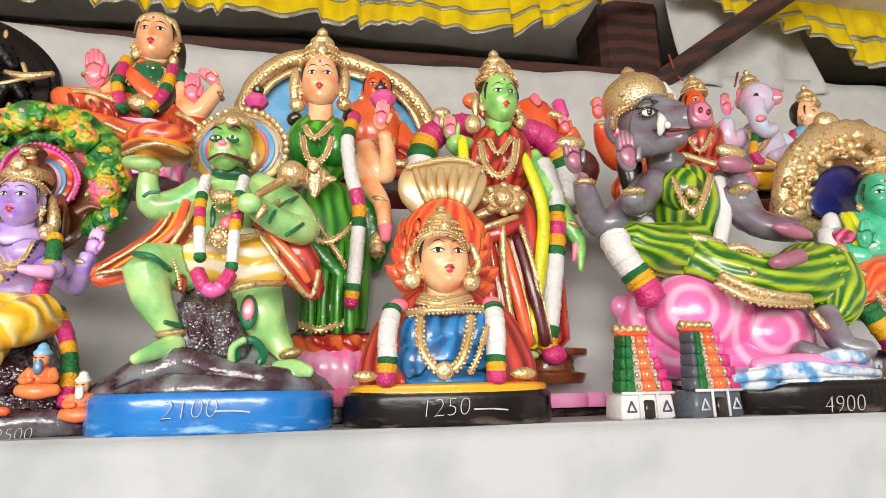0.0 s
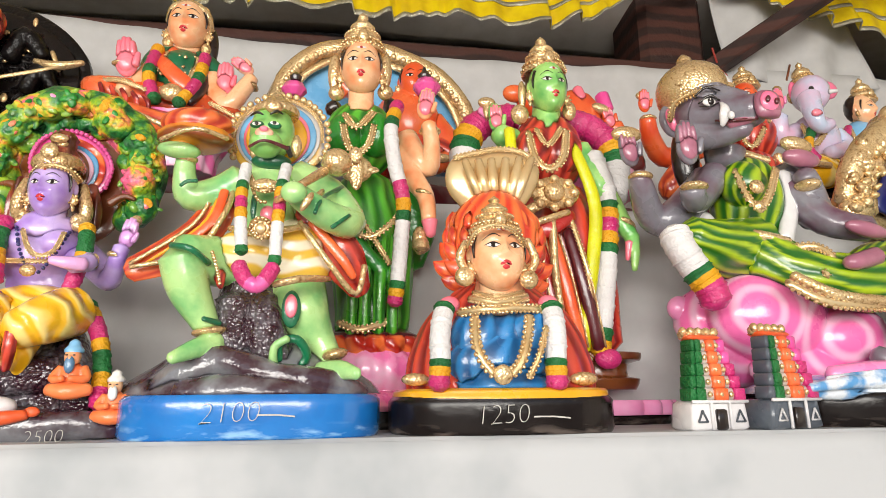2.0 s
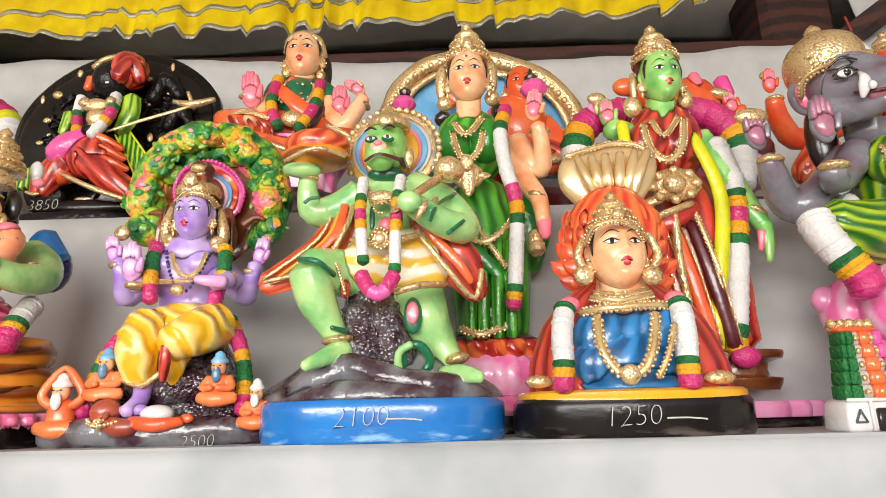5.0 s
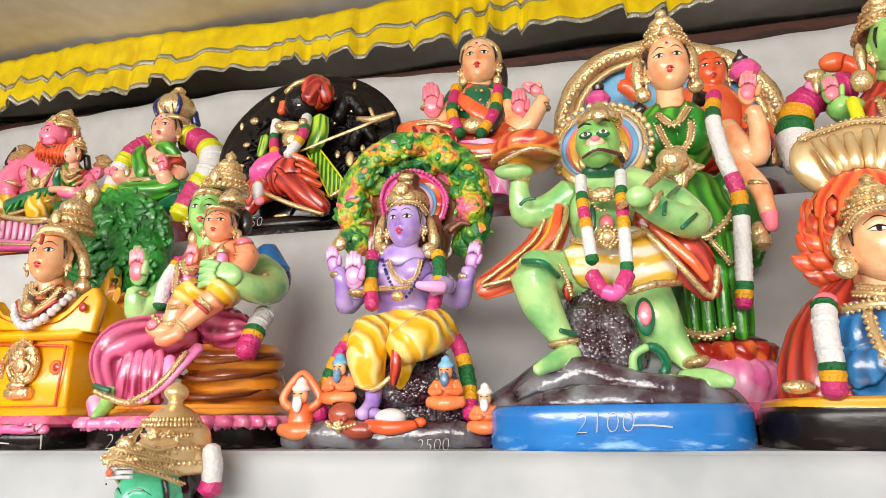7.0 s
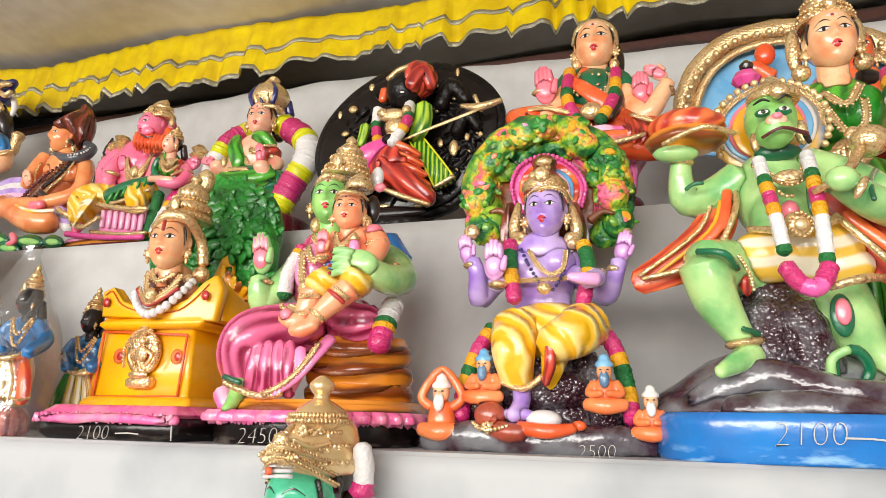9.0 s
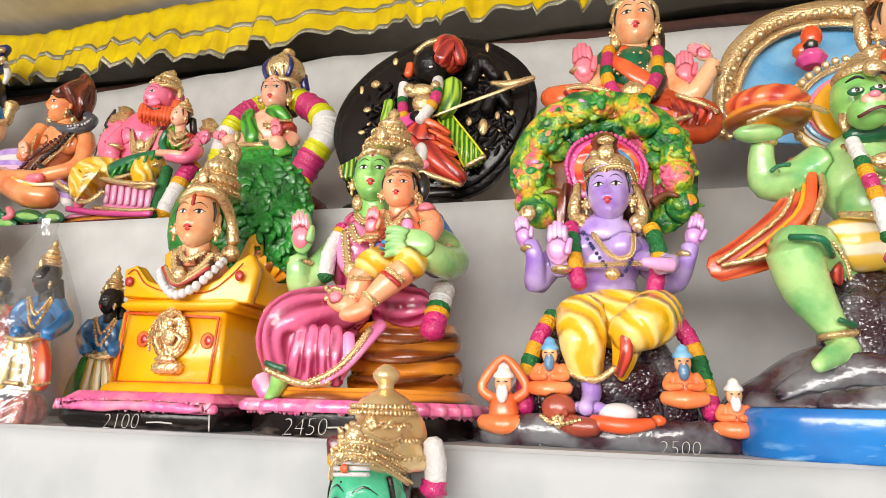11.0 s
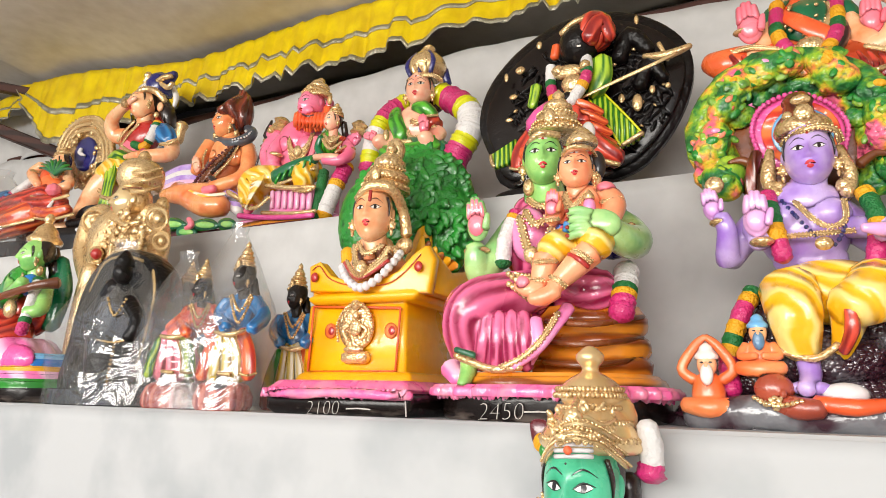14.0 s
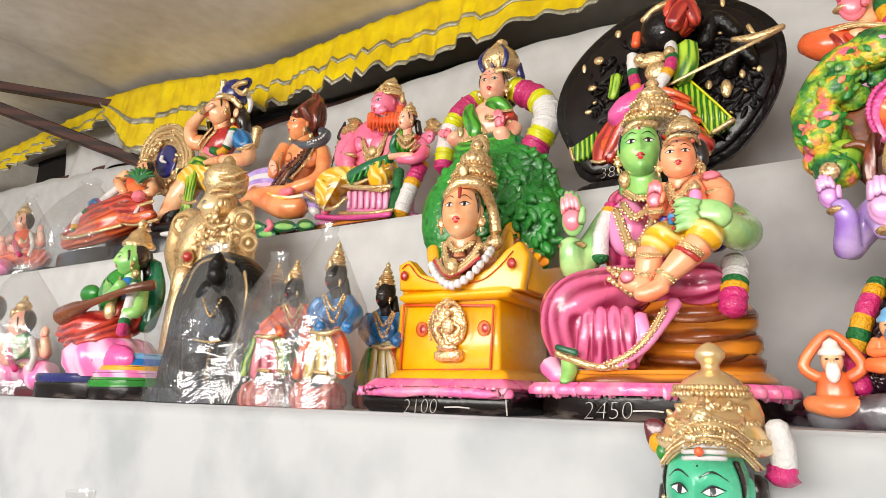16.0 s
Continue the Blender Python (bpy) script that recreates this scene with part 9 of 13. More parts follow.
d.plate("leaf_skin", [(0.133, 0.063), (0.129, 0.059), (0.117, 0.057), (0.099, 0.058), (0.082, 0.061), (0.068, 0.066), (0.063, 0.071), (0.067, 0.075), (0.08, 0.077), (0.098, 0.076), (0.115, 0.072), (0.128, 0.068)], -0.119, 0.0062, 0.0031, steps=3)
d.ball("green", (-0.001, -0.09, 0.062), (0.032, 0.023, 0.019))
d.plate("emerald", [(0.066, 0.05), (0.062, 0.044), (0.048, 0.04), (0.028, 0.04), (0.007, 0.044), (-0.008, 0.051), (-0.015, 0.059), (-0.01, 0.066), (0.004, 0.07), (0.024, 0.07), (0.045, 0.065), (0.06, 0.058)], -0.115, 0.0078, 0.0031, steps=3)
d.plate("leaf_skin", [(0.057, 0.051), (0.054, 0.046), (0.045, 0.044), (0.031, 0.044), (0.018, 0.047), (0.007, 0.051), (0.003, 0.056), (0.006, 0.061), (0.016, 0.063), (0.029, 0.063), (0.043, 0.06), (0.053, 0.055)], -0.119, 0.0063, 0.0031, steps=3)
d.ball("green", (0.15, -0.09, 0.069), (0.028, 0.022, 0.019))
d.plate("emerald", [(0.207, 0.058), (0.204, 0.052), (0.192, 0.048), (0.176, 0.048), (0.159, 0.052), (0.146, 0.058), (0.141, 0.066), (0.144, 0.073), (0.156, 0.077), (0.173, 0.076), (0.19, 0.072), (0.202, 0.066)], -0.115, 0.0075, 0.0030, steps=3)
d.plate("leaf_skin", [(0.2, 0.058), (0.198, 0.054), (0.19, 0.052), (0.179, 0.052), (0.168, 0.054), (0.159, 0.059), (0.156, 0.063), (0.158, 0.067), (0.166, 0.07), (0.177, 0.069), (0.189, 0.067), (0.197, 0.063)], -0.119, 0.0060, 0.0030, steps=3)
d.tube("rose", [(0.033, -0.115, 0.09, 0.008), (0.052, -0.12, 0.07, 0.009), (0.03, -0.12, 0.063, 0.006)])
d.tube("tan_skin", [(0.093, -0.02, 0.178, 0.04), (0.047, -0.06, 0.17, 0.041), (-0.055, -0.07, 0.185, 0.032), (-0.151, -0.05, 0.2, 0.019)])
d.tube("tan_skin", [(-0.095, -0.05, 0.205, 0.031), (0.058, -0.09, 0.136, 0.035), (0.125, -0.08, 0.127, 0.028)])
d.tube("rose", [(0.064, -0.1, 0.173, 0.013), (0.099, -0.1, 0.175, 0.011)])
d.tube("tiger", [(-0.004, -0.1, 0.183, 0.005), (0.086, -0.12, 0.151, 0.005), (0.141, -0.1, 0.155, 0.005)], deep=0.5, n=6)
d.tube("purple_skin", [(-0.218, 0, 0.288, 0.013), (-0.141, -0.01, 0.296, 0.014), (-0.061, -0.02, 0.287, 0.012)], deep=0.7)
d.tube("white", [(-0.216, 0, 0.275, 0.013), (-0.14, -0.01, 0.28, 0.014), (-0.059, -0.02, 0.27, 0.012)], deep=0.7)
d.tube("purple_skin", [(-0.215, 0, 0.261, 0.013), (-0.138, -0.01, 0.265, 0.014), (-0.057, -0.02, 0.253, 0.012)], deep=0.7)
d.tube("pale_pink", [(-0.213, 0, 0.247, 0.013), (-0.136, -0.01, 0.25, 0.014), (-0.055, -0.02, 0.237, 0.012)], deep=0.7)
d.tube("purple_skin", [(0.094, -0.06, 0.183, 0.013), (0.14, -0.06, 0.157, 0.013), (0.153, -0.04, 0.144, 0.01)], deep=0.7)
d.tube("grey_skin", [(0.102, -0.06, 0.169, 0.013), (0.145, -0.06, 0.143, 0.013), (0.154, -0.04, 0.134, 0.01)], deep=0.7)
d.tube("purple_skin", [(0.11, -0.06, 0.154, 0.013), (0.151, -0.06, 0.129, 0.013), (0.154, -0.04, 0.123, 0.01)], deep=0.7)
d.tube("white", [(0.118, -0.06, 0.14, 0.013), (0.156, -0.06, 0.115, 0.013), (0.155, -0.04, 0.113, 0.01)], deep=0.7)
d.beads("gold", [(0.137, -0.09, 0.165), (0.175, -0.09, 0.144), (0.185, -0.07, 0.131)], 0.0068, 1.2)
d.tube("tan_skin", [(0.012, 0, 0.216, 0.044), (0.029, 0, 0.273, 0.055), (0.043, 0, 0.325, 0.06), (0.052, 0, 0.354, 0.048)], deep=0.8)
d.ball("tan_skin", (0.027, -0.03, 0.308), (0.031, 0.018, 0.025))
d.ball("tan_skin", (0.092, -0.03, 0.293), (0.033, 0.019, 0.027))
d.tube("tan_skin", [(0.106, 0, 0.326, 0.027), (0.142, -0.02, 0.265, 0.025), (0.143, -0.05, 0.216, 0.021), (0.097, -0.08, 0.191, 0.018), (0.075, -0.09, 0.188, 0.014)])
d.ball("gold", (0.13, -0.01, 0.278), (0.028, 0.015, 0.007), -5)
d.ball("gold", (0.13, -0.012, 0.266), (0.028, 0.011, 0.005), -5)
d.tube("tan_skin", [(-0.041, 0, 0.364, 0.023), (-0.043, -0.03, 0.306, 0.021), (-0.032, -0.05, 0.258, 0.017)])
d.hand("peach_skin", (-0.023, -0.06, 0.271), 0.0575, rot=-14)
d.beads("brown", [(0.098, -0.04, 0.324), (0.07, -0.062, 0.276), (0.027, -0.065, 0.241), (0.007, -0.07, 0.211)], 0.0069, 1.35)
d.beads("hair", [(0.105, -0.04, 0.323), (0.088, -0.062, 0.273), (0.045, -0.065, 0.238), (0.026, -0.07, 0.208)], 0.0062, 1.35)
d.beads("gold", [(0.113, -0.04, 0.321), (0.108, -0.062, 0.27), (0.066, -0.065, 0.234), (0.047, -0.07, 0.205)], 0.0044, 1.35)
d.beads("maroon", [(0.09, -0.04, 0.326), (0.049, -0.062, 0.28), (0.006, -0.065, 0.244), (-0.014, -0.07, 0.214)], 0.0058, 1.35)
d.tube("brown", [(0.097, -0.045, 0.316, 0.01), (0.051, -0.062, 0.258, 0.012), (0.021, -0.07, 0.209, 0.01)], deep=0.6)
d.tube("hair", [(0.052, -0.075, 0.223, 0.007), (0.085, -0.08, 0.203, 0.008), (0.108, -0.08, 0.192, 0.006)])
d.beads("gold", [(-0.023, -0.03, 0.335), (-0.017, -0.045, 0.293), (0.001, -0.055, 0.258)], 0.0053, 1.2)
d.tube("slate", [(0.007, -0.02, 0.363, 0.012), (0.091, -0.04, 0.333, 0.015), (0.122, -0.02, 0.348, 0.017), (0.124, 0, 0.376, 0.015), (0.091, 0.01, 0.398, 0.012)])
d.beads("white", [(0.104, -0.055, 0.335), (0.136, -0.04, 0.345), (0.135, -0.015, 0.372)], 0.0034, 2.0)
d.tube("white", [(0.13, -0.02, 0.357, 0.005), (0.106, -0.01, 0.38, 0.005)], n=6)
d.tube("tan_skin", [(0.051, 0, 0.365, 0.024), (0.039, 0, 0.39, 0.024)])
d.head((0.039, -0.02, 0.417), 0.0344, 0.0499, "tan_skin", yaw=-20, rot=8, hair='rust_hair', mark=None)
d.ball("white", (0.024, -0.045, 0.438), (0.012, 0.002, 0.004), -6, n=9, k=6)
d.tube("rust_hair", [(0.043, -0.062, 0.433, 0.009), (0.067, -0.04, 0.464, 0.011), (0.064, 0, 0.504, 0.009), (0.067, 0.005, 0.524, 0.005)], n=7)
d.tube("rust_hair", [(0.045, -0.056, 0.431, 0.009), (0.069, -0.037, 0.46, 0.011), (0.066, 0, 0.502, 0.009), (0.068, 0.005, 0.523, 0.005)], n=7)
d.tube("rust_hair", [(0.047, -0.05, 0.429, 0.009), (0.071, -0.034, 0.457, 0.011), (0.068, 0, 0.5, 0.009), (0.068, 0.005, 0.522, 0.005)], n=7)
d.tube("rust_hair", [(0.05, -0.044, 0.427, 0.009), (0.074, -0.031, 0.453, 0.011), (0.07, 0, 0.498, 0.009), (0.069, 0.005, 0.522, 0.005)], n=7)
d.tube("rust_hair", [(0.052, -0.038, 0.424, 0.009), (0.076, -0.028, 0.449, 0.011), (0.073, 0, 0.496, 0.009), (0.07, 0.005, 0.521, 0.005)], n=7)
d.tube("rust_hair", [(0.055, -0.032, 0.42, 0.009), (0.078, -0.025, 0.446, 0.011), (0.075, 0, 0.494, 0.009), (0.071, 0.005, 0.52, 0.005)], n=7)
d.tube("rust_hair", [(0.057, -0.026, 0.416, 0.009), (0.08, -0.022, 0.442, 0.011), (0.077, 0, 0.492, 0.009), (0.072, 0.005, 0.519, 0.005)], n=7)
d.tube("rust_hair", [(0.06, -0.02, 0.411, 0.009), (0.082, -0.019, 0.438, 0.011), (0.079, 0, 0.49, 0.009), (0.073, 0.005, 0.518, 0.005)], n=7)
d.tube("rust_hair", [(0.063, -0.014, 0.406, 0.009), (0.084, -0.016, 0.435, 0.011), (0.081, 0, 0.488, 0.009), (0.074, 0.005, 0.518, 0.005)], n=7)
d.tube("rust_hair", [(0.065, -0.008, 0.4, 0.009), (0.086, -0.013, 0.431, 0.011), (0.084, 0, 0.486, 0.009), (0.075, 0.005, 0.517, 0.005)], n=7)
d.tube("rust_hair", [(0.068, -0.002, 0.393, 0.009), (0.088, -0.01, 0.427, 0.011), (0.086, 0, 0.484, 0.009), (0.076, 0.005, 0.516, 0.005)], n=7)
d.tube("rust_hair", [(0.06, 0.02, 0.393, 0.016), (0.078, 0.02, 0.445, 0.019), (0.074, 0.015, 0.496, 0.016), (0.053, 0.01, 0.526, 0.009)])
d.ball("rust_hair", (0.054, 0.015, 0.456), (0.035, 0.028, 0.045))
d.tube("hair", [(0.08, -0.035, 0.394, 0.005), (0.091, -0.035, 0.374, 0.004)], n=6)
d.ball("gold", (0.089, -0.03, 0.369), (0.008, 0.007, 0.012), n=9, k=6)
d.ball("gold", (-0.004, -0.02, 0.38), (0.009, 0.007, 0.012), n=9, k=6)
d.put("statue", (-1.514, 1.53, 1.599), "orange ascetic deity statue with matted hair, sitting on leaves", "statue", "painted deity statues")

# standing youth statue blowing a conch, blue cloak, feathered cap
d = Shape()
d.lathe("grey_skin", (-0.024, 0, 0), [(0.227, 0), (0.23, 0.006), (0.23, 0.088), (0.23, 0.111), (0.223, 0.117)], deep=0.434, box=0.3, n=32)
d.tube("ebony", [(-0.149, -0.1, 0.142, 0.017), (-0.045, -0.1, 0.136, 0.016), (0.013, -0.09, 0.128, 0.014)])
d.tube("white", [(-0.151, -0.105, 0.116, 0.007), (-0.056, -0.11, 0.112, 0.009), (0.002, -0.1, 0.104, 0.007)])
d.tube("orange_skin", [(-0.07, -0.02, 0.345, 0.046), (-0.12, -0.04, 0.268, 0.042), (-0.166, -0.048, 0.21, 0.03), (-0.206, -0.055, 0.162, 0.02)])
d.tube("orange_skin", [(-0.2, -0.055, 0.155, 0.018), (-0.226, -0.08, 0.146, 0.016), (-0.248, -0.1, 0.14, 0.01)], deep=0.7)
d.beads("gold", [(-0.215, -0.07, 0.178), (-0.2, -0.078, 0.17), (-0.184, -0.07, 0.168)], 0.005, 1.2)
d.tube("orange_skin", [(0.014, 0, 0.304, 0.038), (0.044, 0, 0.231, 0.032), (0.088, -0.02, 0.147, 0.024)])
d.tube("yellow_cloth", [(0.007, -0.01, 0.333, 0.046), (-0.054, -0.03, 0.332, 0.05), (-0.108, -0.04, 0.309, 0.039)], deep=0.9)
d.tube("yellow_cloth", [(0.017, -0.02, 0.312, 0.046), (0.041, -0.02, 0.265, 0.034)])
d.beads("gold", [(-0.118, -0.06, 0.277), (-0.051, -0.07, 0.24), (-0.018, -0.065, 0.241)], 0.0060, 1.3)
d.tube("green_stripe", [(-0.031, -0.06, 0.351, 0.009), (-0.018, -0.07, 0.279, 0.011), (-0.018, -0.075, 0.215, 0.011), (-0.023, -0.07, 0.171, 0.009)], deep=0.6)
d.tube("lime_stripe", [(-0.046, -0.06, 0.354, 0.01), (-0.032, -0.07, 0.281, 0.011), (-0.032, -0.075, 0.217, 0.011), (-0.046, -0.07, 0.174, 0.009)], deep=0.6)
d.tube("green_stripe", [(-0.061, -0.06, 0.356, 0.01), (-0.047, -0.07, 0.283, 0.011), (-0.047, -0.075, 0.219, 0.011), (-0.069, -0.07, 0.177, 0.009)], deep=0.6)
d.beads("gold", [(-0.047, -0.085, 0.228), (-0.001, -0.09, 0.213), (0.028, -0.085, 0.218)], 0.0060, 1.2)
d.beads("gold", [(-0.056, -0.08, 0.176), (-0.001, -0.085, 0.157), (0.025, -0.08, 0.166)], 0.0059, 1.2)
d.tube("green_stripe", [(-0.07, -0.05, 0.369, 0.015), (-0.023, -0.06, 0.374, 0.017), (0.019, -0.06, 0.359, 0.013)], deep=0.7)
d.tube("rose", [(-0.03, -0.01, 0.351, 0.043), (-0.024, -0.01, 0.391, 0.05), (-0.018, 0, 0.422, 0.055)], deep=0.75)
d.tube("red", [(-0.041, 0, 0.422, 0.049), (0.013, 0, 0.447, 0.058), (0.025, 0, 0.484, 0.047)], deep=0.75)
d.beads("gold", [(-0.049, -0.04, 0.418), (0.033, -0.055, 0.374), (0.101, -0.05, 0.355)], 0.0060, 1.2)
d.tube("silk_blue", [(0.088, -0.01, 0.456, 0.032), (0.138, -0.015, 0.428, 0.034), (0.163, -0.015, 0.399, 0.028)])
d.beads("gold", [(0.133, -0.035, 0.394), (0.193, -0.045, 0.383), (0.205, -0.03, 0.402)], 0.0065, 1.2)
d.tube("red_cloth", [(0.073, 0, 0.499, 0.013), (0.111, -0.02, 0.467, 0.013)])
d.tube("orange_skin", [(0.162, -0.01, 0.401, 0.024), (0.185, -0.03, 0.355, 0.024), (0.16, -0.06, 0.342, 0.022), (0.115, -0.07, 0.346, 0.018)])
d.ball("gold", (0.121, -0.07, 0.345), (0.009, 0.008, 0.022), n=9, k=6)
d.ball("gold", (0.138, -0.066, 0.344), (0.007, 0.007, 0.022), n=9, k=6)
d.tube("orange_skin", [(0.105, -0.075, 0.347, 0.015), (0.073, -0.08, 0.347, 0.011), (0.04, -0.08, 0.348, 0.007)])
d.lathe("gold", (0.172, 0, 0.403), [(0.013, 0), (0.017, 0.015), (0.015, 0.045), (0.02, 0.063), (0.009, 0.074)], rot=14)
d.tube("orange_skin", [(-0.084, 0, 0.467, 0.03), (-0.113, -0.02, 0.474, 0.026), (-0.106, -0.04, 0.512, 0.022), (-0.055, -0.055, 0.533, 0.018), (-0.015, -0.06, 0.544, 0.015)])
d.ball("gold", (-0.102, -0.04, 0.524), (0.026, 0.017, 0.008), -20, n=9, k=6)
d.ball("gold", (-0.073, -0.05, 0.533), (0.022, 0.013, 0.006), -20, n=9, k=6)
d.tube("peach_skin", [(-0.014, -0.065, 0.537, 0.012), (0.019, -0.07, 0.549, 0.01), (0.041, -0.07, 0.556, 0.006)])
d.lathe("gold", (0.006, -0.075, 0.529), [(0.006, 0), (0.015, 0.01), (0.011, 0.025), (0.004, 0.034)], rot=-30)
d.tube("orange_skin", [(0.025, 0, 0.484, 0.025), (0.007, 0, 0.529, 0.025)])
d.head((0.018, -0.02, 0.559), 0.0428, 0.0525, "orange_skin", yaw=-16, rot=-14)
d.ball("iris", (0.016, -0.05, 0.545), (0.01, 0.004, 0.007), n=9, k=6)
d.tube("gold", [(-0.01, -0.04, 0.58, 0.008), (0.04, -0.05, 0.594, 0.01), (0.066, -0.02, 0.596, 0.012), (0.092, 0, 0.565, 0.01)])
d.beads("gold", [(-0.01, -0.045, 0.582), (0.045, -0.055, 0.599), (0.071, -0.025, 0.601), (0.091, 0, 0.578)], 0.0056, 1.2)
d.lathe("white", (0.013, 0, 0.609), [(0.039, 0), (0.035, 0.018), (0.02, 0.032)], rot=-20)
d.lathe("navy", (0.039, 0.012, 0.608), [(0.043, 0), (0.049, 0.024), (0.039, 0.055), (0.018, 0.071)], rot=16)
d.tube("navy", [(0.043, 0, 0.64, 0.02), (0.093, 0, 0.645, 0.021), (0.125, 0, 0.658, 0.012)])
d.tube("gold", [(0.056, -0.02, 0.628, 0.008), (0.094, -0.02, 0.64, 0.01), (0.127, -0.015, 0.642, 0.008)])
d.tube("gold_smooth", [(0.079, -0.015, 0.625, 0.008), (0.115, -0.015, 0.604, 0.01), (0.135, -0.015, 0.615, 0.008)])
d.tube("white", [(0.096, 0.02, 0.625, 0.008), (0.117, 0.02, 0.585, 0.01), (0.113, 0.02, 0.552, 0.006)])
d.lathe("gold", (0.017, -0.02, 0.625), [(0.008, 0), (0.014, 0.012), (0.01, 0.027), (0.014, 0.039), (0.006, 0.051)], rot=4, lobes=6, lobe=0.08)
d.tube("hair", [(0.057, 0.015, 0.579, 0.023), (0.086, 0.02, 0.529, 0.027), (0.092, 0.03, 0.482, 0.019)])
d.ball("orange_skin", (0.084, -0.01, 0.542), (0.013, 0.008, 0.017), n=9, k=6)
d.ball("gold", (0.096, -0.03, 0.503), (0.009, 0.008, 0.011), n=9, k=6)
d.beads("gold", [(-0.005, -0.03, 0.499), (-0.04, -0.035, 0.467), (-0.07, -0.035, 0.436)], 0.0067, 1.2)
d.beads("gold", [(0.033, -0.04, 0.48), (-0.007, -0.045, 0.445), (-0.043, -0.04, 0.413)], 0.0055, 1.2)
d.garland([(0.111, -0.03, 0.472), (0.112, -0.045, 0.43), (0.101, -0.05, 0.399)], 0.0154, ["flower_yellow", "flower_green", "flower_white", "flower_white", "flower_green"])
d.garland([(0.101, -0.05, 0.395), (0.081, -0.055, 0.385), (0.034, -0.05, 0.403)], 0.0135, ["flower_yellow", "flower_green"])
d.ball("magenta", (0.096, -0.06, 0.365), (0.015, 0.009, 0.011), n=9, k=6)
d.put("statue", (-1.899, 1.55, 1.599), "standing youth statue blowing a conch, blue cloak, feathered cap", "statue", "painted deity statues")

# red-robed deity statue seated before a golden arch
d = Shape()
d.lathe("dark_base", (0.057, 0.02, 0), [(0.213, 0), (0.216, 0.006), (0.216, 0.093), (0.216, 0.118), (0.209, 0.124)], deep=0.463, box=0.3, n=32)
d.plate("gold", [(-0.091, 0.358), (-0.175, 0.485), (-0.13, 0.557), (-0.041, 0.592), (0.056, 0.566), (0.125, 0.475), (0.144, 0.365), (0.079, 0.29)], 0.060, 0.0295, 0.0084)
d.plate("navy", [(0.075, 0.416), (0.062, 0.388), (0.037, 0.373), (0.007, 0.374), (-0.02, 0.391), (-0.037, 0.42), (-0.039, 0.454), (-0.025, 0.483), (0.001, 0.498), (0.031, 0.496), (0.058, 0.478), (0.074, 0.449)], 0.045, 0.0163, 0.0000, steps=3)
d.tube("white", [(0.013, 0.035, 0.452, 0.006), (0.01, 0.035, 0.435, 0.008), (0.038, 0.035, 0.422, 0.004)], n=6)
d.beads("gold", [(-0.113, 0.035, 0.412), (-0.11, 0.035, 0.501), (-0.04, 0.035, 0.56), (0.08, 0.035, 0.549), (0.156, 0.035, 0.469), (0.177, 0.035, 0.377), (0.126, 0.035, 0.318)], 0.0113, 1.3)
d.beads("gold", [(-0.092, 0.035, 0.413), (-0.089, 0.035, 0.489), (-0.03, 0.035, 0.54), (0.073, 0.035, 0.531), (0.139, 0.035, 0.462), (0.157, 0.035, 0.382), (0.113, 0.035, 0.332)], 0.0082, 1.3)
d.beads("gold", [(-0.071, 0.035, 0.414), (-0.069, 0.035, 0.477), (-0.019, 0.035, 0.519), (0.066, 0.035, 0.512), (0.122, 0.035, 0.455), (0.138, 0.035, 0.388), (0.1, 0.035, 0.346)], 0.0082, 1.3)
d.scatter(["gold"], (0.02, 0.04, 0.433), (0.095, 0.132), 70, (0.0062, 0.0144), 0.8, 0.0, 41, ring=(0.62, 1.02))
d.tube("ebony", [(0.182, 0.02, 0.357, 0.029), (0.164, 0.02, 0.247, 0.033), (0.14, 0, 0.165, 0.029)])
d.tube("red_cloth", [(-0.02, -0.01, 0.25, 0.06), (-0.15, -0.04, 0.215, 0.066), (-0.27, -0.06, 0.175, 0.05), (-0.34, -0.06, 0.15, 0.03)])
d.tube("orange_cloth", [(0.03, -0.03, 0.215, 0.05), (-0.08, -0.08, 0.165, 0.05), (-0.2, -0.095, 0.14, 0.036), (-0.3, -0.09, 0.125, 0.022)])
d.lathe("dark_base", (-0.2, 0.0, 0), [(0.22, 0), (0.225, 0.006), (0.225, 0.085), (0.22, 0.095)], deep=0.45, box=0.3, n=32)
d.ball("sage_orange", (-0.05, 0.0, 0.3), (0.062, 0.045, 0.062), n=18, k=12)
d.garland([(-0.1, -0.03, 0.34), (-0.17, -0.075, 0.26), (-0.22, -0.11, 0.2), (-0.2, -0.12, 0.15)], 0.014, ["flower_white", "magenta", "flower_green", "flower_white", "flower_yellow", "flower_green"])
d.beads("gold", [(-0.33, -0.1, 0.165), (-0.25, -0.13, 0.135), (-0.12, -0.135, 0.13), (0.02, -0.09, 0.16)], 0.007, 1.2)
d.ball("silk_blue", (-0.185, -0.06, 0.265), (0.05, 0.03, 0.026), 15)
d.ball("emerald", (-0.13, -0.05, 0.262), (0.03, 0.025, 0.02))
d.tube("red_cloth", [(0.095, -0.05, 0.222, 0.027), (0.021, -0.07, 0.21, 0.031), (-0.092, -0.06, 0.236, 0.024)])
d.tube("orange_cloth", [(-0.052, -0.07, 0.201, 0.02), (0.089, -0.085, 0.174, 0.021), (0.162, -0.07, 0.184, 0.017)])
d.ball("deep_orange", (-0.059, 0, 0.336), (0.049, 0.039, 0.061))
d.head((0.001, -0.02, 0.38), 0.0242, 0.0302, "orange_skin", yaw=-25, rot=-8, mark=None)
d.crown((-0.026, 0, 0.403), 0.0266, 0.0466, rot=10, tiers=2)
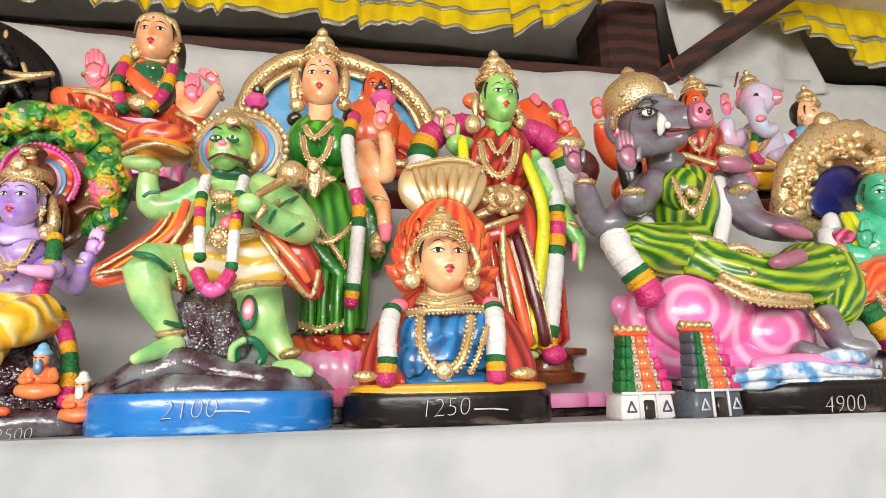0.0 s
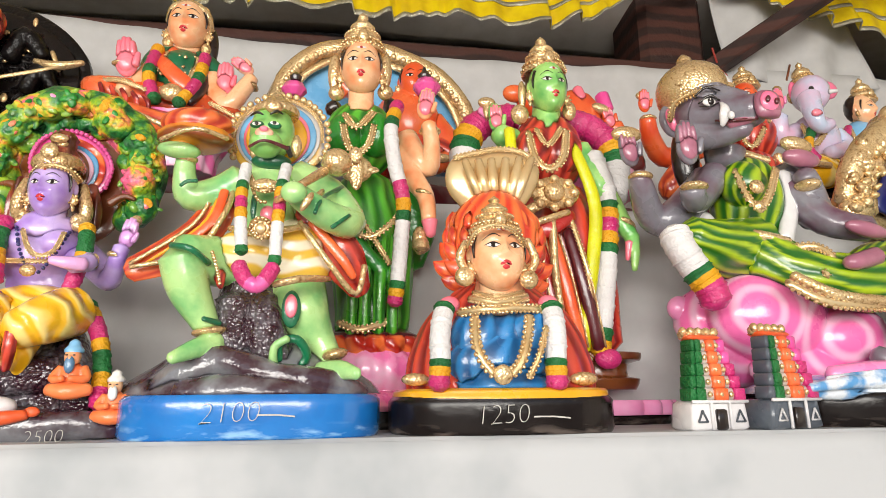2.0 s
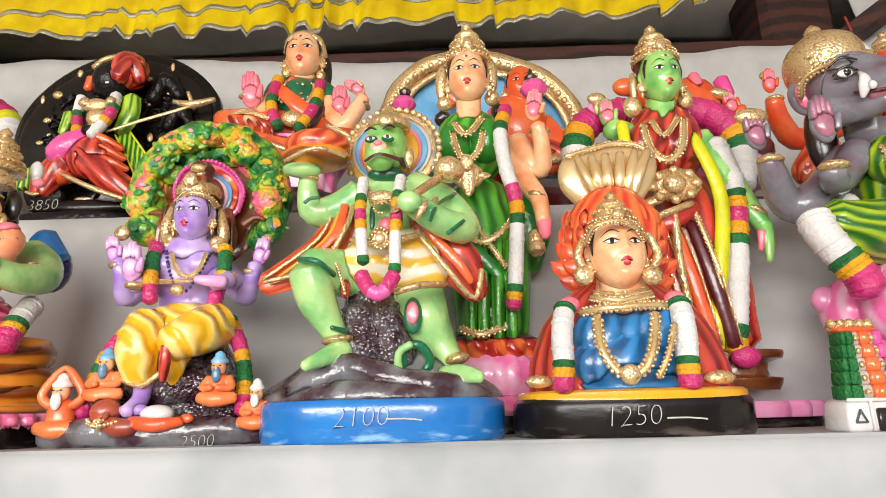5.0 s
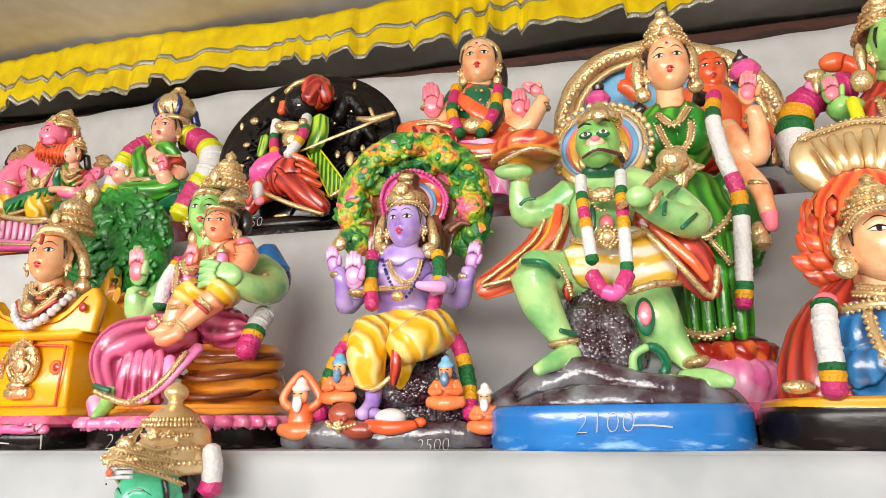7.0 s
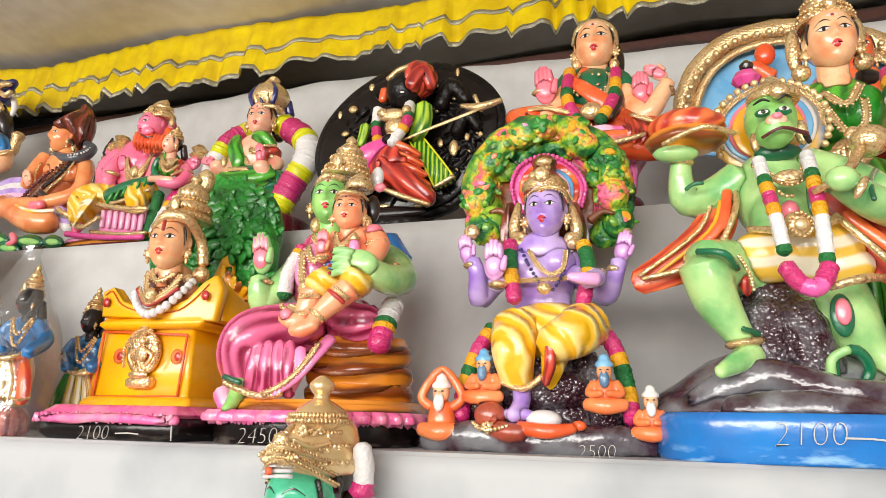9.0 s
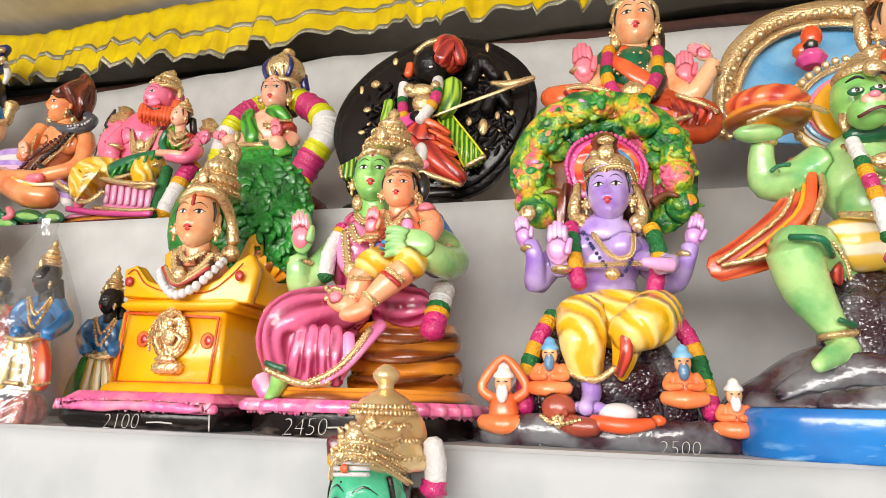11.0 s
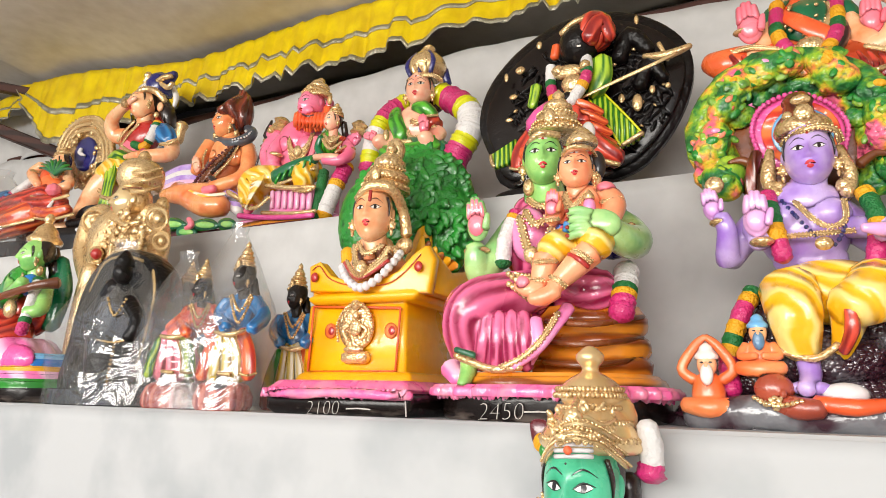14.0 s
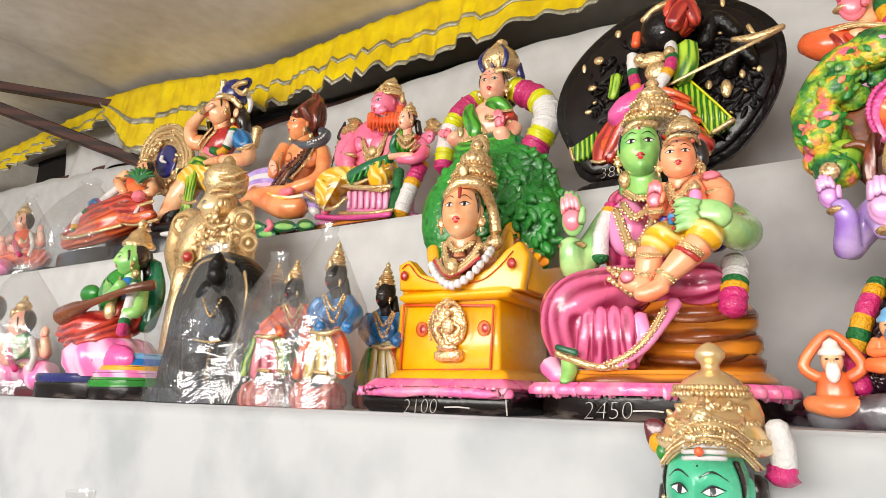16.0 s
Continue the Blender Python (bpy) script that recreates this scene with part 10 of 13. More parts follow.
d.tube("orange_skin", [(-0.116, -0.01, 0.39, 0.019), (-0.132, -0.03, 0.356, 0.019), (-0.055, -0.05, 0.3, 0.014)])
d.ball("gold", (-0.12, -0.03, 0.362), (0.021, 0.018, 0.008), 20, n=9, k=6)
d.tube("orange_skin", [(0.026, -0.01, 0.345, 0.018), (0.093, -0.04, 0.285, 0.017), (0.07, -0.06, 0.269, 0.014)])
d.lathe("rose", (0.076, -0.075, 0.237), [(0.011, 0), (0.023, 0.013), (0.019, 0.031), (0.006, 0.042)], lobes=8, lobe=0.08)
d.tube("emerald", [(0.047, -0.06, 0.319, 0.006), (-0.009, -0.06, 0.348, 0.006), (-0.065, -0.05, 0.361, 0.003)], n=6)
d.tube("green", [(0.047, -0.06, 0.319, 0.006), (-0.003, -0.06, 0.356, 0.006), (-0.054, -0.05, 0.373, 0.003)], n=6)
d.tube("emerald", [(0.047, -0.06, 0.319, 0.006), (0.007, -0.06, 0.361, 0.006), (-0.035, -0.05, 0.38, 0.003)], n=6)
d.tube("green", [(0.047, -0.06, 0.319, 0.006), (0.022, -0.06, 0.363, 0.006), (-0.01, -0.05, 0.383, 0.003)], n=6)
d.tube("emerald", [(0.047, -0.06, 0.319, 0.006), (0.038, -0.06, 0.361, 0.006), (0.019, -0.05, 0.38, 0.003)], n=6)
d.tube("green", [(0.047, -0.06, 0.319, 0.006), (0.055, -0.06, 0.357, 0.006), (0.049, -0.05, 0.373, 0.003)], n=6)
d.tube("emerald", [(0.047, -0.06, 0.319, 0.006), (0.071, -0.06, 0.35, 0.006), (0.076, -0.05, 0.362, 0.003)], n=6)
d.tube("green", [(0.047, -0.06, 0.319, 0.006), (0.083, -0.06, 0.342, 0.006), (0.098, -0.05, 0.348, 0.003)], n=6)
d.tube("emerald", [(0.047, -0.06, 0.319, 0.006), (0.092, -0.06, 0.332, 0.006), (0.113, -0.05, 0.332, 0.003)], n=6)
d.beads("gold", [(-0.052, -0.075, 0.251), (0.063, -0.085, 0.221), (0.152, -0.07, 0.232)], 0.0063, 1.3)
d.beads("gold", [(-0.03, -0.04, 0.358), (0.026, -0.05, 0.317), (0.059, -0.04, 0.331)], 0.0054, 1.2)
d.ball("slate", (0.084, -0.05, 0.279), (0.015, 0.012, 0.019), n=9, k=6)
d.ball("emerald", (-0.09, -0.06, 0.256), (0.028, 0.013, 0.016))
d.beads("gold", [(-0.04, -0.085, 0.182), (0.101, -0.09, 0.152), (0.196, -0.075, 0.163)], 0.0062, 1.3)
d.tube("white", [(0.084, -0.085, 0.194, 0.008), (0.091, -0.08, 0.218, 0.004)], n=6)
d.put("statue", (-2.198, 1.5, 1.599), "red-robed deity statue seated before a golden arch", "statue", "painted deity statues")

# small orange-robed deity statue in clear wrapping
d = Shape()
d.lathe("dark_base", (0.004, 0.015, 0), [(0.225, 0), (0.228, 0.006), (0.228, 0.045), (0.228, 0.053), (0.221, 0.059)], deep=0.285, box=0.3, n=32)
d.tube("orange_cloth", [(-0.022, 0, 0.121, 0.039), (-0.1, -0.03, 0.117, 0.034), (-0.142, -0.03, 0.109, 0.023)])
d.tube("orange_cloth", [(-0.022, 0, 0.121, 0.039), (0.18, -0.03, 0.092, 0.032), (0.146, -0.05, 0.069, 0.024)])
d.ball("deep_orange", (-0.041, 0, 0.181), (0.048, 0.039, 0.057))
d.tube("peach_skin", [(-0.129, 0, 0.214, 0.017), (-0.13, -0.02, 0.174, 0.016), (-0.011, -0.04, 0.141, 0.014)])
d.tube("peach_skin", [(0.029, 0, 0.197, 0.017), (0.138, -0.02, 0.153, 0.015), (0.14, -0.03, 0.195, 0.012)])
d.ball("peach_skin", (0.135, -0.03, 0.209), (0.014, 0.011, 0.019), n=9, k=6)
d.head((-0.046, -0.01, 0.261), 0.0270, 0.0356, "peach_skin", yaw=-25, mark=None)
d.crown((-0.067, 0, 0.282), 0.0287, 0.0688, tiers=2)
d.beads("gold", [(-0.061, -0.02, 0.219), (0.046, -0.04, 0.163), (0.039, -0.02, 0.208)], 0.0058, 1.2)
d.ball("gold", (0.058, -0.04, 0.123), (0.027, 0.009, 0.011), n=9, k=6)
d.tube("magenta", [(-0.067, -0.02, 0.22, 0.009), (-0.017, -0.04, 0.158, 0.008), (0.073, -0.06, 0.106, 0.008)])
d.tube("flower_white", [(0.044, -0.02, 0.208, 0.008), (0.118, -0.04, 0.145, 0.008), (0.147, -0.06, 0.1, 0.008)])
d.put("statue", (-2.855, 1.45, 1.599), "small orange-robed deity statue in clear wrapping", "statue", "painted deity statues")

# small pink-robed deity statue in clear wrapping
d = Shape()
d.lathe("dark_base", (0.005, 0.015, 0), [(0.237, 0), (0.241, 0.006), (0.241, 0.028), (0.241, 0.031), (0.233, 0.037)], deep=0.270, box=0.3, n=32)
d.tube("pink", [(-0.025, 0, 0.098, 0.039), (-0.104, -0.03, 0.093, 0.034), (-0.148, -0.03, 0.085, 0.023)])
d.tube("pink", [(-0.025, 0, 0.098, 0.039), (0.192, -0.03, 0.069, 0.032), (0.159, -0.05, 0.047, 0.024)])
d.ball("rose", (-0.046, 0, 0.157), (0.048, 0.038, 0.056))
d.tube("peach_skin", [(-0.139, 0, 0.189, 0.017), (-0.137, -0.02, 0.15, 0.016), (-0.009, -0.04, 0.117, 0.014)])
d.tube("peach_skin", [(0.027, 0, 0.173, 0.017), (0.145, -0.02, 0.129, 0.015), (0.147, -0.03, 0.171, 0.012)])
d.ball("peach_skin", (0.142, -0.03, 0.185), (0.013, 0.011, 0.019), n=9, k=6)
d.head((-0.053, -0.01, 0.236), 0.0268, 0.0353, "peach_skin", yaw=-25, mark=None)
d.crown((-0.077, 0, 0.257), 0.0285, 0.0683, tiers=2)
d.beads("gold", [(-0.067, -0.02, 0.195), (0.05, -0.04, 0.14), (0.039, -0.02, 0.184)], 0.0057, 1.2)
d.ball("gold", (0.064, -0.04, 0.1), (0.027, 0.009, 0.011), n=9, k=6)
d.tube("magenta", [(-0.073, -0.02, 0.196, 0.008), (-0.016, -0.04, 0.135, 0.008), (0.082, -0.06, 0.083, 0.008)])
d.tube("flower_white", [(0.045, -0.02, 0.184, 0.008), (0.127, -0.04, 0.121, 0.008), (0.16, -0.06, 0.077, 0.008)])
d.put("statue", (-3.082, 1.42, 1.599), "small pink-robed deity statue in clear wrapping", "statue", "painted deity statues")

# small seated couple statue in pink and green wrapping
d = Shape()
d.lathe("maroon", (0.004, 0.015, 0), [(0.189, 0), (0.192, 0.006), (0.192, 0.016), (0.192, 0.015), (0.186, 0.021)], deep=0.338, box=0.3, n=32)
d.tube("pink_rings", [(-0.018, 0, 0.057, 0.034), (-0.077, -0.03, 0.051, 0.029), (-0.113, -0.03, 0.041, 0.02)])
d.tube("pink_rings", [(-0.018, 0, 0.057, 0.034), (0.157, -0.03, 0.051, 0.027), (0.134, -0.05, 0.033, 0.02)])
d.ball("green_silk", (-0.033, 0, 0.105), (0.042, 0.034, 0.049))
d.tube("peach_skin", [(-0.108, 0, 0.126, 0.015), (-0.104, -0.02, 0.095, 0.014), (0.002, -0.04, 0.079, 0.012)])
d.tube("peach_skin", [(0.026, 0, 0.124, 0.015), (0.121, -0.02, 0.097, 0.013), (0.125, -0.03, 0.133, 0.01)])
d.ball("peach_skin", (0.122, -0.03, 0.145), (0.012, 0.009, 0.016), n=9, k=6)
d.head((-0.035, -0.01, 0.173), 0.0236, 0.0310, "peach_skin", yaw=-25, mark=None)
d.crown((-0.055, 0, 0.189), 0.0251, 0.0602, tiers=2)
d.beads("gold", [(-0.046, -0.02, 0.138), (0.049, -0.04, 0.101), (0.039, -0.02, 0.136)], 0.0050, 1.2)
d.ball("gold", (0.06, -0.04, 0.069), (0.023, 0.007, 0.009))
d.tube("magenta", [(-0.05, -0.02, 0.138, 0.007), (-0.003, -0.04, 0.093, 0.007), (0.077, -0.06, 0.059, 0.007)])
d.tube("flower_white", [(0.043, -0.02, 0.136, 0.007), (0.11, -0.04, 0.092, 0.007), (0.138, -0.06, 0.059, 0.007)])
d.put("statue", (-1.854, 1.02, 1.2), "small seated couple statue in pink and green wrapping", "statue", "painted deity statues")

# small dark-haired goddess statue in clear wrapping
d = Shape()
d.lathe("maroon", (-0.006, 0.015, 0), [(0.264, 0), (0.268, 0.006), (0.268, 0.017), (0.268, 0.017), (0.26, 0.023)], deep=0.243, box=0.3, n=32)
d.tube("white", [(-0.027, 0, 0.07, 0.045), (-0.129, -0.03, 0.062, 0.039), (-0.18, -0.03, 0.049, 0.027)])
d.tube("white", [(-0.027, 0, 0.07, 0.045), (0.199, -0.03, 0.062, 0.036), (0.156, -0.05, 0.038, 0.027)])
d.ball("emerald", (-0.05, 0, 0.134), (0.056, 0.045, 0.066))
d.tube("peach_skin", [(-0.156, 0, 0.163, 0.02), (-0.163, -0.02, 0.122, 0.018), (-0.025, -0.04, 0.099, 0.016)])
d.tube("peach_skin", [(0.032, 0, 0.158, 0.019), (0.153, -0.02, 0.123, 0.017), (0.152, -0.03, 0.17, 0.014)])
d.ball("peach_skin", (0.147, -0.03, 0.186), (0.015, 0.012, 0.021))
d.head((-0.06, -0.01, 0.225), 0.0314, 0.0413, "peach_skin", yaw=-25, mark=None)
d.beads("gold", [(-0.081, -0.02, 0.179), (0.041, -0.04, 0.129), (0.038, -0.02, 0.175)], 0.0067, 1.2)
d.ball("gold", (0.057, -0.04, 0.086), (0.031, 0.01, 0.012))
d.tube("magenta", [(-0.088, -0.02, 0.179, 0.01), (-0.032, -0.04, 0.118, 0.01), (0.069, -0.06, 0.073, 0.009)])
d.tube("flower_white", [(0.044, -0.02, 0.175, 0.01), (0.126, -0.04, 0.116, 0.009), (0.154, -0.06, 0.073, 0.009)])
d.put("statue", (-2.146, 1.08, 1.2), "small dark-haired goddess statue in clear wrapping", "statue", "painted deity statues")

# green-skinned lute player statue on a pink lotus
d = Shape()
d.lathe("dark_base", (-0.02, -0.015, 0), [(0.122, 0), (0.124, 0.006), (0.124, 0.029), (0.124, 0.032), (0.12, 0.038)], deep=0.685, box=0.25, n=32)
d.lathe("navy", (-0.018, -0.016, 0), [(0.121, 0.033), (0.123, 0.038), (0.123, 0.047), (0.123, 0.046), (0.119, 0.051)], deep=0.698, box=0.25, n=32)
d.lathe("pink_rings", (0.052, -0.02, 0.045), [(0.079, 0), (0.098, 0.024), (0.101, 0.053), (0.084, 0.072), (0.072, 0.079)], deep=0.8, lobes=12, lobe=0.08)
d.ball("hot_pink", (0.075, -0.07, 0.081), (0.046, 0.024, 0.03))
d.ball("hot_pink", (0.137, -0.06, 0.08), (0.059, 0.021, 0.03))
d.tube("red_cloth", [(0.064, -0.01, 0.145, 0.039), (0.014, -0.05, 0.149, 0.034), (-0.074, -0.05, 0.137, 0.023)])
d.tube("red_cloth", [(0.081, -0.02, 0.137, 0.036), (0.065, -0.07, 0.119, 0.026), (-0.035, -0.06, 0.115, 0.015)])
d.ball("red_cloth", (0.062, 0, 0.177), (0.044, 0.04, 0.049))
d.ball("green", (0.032, 0, 0.222), (0.053, 0.045, 0.065))
d.tube("emerald", [(0.086, 0.03, 0.293, 0.025), (0.102, 0.03, 0.228, 0.033), (0.104, 0.02, 0.153, 0.025)], deep=0.6)
d.ball("blue", (0.104, -0.035, 0.231), (0.022, 0.017, 0.024))
d.tube("teal_skin", [(0.054, 0, 0.265, 0.021), (0.057, 0, 0.28, 0.019)])
d.head((0.083, -0.02, 0.297), 0.0272, 0.0321, "leaf_skin", yaw=-22, mark=None)
d.lathe("gold", (0.072, 0, 0.328), [(0.033, 0), (0.035, 0.008), (0.025, 0.02), (0.02, 0.033), (0.008, 0.045), (0.011, 0.055), (0.004, 0.066)], rot=6)
d.tube("hair", [(0.071, 0.02, 0.319, 0.015), (0.096, 0.02, 0.265, 0.013)])
d.ball("gold", (0.104, -0.02, 0.264), (0.009, 0.007, 0.011), n=9, k=6)
d.tube("brown", [(-0.061, -0.07, 0.174, 0.022), (-0.005, -0.075, 0.186, 0.017), (0.063, -0.08, 0.197, 0.008), (0.17, -0.07, 0.219, 0.008), (0.202, -0.04, 0.23, 0.012)])
d.ball("amber", (-0.037, -0.075, 0.181), (0.029, 0.013, 0.018), -20)
d.tube("leaf_skin", [(0.025, -0.02, 0.251, 0.018), (0.071, -0.05, 0.213, 0.014), (0.139, -0.07, 0.23, 0.012)])
d.tube("leaf_skin", [(0.132, -0.02, 0.226, 0.016), (0.177, -0.05, 0.178, 0.014), (0.161, -0.07, 0.17, 0.011)])
d.ball("green", (-0.092, 0, 0.236), (0.034, 0.015, 0.021))
d.beads("gold", [(0.064, -0.03, 0.259), (0.093, -0.05, 0.206), (0.096, -0.06, 0.174)], 0.0051, 1.2)
d.ball("gold", (0.103, -0.065, 0.179), (0.016, 0.011, 0.019))
d.garland([(0.132, -0.035, 0.241), (0.158, -0.06, 0.183), (0.176, -0.08, 0.129)], 0.0112, ["flower_green", "flower_white", "flower_white", "flower_green", "magenta"])
d.put("statue", (-1.529, 1.02, 1.2), "green-skinned lute player statue on a pink lotus", "statue", "painted deity statues")

# golden standing deity statue on a striped stepped plinth
d = Shape()
d.lathe("dark_base", (-0.066, -0.02, 0), [(0.098, 0), (0.099, 0.006), (0.099, 0.022), (0.099, 0.024), (0.096, 0.03)], deep=1.515, box=0.25, n=32)
d.lathe("green", (-0.067, -0.021, 0), [(0.097, 0.025), (0.098, 0.03), (0.098, 0.039), (0.098, 0.038), (0.095, 0.044)], deep=1.525, box=0.25, n=32)
d.lathe("pink_rings", (-0.064, -0.021, 0), [(0.088, 0.04), (0.09, 0.045), (0.09, 0.053), (0.09, 0.052), (0.087, 0.058)], deep=1.614, box=0.25, n=32)
d.lathe("yellow", (-0.061, -0.021, 0), [(0.081, 0.054), (0.082, 0.059), (0.082, 0.066), (0.082, 0.065), (0.08, 0.069)], deep=1.703, box=0.25, n=32)
d.lathe("blue", (-0.055, -0.026, 0), [(0.074, 0.066), (0.075, 0.07), (0.075, 0.077), (0.075, 0.077), (0.073, 0.081)], deep=1.725, box=0.25, n=32)
d.lathe("sky_blue", (-0.054, -0.026, 0), [(0.069, 0.078), (0.07, 0.082), (0.07, 0.089), (0.07, 0.088), (0.068, 0.092)], deep=1.793, box=0.25, n=32)
d.tube("gold", [(-0.022, 0, 0.101, 0.056), (-0.02, 0, 0.206, 0.065), (0, 0, 0.319, 0.078), (0.016, 0, 0.375, 0.073), (0.024, 0, 0.41, 0.043)], deep=0.75)
d.tube("gold", [(-0.036, -0.05, 0.08, 0.017), (-0.011, -0.06, 0.173, 0.019), (0.01, -0.06, 0.269, 0.022)], deep=0.8)
d.tube("gold", [(0.091, 0, 0.386, 0.032), (0.124, 0, 0.332, 0.024), (0.147, -0.02, 0.265, 0.019)])
d.tube("gold", [(-0.08, 0, 0.393, 0.034), (-0.077, -0.02, 0.322, 0.026), (-0.013, -0.05, 0.248, 0.017)])
d.ball("gold", (-0.071, 0, 0.399), (0.042, 0.027, 0.034))
d.ball("gold", (0.1, 0, 0.382), (0.037, 0.027, 0.034))
d.ball("gold", (0.109, 0.01, 0.405), (0.017, 0.014, 0.027))
d.scatter(["gold"], (0.079, -0.052, 0.277), (0.078, 0.115), 120, (0.0047, 0.0106), 0.9, 0.01, 14)
d.beads("gold", [(-0.025, -0.03, 0.348), (0.066, -0.06, 0.325), (0.122, -0.062, 0.321), (0.137, -0.035, 0.34)], 0.0065, 1.25)
d.beads("gold", [(-0.027, -0.03, 0.325), (0.065, -0.06, 0.303), (0.12, -0.062, 0.3), (0.136, -0.035, 0.318)], 0.0065, 1.25)
d.beads("gold", [(-0.029, -0.03, 0.3), (0.063, -0.06, 0.279), (0.118, -0.062, 0.277), (0.136, -0.035, 0.294)], 0.0064, 1.25)
d.beads("gold", [(-0.031, -0.03, 0.272), (0.061, -0.06, 0.253), (0.116, -0.062, 0.251), (0.135, -0.035, 0.268)], 0.0064, 1.25)
d.beads("gold", [(-0.033, -0.03, 0.245), (0.059, -0.06, 0.227), (0.113, -0.062, 0.225), (0.134, -0.035, 0.242)], 0.0064, 1.25)
d.beads("gold", [(-0.035, -0.03, 0.217), (0.057, -0.06, 0.201), (0.111, -0.062, 0.2), (0.133, -0.035, 0.217)], 0.0064, 1.25)
d.beads("gold", [(-0.001, -0.035, 0.378), (-0.01, -0.035, 0.361), (-0.036, -0.035, 0.356), (-0.066, -0.035, 0.367), (-0.081, -0.035, 0.387), (-0.072, -0.035, 0.405), (-0.045, -0.035, 0.41), (-0.016, -0.035, 0.398), (-0.001, -0.035, 0.378)], 0.0052, 1.3)
d.ball("gold_smooth", (-0.041, -0.035, 0.383), (0.013, 0.009, 0.013), n=9, k=6)
d.beads("gold", [(0.184, -0.035, 0.363), (0.177, -0.035, 0.349), (0.156, -0.035, 0.345), (0.134, -0.035, 0.354), (0.122, -0.035, 0.371), (0.129, -0.035, 0.386), (0.151, -0.035, 0.389), (0.173, -0.035, 0.38), (0.184, -0.035, 0.364)], 0.0048, 1.3)
d.ball("gold_smooth", (0.154, -0.035, 0.367), (0.011, 0.007, 0.011), n=9, k=6)
d.beads("gold", [(0.196, -0.035, 0.317), (0.191, -0.035, 0.306), (0.175, -0.035, 0.302), (0.158, -0.035, 0.309), (0.149, -0.035, 0.322), (0.155, -0.035, 0.333), (0.171, -0.035, 0.336), (0.188, -0.035, 0.329), (0.196, -0.035, 0.317)], 0.0048, 1.3)
d.ball("gold_smooth", (0.173, -0.035, 0.319), (0.008, 0.006, 0.008), n=9, k=6)
d.beads("gold", [(-0.022, -0.035, 0.319), (-0.028, -0.035, 0.307), (-0.046, -0.035, 0.303), (-0.067, -0.035, 0.31), (-0.077, -0.035, 0.324), (-0.072, -0.035, 0.336), (-0.053, -0.035, 0.34), (-0.032, -0.035, 0.333), (-0.022, -0.035, 0.319)], 0.0052, 1.3)
d.ball("gold_smooth", (-0.049, -0.035, 0.321), (0.009, 0.006, 0.009), n=9, k=6)
d.tube("gold_smooth", [(-0.004, -0.05, 0.198, 0.006), (-0.008, -0.055, 0.15, 0.007), (-0.025, -0.05, 0.101, 0.006)], deep=0.7)
d.tube("gold_smooth", [(0.02, -0.05, 0.197, 0.006), (0.016, -0.055, 0.149, 0.007), (0.001, -0.05, 0.101, 0.006)], deep=0.7)
d.tube("gold_smooth", [(0.043, -0.05, 0.196, 0.006), (0.04, -0.055, 0.149, 0.007), (0.027, -0.05, 0.1, 0.006)], deep=0.7)
d.tube("gold_smooth", [(0.067, -0.05, 0.195, 0.006), (0.063, -0.055, 0.148, 0.007), (0.052, -0.05, 0.1, 0.006)], deep=0.7)
d.tube("gold_smooth", [(0.09, -0.05, 0.194, 0.006), (0.086, -0.055, 0.147, 0.007), (0.076, -0.05, 0.1, 0.006)], deep=0.7)
d.beads("gold", [(0.041, -0.045, 0.378), (0.085, -0.055, 0.358), (0.111, -0.045, 0.363)], 0.0077, 1.2)
d.tube("brown", [(0.032, -0.04, 0.442, 0.002), (0.078, -0.05, 0.438, 0.002), (0.108, -0.045, 0.435, 0.002)], n=5)
d.ball("brown", (0.032, -0.033, 0.459), (0.003, 0.002, 0.003), n=9, k=6)
d.ball("brown", (0.053, -0.036, 0.456), (0.003, 0.002, 0.003), n=9, k=6)
d.ball("brown", (0.073, -0.039, 0.453), (0.003, 0.002, 0.003), n=9, k=6)
d.ball("brown", (0.093, -0.042, 0.451), (0.003, 0.002, 0.003), n=9, k=6)
d.ball("brown", (0.106, -0.039, 0.448), (0.003, 0.002, 0.003), n=9, k=6)
d.ball("brown", (0.119, -0.036, 0.446), (0.003, 0.002, 0.003), n=9, k=6)
d.ball("brown", (0.131, -0.033, 0.444), (0.003, 0.002, 0.003), n=9, k=6)
d.ball("red", (0.031, -0.07, 0.296), (0.012, 0.01, 0.012), n=9, k=6)
d.ball("gold", (0.02, -0.062, 0.298), (0.018, 0.011, 0.018))
d.head((0.045, -0.02, 0.419), 0.0311, 0.0373, "gold_smooth", yaw=-30, hair='gold', mark=None, brow='gold')
d.lathe("gold", (0.042, 0, 0.451), [(0.038, 0), (0.046, 0.013), (0.048, 0.03), (0.046, 0.048), (0.033, 0.063), (0.015, 0.071), (0.013, 0.081), (0.004, 0.091)], rot=4)
d.beads("gold", [(-0.025, 0, 0.467), (0.054, -0.035, 0.439), (0.11, -0.04, 0.431), (0.104, 0, 0.451)], 0.0058, 1.3)
d.beads("gold", [(-0.037, 0, 0.494), (0.047, -0.035, 0.464), (0.109, -0.04, 0.454), (0.108, 0, 0.474)], 0.0059, 1.3)
d.beads("gold", [(-0.036, 0, 0.513), (0.046, -0.035, 0.482), (0.105, -0.04, 0.472), (0.102, 0, 0.493)], 0.0059, 1.3)
d.beads("gold", [(0.045, -0.05, 0.367), (0.059, -0.06, 0.301), (0.045, -0.06, 0.218), (0.025, -0.06, 0.125)], 0.0077, 1.2)
d.beads("gold", [(0.135, -0.05, 0.356), (0.14, -0.06, 0.282), (0.11, -0.055, 0.215)], 0.0074, 1.2)
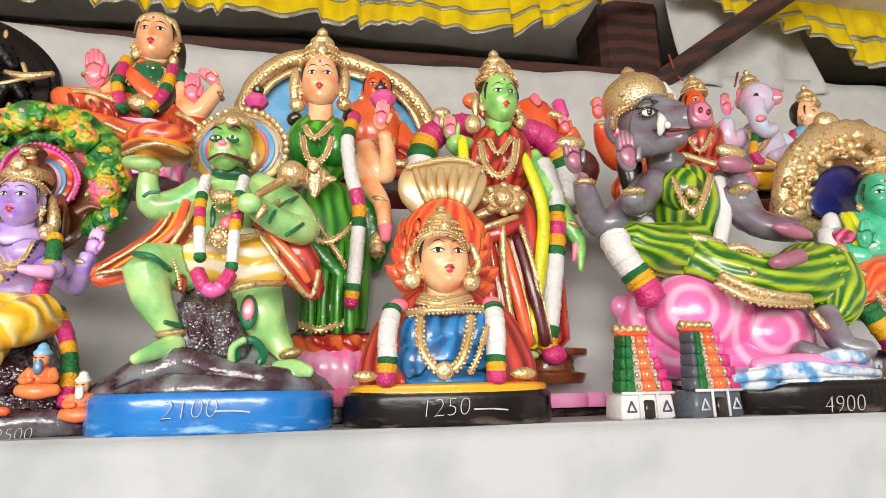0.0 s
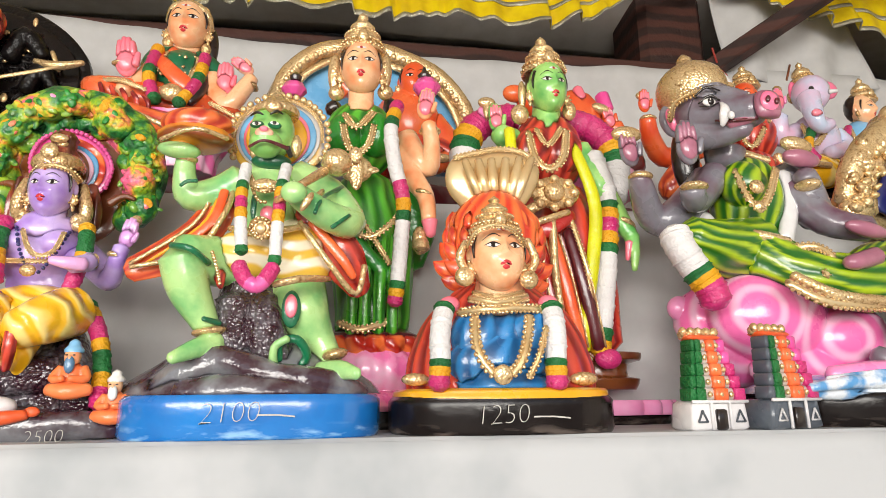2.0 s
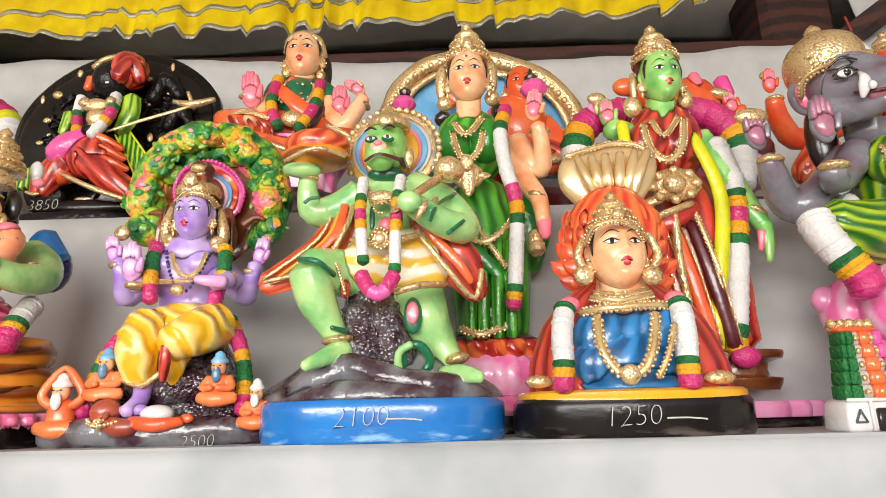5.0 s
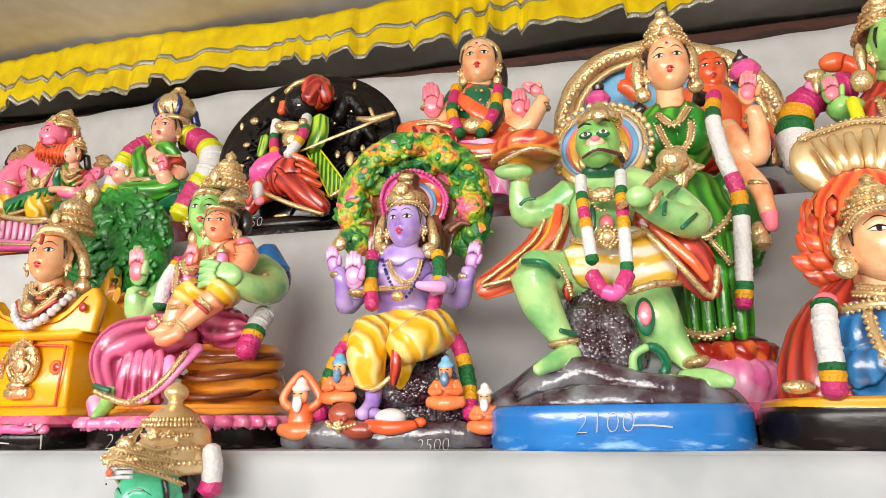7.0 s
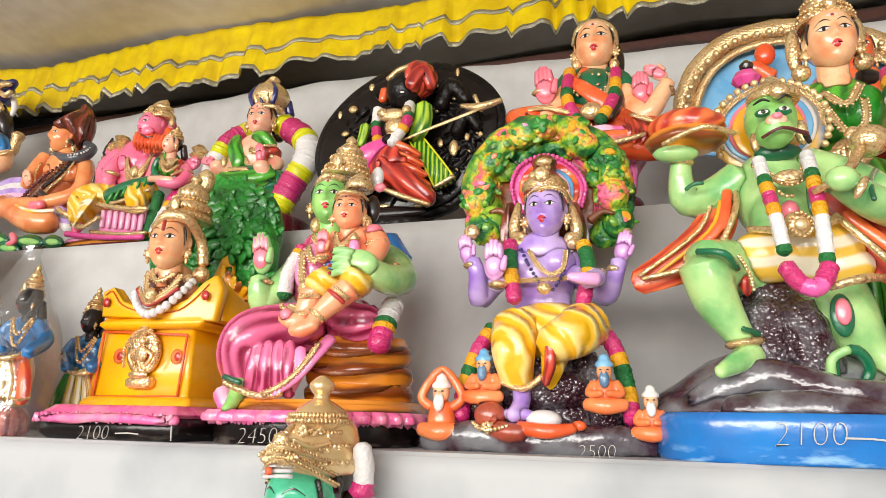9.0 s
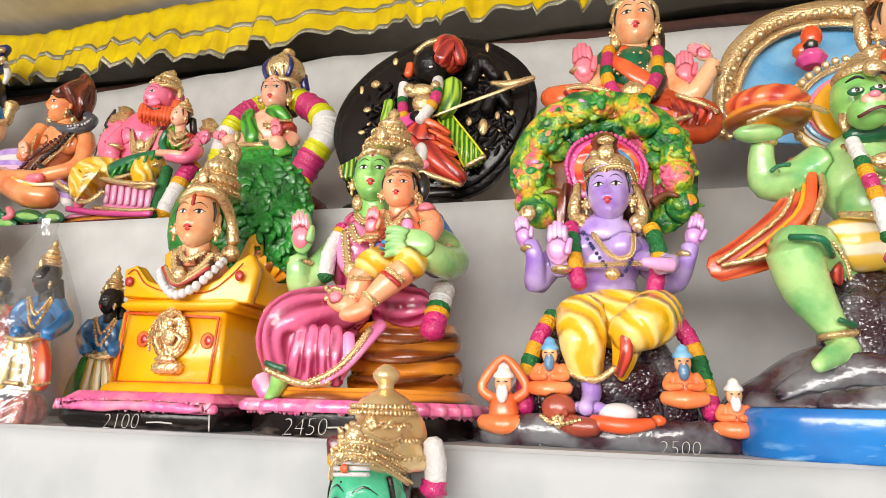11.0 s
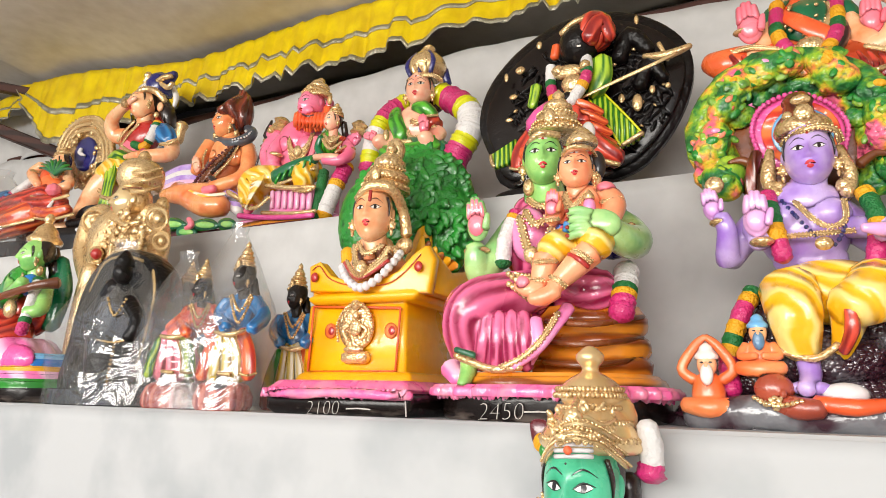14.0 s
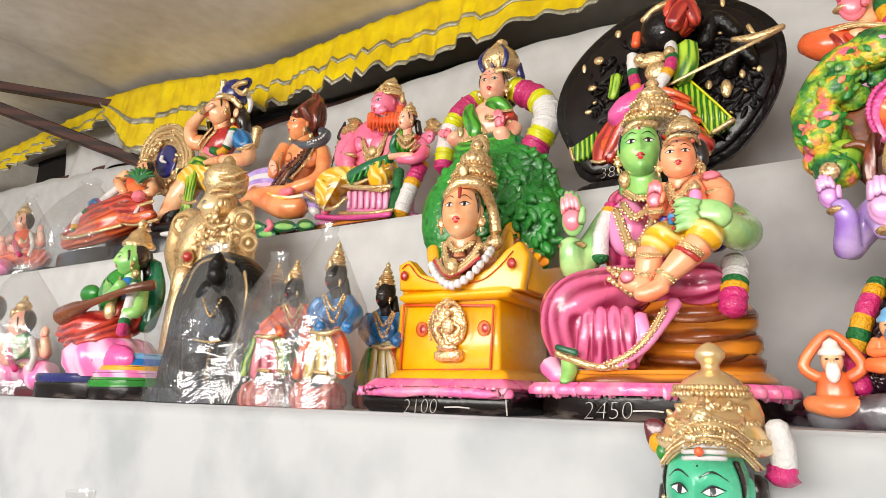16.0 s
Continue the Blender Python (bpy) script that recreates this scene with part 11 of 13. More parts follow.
d.put("statue", (-1.328, 1.1, 1.2), "golden standing deity statue on a striped stepped plinth", "statue", "painted deity statues")

# black stone-like standing deity relief with beaded gold borders
d = Shape()
d.lathe("ebony", (0.014, 0.005, 0), [(0.12, 0), (0.122, 0.006), (0.122, 0.019), (0.122, 0.02), (0.118, 0.026)], deep=0.616, box=0.3, n=32)
d.plate("ebony", [(-0.123, 0.006), (-0.121, 0.11), (-0.101, 0.21), (-0.054, 0.273), (0.01, 0.288), (0.075, 0.269), (0.115, 0.229), (0.12, 0.176), (0.107, 0.105), (0.099, 0.011)], 0.000, 0.0529, 0.0110)
d.tube("ebony", [(0.032, -0.03, 0.024, 0.03), (0.033, -0.035, 0.104, 0.035), (0.042, -0.035, 0.176, 0.033), (0.052, -0.035, 0.212, 0.023)], deep=0.8)
d.ball("ebony", (0.076, -0.05, 0.226), (0.017, 0.017, 0.02))
d.lathe("ebony", (0.072, -0.045, 0.24), [(0.017, 0), (0.016, 0.01), (0.008, 0.023), (0.003, 0.029)])
d.tube("ebony", [(0.02, -0.04, 0.176, 0.015), (0.007, -0.05, 0.144, 0.012), (0.048, -0.06, 0.112, 0.01)])
d.tube("ebony", [(0.089, -0.04, 0.178, 0.014), (0.13, -0.05, 0.14, 0.012), (0.122, -0.06, 0.11, 0.01)])
d.beads("gold", [(0.104, -0.012, 0.238), (0.115, -0.012, 0.195), (0.107, -0.012, 0.134), (0.091, -0.012, 0.065)], 0.0037, 1.5)
d.beads("gold", [(-0.064, -0.01, 0.207), (-0.028, -0.012, 0.26), (0.027, -0.012, 0.268), (0.076, -0.012, 0.256)], 0.0029)
d.beads("gold", [(0.093, -0.06, 0.111), (0.089, -0.06, 0.072), (0.086, -0.06, 0.034)], 0.0028, 1.6)
d.beads("gold", [(0.06, -0.06, 0.182), (0.089, -0.065, 0.15), (0.108, -0.06, 0.179)], 0.0026, 1.5)
d.tube("gold", [(0.047, -0.065, 0.111, 0.002), (0.102, -0.07, 0.104, 0.002), (0.129, -0.06, 0.11, 0.002)])
d.put("statue", (-1.165, 0.99, 1.2), "black stone-like standing deity relief with beaded gold borders", "statue", "painted deity statues")

# small dark-faced doll in coral sari on a fluted plinth
d = Shape()
d.lathe("terracotta", (-0.005, 0, 0), [(0.037, 0), (0.041, 0.006), (0.041, 0.02), (0.035, 0.034), (0.023, 0.041)], deep=0.8, lobes=16, lobe=0.08)
d.tube("rose", [(-0.002, 0, 0.053, 0.034), (-0.002, 0, 0.088, 0.034), (0.001, 0, 0.12, 0.026)], deep=0.8)
d.tube("iris", [(0.011, -0.02, 0.051, 0.01), (0.022, -0.03, 0.045, 0.012)], deep=0.8)
d.tube("rose", [(0.01, -0.03, 0.114, 0.005), (0.01, -0.034, 0.057, 0.007)], deep=0.5)
d.tube("rose", [(0.022, -0.03, 0.114, 0.005), (0.033, -0.034, 0.057, 0.007)], deep=0.5)
d.tube("rose", [(0.035, -0.03, 0.113, 0.005), (0.056, -0.034, 0.057, 0.007)], deep=0.5)
d.tube("orange_cloth", [(0.001, 0, 0.118, 0.025), (0.05, 0, 0.147, 0.026), (0.051, 0, 0.164, 0.018)], deep=0.8)
d.tube("orange_cloth", [(0.077, 0, 0.158, 0.011), (0.106, -0.01, 0.135, 0.01), (0.127, -0.05, 0.114, 0.008)])
d.tube("orange_cloth", [(0.027, 0, 0.16, 0.011), (0.022, -0.01, 0.138, 0.009), (0.081, -0.05, 0.115, 0.008)])
d.tube("green_stripe", [(0.044, -0.025, 0.113, 0.01), (0.067, -0.03, 0.085, 0.012), (0.072, -0.03, 0.053, 0.012)], deep=0.5)
d.tube("green_stripe", [(-0.002, -0.03, 0.108, 0.007), (-0.014, -0.03, 0.078, 0.009), (-0.019, -0.03, 0.052, 0.01)], deep=0.5)
d.beads("gold", [(0.076, -0.05, 0.057), (0.092, -0.05, 0.054), (0.087, -0.03, 0.058)], 0.0020, 1.3)
d.tube("gold", [(0.053, -0.045, 0.109, 0.001), (0.074, -0.05, 0.081, 0.001), (0.076, -0.05, 0.054, 0.001)], n=6)
d.tube("doll_black", [(0.054, 0, 0.162, 0.009), (0.052, 0, 0.178, 0.009)])
d.head((0.062, -0.012, 0.19), 0.0129, 0.0182, "doll_black", yaw=-12, mark=None, hair='doll_black', brow='doll_black')
d.tube("doll_black", [(0.059, 0.01, 0.191, 0.006), (0.066, 0.01, 0.166, 0.006)])
d.crown((0.055, -0.003, 0.199), 0.0146, 0.0454, rot=4, tiers=4)
d.beads("gold", [(0.064, -0.03, 0.163), (0.102, -0.05, 0.138), (0.099, -0.03, 0.161)], 0.0023, 1.2)
d.beads("gold", [(0.06, -0.03, 0.161), (0.102, -0.05, 0.123), (0.103, -0.03, 0.159)], 0.0023, 1.3)
d.tube("gold", [(0.023, -0.05, 0.112, 0.003), (0.057, -0.055, 0.108, 0.004), (0.069, -0.04, 0.114, 0.003)])
d.tube("gold", [(0.036, -0.05, 0.057, 0.003), (0.06, -0.05, 0.055, 0.003)])
d.put("doll", (-0.971, 0.965, 1.2), "small dark-faced doll in coral sari on a fluted plinth", "doll", "dark-faced standing dolls")

# dark-faced doll in blue jacket and cream skirt
d = Shape()
d.lathe("terracotta", (-0.013, 0, 0), [(0.04, 0), (0.045, 0.007), (0.045, 0.022), (0.038, 0.037), (0.025, 0.045)], deep=0.8, lobes=16, lobe=0.08)
d.tube("cream_stripe", [(-0.009, 0, 0.049, 0.037), (-0.007, 0, 0.087, 0.037), (-0.004, 0, 0.122, 0.029)], deep=0.8)
d.tube("iris", [(0.001, -0.02, 0.047, 0.011), (0.01, -0.03, 0.04, 0.013)], deep=0.8)
d.tube("cream_stripe", [(-0.001, -0.03, 0.116, 0.006), (-0.002, -0.034, 0.054, 0.008)], deep=0.5)
d.tube("cream_stripe", [(0.012, -0.03, 0.116, 0.006), (0.021, -0.034, 0.054, 0.008)], deep=0.5)
d.tube("cream_stripe", [(0.025, -0.03, 0.115, 0.006), (0.044, -0.034, 0.054, 0.008)], deep=0.5)
d.tube("silk_blue", [(-0.004, 0, 0.121, 0.027), (0.007, 0, 0.154, 0.029), (0.008, 0, 0.173, 0.02)], deep=0.8)
d.tube("silk_blue", [(0.035, 0, 0.166, 0.012), (0.063, -0.01, 0.14, 0.011), (0.079, -0.05, 0.117, 0.009)])
d.tube("silk_blue", [(-0.019, 0, 0.168, 0.012), (-0.026, -0.01, 0.144, 0.01), (0.03, -0.05, 0.119, 0.009)])
d.tube("orange_cloth", [(0.036, -0.025, 0.116, 0.011), (0.057, -0.03, 0.084, 0.013), (0.061, -0.03, 0.05, 0.013)], deep=0.5)
d.tube("orange_cloth", [(-0.013, -0.03, 0.11, 0.007), (-0.026, -0.03, 0.077, 0.01), (-0.032, -0.03, 0.048, 0.011)], deep=0.5)
d.beads("gold", [(0.062, -0.05, 0.054), (0.078, -0.05, 0.051), (0.077, -0.03, 0.055)], 0.0021, 1.3)
d.tube("gold", [(0.041, -0.045, 0.11, 0.002), (0.061, -0.05, 0.08, 0.002), (0.062, -0.05, 0.051, 0.002)], n=6)
d.tube("doll_black", [(0.01, 0, 0.171, 0.01), (0.009, 0, 0.188, 0.01)])
d.head((0.018, -0.012, 0.202), 0.0144, 0.0203, "doll_black", yaw=-12, mark=None, hair='doll_black', brow='doll_black')
d.tube("doll_black", [(0.018, 0.01, 0.203, 0.007), (0.026, 0.01, 0.175, 0.007)])
d.crown((0.012, -0.003, 0.212), 0.0163, 0.0507, rot=4, tiers=4)
d.beads("gold", [(0.016, -0.03, 0.172), (0.053, -0.05, 0.144), (0.053, -0.03, 0.17)], 0.0026, 1.2)
d.beads("gold", [(0.012, -0.03, 0.17), (0.052, -0.05, 0.127), (0.057, -0.03, 0.168)], 0.0026, 1.3)
d.tube("gold", [(0.009, -0.05, 0.114, 0.003), (0.043, -0.055, 0.109, 0.004), (0.059, -0.04, 0.117, 0.003)])
d.tube("gold", [(0.021, -0.05, 0.054, 0.003), (0.046, -0.05, 0.052, 0.003)])
d.put("doll", (-0.83, 0.955, 1.2), "dark-faced doll in blue jacket and cream skirt", "doll", "dark-faced standing dolls")

# dark-faced doll in blue jacket standing beside the throne bust
d = Shape()
d.lathe("terracotta", (-0.009, 0, 0), [(0.04, 0), (0.045, 0.007), (0.045, 0.022), (0.038, 0.036), (0.025, 0.045)], deep=0.8, lobes=16, lobe=0.08)
d.tube("cream_stripe", [(-0.004, 0, 0.034, 0.037), (-0.002, 0, 0.072, 0.037), (0.002, 0, 0.107, 0.029)], deep=0.8)
d.tube("iris", [(0.003, -0.02, 0.032, 0.011), (0.011, -0.03, 0.026, 0.013)], deep=0.8)
d.tube("cream_stripe", [(0.002, -0.03, 0.101, 0.006), (-0.001, -0.034, 0.04, 0.008)], deep=0.5)
d.tube("cream_stripe", [(0.015, -0.03, 0.101, 0.006), (0.021, -0.034, 0.04, 0.008)], deep=0.5)
d.tube("cream_stripe", [(0.027, -0.03, 0.101, 0.006), (0.042, -0.034, 0.04, 0.008)], deep=0.5)
d.tube("silk_blue", [(0.003, 0, 0.105, 0.027), (-0.008, 0, 0.139, 0.029), (-0.007, 0, 0.157, 0.02)], deep=0.8)
d.tube("silk_blue", [(0.019, 0, 0.15, 0.012), (0.045, -0.01, 0.126, 0.011), (0.056, -0.05, 0.104, 0.009)])
d.tube("silk_blue", [(-0.032, 0, 0.153, 0.012), (-0.04, -0.01, 0.129, 0.01), (0.009, -0.05, 0.105, 0.009)])
d.tube("deep_orange", [(0.037, -0.025, 0.101, 0.011), (0.056, -0.03, 0.07, 0.013), (0.059, -0.03, 0.036, 0.013)], deep=0.5)
d.tube("green", [(-0.01, -0.03, 0.095, 0.007), (-0.022, -0.03, 0.062, 0.01), (-0.029, -0.03, 0.033, 0.011)], deep=0.5)
d.beads("gold", [(0.058, -0.05, 0.04), (0.073, -0.05, 0.037), (0.074, -0.03, 0.041)], 0.0021, 1.3)
d.tube("gold", [(0.04, -0.045, 0.096, 0.002), (0.057, -0.05, 0.066, 0.002), (0.058, -0.05, 0.037, 0.002)], n=6)
d.tube("doll_black", [(-0.004, 0, 0.156, 0.01), (-0.005, 0, 0.173, 0.01)])
d.head((0.003, -0.012, 0.187), 0.0144, 0.0203, "doll_black", yaw=-12, mark=None, hair='doll_black', brow='doll_black')
d.tube("doll_black", [(0.005, 0.01, 0.187, 0.007), (0.011, 0.01, 0.16, 0.007)])
d.crown((-0.002, -0.003, 0.196), 0.0162, 0.0507, rot=4, tiers=4)
d.beads("gold", [(-0.001, -0.03, 0.157), (0.031, -0.05, 0.131), (0.034, -0.03, 0.156)], 0.0026, 1.2)
d.beads("gold", [(-0.005, -0.03, 0.156), (0.03, -0.05, 0.113), (0.038, -0.03, 0.154)], 0.0026, 1.3)
d.tube("gold", [(0.01, -0.05, 0.099, 0.003), (0.041, -0.055, 0.095, 0.004), (0.057, -0.04, 0.102, 0.003)])
d.tube("gold", [(0.019, -0.05, 0.04, 0.003), (0.042, -0.05, 0.038, 0.003)])
d.put("doll", (-0.794, 1.06, 1.2), "dark-faced doll in blue jacket standing beside the throne bust", "doll", "dark-faced standing dolls")

# dark-faced doll half hidden behind the wrapped pair
d = Shape()
d.lathe("terracotta", (-0.006, 0, 0), [(0.045, 0), (0.051, 0.007), (0.051, 0.024), (0.043, 0.041), (0.028, 0.051)], deep=0.8, lobes=16, lobe=0.08)
d.tube("rose", [(-0.001, 0, 0.042, 0.041), (-0.001, 0, 0.084, 0.042), (0.003, 0, 0.124, 0.032)], deep=0.8)
d.tube("iris", [(0.009, -0.02, 0.04, 0.013), (0.02, -0.03, 0.032, 0.015)], deep=0.8)
d.tube("rose", [(0.005, -0.03, 0.118, 0.007), (0.004, -0.034, 0.048, 0.009)], deep=0.5)
d.tube("rose", [(0.021, -0.03, 0.117, 0.006), (0.032, -0.034, 0.048, 0.009)], deep=0.5)
d.tube("rose", [(0.036, -0.03, 0.117, 0.006), (0.059, -0.034, 0.049, 0.009)], deep=0.5)
d.tube("silk_blue", [(0.003, 0, 0.122, 0.03), (-0.031, 0, 0.161, 0.033), (-0.03, 0, 0.183, 0.023)], deep=0.8)
d.tube("silk_blue", [(0.004, 0, 0.174, 0.013), (0.039, -0.01, 0.146, 0.012), (0.058, -0.05, 0.121, 0.011)])
d.tube("silk_blue", [(-0.061, 0, 0.177, 0.014), (-0.07, -0.01, 0.15, 0.012), (-0.002, -0.05, 0.123, 0.01)])
d.tube("green", [(0.049, -0.025, 0.117, 0.012), (0.074, -0.03, 0.082, 0.014), (0.08, -0.03, 0.044, 0.014)], deep=0.5)
d.tube("green", [(-0.01, -0.03, 0.111, 0.008), (-0.024, -0.03, 0.074, 0.011), (-0.03, -0.03, 0.041, 0.012)], deep=0.5)
d.beads("gold", [(0.08, -0.05, 0.048), (0.099, -0.05, 0.045), (0.099, -0.03, 0.049)], 0.0024, 1.3)
d.tube("gold", [(0.054, -0.045, 0.112, 0.002), (0.078, -0.05, 0.078, 0.002), (0.08, -0.05, 0.045, 0.002)], n=6)
d.tube("doll_black", [(-0.026, 0, 0.181, 0.012), (-0.028, 0, 0.2, 0.012)])
d.head((-0.018, -0.012, 0.217), 0.0165, 0.0232, "doll_black", yaw=-12, mark=None, hair='doll_black', brow='doll_black')
d.tube("doll_black", [(-0.017, 0.01, 0.217, 0.008), (-0.007, 0.01, 0.185, 0.008)])
d.crown((-0.026, -0.003, 0.227), 0.0186, 0.0580, rot=4, tiers=4)
d.beads("gold", [(-0.02, -0.03, 0.183), (0.025, -0.05, 0.152), (0.025, -0.03, 0.18)], 0.0030, 1.2)
d.beads("gold", [(-0.025, -0.03, 0.181), (0.025, -0.05, 0.132), (0.03, -0.03, 0.178)], 0.0030, 1.3)
d.tube("gold", [(0.016, -0.05, 0.116, 0.004), (0.056, -0.055, 0.111, 0.004), (0.075, -0.04, 0.119, 0.004)])
d.tube("gold", [(0.031, -0.05, 0.048, 0.004), (0.061, -0.05, 0.046, 0.004)])
d.put("doll", (-1.094, 1.12, 1.2), "dark-faced doll half hidden behind the wrapped pair", "doll", "dark-faced standing dolls")
temple_tower((0.848, 0.955, 1.2), 0.095, 0.124, "white", "small painted temple tower with white base", 5)
temple_tower((0.953, 0.955, 1.2), 0.108, 0.130, "slate", "small painted temple tower with grey base", 16)

# grey boar-headed deity statue reclining on a pink serpent coil
d = Shape()
d.lathe("dark_base", (0.095, -0.04, 0), [(0.228, 0), (0.232, 0.006), (0.232, 0.036), (0.232, 0.042), (0.225, 0.048)], deep=0.733, box=0.3, n=32)
d.lathe("foam", (0.01, -0.1, 0.046), [(0.17, 0), (0.165, 0.008), (0.14, 0.018), (0.1, 0.026)], deep=0.6, n=40)
d.tube("foam", [(-0.141, -0.17, 0.049, 0.011), (-0.062, -0.18, 0.051, 0.016), (0.04, -0.18, 0.055, 0.015), (0.125, -0.16, 0.051, 0.011)], deep=0.8)
d.tube("foam", [(-0.133, -0.195, 0.053, 0.006), (-0.05, -0.2, 0.061, 0.01), (0.071, -0.19, 0.057, 0.007)], deep=0.8)
d.tube("foam", [(0.02, -0.165, 0.078, 0.008), (0.07, -0.175, 0.086, 0.011), (0.12, -0.17, 0.079, 0.008), (0.15, -0.15, 0.07, 0.005)], deep=0.7, rough=0.4)
d.tube("foam", [(-0.1, -0.188, 0.06, 0.008), (-0.03, -0.2, 0.07, 0.007), (0.05, -0.198, 0.064, 0.008), (0.13, -0.18, 0.058, 0.006)], deep=0.7, rough=0.4)
d.tube("pink", [(-0.071, -0.16, 0.07, 0.013), (0.012, -0.17, 0.076, 0.015), (0.129, -0.16, 0.07, 0.011)], deep=0.8)
d.ball("pink_swirl", (-0.159, 0, 0.167), (0.051, 0.046, 0.054))
d.ball("pink_swirl", (-0.078, -0.05, 0.167), (0.105, 0.059, 0.078))
d.ball("pink_swirl", (0.049, -0.06, 0.13), (0.082, 0.045, 0.06))
d.ball("pink_swirl", (-0.125, -0.02, 0.103), (0.086, 0.038, 0.048))
d.ball("pink_swirl", (-0.026, -0.06, 0.082), (0.103, 0.031, 0.039))
d.ball("pink", (-0.201, 0, 0.186), (0.021, 0.017, 0.021))
d.ball("green_stripe", (-0.049, 0, 0.373), (0.069, 0.055, 0.086))
d.ball("green_stripe", (-0.086, -0.04, 0.395), (0.04, 0.032, 0.04))
d.tube("white", [(0.001, -0.03, 0.421, 0.015), (-0.004, -0.04, 0.353, 0.016), (-0.026, -0.05, 0.297, 0.014)], deep=0.7)
d.tube("white", [(-0.141, -0.01, 0.343, 0.016), (-0.157, -0.01, 0.301, 0.014)], deep=0.7)
d.tube("green_stripe", [(-0.077, -0.03, 0.279, 0.058), (-0.164, -0.06, 0.278, 0.044), (-0.216, -0.07, 0.292, 0.032)])
d.tube("green_stripe", [(-0.089, -0.06, 0.262, 0.048), (-0.029, -0.09, 0.229, 0.043), (0.062, -0.1, 0.216, 0.046), (0.146, -0.09, 0.235, 0.051)], deep=0.9)
d.tube("green_stripe", [(0.144, -0.08, 0.237, 0.057), (0.151, -0.1, 0.194, 0.044), (0.122, -0.12, 0.152, 0.024)])
d.ball("green_stripe", (0.149, -0.06, 0.257), (0.071, 0.036, 0.04))
d.tube("gold", [(-0.093, -0.14, 0.217, 0.008), (-0.037, -0.155, 0.185, 0.01), (0.042, -0.16, 0.177, 0.009)])
d.beads("gold", [(-0.108, -0.145, 0.206), (-0.054, -0.16, 0.175), (0.046, -0.16, 0.171)], 0.0092, 1.1)
d.tube("gold", [(-0.143, -0.05, 0.306, 0.009), (-0.104, -0.085, 0.292, 0.01), (-0.054, -0.09, 0.281, 0.009)])
d.beads("gold", [(-0.064, -0.1, 0.269), (-0.031, -0.12, 0.268), (-0.001, -0.12, 0.248), (-0.031, -0.13, 0.221)], 0.0073, 1.2)
d.tube("grey_skin", [(0.101, -0.12, 0.161, 0.022), (0.103, -0.15, 0.104, 0.02), (0.134, -0.17, 0.094, 0.014)])
d.tube("gold", [(0.058, -0.145, 0.157, 0.007), (0.07, -0.155, 0.129, 0.007)])
d.tube("grey_skin", [(0.044, -0.12, 0.101, 0.016), (0.076, -0.15, 0.082, 0.016), (0.121, -0.17, 0.085, 0.011)])
d.garland([(-0.249, -0.09, 0.29), (-0.247, -0.1, 0.265), (-0.229, -0.105, 0.232), (-0.21, -0.11, 0.201), (-0.203, -0.11, 0.179)], 0.0240, ["flower_white", "flower_white", "flower_green", "flower_yellow", "magenta", "magenta"])
d.beads("gold", [(-0.11, -0.06, 0.413), (-0.112, -0.085, 0.358), (-0.094, -0.088, 0.338), (-0.07, -0.085, 0.366), (-0.034, -0.06, 0.419)], 0.0074, 1.2)
d.ball("gold", (-0.093, -0.085, 0.375), (0.013, 0.007, 0.012))
d.ball("gold", (-0.096, -0.09, 0.339), (0.01, 0.006, 0.011), n=9, k=6)
d.ball("grey_skin", (-0.126, -0.02, 0.532), (0.059, 0.058, 0.056), n=24, k=16)
d.tube("grey_skin", [(-0.134, -0.03, 0.52, 0.05), (-0.118, -0.06, 0.509, 0.04), (-0.104, -0.088, 0.503, 0.032), (-0.092, -0.112, 0.501, 0.025)], n=20)
d.tube("grey_skin", [(-0.14, -0.05, 0.552, 0.018), (-0.12, -0.075, 0.541, 0.015), (-0.104, -0.098, 0.525, 0.011)], n=14)
d.lathe("dusky_pink", (-0.087, -0.128, 0.476), [(0.004, 0), (0.017, 0.002), (0.022, 0.012), (0.023, 0.024), (0.021, 0.038), (0.014, 0.046), (0.004, 0.048)], deep=0.5)
d.ball("pink_skin", (-0.089, -0.1365, 0.502), (0.0165, 0.006, 0.0175), n=16, k=10)
d.ball("maroon", (-0.097, -0.144, 0.502), (0.0042, 0.003, 0.006), 12, n=9, k=6)
d.ball("maroon", (-0.082, -0.144, 0.499), (0.0042, 0.003, 0.006), 12, n=9, k=6)
d.tube("grey_skin", [(-0.15, -0.03, 0.49, 0.036), (-0.126, -0.062, 0.479, 0.028), (-0.104, -0.095, 0.476, 0.018)], deep=0.8, n=18)
d.tube("dusky_pink", [(-0.13, -0.088, 0.484, 0.011), (-0.112, -0.106, 0.484, 0.01), (-0.1, -0.116, 0.486, 0.007)], deep=0.7, n=12)
d.tube("maroon", [(-0.152, -0.083, 0.488, 0.002), (-0.128, -0.104, 0.481, 0.003), (-0.1, -0.118, 0.479, 0.002)], n=6)
d.tube("white", [(-0.143, -0.092, 0.516, 0.004), (-0.145, -0.102, 0.503, 0.0078), (-0.147, -0.102, 0.489, 0.0095), (-0.149, -0.096, 0.474, 0.004)], deep=0.6, n=12)
d.ball("white", (-0.139, -0.107, 0.488), (0.0065, 0.005, 0.007), n=12, k=8)
d.ball("eye_white", (-0.158, -0.081, 0.522), (0.0125, 0.004, 0.0068), -8, n=14, k=8)
d.ball("iris", (-0.157, -0.084, 0.522), (0.006, 0.003, 0.006), n=12, k=7)
d.ball("eye_white", (-0.159, -0.087, 0.5245), (0.0015, 0.001, 0.0015), n=7, k=5)
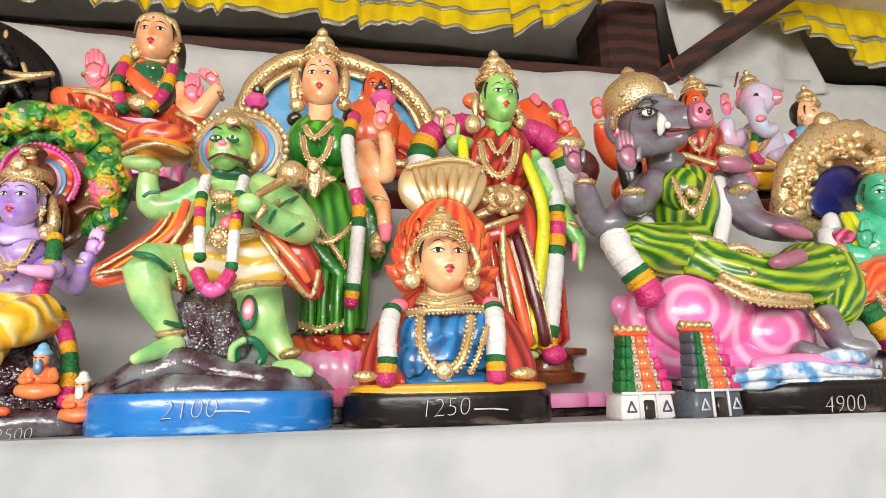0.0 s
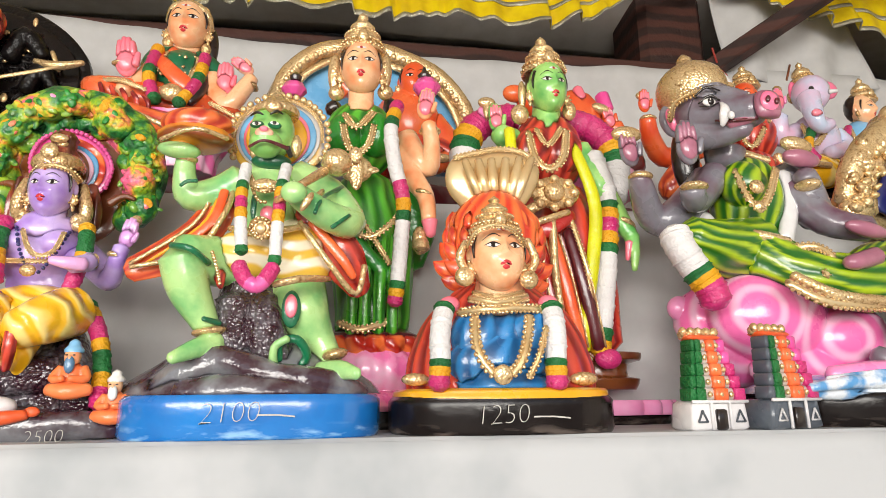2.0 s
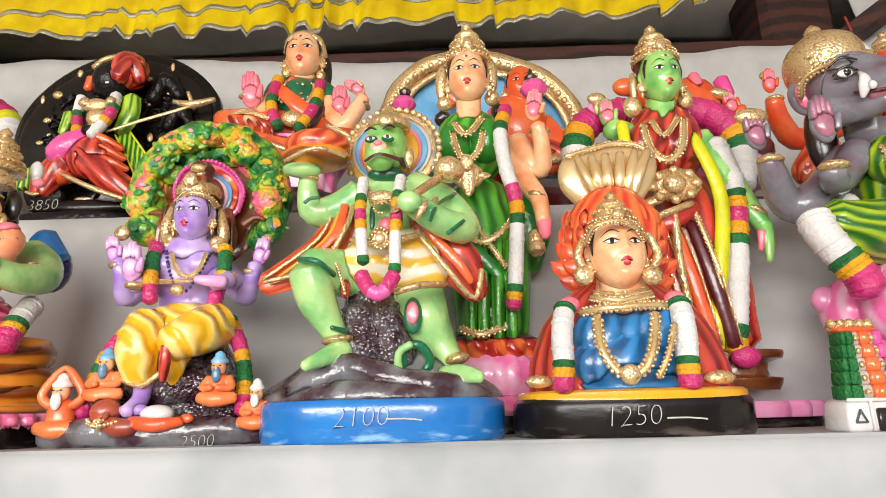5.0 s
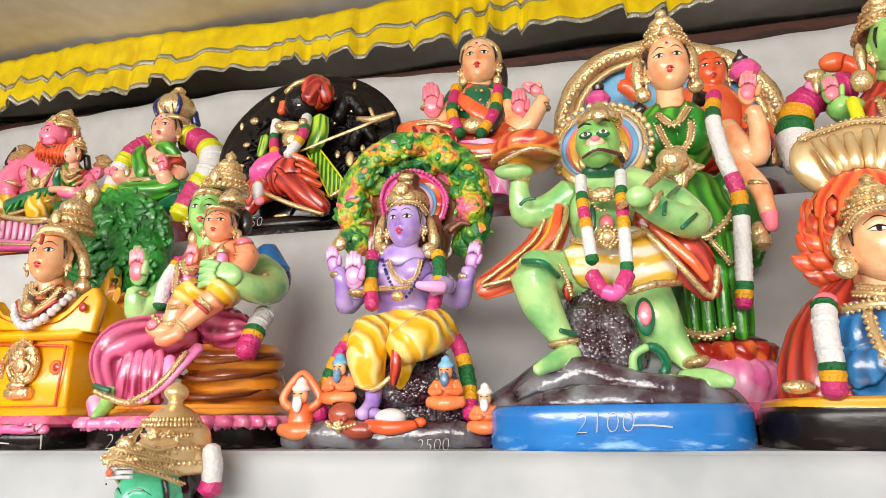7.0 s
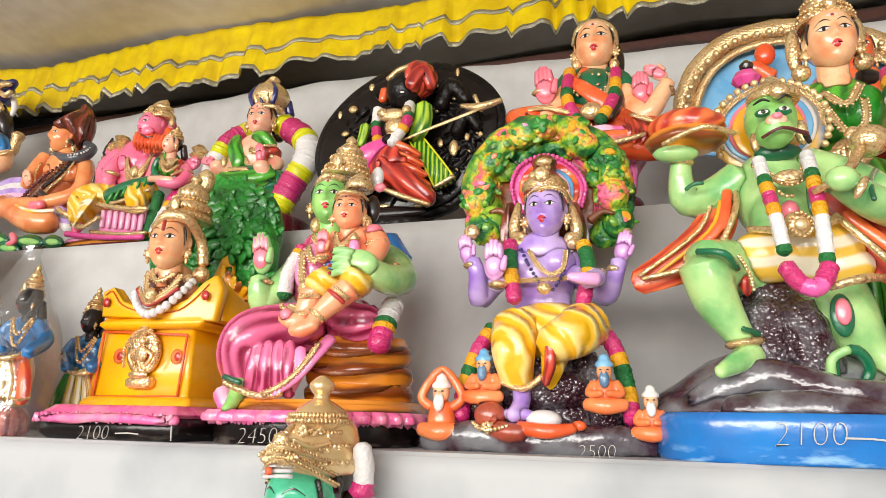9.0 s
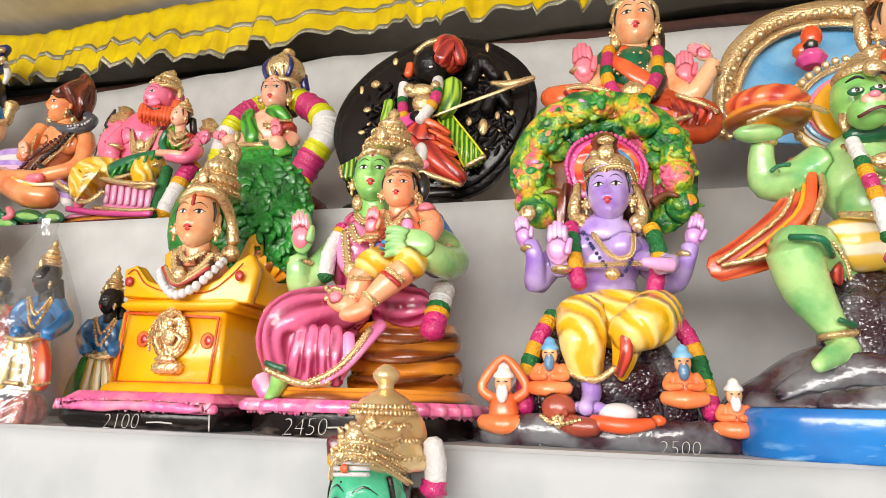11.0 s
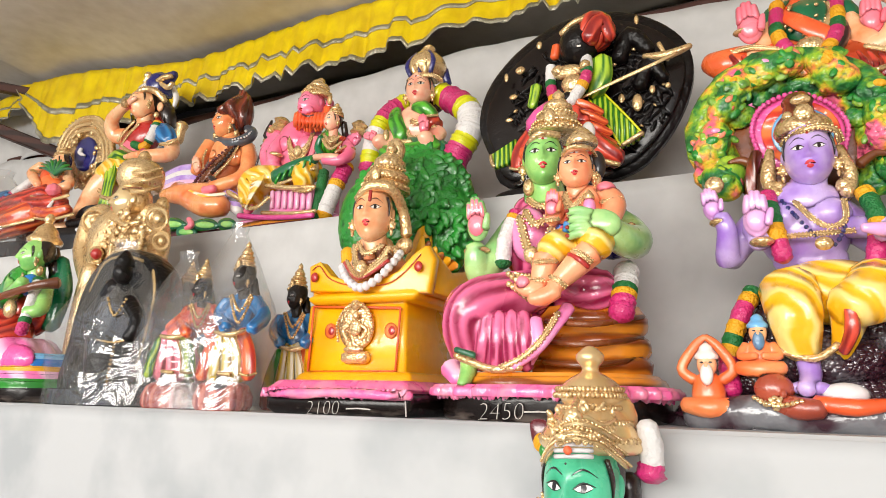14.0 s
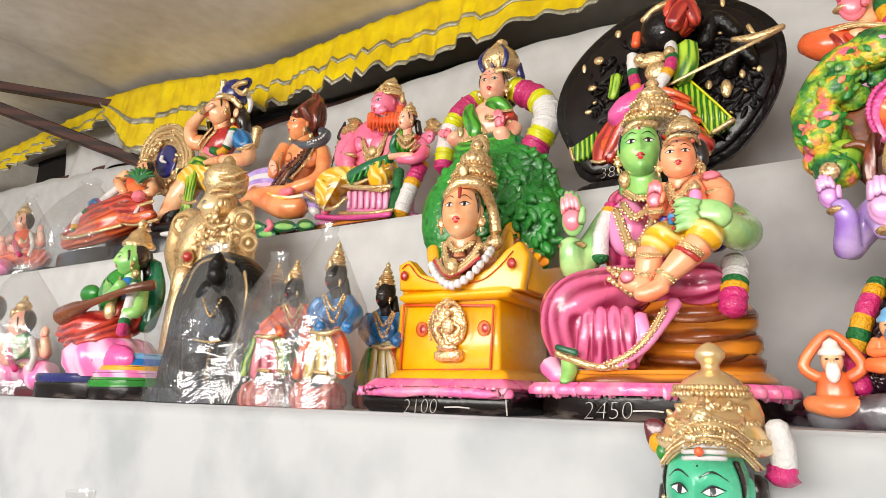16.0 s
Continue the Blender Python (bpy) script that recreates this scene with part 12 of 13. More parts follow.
d.tube("iris", [(-0.174, -0.075, 0.521, 0.0015), (-0.159, -0.085, 0.531, 0.0026), (-0.143, -0.088, 0.523, 0.0015)])
d.tube("iris", [(-0.172, -0.074, 0.516, 0.001), (-0.158, -0.085, 0.513, 0.0014), (-0.145, -0.088, 0.519, 0.001)])
d.tube("iris", [(-0.176, -0.07, 0.537, 0.0014), (-0.16, -0.08, 0.549, 0.0024), (-0.138, -0.084, 0.543, 0.0012)])
d.ball("grey_skin", (-0.181, 0.004, 0.524), (0.021, 0.012, 0.031), -14, n=14)
d.ball("pink_skin", (-0.182, -0.006, 0.523), (0.013, 0.008, 0.023), -14, n=14)
d.lathe("gold", (-0.133, 0, 0.551), [(0.053, 0), (0.062, 0.021), (0.06, 0.048), (0.049, 0.066), (0.028, 0.081), (0.015, 0.087), (0.013, 0.096), (0.003, 0.106)], rot=-8)
d.beads("gold", [(-0.195, -0.02, 0.513), (-0.2, -0.045, 0.534), (-0.168, -0.06, 0.549), (-0.113, -0.05, 0.571), (-0.074, -0.03, 0.583)], 0.0073, 1.1)
d.ball("gold", (-0.146, 0, 0.635), (0.015, 0.01, 0.013))
d.tube("white", [(-0.066, 0.02, 0.633, 0.013), (-0.044, 0.02, 0.606, 0.013)], deep=0.6)
d.tube("grey_skin", [(-0.085, 0, 0.47, 0.036), (-0.088, 0, 0.447, 0.032)])
d.ball("hair", (-0.138, 0.04, 0.469), (0.026, 0.021, 0.065))
d.tube("grey_skin", [(-0.122, 0, 0.412, 0.033), (-0.197, 0, 0.342, 0.03), (-0.236, 0, 0.345, 0.026), (-0.265, -0.03, 0.381, 0.021), (-0.274, -0.04, 0.402, 0.017)])
d.hand("dusky_pink", (-0.292, -0.05, 0.438), 0.0693, rot=-12, tip="grey_skin")
d.ball("gold", (-0.295, -0.05, 0.469), (0.027, 0.011, 0.014))
d.ball("gold", (-0.271, -0.04, 0.399), (0.021, 0.019, 0.009))
d.tube("grey_skin", [(-0.122, -0.02, 0.415, 0.027), (-0.181, -0.05, 0.36, 0.023), (-0.204, -0.08, 0.368, 0.019)])
d.hand("dusky_pink", (-0.211, -0.09, 0.434), 0.0795, rot=-6, tip="grey_skin")
d.ball("gold", (-0.201, -0.08, 0.371), (0.023, 0.021, 0.009))
d.tube("grey_skin", [(0.026, 0, 0.434, 0.034), (0.06, -0.02, 0.352, 0.029), (0.03, -0.05, 0.395, 0.023), (0.018, -0.06, 0.412, 0.018)])
d.ball("gold", (0.019, -0.05, 0.468), (0.031, 0.012, 0.015), 10)
d.ball("dusky_pink", (0.016, -0.06, 0.439), (0.035, 0.015, 0.016), 8)
d.ball("gold", (0.023, -0.055, 0.391), (0.02, 0.027, 0.012))
d.ball("grey_skin", (0.028, -0.045, 0.359), (0.02, 0.016, 0.029))
d.tube("grey_skin", [(0.017, -0.02, 0.393, 0.031), (0.047, -0.06, 0.33, 0.026), (0.09, -0.1, 0.306, 0.021)])
d.ball("dusky_pink", (0.074, -0.11, 0.302), (0.039, 0.013, 0.013), 12)
d.tube("dusky_pink", [(0.063, -0.13, 0.253, 0.015), (0.018, -0.14, 0.241, 0.013), (0.001, -0.14, 0.239, 0.009)])
d.writing("4900", (-0.005, -0.213, 0.001), 0.0255)
d.put("statue", (1.125, 1.13, 1.2), "grey boar-headed deity statue reclining on a pink serpent coil", "statue", "painted deity statues")

# teal deity statue enthroned in a golden arch with blue back
d = Shape()
d.lathe("black", (0.047, 0.05, 0), [(0.22, 0), (0.223, 0.006), (0.223, 0.076), (0.223, 0.096), (0.216, 0.102)], deep=0.673, box=0.3, n=32)
d.plate("gold", [(-0.145, 0.392), (-0.127, 0.462), (-0.098, 0.521), (-0.045, 0.576), (-0.007, 0.616), (0.079, 0.62), (0.168, 0.592), (0.233, 0.522), (0.256, 0.416), (0.11, 0.331), (-0.064, 0.348)], 0.060, 0.0259, 0.0071)
d.tube("gold", [(-0.152, 0.03, 0.407, 0.023), (-0.132, 0.02, 0.479, 0.026), (-0.066, 0.02, 0.545, 0.029), (0.027, 0.02, 0.571, 0.029), (0.113, 0.02, 0.544, 0.027), (0.168, 0.03, 0.467, 0.025)], deep=0.8, rough=0.25)
d.tube("gold", [(-0.11, 0.02, 0.383, 0.012), (-0.105, 0.015, 0.454, 0.013), (-0.056, 0.015, 0.508, 0.014), (0.013, 0.015, 0.524, 0.013), (0.067, 0.015, 0.499, 0.012)], deep=0.8, rough=0.2)
d.ball("gold", (-0.025, 0.02, 0.59), (0.029, 0.019, 0.024))
d.ball("gold", (-0.144, 0.02, 0.387), (0.037, 0.022, 0.027))
d.ball("gold", (0.045, 0.01, 0.56), (0.034, 0.017, 0.022))
d.scatter(["gold"], (-0.019, 0.005, 0.384), (0.141, 0.162), 60, (0.0081, 0.0174), 0.7, 0.0, 15, ring=(0.82, 1.08), arc=(0, 180), deep=0.8)
d.scatter(["gold_smooth"], (-0.025, 0, 0.382), (0.104, 0.129), 26, (0.0058, 0.0115), 0.6, 0.0, 16, ring=(0.85, 1.0), arc=(0, 180), deep=0.8)
d.plate("navy", [(-0.084, 0.4), (-0.066, 0.456), (-0.022, 0.493), (0.037, 0.496), (0.072, 0.447), (0.058, 0.383), (-0.031, 0.378)], 0.030, 0.0117, 0.0000)
d.ball("teal_skin", (-0.013, -0.02, 0.307), (0.07, 0.056, 0.081))
d.ball("white", (-0.099, -0.03, 0.341), (0.022, 0.018, 0.033))
d.tube("lemon", [(-0.087, -0.05, 0.364, 0.01), (-0.092, -0.07, 0.314, 0.012), (-0.098, -0.08, 0.247, 0.012), (-0.118, -0.08, 0.184, 0.013)], deep=0.6)
d.tube("lemon", [(-0.076, -0.05, 0.365, 0.011), (-0.065, -0.06, 0.329, 0.01)], deep=0.6)
d.head((-0.002, -0.05, 0.402), 0.0370, 0.0448, "teal_skin", yaw=-20)
d.crown((0.034, -0.03, 0.441), 0.0415, 0.0762)
d.ball("gold", (0.043, -0.03, 0.481), (0.047, 0.017, 0.021))
d.tube("teal_skin", [(-0.099, -0.04, 0.321, 0.026), (-0.114, -0.06, 0.283, 0.025), (-0.086, -0.08, 0.269, 0.021)])
d.ball("gold", (-0.131, -0.075, 0.279), (0.015, 0.012, 0.021))
d.hand("teal_skin", (-0.088, -0.09, 0.309), 0.0629, rot=10, tip="teal_skin")
d.ball("mauve", (-0.116, -0.07, 0.313), (0.025, 0.014, 0.017))
d.tube("flower_white", [(-0.134, -0.05, 0.328, 0.017), (-0.145, -0.07, 0.247, 0.018), (-0.114, -0.09, 0.162, 0.018)], rough=0.15)
d.tube("flame", [(0.006, -0.05, 0.234, 0.048), (-0.089, -0.08, 0.226, 0.042), (-0.138, -0.1, 0.191, 0.024)])
d.garland([(-0.122, -0.1, 0.176), (-0.1, -0.11, 0.13), (-0.082, -0.11, 0.101)], 0.0201, ["flower_green", "flower_yellow", "magenta"])
d.beads("gold", [(-0.125, -0.11, 0.24), (-0.114, -0.12, 0.198), (-0.09, -0.12, 0.169)], 0.0079, 1.1)
d.tube("orange_cloth", [(-0.073, -0.07, 0.25, 0.025), (-0.013, -0.07, 0.252, 0.032)])
d.put("statue", (1.481, 1.16, 1.2), "teal deity statue enthroned in a golden arch with blue back", "statue", "painted deity statues")

# pale blue elephant-headed deity statue with pink accents
d = Shape()
d.lathe("maroon", (-0.041, 0, 0), [(0.102, 0), (0.104, 0.006), (0.104, 0.06), (0.104, 0.074), (0.1, 0.08)], deep=0.773, box=0.3, n=32)
d.ball("yellow_cloth", (-0.018, -0.03, 0.161), (0.062, 0.038, 0.042))
d.tube("pink", [(-0.08, -0.03, 0.135, 0.033), (-0.13, -0.05, 0.117, 0.022)])
d.ball("pale_blue_skin", (0.004, 0, 0.251), (0.061, 0.052, 0.07))
d.ball("pale_blue_skin", (-0.007, -0.02, 0.367), (0.044, 0.044, 0.047))
d.tube("pale_blue_skin", [(-0.04, -0.05, 0.341, 0.026), (-0.049, -0.07, 0.285, 0.021), (-0.037, -0.07, 0.257, 0.017), (-0.007, -0.07, 0.267, 0.013)])
d.ball("pink_skin", (0.061, 0, 0.392), (0.027, 0.014, 0.024))
d.ball("pink_skin", (-0.037, 0, 0.381), (0.012, 0.007, 0.027))
d.ball("rose", (-0.054, -0.085, 0.283), (0.014, 0.009, 0.011), n=9, k=6)
d.tube("white", [(0.008, -0.05, 0.358, 0.007), (0.033, -0.06, 0.359, 0.004)])
d.ball("iris", (-0.037, -0.06, 0.36), (0.007, 0.004, 0.006), n=9, k=6)
d.crown((-0.004, 0, 0.393), 0.0298, 0.0712, rot=-6, tiers=2)
d.ball("gold", (-0.031, 0.01, 0.371), (0.015, 0.012, 0.018), n=9, k=6)
d.tube("pale_blue_skin", [(-0.045, 0, 0.27, 0.026), (-0.097, -0.01, 0.253, 0.024), (-0.101, -0.02, 0.302, 0.019)])
d.hand("rose", (-0.104, -0.03, 0.336), 0.0572, rot=-10, tip="pink")
d.ball("gold", (-0.097, -0.02, 0.37), (0.012, 0.009, 0.012), n=9, k=6)
d.tube("pale_blue_skin", [(0.059, 0, 0.271, 0.024), (0.07, -0.02, 0.233, 0.02), (-0.013, -0.06, 0.196, 0.017)])
d.beads("gold", [(-0.059, -0.04, 0.275), (-0.052, -0.06, 0.215), (0.018, -0.04, 0.282)], 0.0073, 1.1)
d.garland([(-0.045, -0.05, 0.257), (-0.069, -0.06, 0.206), (-0.054, -0.065, 0.176)], 0.0117, ["flower_green", "flower_yellow", "magenta"])
d.tube("gold", [(-0.084, -0.07, 0.164, 0.007), (-0.028, -0.07, 0.161, 0.008)])
d.tube("brown", [(-0.026, 0.01, 0.461, 0.003), (-0.041, 0.01, 0.418, 0.003)], n=5)
d.put("statue", (1.504, 1.45, 1.599), "pale blue elephant-headed deity statue with pink accents", "statue", "painted deity statues")

# small orange-faced deity statue beside the elephant-headed one
d = Shape()
d.lathe("dark_base", (-0.003, 0.015, 0), [(0.146, 0), (0.148, 0.006), (0.148, 0.102), (0.148, 0.13), (0.144, 0.136)], deep=0.438, box=0.3, n=32)
d.tube("red_cloth", [(0.013, 0, 0.203, 0.041), (-0.108, -0.03, 0.177, 0.034), (-0.137, -0.03, 0.163, 0.023)])
d.tube("red_cloth", [(0.013, 0, 0.203, 0.041), (0.075, -0.03, 0.191, 0.035), (-0.007, -0.05, 0.154, 0.026)])
d.ball("sky_blue", (0.024, 0, 0.267), (0.051, 0.041, 0.06))
d.tube("orange_skin", [(-0.022, 0, 0.289, 0.018), (-0.082, -0.02, 0.238, 0.016), (-0.063, -0.04, 0.214, 0.014)])
d.tube("orange_skin", [(0.081, 0, 0.298, 0.018), (0.094, -0.02, 0.259, 0.016), (0.09, -0.03, 0.306, 0.013)])
d.ball("orange_skin", (0.093, -0.03, 0.322), (0.015, 0.012, 0.021), n=9, k=6)
d.head((0.031, -0.01, 0.354), 0.0285, 0.0376, "orange_skin", yaw=25, mark=None)
d.crown((0.048, 0, 0.378), 0.0304, 0.0727, tiers=2)
d.beads("gold", [(-0.02, -0.02, 0.3), (-0.016, -0.04, 0.248), (0.045, -0.02, 0.306)], 0.0060, 1.2)
d.ball("gold", (-0.023, -0.04, 0.205), (0.029, 0.009, 0.011))
d.tube("magenta", [(-0.024, -0.02, 0.299, 0.009), (-0.06, -0.04, 0.232, 0.009), (-0.066, -0.06, 0.182, 0.008)])
d.tube("flower_white", [(0.049, -0.02, 0.306, 0.009), (0.028, -0.04, 0.24, 0.009), (-0.018, -0.06, 0.186, 0.009)])
d.put("statue", (1.641, 1.48, 1.599), "small orange-faced deity statue beside the elephant-headed one", "statue", "painted deity statues")

# orange-red deity statue seated behind the boar-headed one
d = Shape()
d.lathe("maroon", (-0.044, 0, 0), [(0.108, 0), (0.109, 0.006), (0.109, 0.045), (0.109, 0.054), (0.106, 0.06)], deep=0.732, box=0.3, n=32)
d.ball("red_cloth", (-0.027, -0.03, 0.155), (0.069, 0.042, 0.047))
d.ball("red_cloth", (0.006, 0, 0.251), (0.057, 0.048, 0.065))
d.head((-0.018, -0.02, 0.34), 0.0312, 0.0383, "deep_orange", mark=None)
d.crown((0, 0, 0.375), 0.0319, 0.0660, tiers=2)
d.tube("deep_orange", [(-0.05, 0, 0.253, 0.025), (-0.201, 0.02, 0.196, 0.025), (-0.255, 0, 0.227, 0.023), (-0.273, -0.02, 0.275, 0.018)])
d.hand("rose", (-0.282, -0.03, 0.306), 0.0593, tip="deep_orange")
d.ball("gold", (-0.271, -0.02, 0.273), (0.02, 0.018, 0.008))
d.ball("gold", (-0.281, -0.02, 0.33), (0.016, 0.009, 0.011), n=9, k=6)
d.ball("rose", (-0.183, 0.02, 0.302), (0.023, 0.018, 0.034))
d.tube("orange_cloth", [(-0.17, 0, 0.162, 0.036), (-0.223, -0.02, 0.115, 0.032), (-0.24, -0.02, 0.09, 0.021)])
d.tube("gold", [(-0.091, -0.06, 0.189, 0.009), (-0.016, -0.07, 0.163, 0.011)])
d.beads("gold", [(-0.067, -0.04, 0.272), (-0.043, -0.06, 0.2), (0.025, -0.04, 0.282)], 0.0071, 1.1)
d.tube("gold", [(0.026, -0.05, 0.188, 0.01), (0.038, -0.05, 0.16, 0.01)])
d.put("statue", (1.333, 1.45, 1.599), "orange-red deity statue seated behind the boar-headed one", "statue", "painted deity statues")

# pink and orange deity statue seated behind the green goddess
d = Shape()
d.lathe("maroon", (-0.029, 0, 0), [(0.184, 0), (0.187, 0.006), (0.187, 0.028), (0.187, 0.032), (0.181, 0.038)], deep=0.536, box=0.3, n=32)
d.lathe("pink_rings", (-0.015, 0, 0.078), [(0.117, 0), (0.144, 0.026), (0.131, 0.057)], deep=0.8, lobes=14, lobe=0.08)
d.ball("red_cloth", (-0.019, -0.02, 0.168), (0.137, 0.042, 0.052))
d.ball("deep_orange", (-0.005, 0, 0.269), (0.067, 0.057, 0.081))
d.head((-0.07, 0, 0.346), 0.0324, 0.0405, "deep_orange", mark=None)
d.crown((-0.073, 0, 0.374), 0.0325, 0.0556, tiers=2)
d.tube("rose", [(-0.014, -0.02, 0.26, 0.021), (-0.004, -0.03, 0.307, 0.019), (-0.007, -0.03, 0.343, 0.011)])
d.tube("deep_orange", [(0.047, 0, 0.297, 0.03), (0.085, -0.02, 0.231, 0.027), (0.07, -0.04, 0.252, 0.021)])
d.hand("rose", (0.058, -0.05, 0.258), 0.0606, rot=-20, tip="deep_orange")
d.ball("gold", (0.039, -0.05, 0.285), (0.024, 0.01, 0.012), 20)
d.tube("deep_orange", [(-0.062, 0, 0.286, 0.029), (-0.114, -0.01, 0.304, 0.024), (-0.144, -0.02, 0.325, 0.017)])
d.ball("deep_orange", (-0.154, -0.02, 0.324), (0.029, 0.017, 0.021))
d.tube("hot_pink", [(0.065, 0, 0.344, 0.017), (0.072, -0.01, 0.302, 0.016)])
d.ball("maroon", (0.105, 0, 0.171), (0.054, 0.043, 0.054))
d.beads("gold", [(-0.063, -0.04, 0.281), (-0.033, -0.06, 0.199), (0.022, -0.04, 0.29)], 0.0081, 1.1)
d.put("statue", (0.905, 1.47, 1.599), "pink and orange deity statue seated behind the green goddess", "statue", "painted deity statues")

# orange deity statue seated before a gold-rimmed blue arch
d = Shape()
d.lathe("maroon", (0.027, 0, 0), [(0.176, 0), (0.178, 0.006), (0.178, 0.057), (0.178, 0.07), (0.173, 0.076)], deep=0.673, box=0.3, n=32)
d.ball("red_cloth", (0.045, -0.03, 0.168), (0.151, 0.043, 0.054))
d.plate("sky_blue", [(-0.215, 0.202), (-0.215, 0.301), (-0.185, 0.384), (-0.115, 0.448), (-0.025, 0.468), (0.073, 0.45), (0.164, 0.405), (0.219, 0.337), (0.239, 0.253), (0.229, 0.156)], 0.050, 0.0180, 0.0000)
d.tube("gold", [(-0.221, 0.04, 0.199, 0.019), (-0.22, 0.035, 0.294, 0.021), (-0.187, 0.035, 0.384, 0.021), (-0.116, 0.035, 0.443, 0.022), (-0.026, 0.035, 0.459, 0.022), (0.07, 0.035, 0.441, 0.022), (0.16, 0.035, 0.396, 0.021), (0.218, 0.035, 0.325, 0.02), (0.232, 0.035, 0.247, 0.019), (0.229, 0.04, 0.152, 0.018)], deep=0.7, rough=0.15)
d.tube("gold", [(-0.198, 0.03, 0.192, 0.009), (-0.195, 0.03, 0.286, 0.009), (-0.165, 0.03, 0.362, 0.009), (-0.106, 0.03, 0.412, 0.009), (-0.027, 0.03, 0.427, 0.009), (0.064, 0.03, 0.41, 0.009), (0.145, 0.03, 0.371, 0.009), (0.194, 0.03, 0.309, 0.009), (0.21, 0.03, 0.238, 0.008), (0.207, 0.03, 0.15, 0.008)], deep=0.7, rough=0.2)
d.beads("gold_smooth", [(-0.22, 0, 0.182), (-0.218, 0, 0.277), (-0.184, 0, 0.361), (-0.116, 0, 0.419), (-0.028, 0, 0.434), (0.063, 0, 0.418), (0.151, 0, 0.374), (0.205, 0, 0.305), (0.221, 0, 0.23), (0.215, 0, 0.137)], 0.0075, 2.2)
d.ball("deep_orange", (0.081, 0, 0.255), (0.077, 0.062, 0.084))
d.head((0.094, -0.02, 0.349), 0.0362, 0.0458, "deep_orange", mark=None)
d.tube("deep_orange", [(0.137, 0, 0.261, 0.031), (0.179, -0.02, 0.189, 0.028), (0.135, -0.05, 0.143, 0.023)])
d.tube("red_cloth", [(0.144, -0.03, 0.182, 0.03), (0.182, -0.04, 0.167, 0.023)])
d.ball("gold", (0.142, -0.07, 0.15), (0.029, 0.009, 0.011))
d.tube("deep_orange", [(-0.053, -0.01, 0.32, 0.02), (-0.087, -0.02, 0.347, 0.016)])
d.ball("deep_orange", (-0.058, -0.01, 0.376), (0.02, 0.016, 0.025))
d.put("statue", (0.429, 1.5, 1.599), "orange deity statue seated before a gold-rimmed blue arch", "statue", "painted deity statues")

# green-faced deity statue with golden crown on the lowest step
d = Shape()
d.head((0, -0.02, 0.448), 0.0375, 0.0495, "teal_skin", yaw=-6, mark=None)
d.tube("white", [(-0.006, -0.088, 0.488, 0.002), (0.012, -0.098, 0.49, 0.002), (0.029, -0.092, 0.49, 0.002)], deep=0.6, n=6)
d.tube("white", [(-0.007, -0.088, 0.483, 0.002), (0.012, -0.098, 0.485, 0.002), (0.028, -0.092, 0.485, 0.002)], deep=0.6, n=6)
d.tube("white", [(-0.007, -0.088, 0.478, 0.002), (0.011, -0.098, 0.48, 0.002), (0.028, -0.092, 0.48, 0.002)], deep=0.6, n=6)
d.ball("deep_orange", (0.009, -0.103, 0.485), (0.004, 0.002, 0.004), n=9, k=6)
d.ball("iris", (0.007, -0.103, 0.474), (0.001, 0.001, 0.001), n=9, k=6)
d.lathe("gold_smooth", (0.005, 0, 0.478), [(0.046, 0), (0.052, 0.005), (0.05, 0.014), (0.042, 0.027), (0.033, 0.04), (0.025, 0.047)], rot=2)
d.ball("gold_smooth", (0.023, 0.01, 0.508), (0.027, 0.024, 0.032))
d.lathe("gold_smooth", (0.006, 0, 0.523), [(0.028, 0), (0.033, 0.009), (0.032, 0.014), (0.025, 0.023), (0.014, 0.03), (0.009, 0.033), (0.009, 0.038), (0.014, 0.044), (0.014, 0.05), (0.01, 0.054), (0.008, 0.056), (0.003, 0.059)])
for z, r in ((0.49, 0.05), (0.506, 0.041), (0.52, 0.032), (0.532, 0.035), (0.538, 0.033)):
    for k in range(26):
        q = math.pi * (1.0 + k / 25)
        d.ball("gold", (0.005 + r * math.cos(q), r * math.sin(q), z), (0.0027, 0.0024, 0.0032), n=7, k=5)
d.scatter(["gold", "gold_smooth"], (0.006, -0.03, 0.508), (0.036, 0.02), 46, (0.0028, 0.0052), 0.6, 0.016, 52, deep=0.5)
d.beads("gold", [(-0.04, -0.02, 0.464), (-0.021, -0.06, 0.48), (0.004, -0.1, 0.493), (0.021, -0.105, 0.496), (0.037, -0.09, 0.489), (0.046, -0.03, 0.468)], 0.0036, 1.35)
d.beads("gold", [(-0.035, -0.02, 0.475), (-0.017, -0.06, 0.487), (0.004, -0.1, 0.498), (0.021, -0.105, 0.501), (0.035, -0.09, 0.495), (0.043, -0.03, 0.478)], 0.0036, 1.35)
d.beads("gold", [(-0.03, -0.02, 0.488), (-0.013, -0.06, 0.496), (0.005, -0.1, 0.505), (0.022, -0.105, 0.508), (0.034, -0.09, 0.503), (0.04, -0.03, 0.49)], 0.0036, 1.35)
d.scatter(["gold"], (0.015, -0.098, 0.498), (0.021, 0.007), 40, (0.0019, 0.0037), 0.9, 0.004, 51)
d.tube("gold_smooth", [(-0.014, -0.05, 0.509, 0.002), (0.001, -0.07, 0.506, 0.002), (0.017, -0.075, 0.513, 0.002), (0.03, -0.06, 0.506, 0.002), (0.036, -0.03, 0.511, 0.002)])
d.ball("gold", (0.009, -0.085, 0.509), (0.01, 0.006, 0.012))
d.tube("gold", [(0.008, -0.075, 0.518, 0.004), (0.007, -0.06, 0.528, 0.003)])
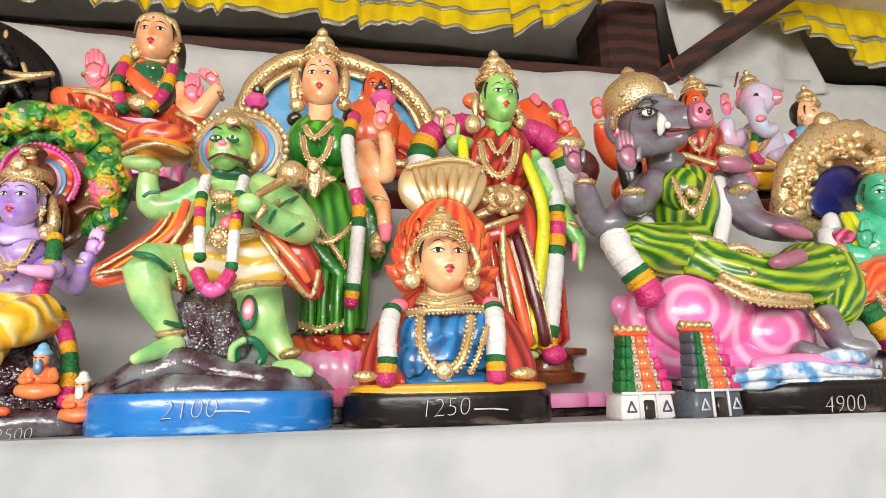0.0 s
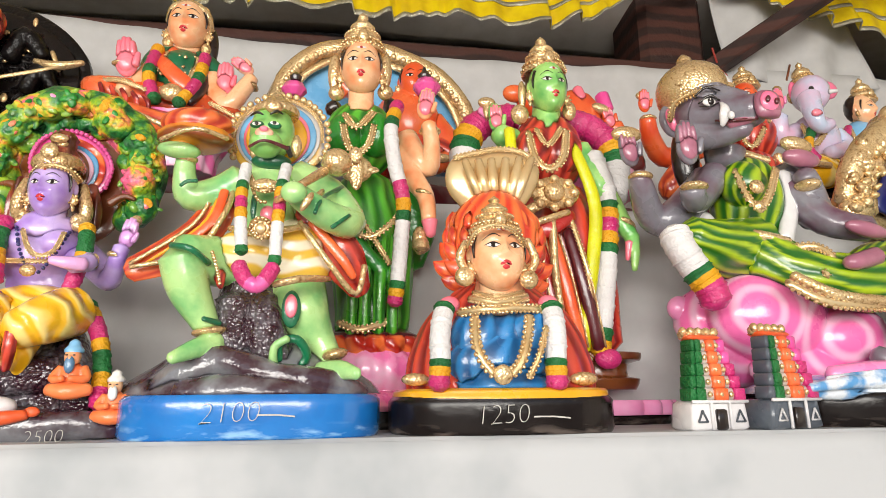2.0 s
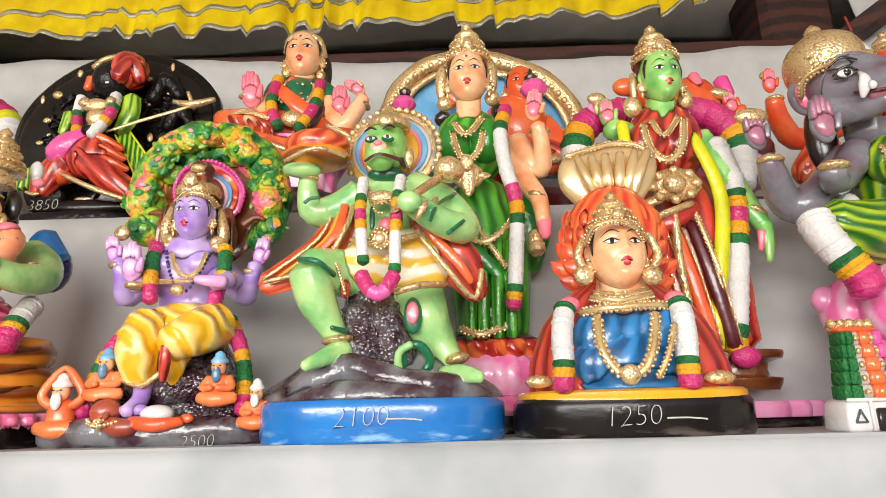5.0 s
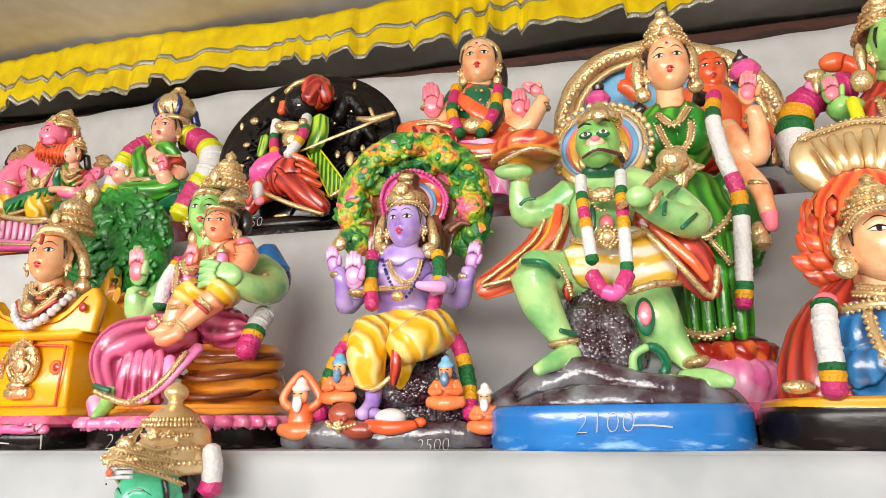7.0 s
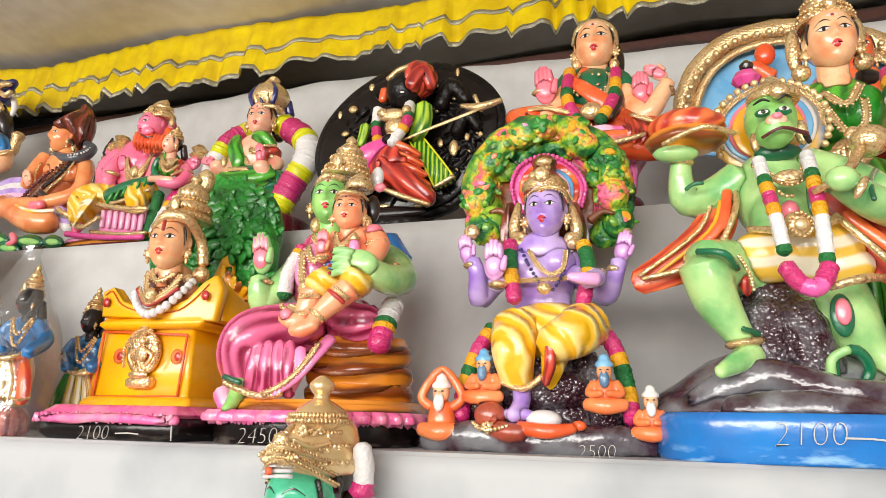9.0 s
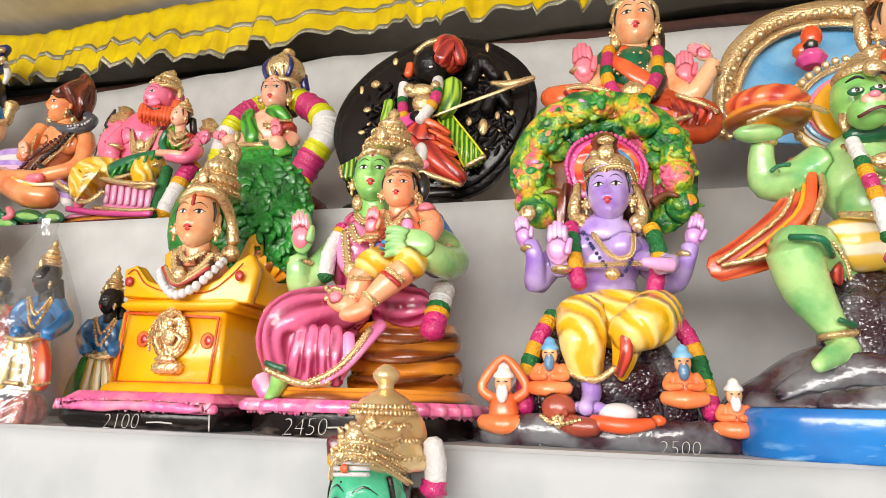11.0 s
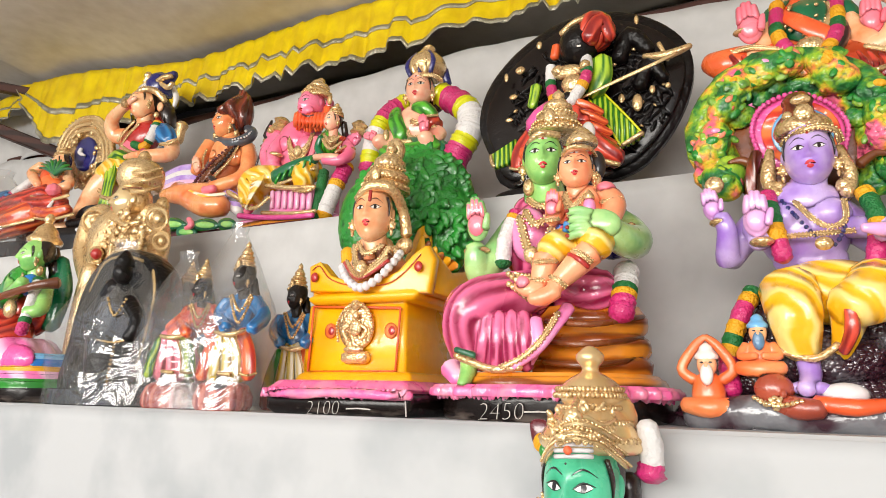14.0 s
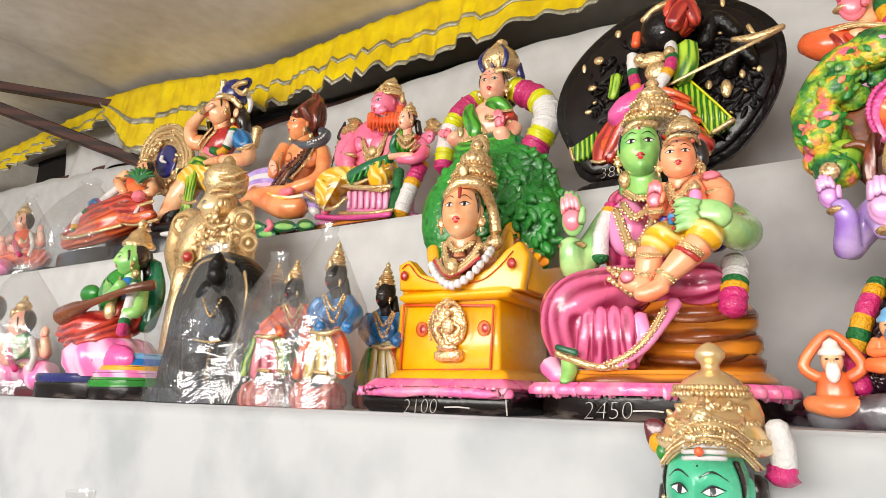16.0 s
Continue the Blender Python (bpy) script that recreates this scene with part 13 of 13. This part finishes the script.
d.plate("maroon", [(-0.065, 0.504), (-0.051, 0.506), (-0.043, 0.496), (-0.05, 0.474), (-0.061, 0.479), (-0.065, 0.49)], 0.020, 0.0071, 0.0029)
d.ball("flower_yellow", (-0.05, 0.01, 0.483), (0.009, 0.006, 0.01))
d.ball("green", (-0.045, 0.005, 0.475), (0.006, 0.004, 0.008))
d.tube("flower_white", [(0.059, 0, 0.506, 0.01), (0.062, 0, 0.487, 0.012), (0.063, 0, 0.468, 0.011)], rough=0.06)
d.tube("magenta", [(0.062, 0, 0.468, 0.013), (0.061, 0, 0.458, 0.014)], rough=0.25)
d.tube("hair", [(-0.045, 0.03, 0.44, 0.01), (-0.05, 0.03, 0.402, 0.011)])
d.tube("hair", [(0.034, 0.03, 0.452, 0.012), (0.036, 0.03, 0.412, 0.012)])
d.tube("teal_skin", [(-0.004, 0, 0.412, 0.024), (-0.005, 0, 0.382, 0.026)])
d.ball("red_cloth", (-0.006, 0, 0.33), (0.072, 0.043, 0.072))
d.tube("teal_skin", [(-0.062, 0, 0.349, 0.024), (-0.072, -0.03, 0.312, 0.021), (-0.042, -0.07, 0.307, 0.016)])
d.tube("teal_skin", [(0.049, 0, 0.367, 0.022), (0.063, -0.03, 0.337, 0.019), (0.049, -0.07, 0.326, 0.015)])
d.lathe("green_silk", (0, 0, 0.03), [(0.10, 0), (0.12, 0.02), (0.11, 0.1), (0.085, 0.2)], deep=0.8)
d.lathe("dark_base", (0, 0, 0), [(0.13, 0), (0.13, 0.035)], deep=0.8, box=0.3)
d.put("statue", (-0.259, 0.86, 0.7), "green-faced deity statue with golden crown on the lowest step", "statue", "painted deity statues")
plastic_bag((-0.962, 0.968, 1.2), 0.101, 0.055, 0.260, 1.3)
plastic_bag((-0.84, 0.955, 1.2), 0.081, 0.058, 0.292, 2.7)
plastic_bag((-1.149, 0.985, 1.2), 0.153, 0.075, 0.298, 4.1)
plastic_bag((-1.923, 1.02, 1.2), 0.182, 0.09, 0.334, 5.5)
plastic_bag((-2.43, 1.43, 1.599), 0.21, 0.15, 0.36, 6.2)
plastic_bag((-2.895, 1.45, 1.599), 0.179, 0.08, 0.377, 7.9)
plastic_bag((-3.144, 1.42, 1.599), 0.223, 0.08, 0.381, 8.4)

# dark seated deity statue in clear wrapping on the lowest step
d = Shape()
d.lathe("dark_base", (-0.003, 0.015, 0), [(0.17, 0), (0.172, 0.006), (0.172, 0.141), (0.172, 0.182), (0.167, 0.188)], deep=0.378, box=0.3, n=32)
d.tube("ebony", [(-0.014, 0, 0.186, 0.034), (-0.072, -0.03, 0.178, 0.03), (-0.106, -0.03, 0.162, 0.02)])
d.tube("ebony", [(-0.014, 0, 0.186, 0.034), (0.135, -0.03, 0.219, 0.026), (0.112, -0.05, 0.205, 0.019)])
d.ball("black", (-0.025, 0, 0.228), (0.042, 0.034, 0.05))
d.tube("ebony", [(-0.093, 0, 0.236, 0.016), (-0.095, -0.02, 0.212, 0.014), (-0.001, -0.04, 0.22, 0.012)])
d.tube("ebony", [(0.029, 0, 0.255, 0.015), (0.108, -0.02, 0.252, 0.012), (0.112, -0.03, 0.288, 0.01)])
d.ball("ebony", (0.109, -0.03, 0.298), (0.011, 0.009, 0.016))
d.head((-0.026, -0.01, 0.295), 0.0239, 0.0314, "ebony", yaw=-25, mark=None)
d.crown((-0.042, 0, 0.304), 0.0256, 0.0614, tiers=2)
d.beads("gold", [(-0.039, -0.02, 0.262), (0.042, -0.04, 0.249), (0.037, -0.02, 0.274)], 0.0052, 1.2)
d.ball("gold", (0.05, -0.04, 0.222), (0.023, 0.007, 0.009))
d.tube("magenta", [(-0.043, -0.02, 0.262, 0.007), (-0.005, -0.04, 0.233, 0.007), (0.063, -0.06, 0.221, 0.007)])
d.tube("flower_white", [(0.042, -0.02, 0.275, 0.007), (0.095, -0.04, 0.25, 0.007), (0.115, -0.06, 0.231, 0.006)])
d.put("statue", (-1.071, 0.74, 0.7), "dark seated deity statue in clear wrapping on the lowest step", "statue", "painted deity statues")
plastic_bag((-1.083, 0.74, 0.7), 0.117, 0.08, 0.379, 9.3)
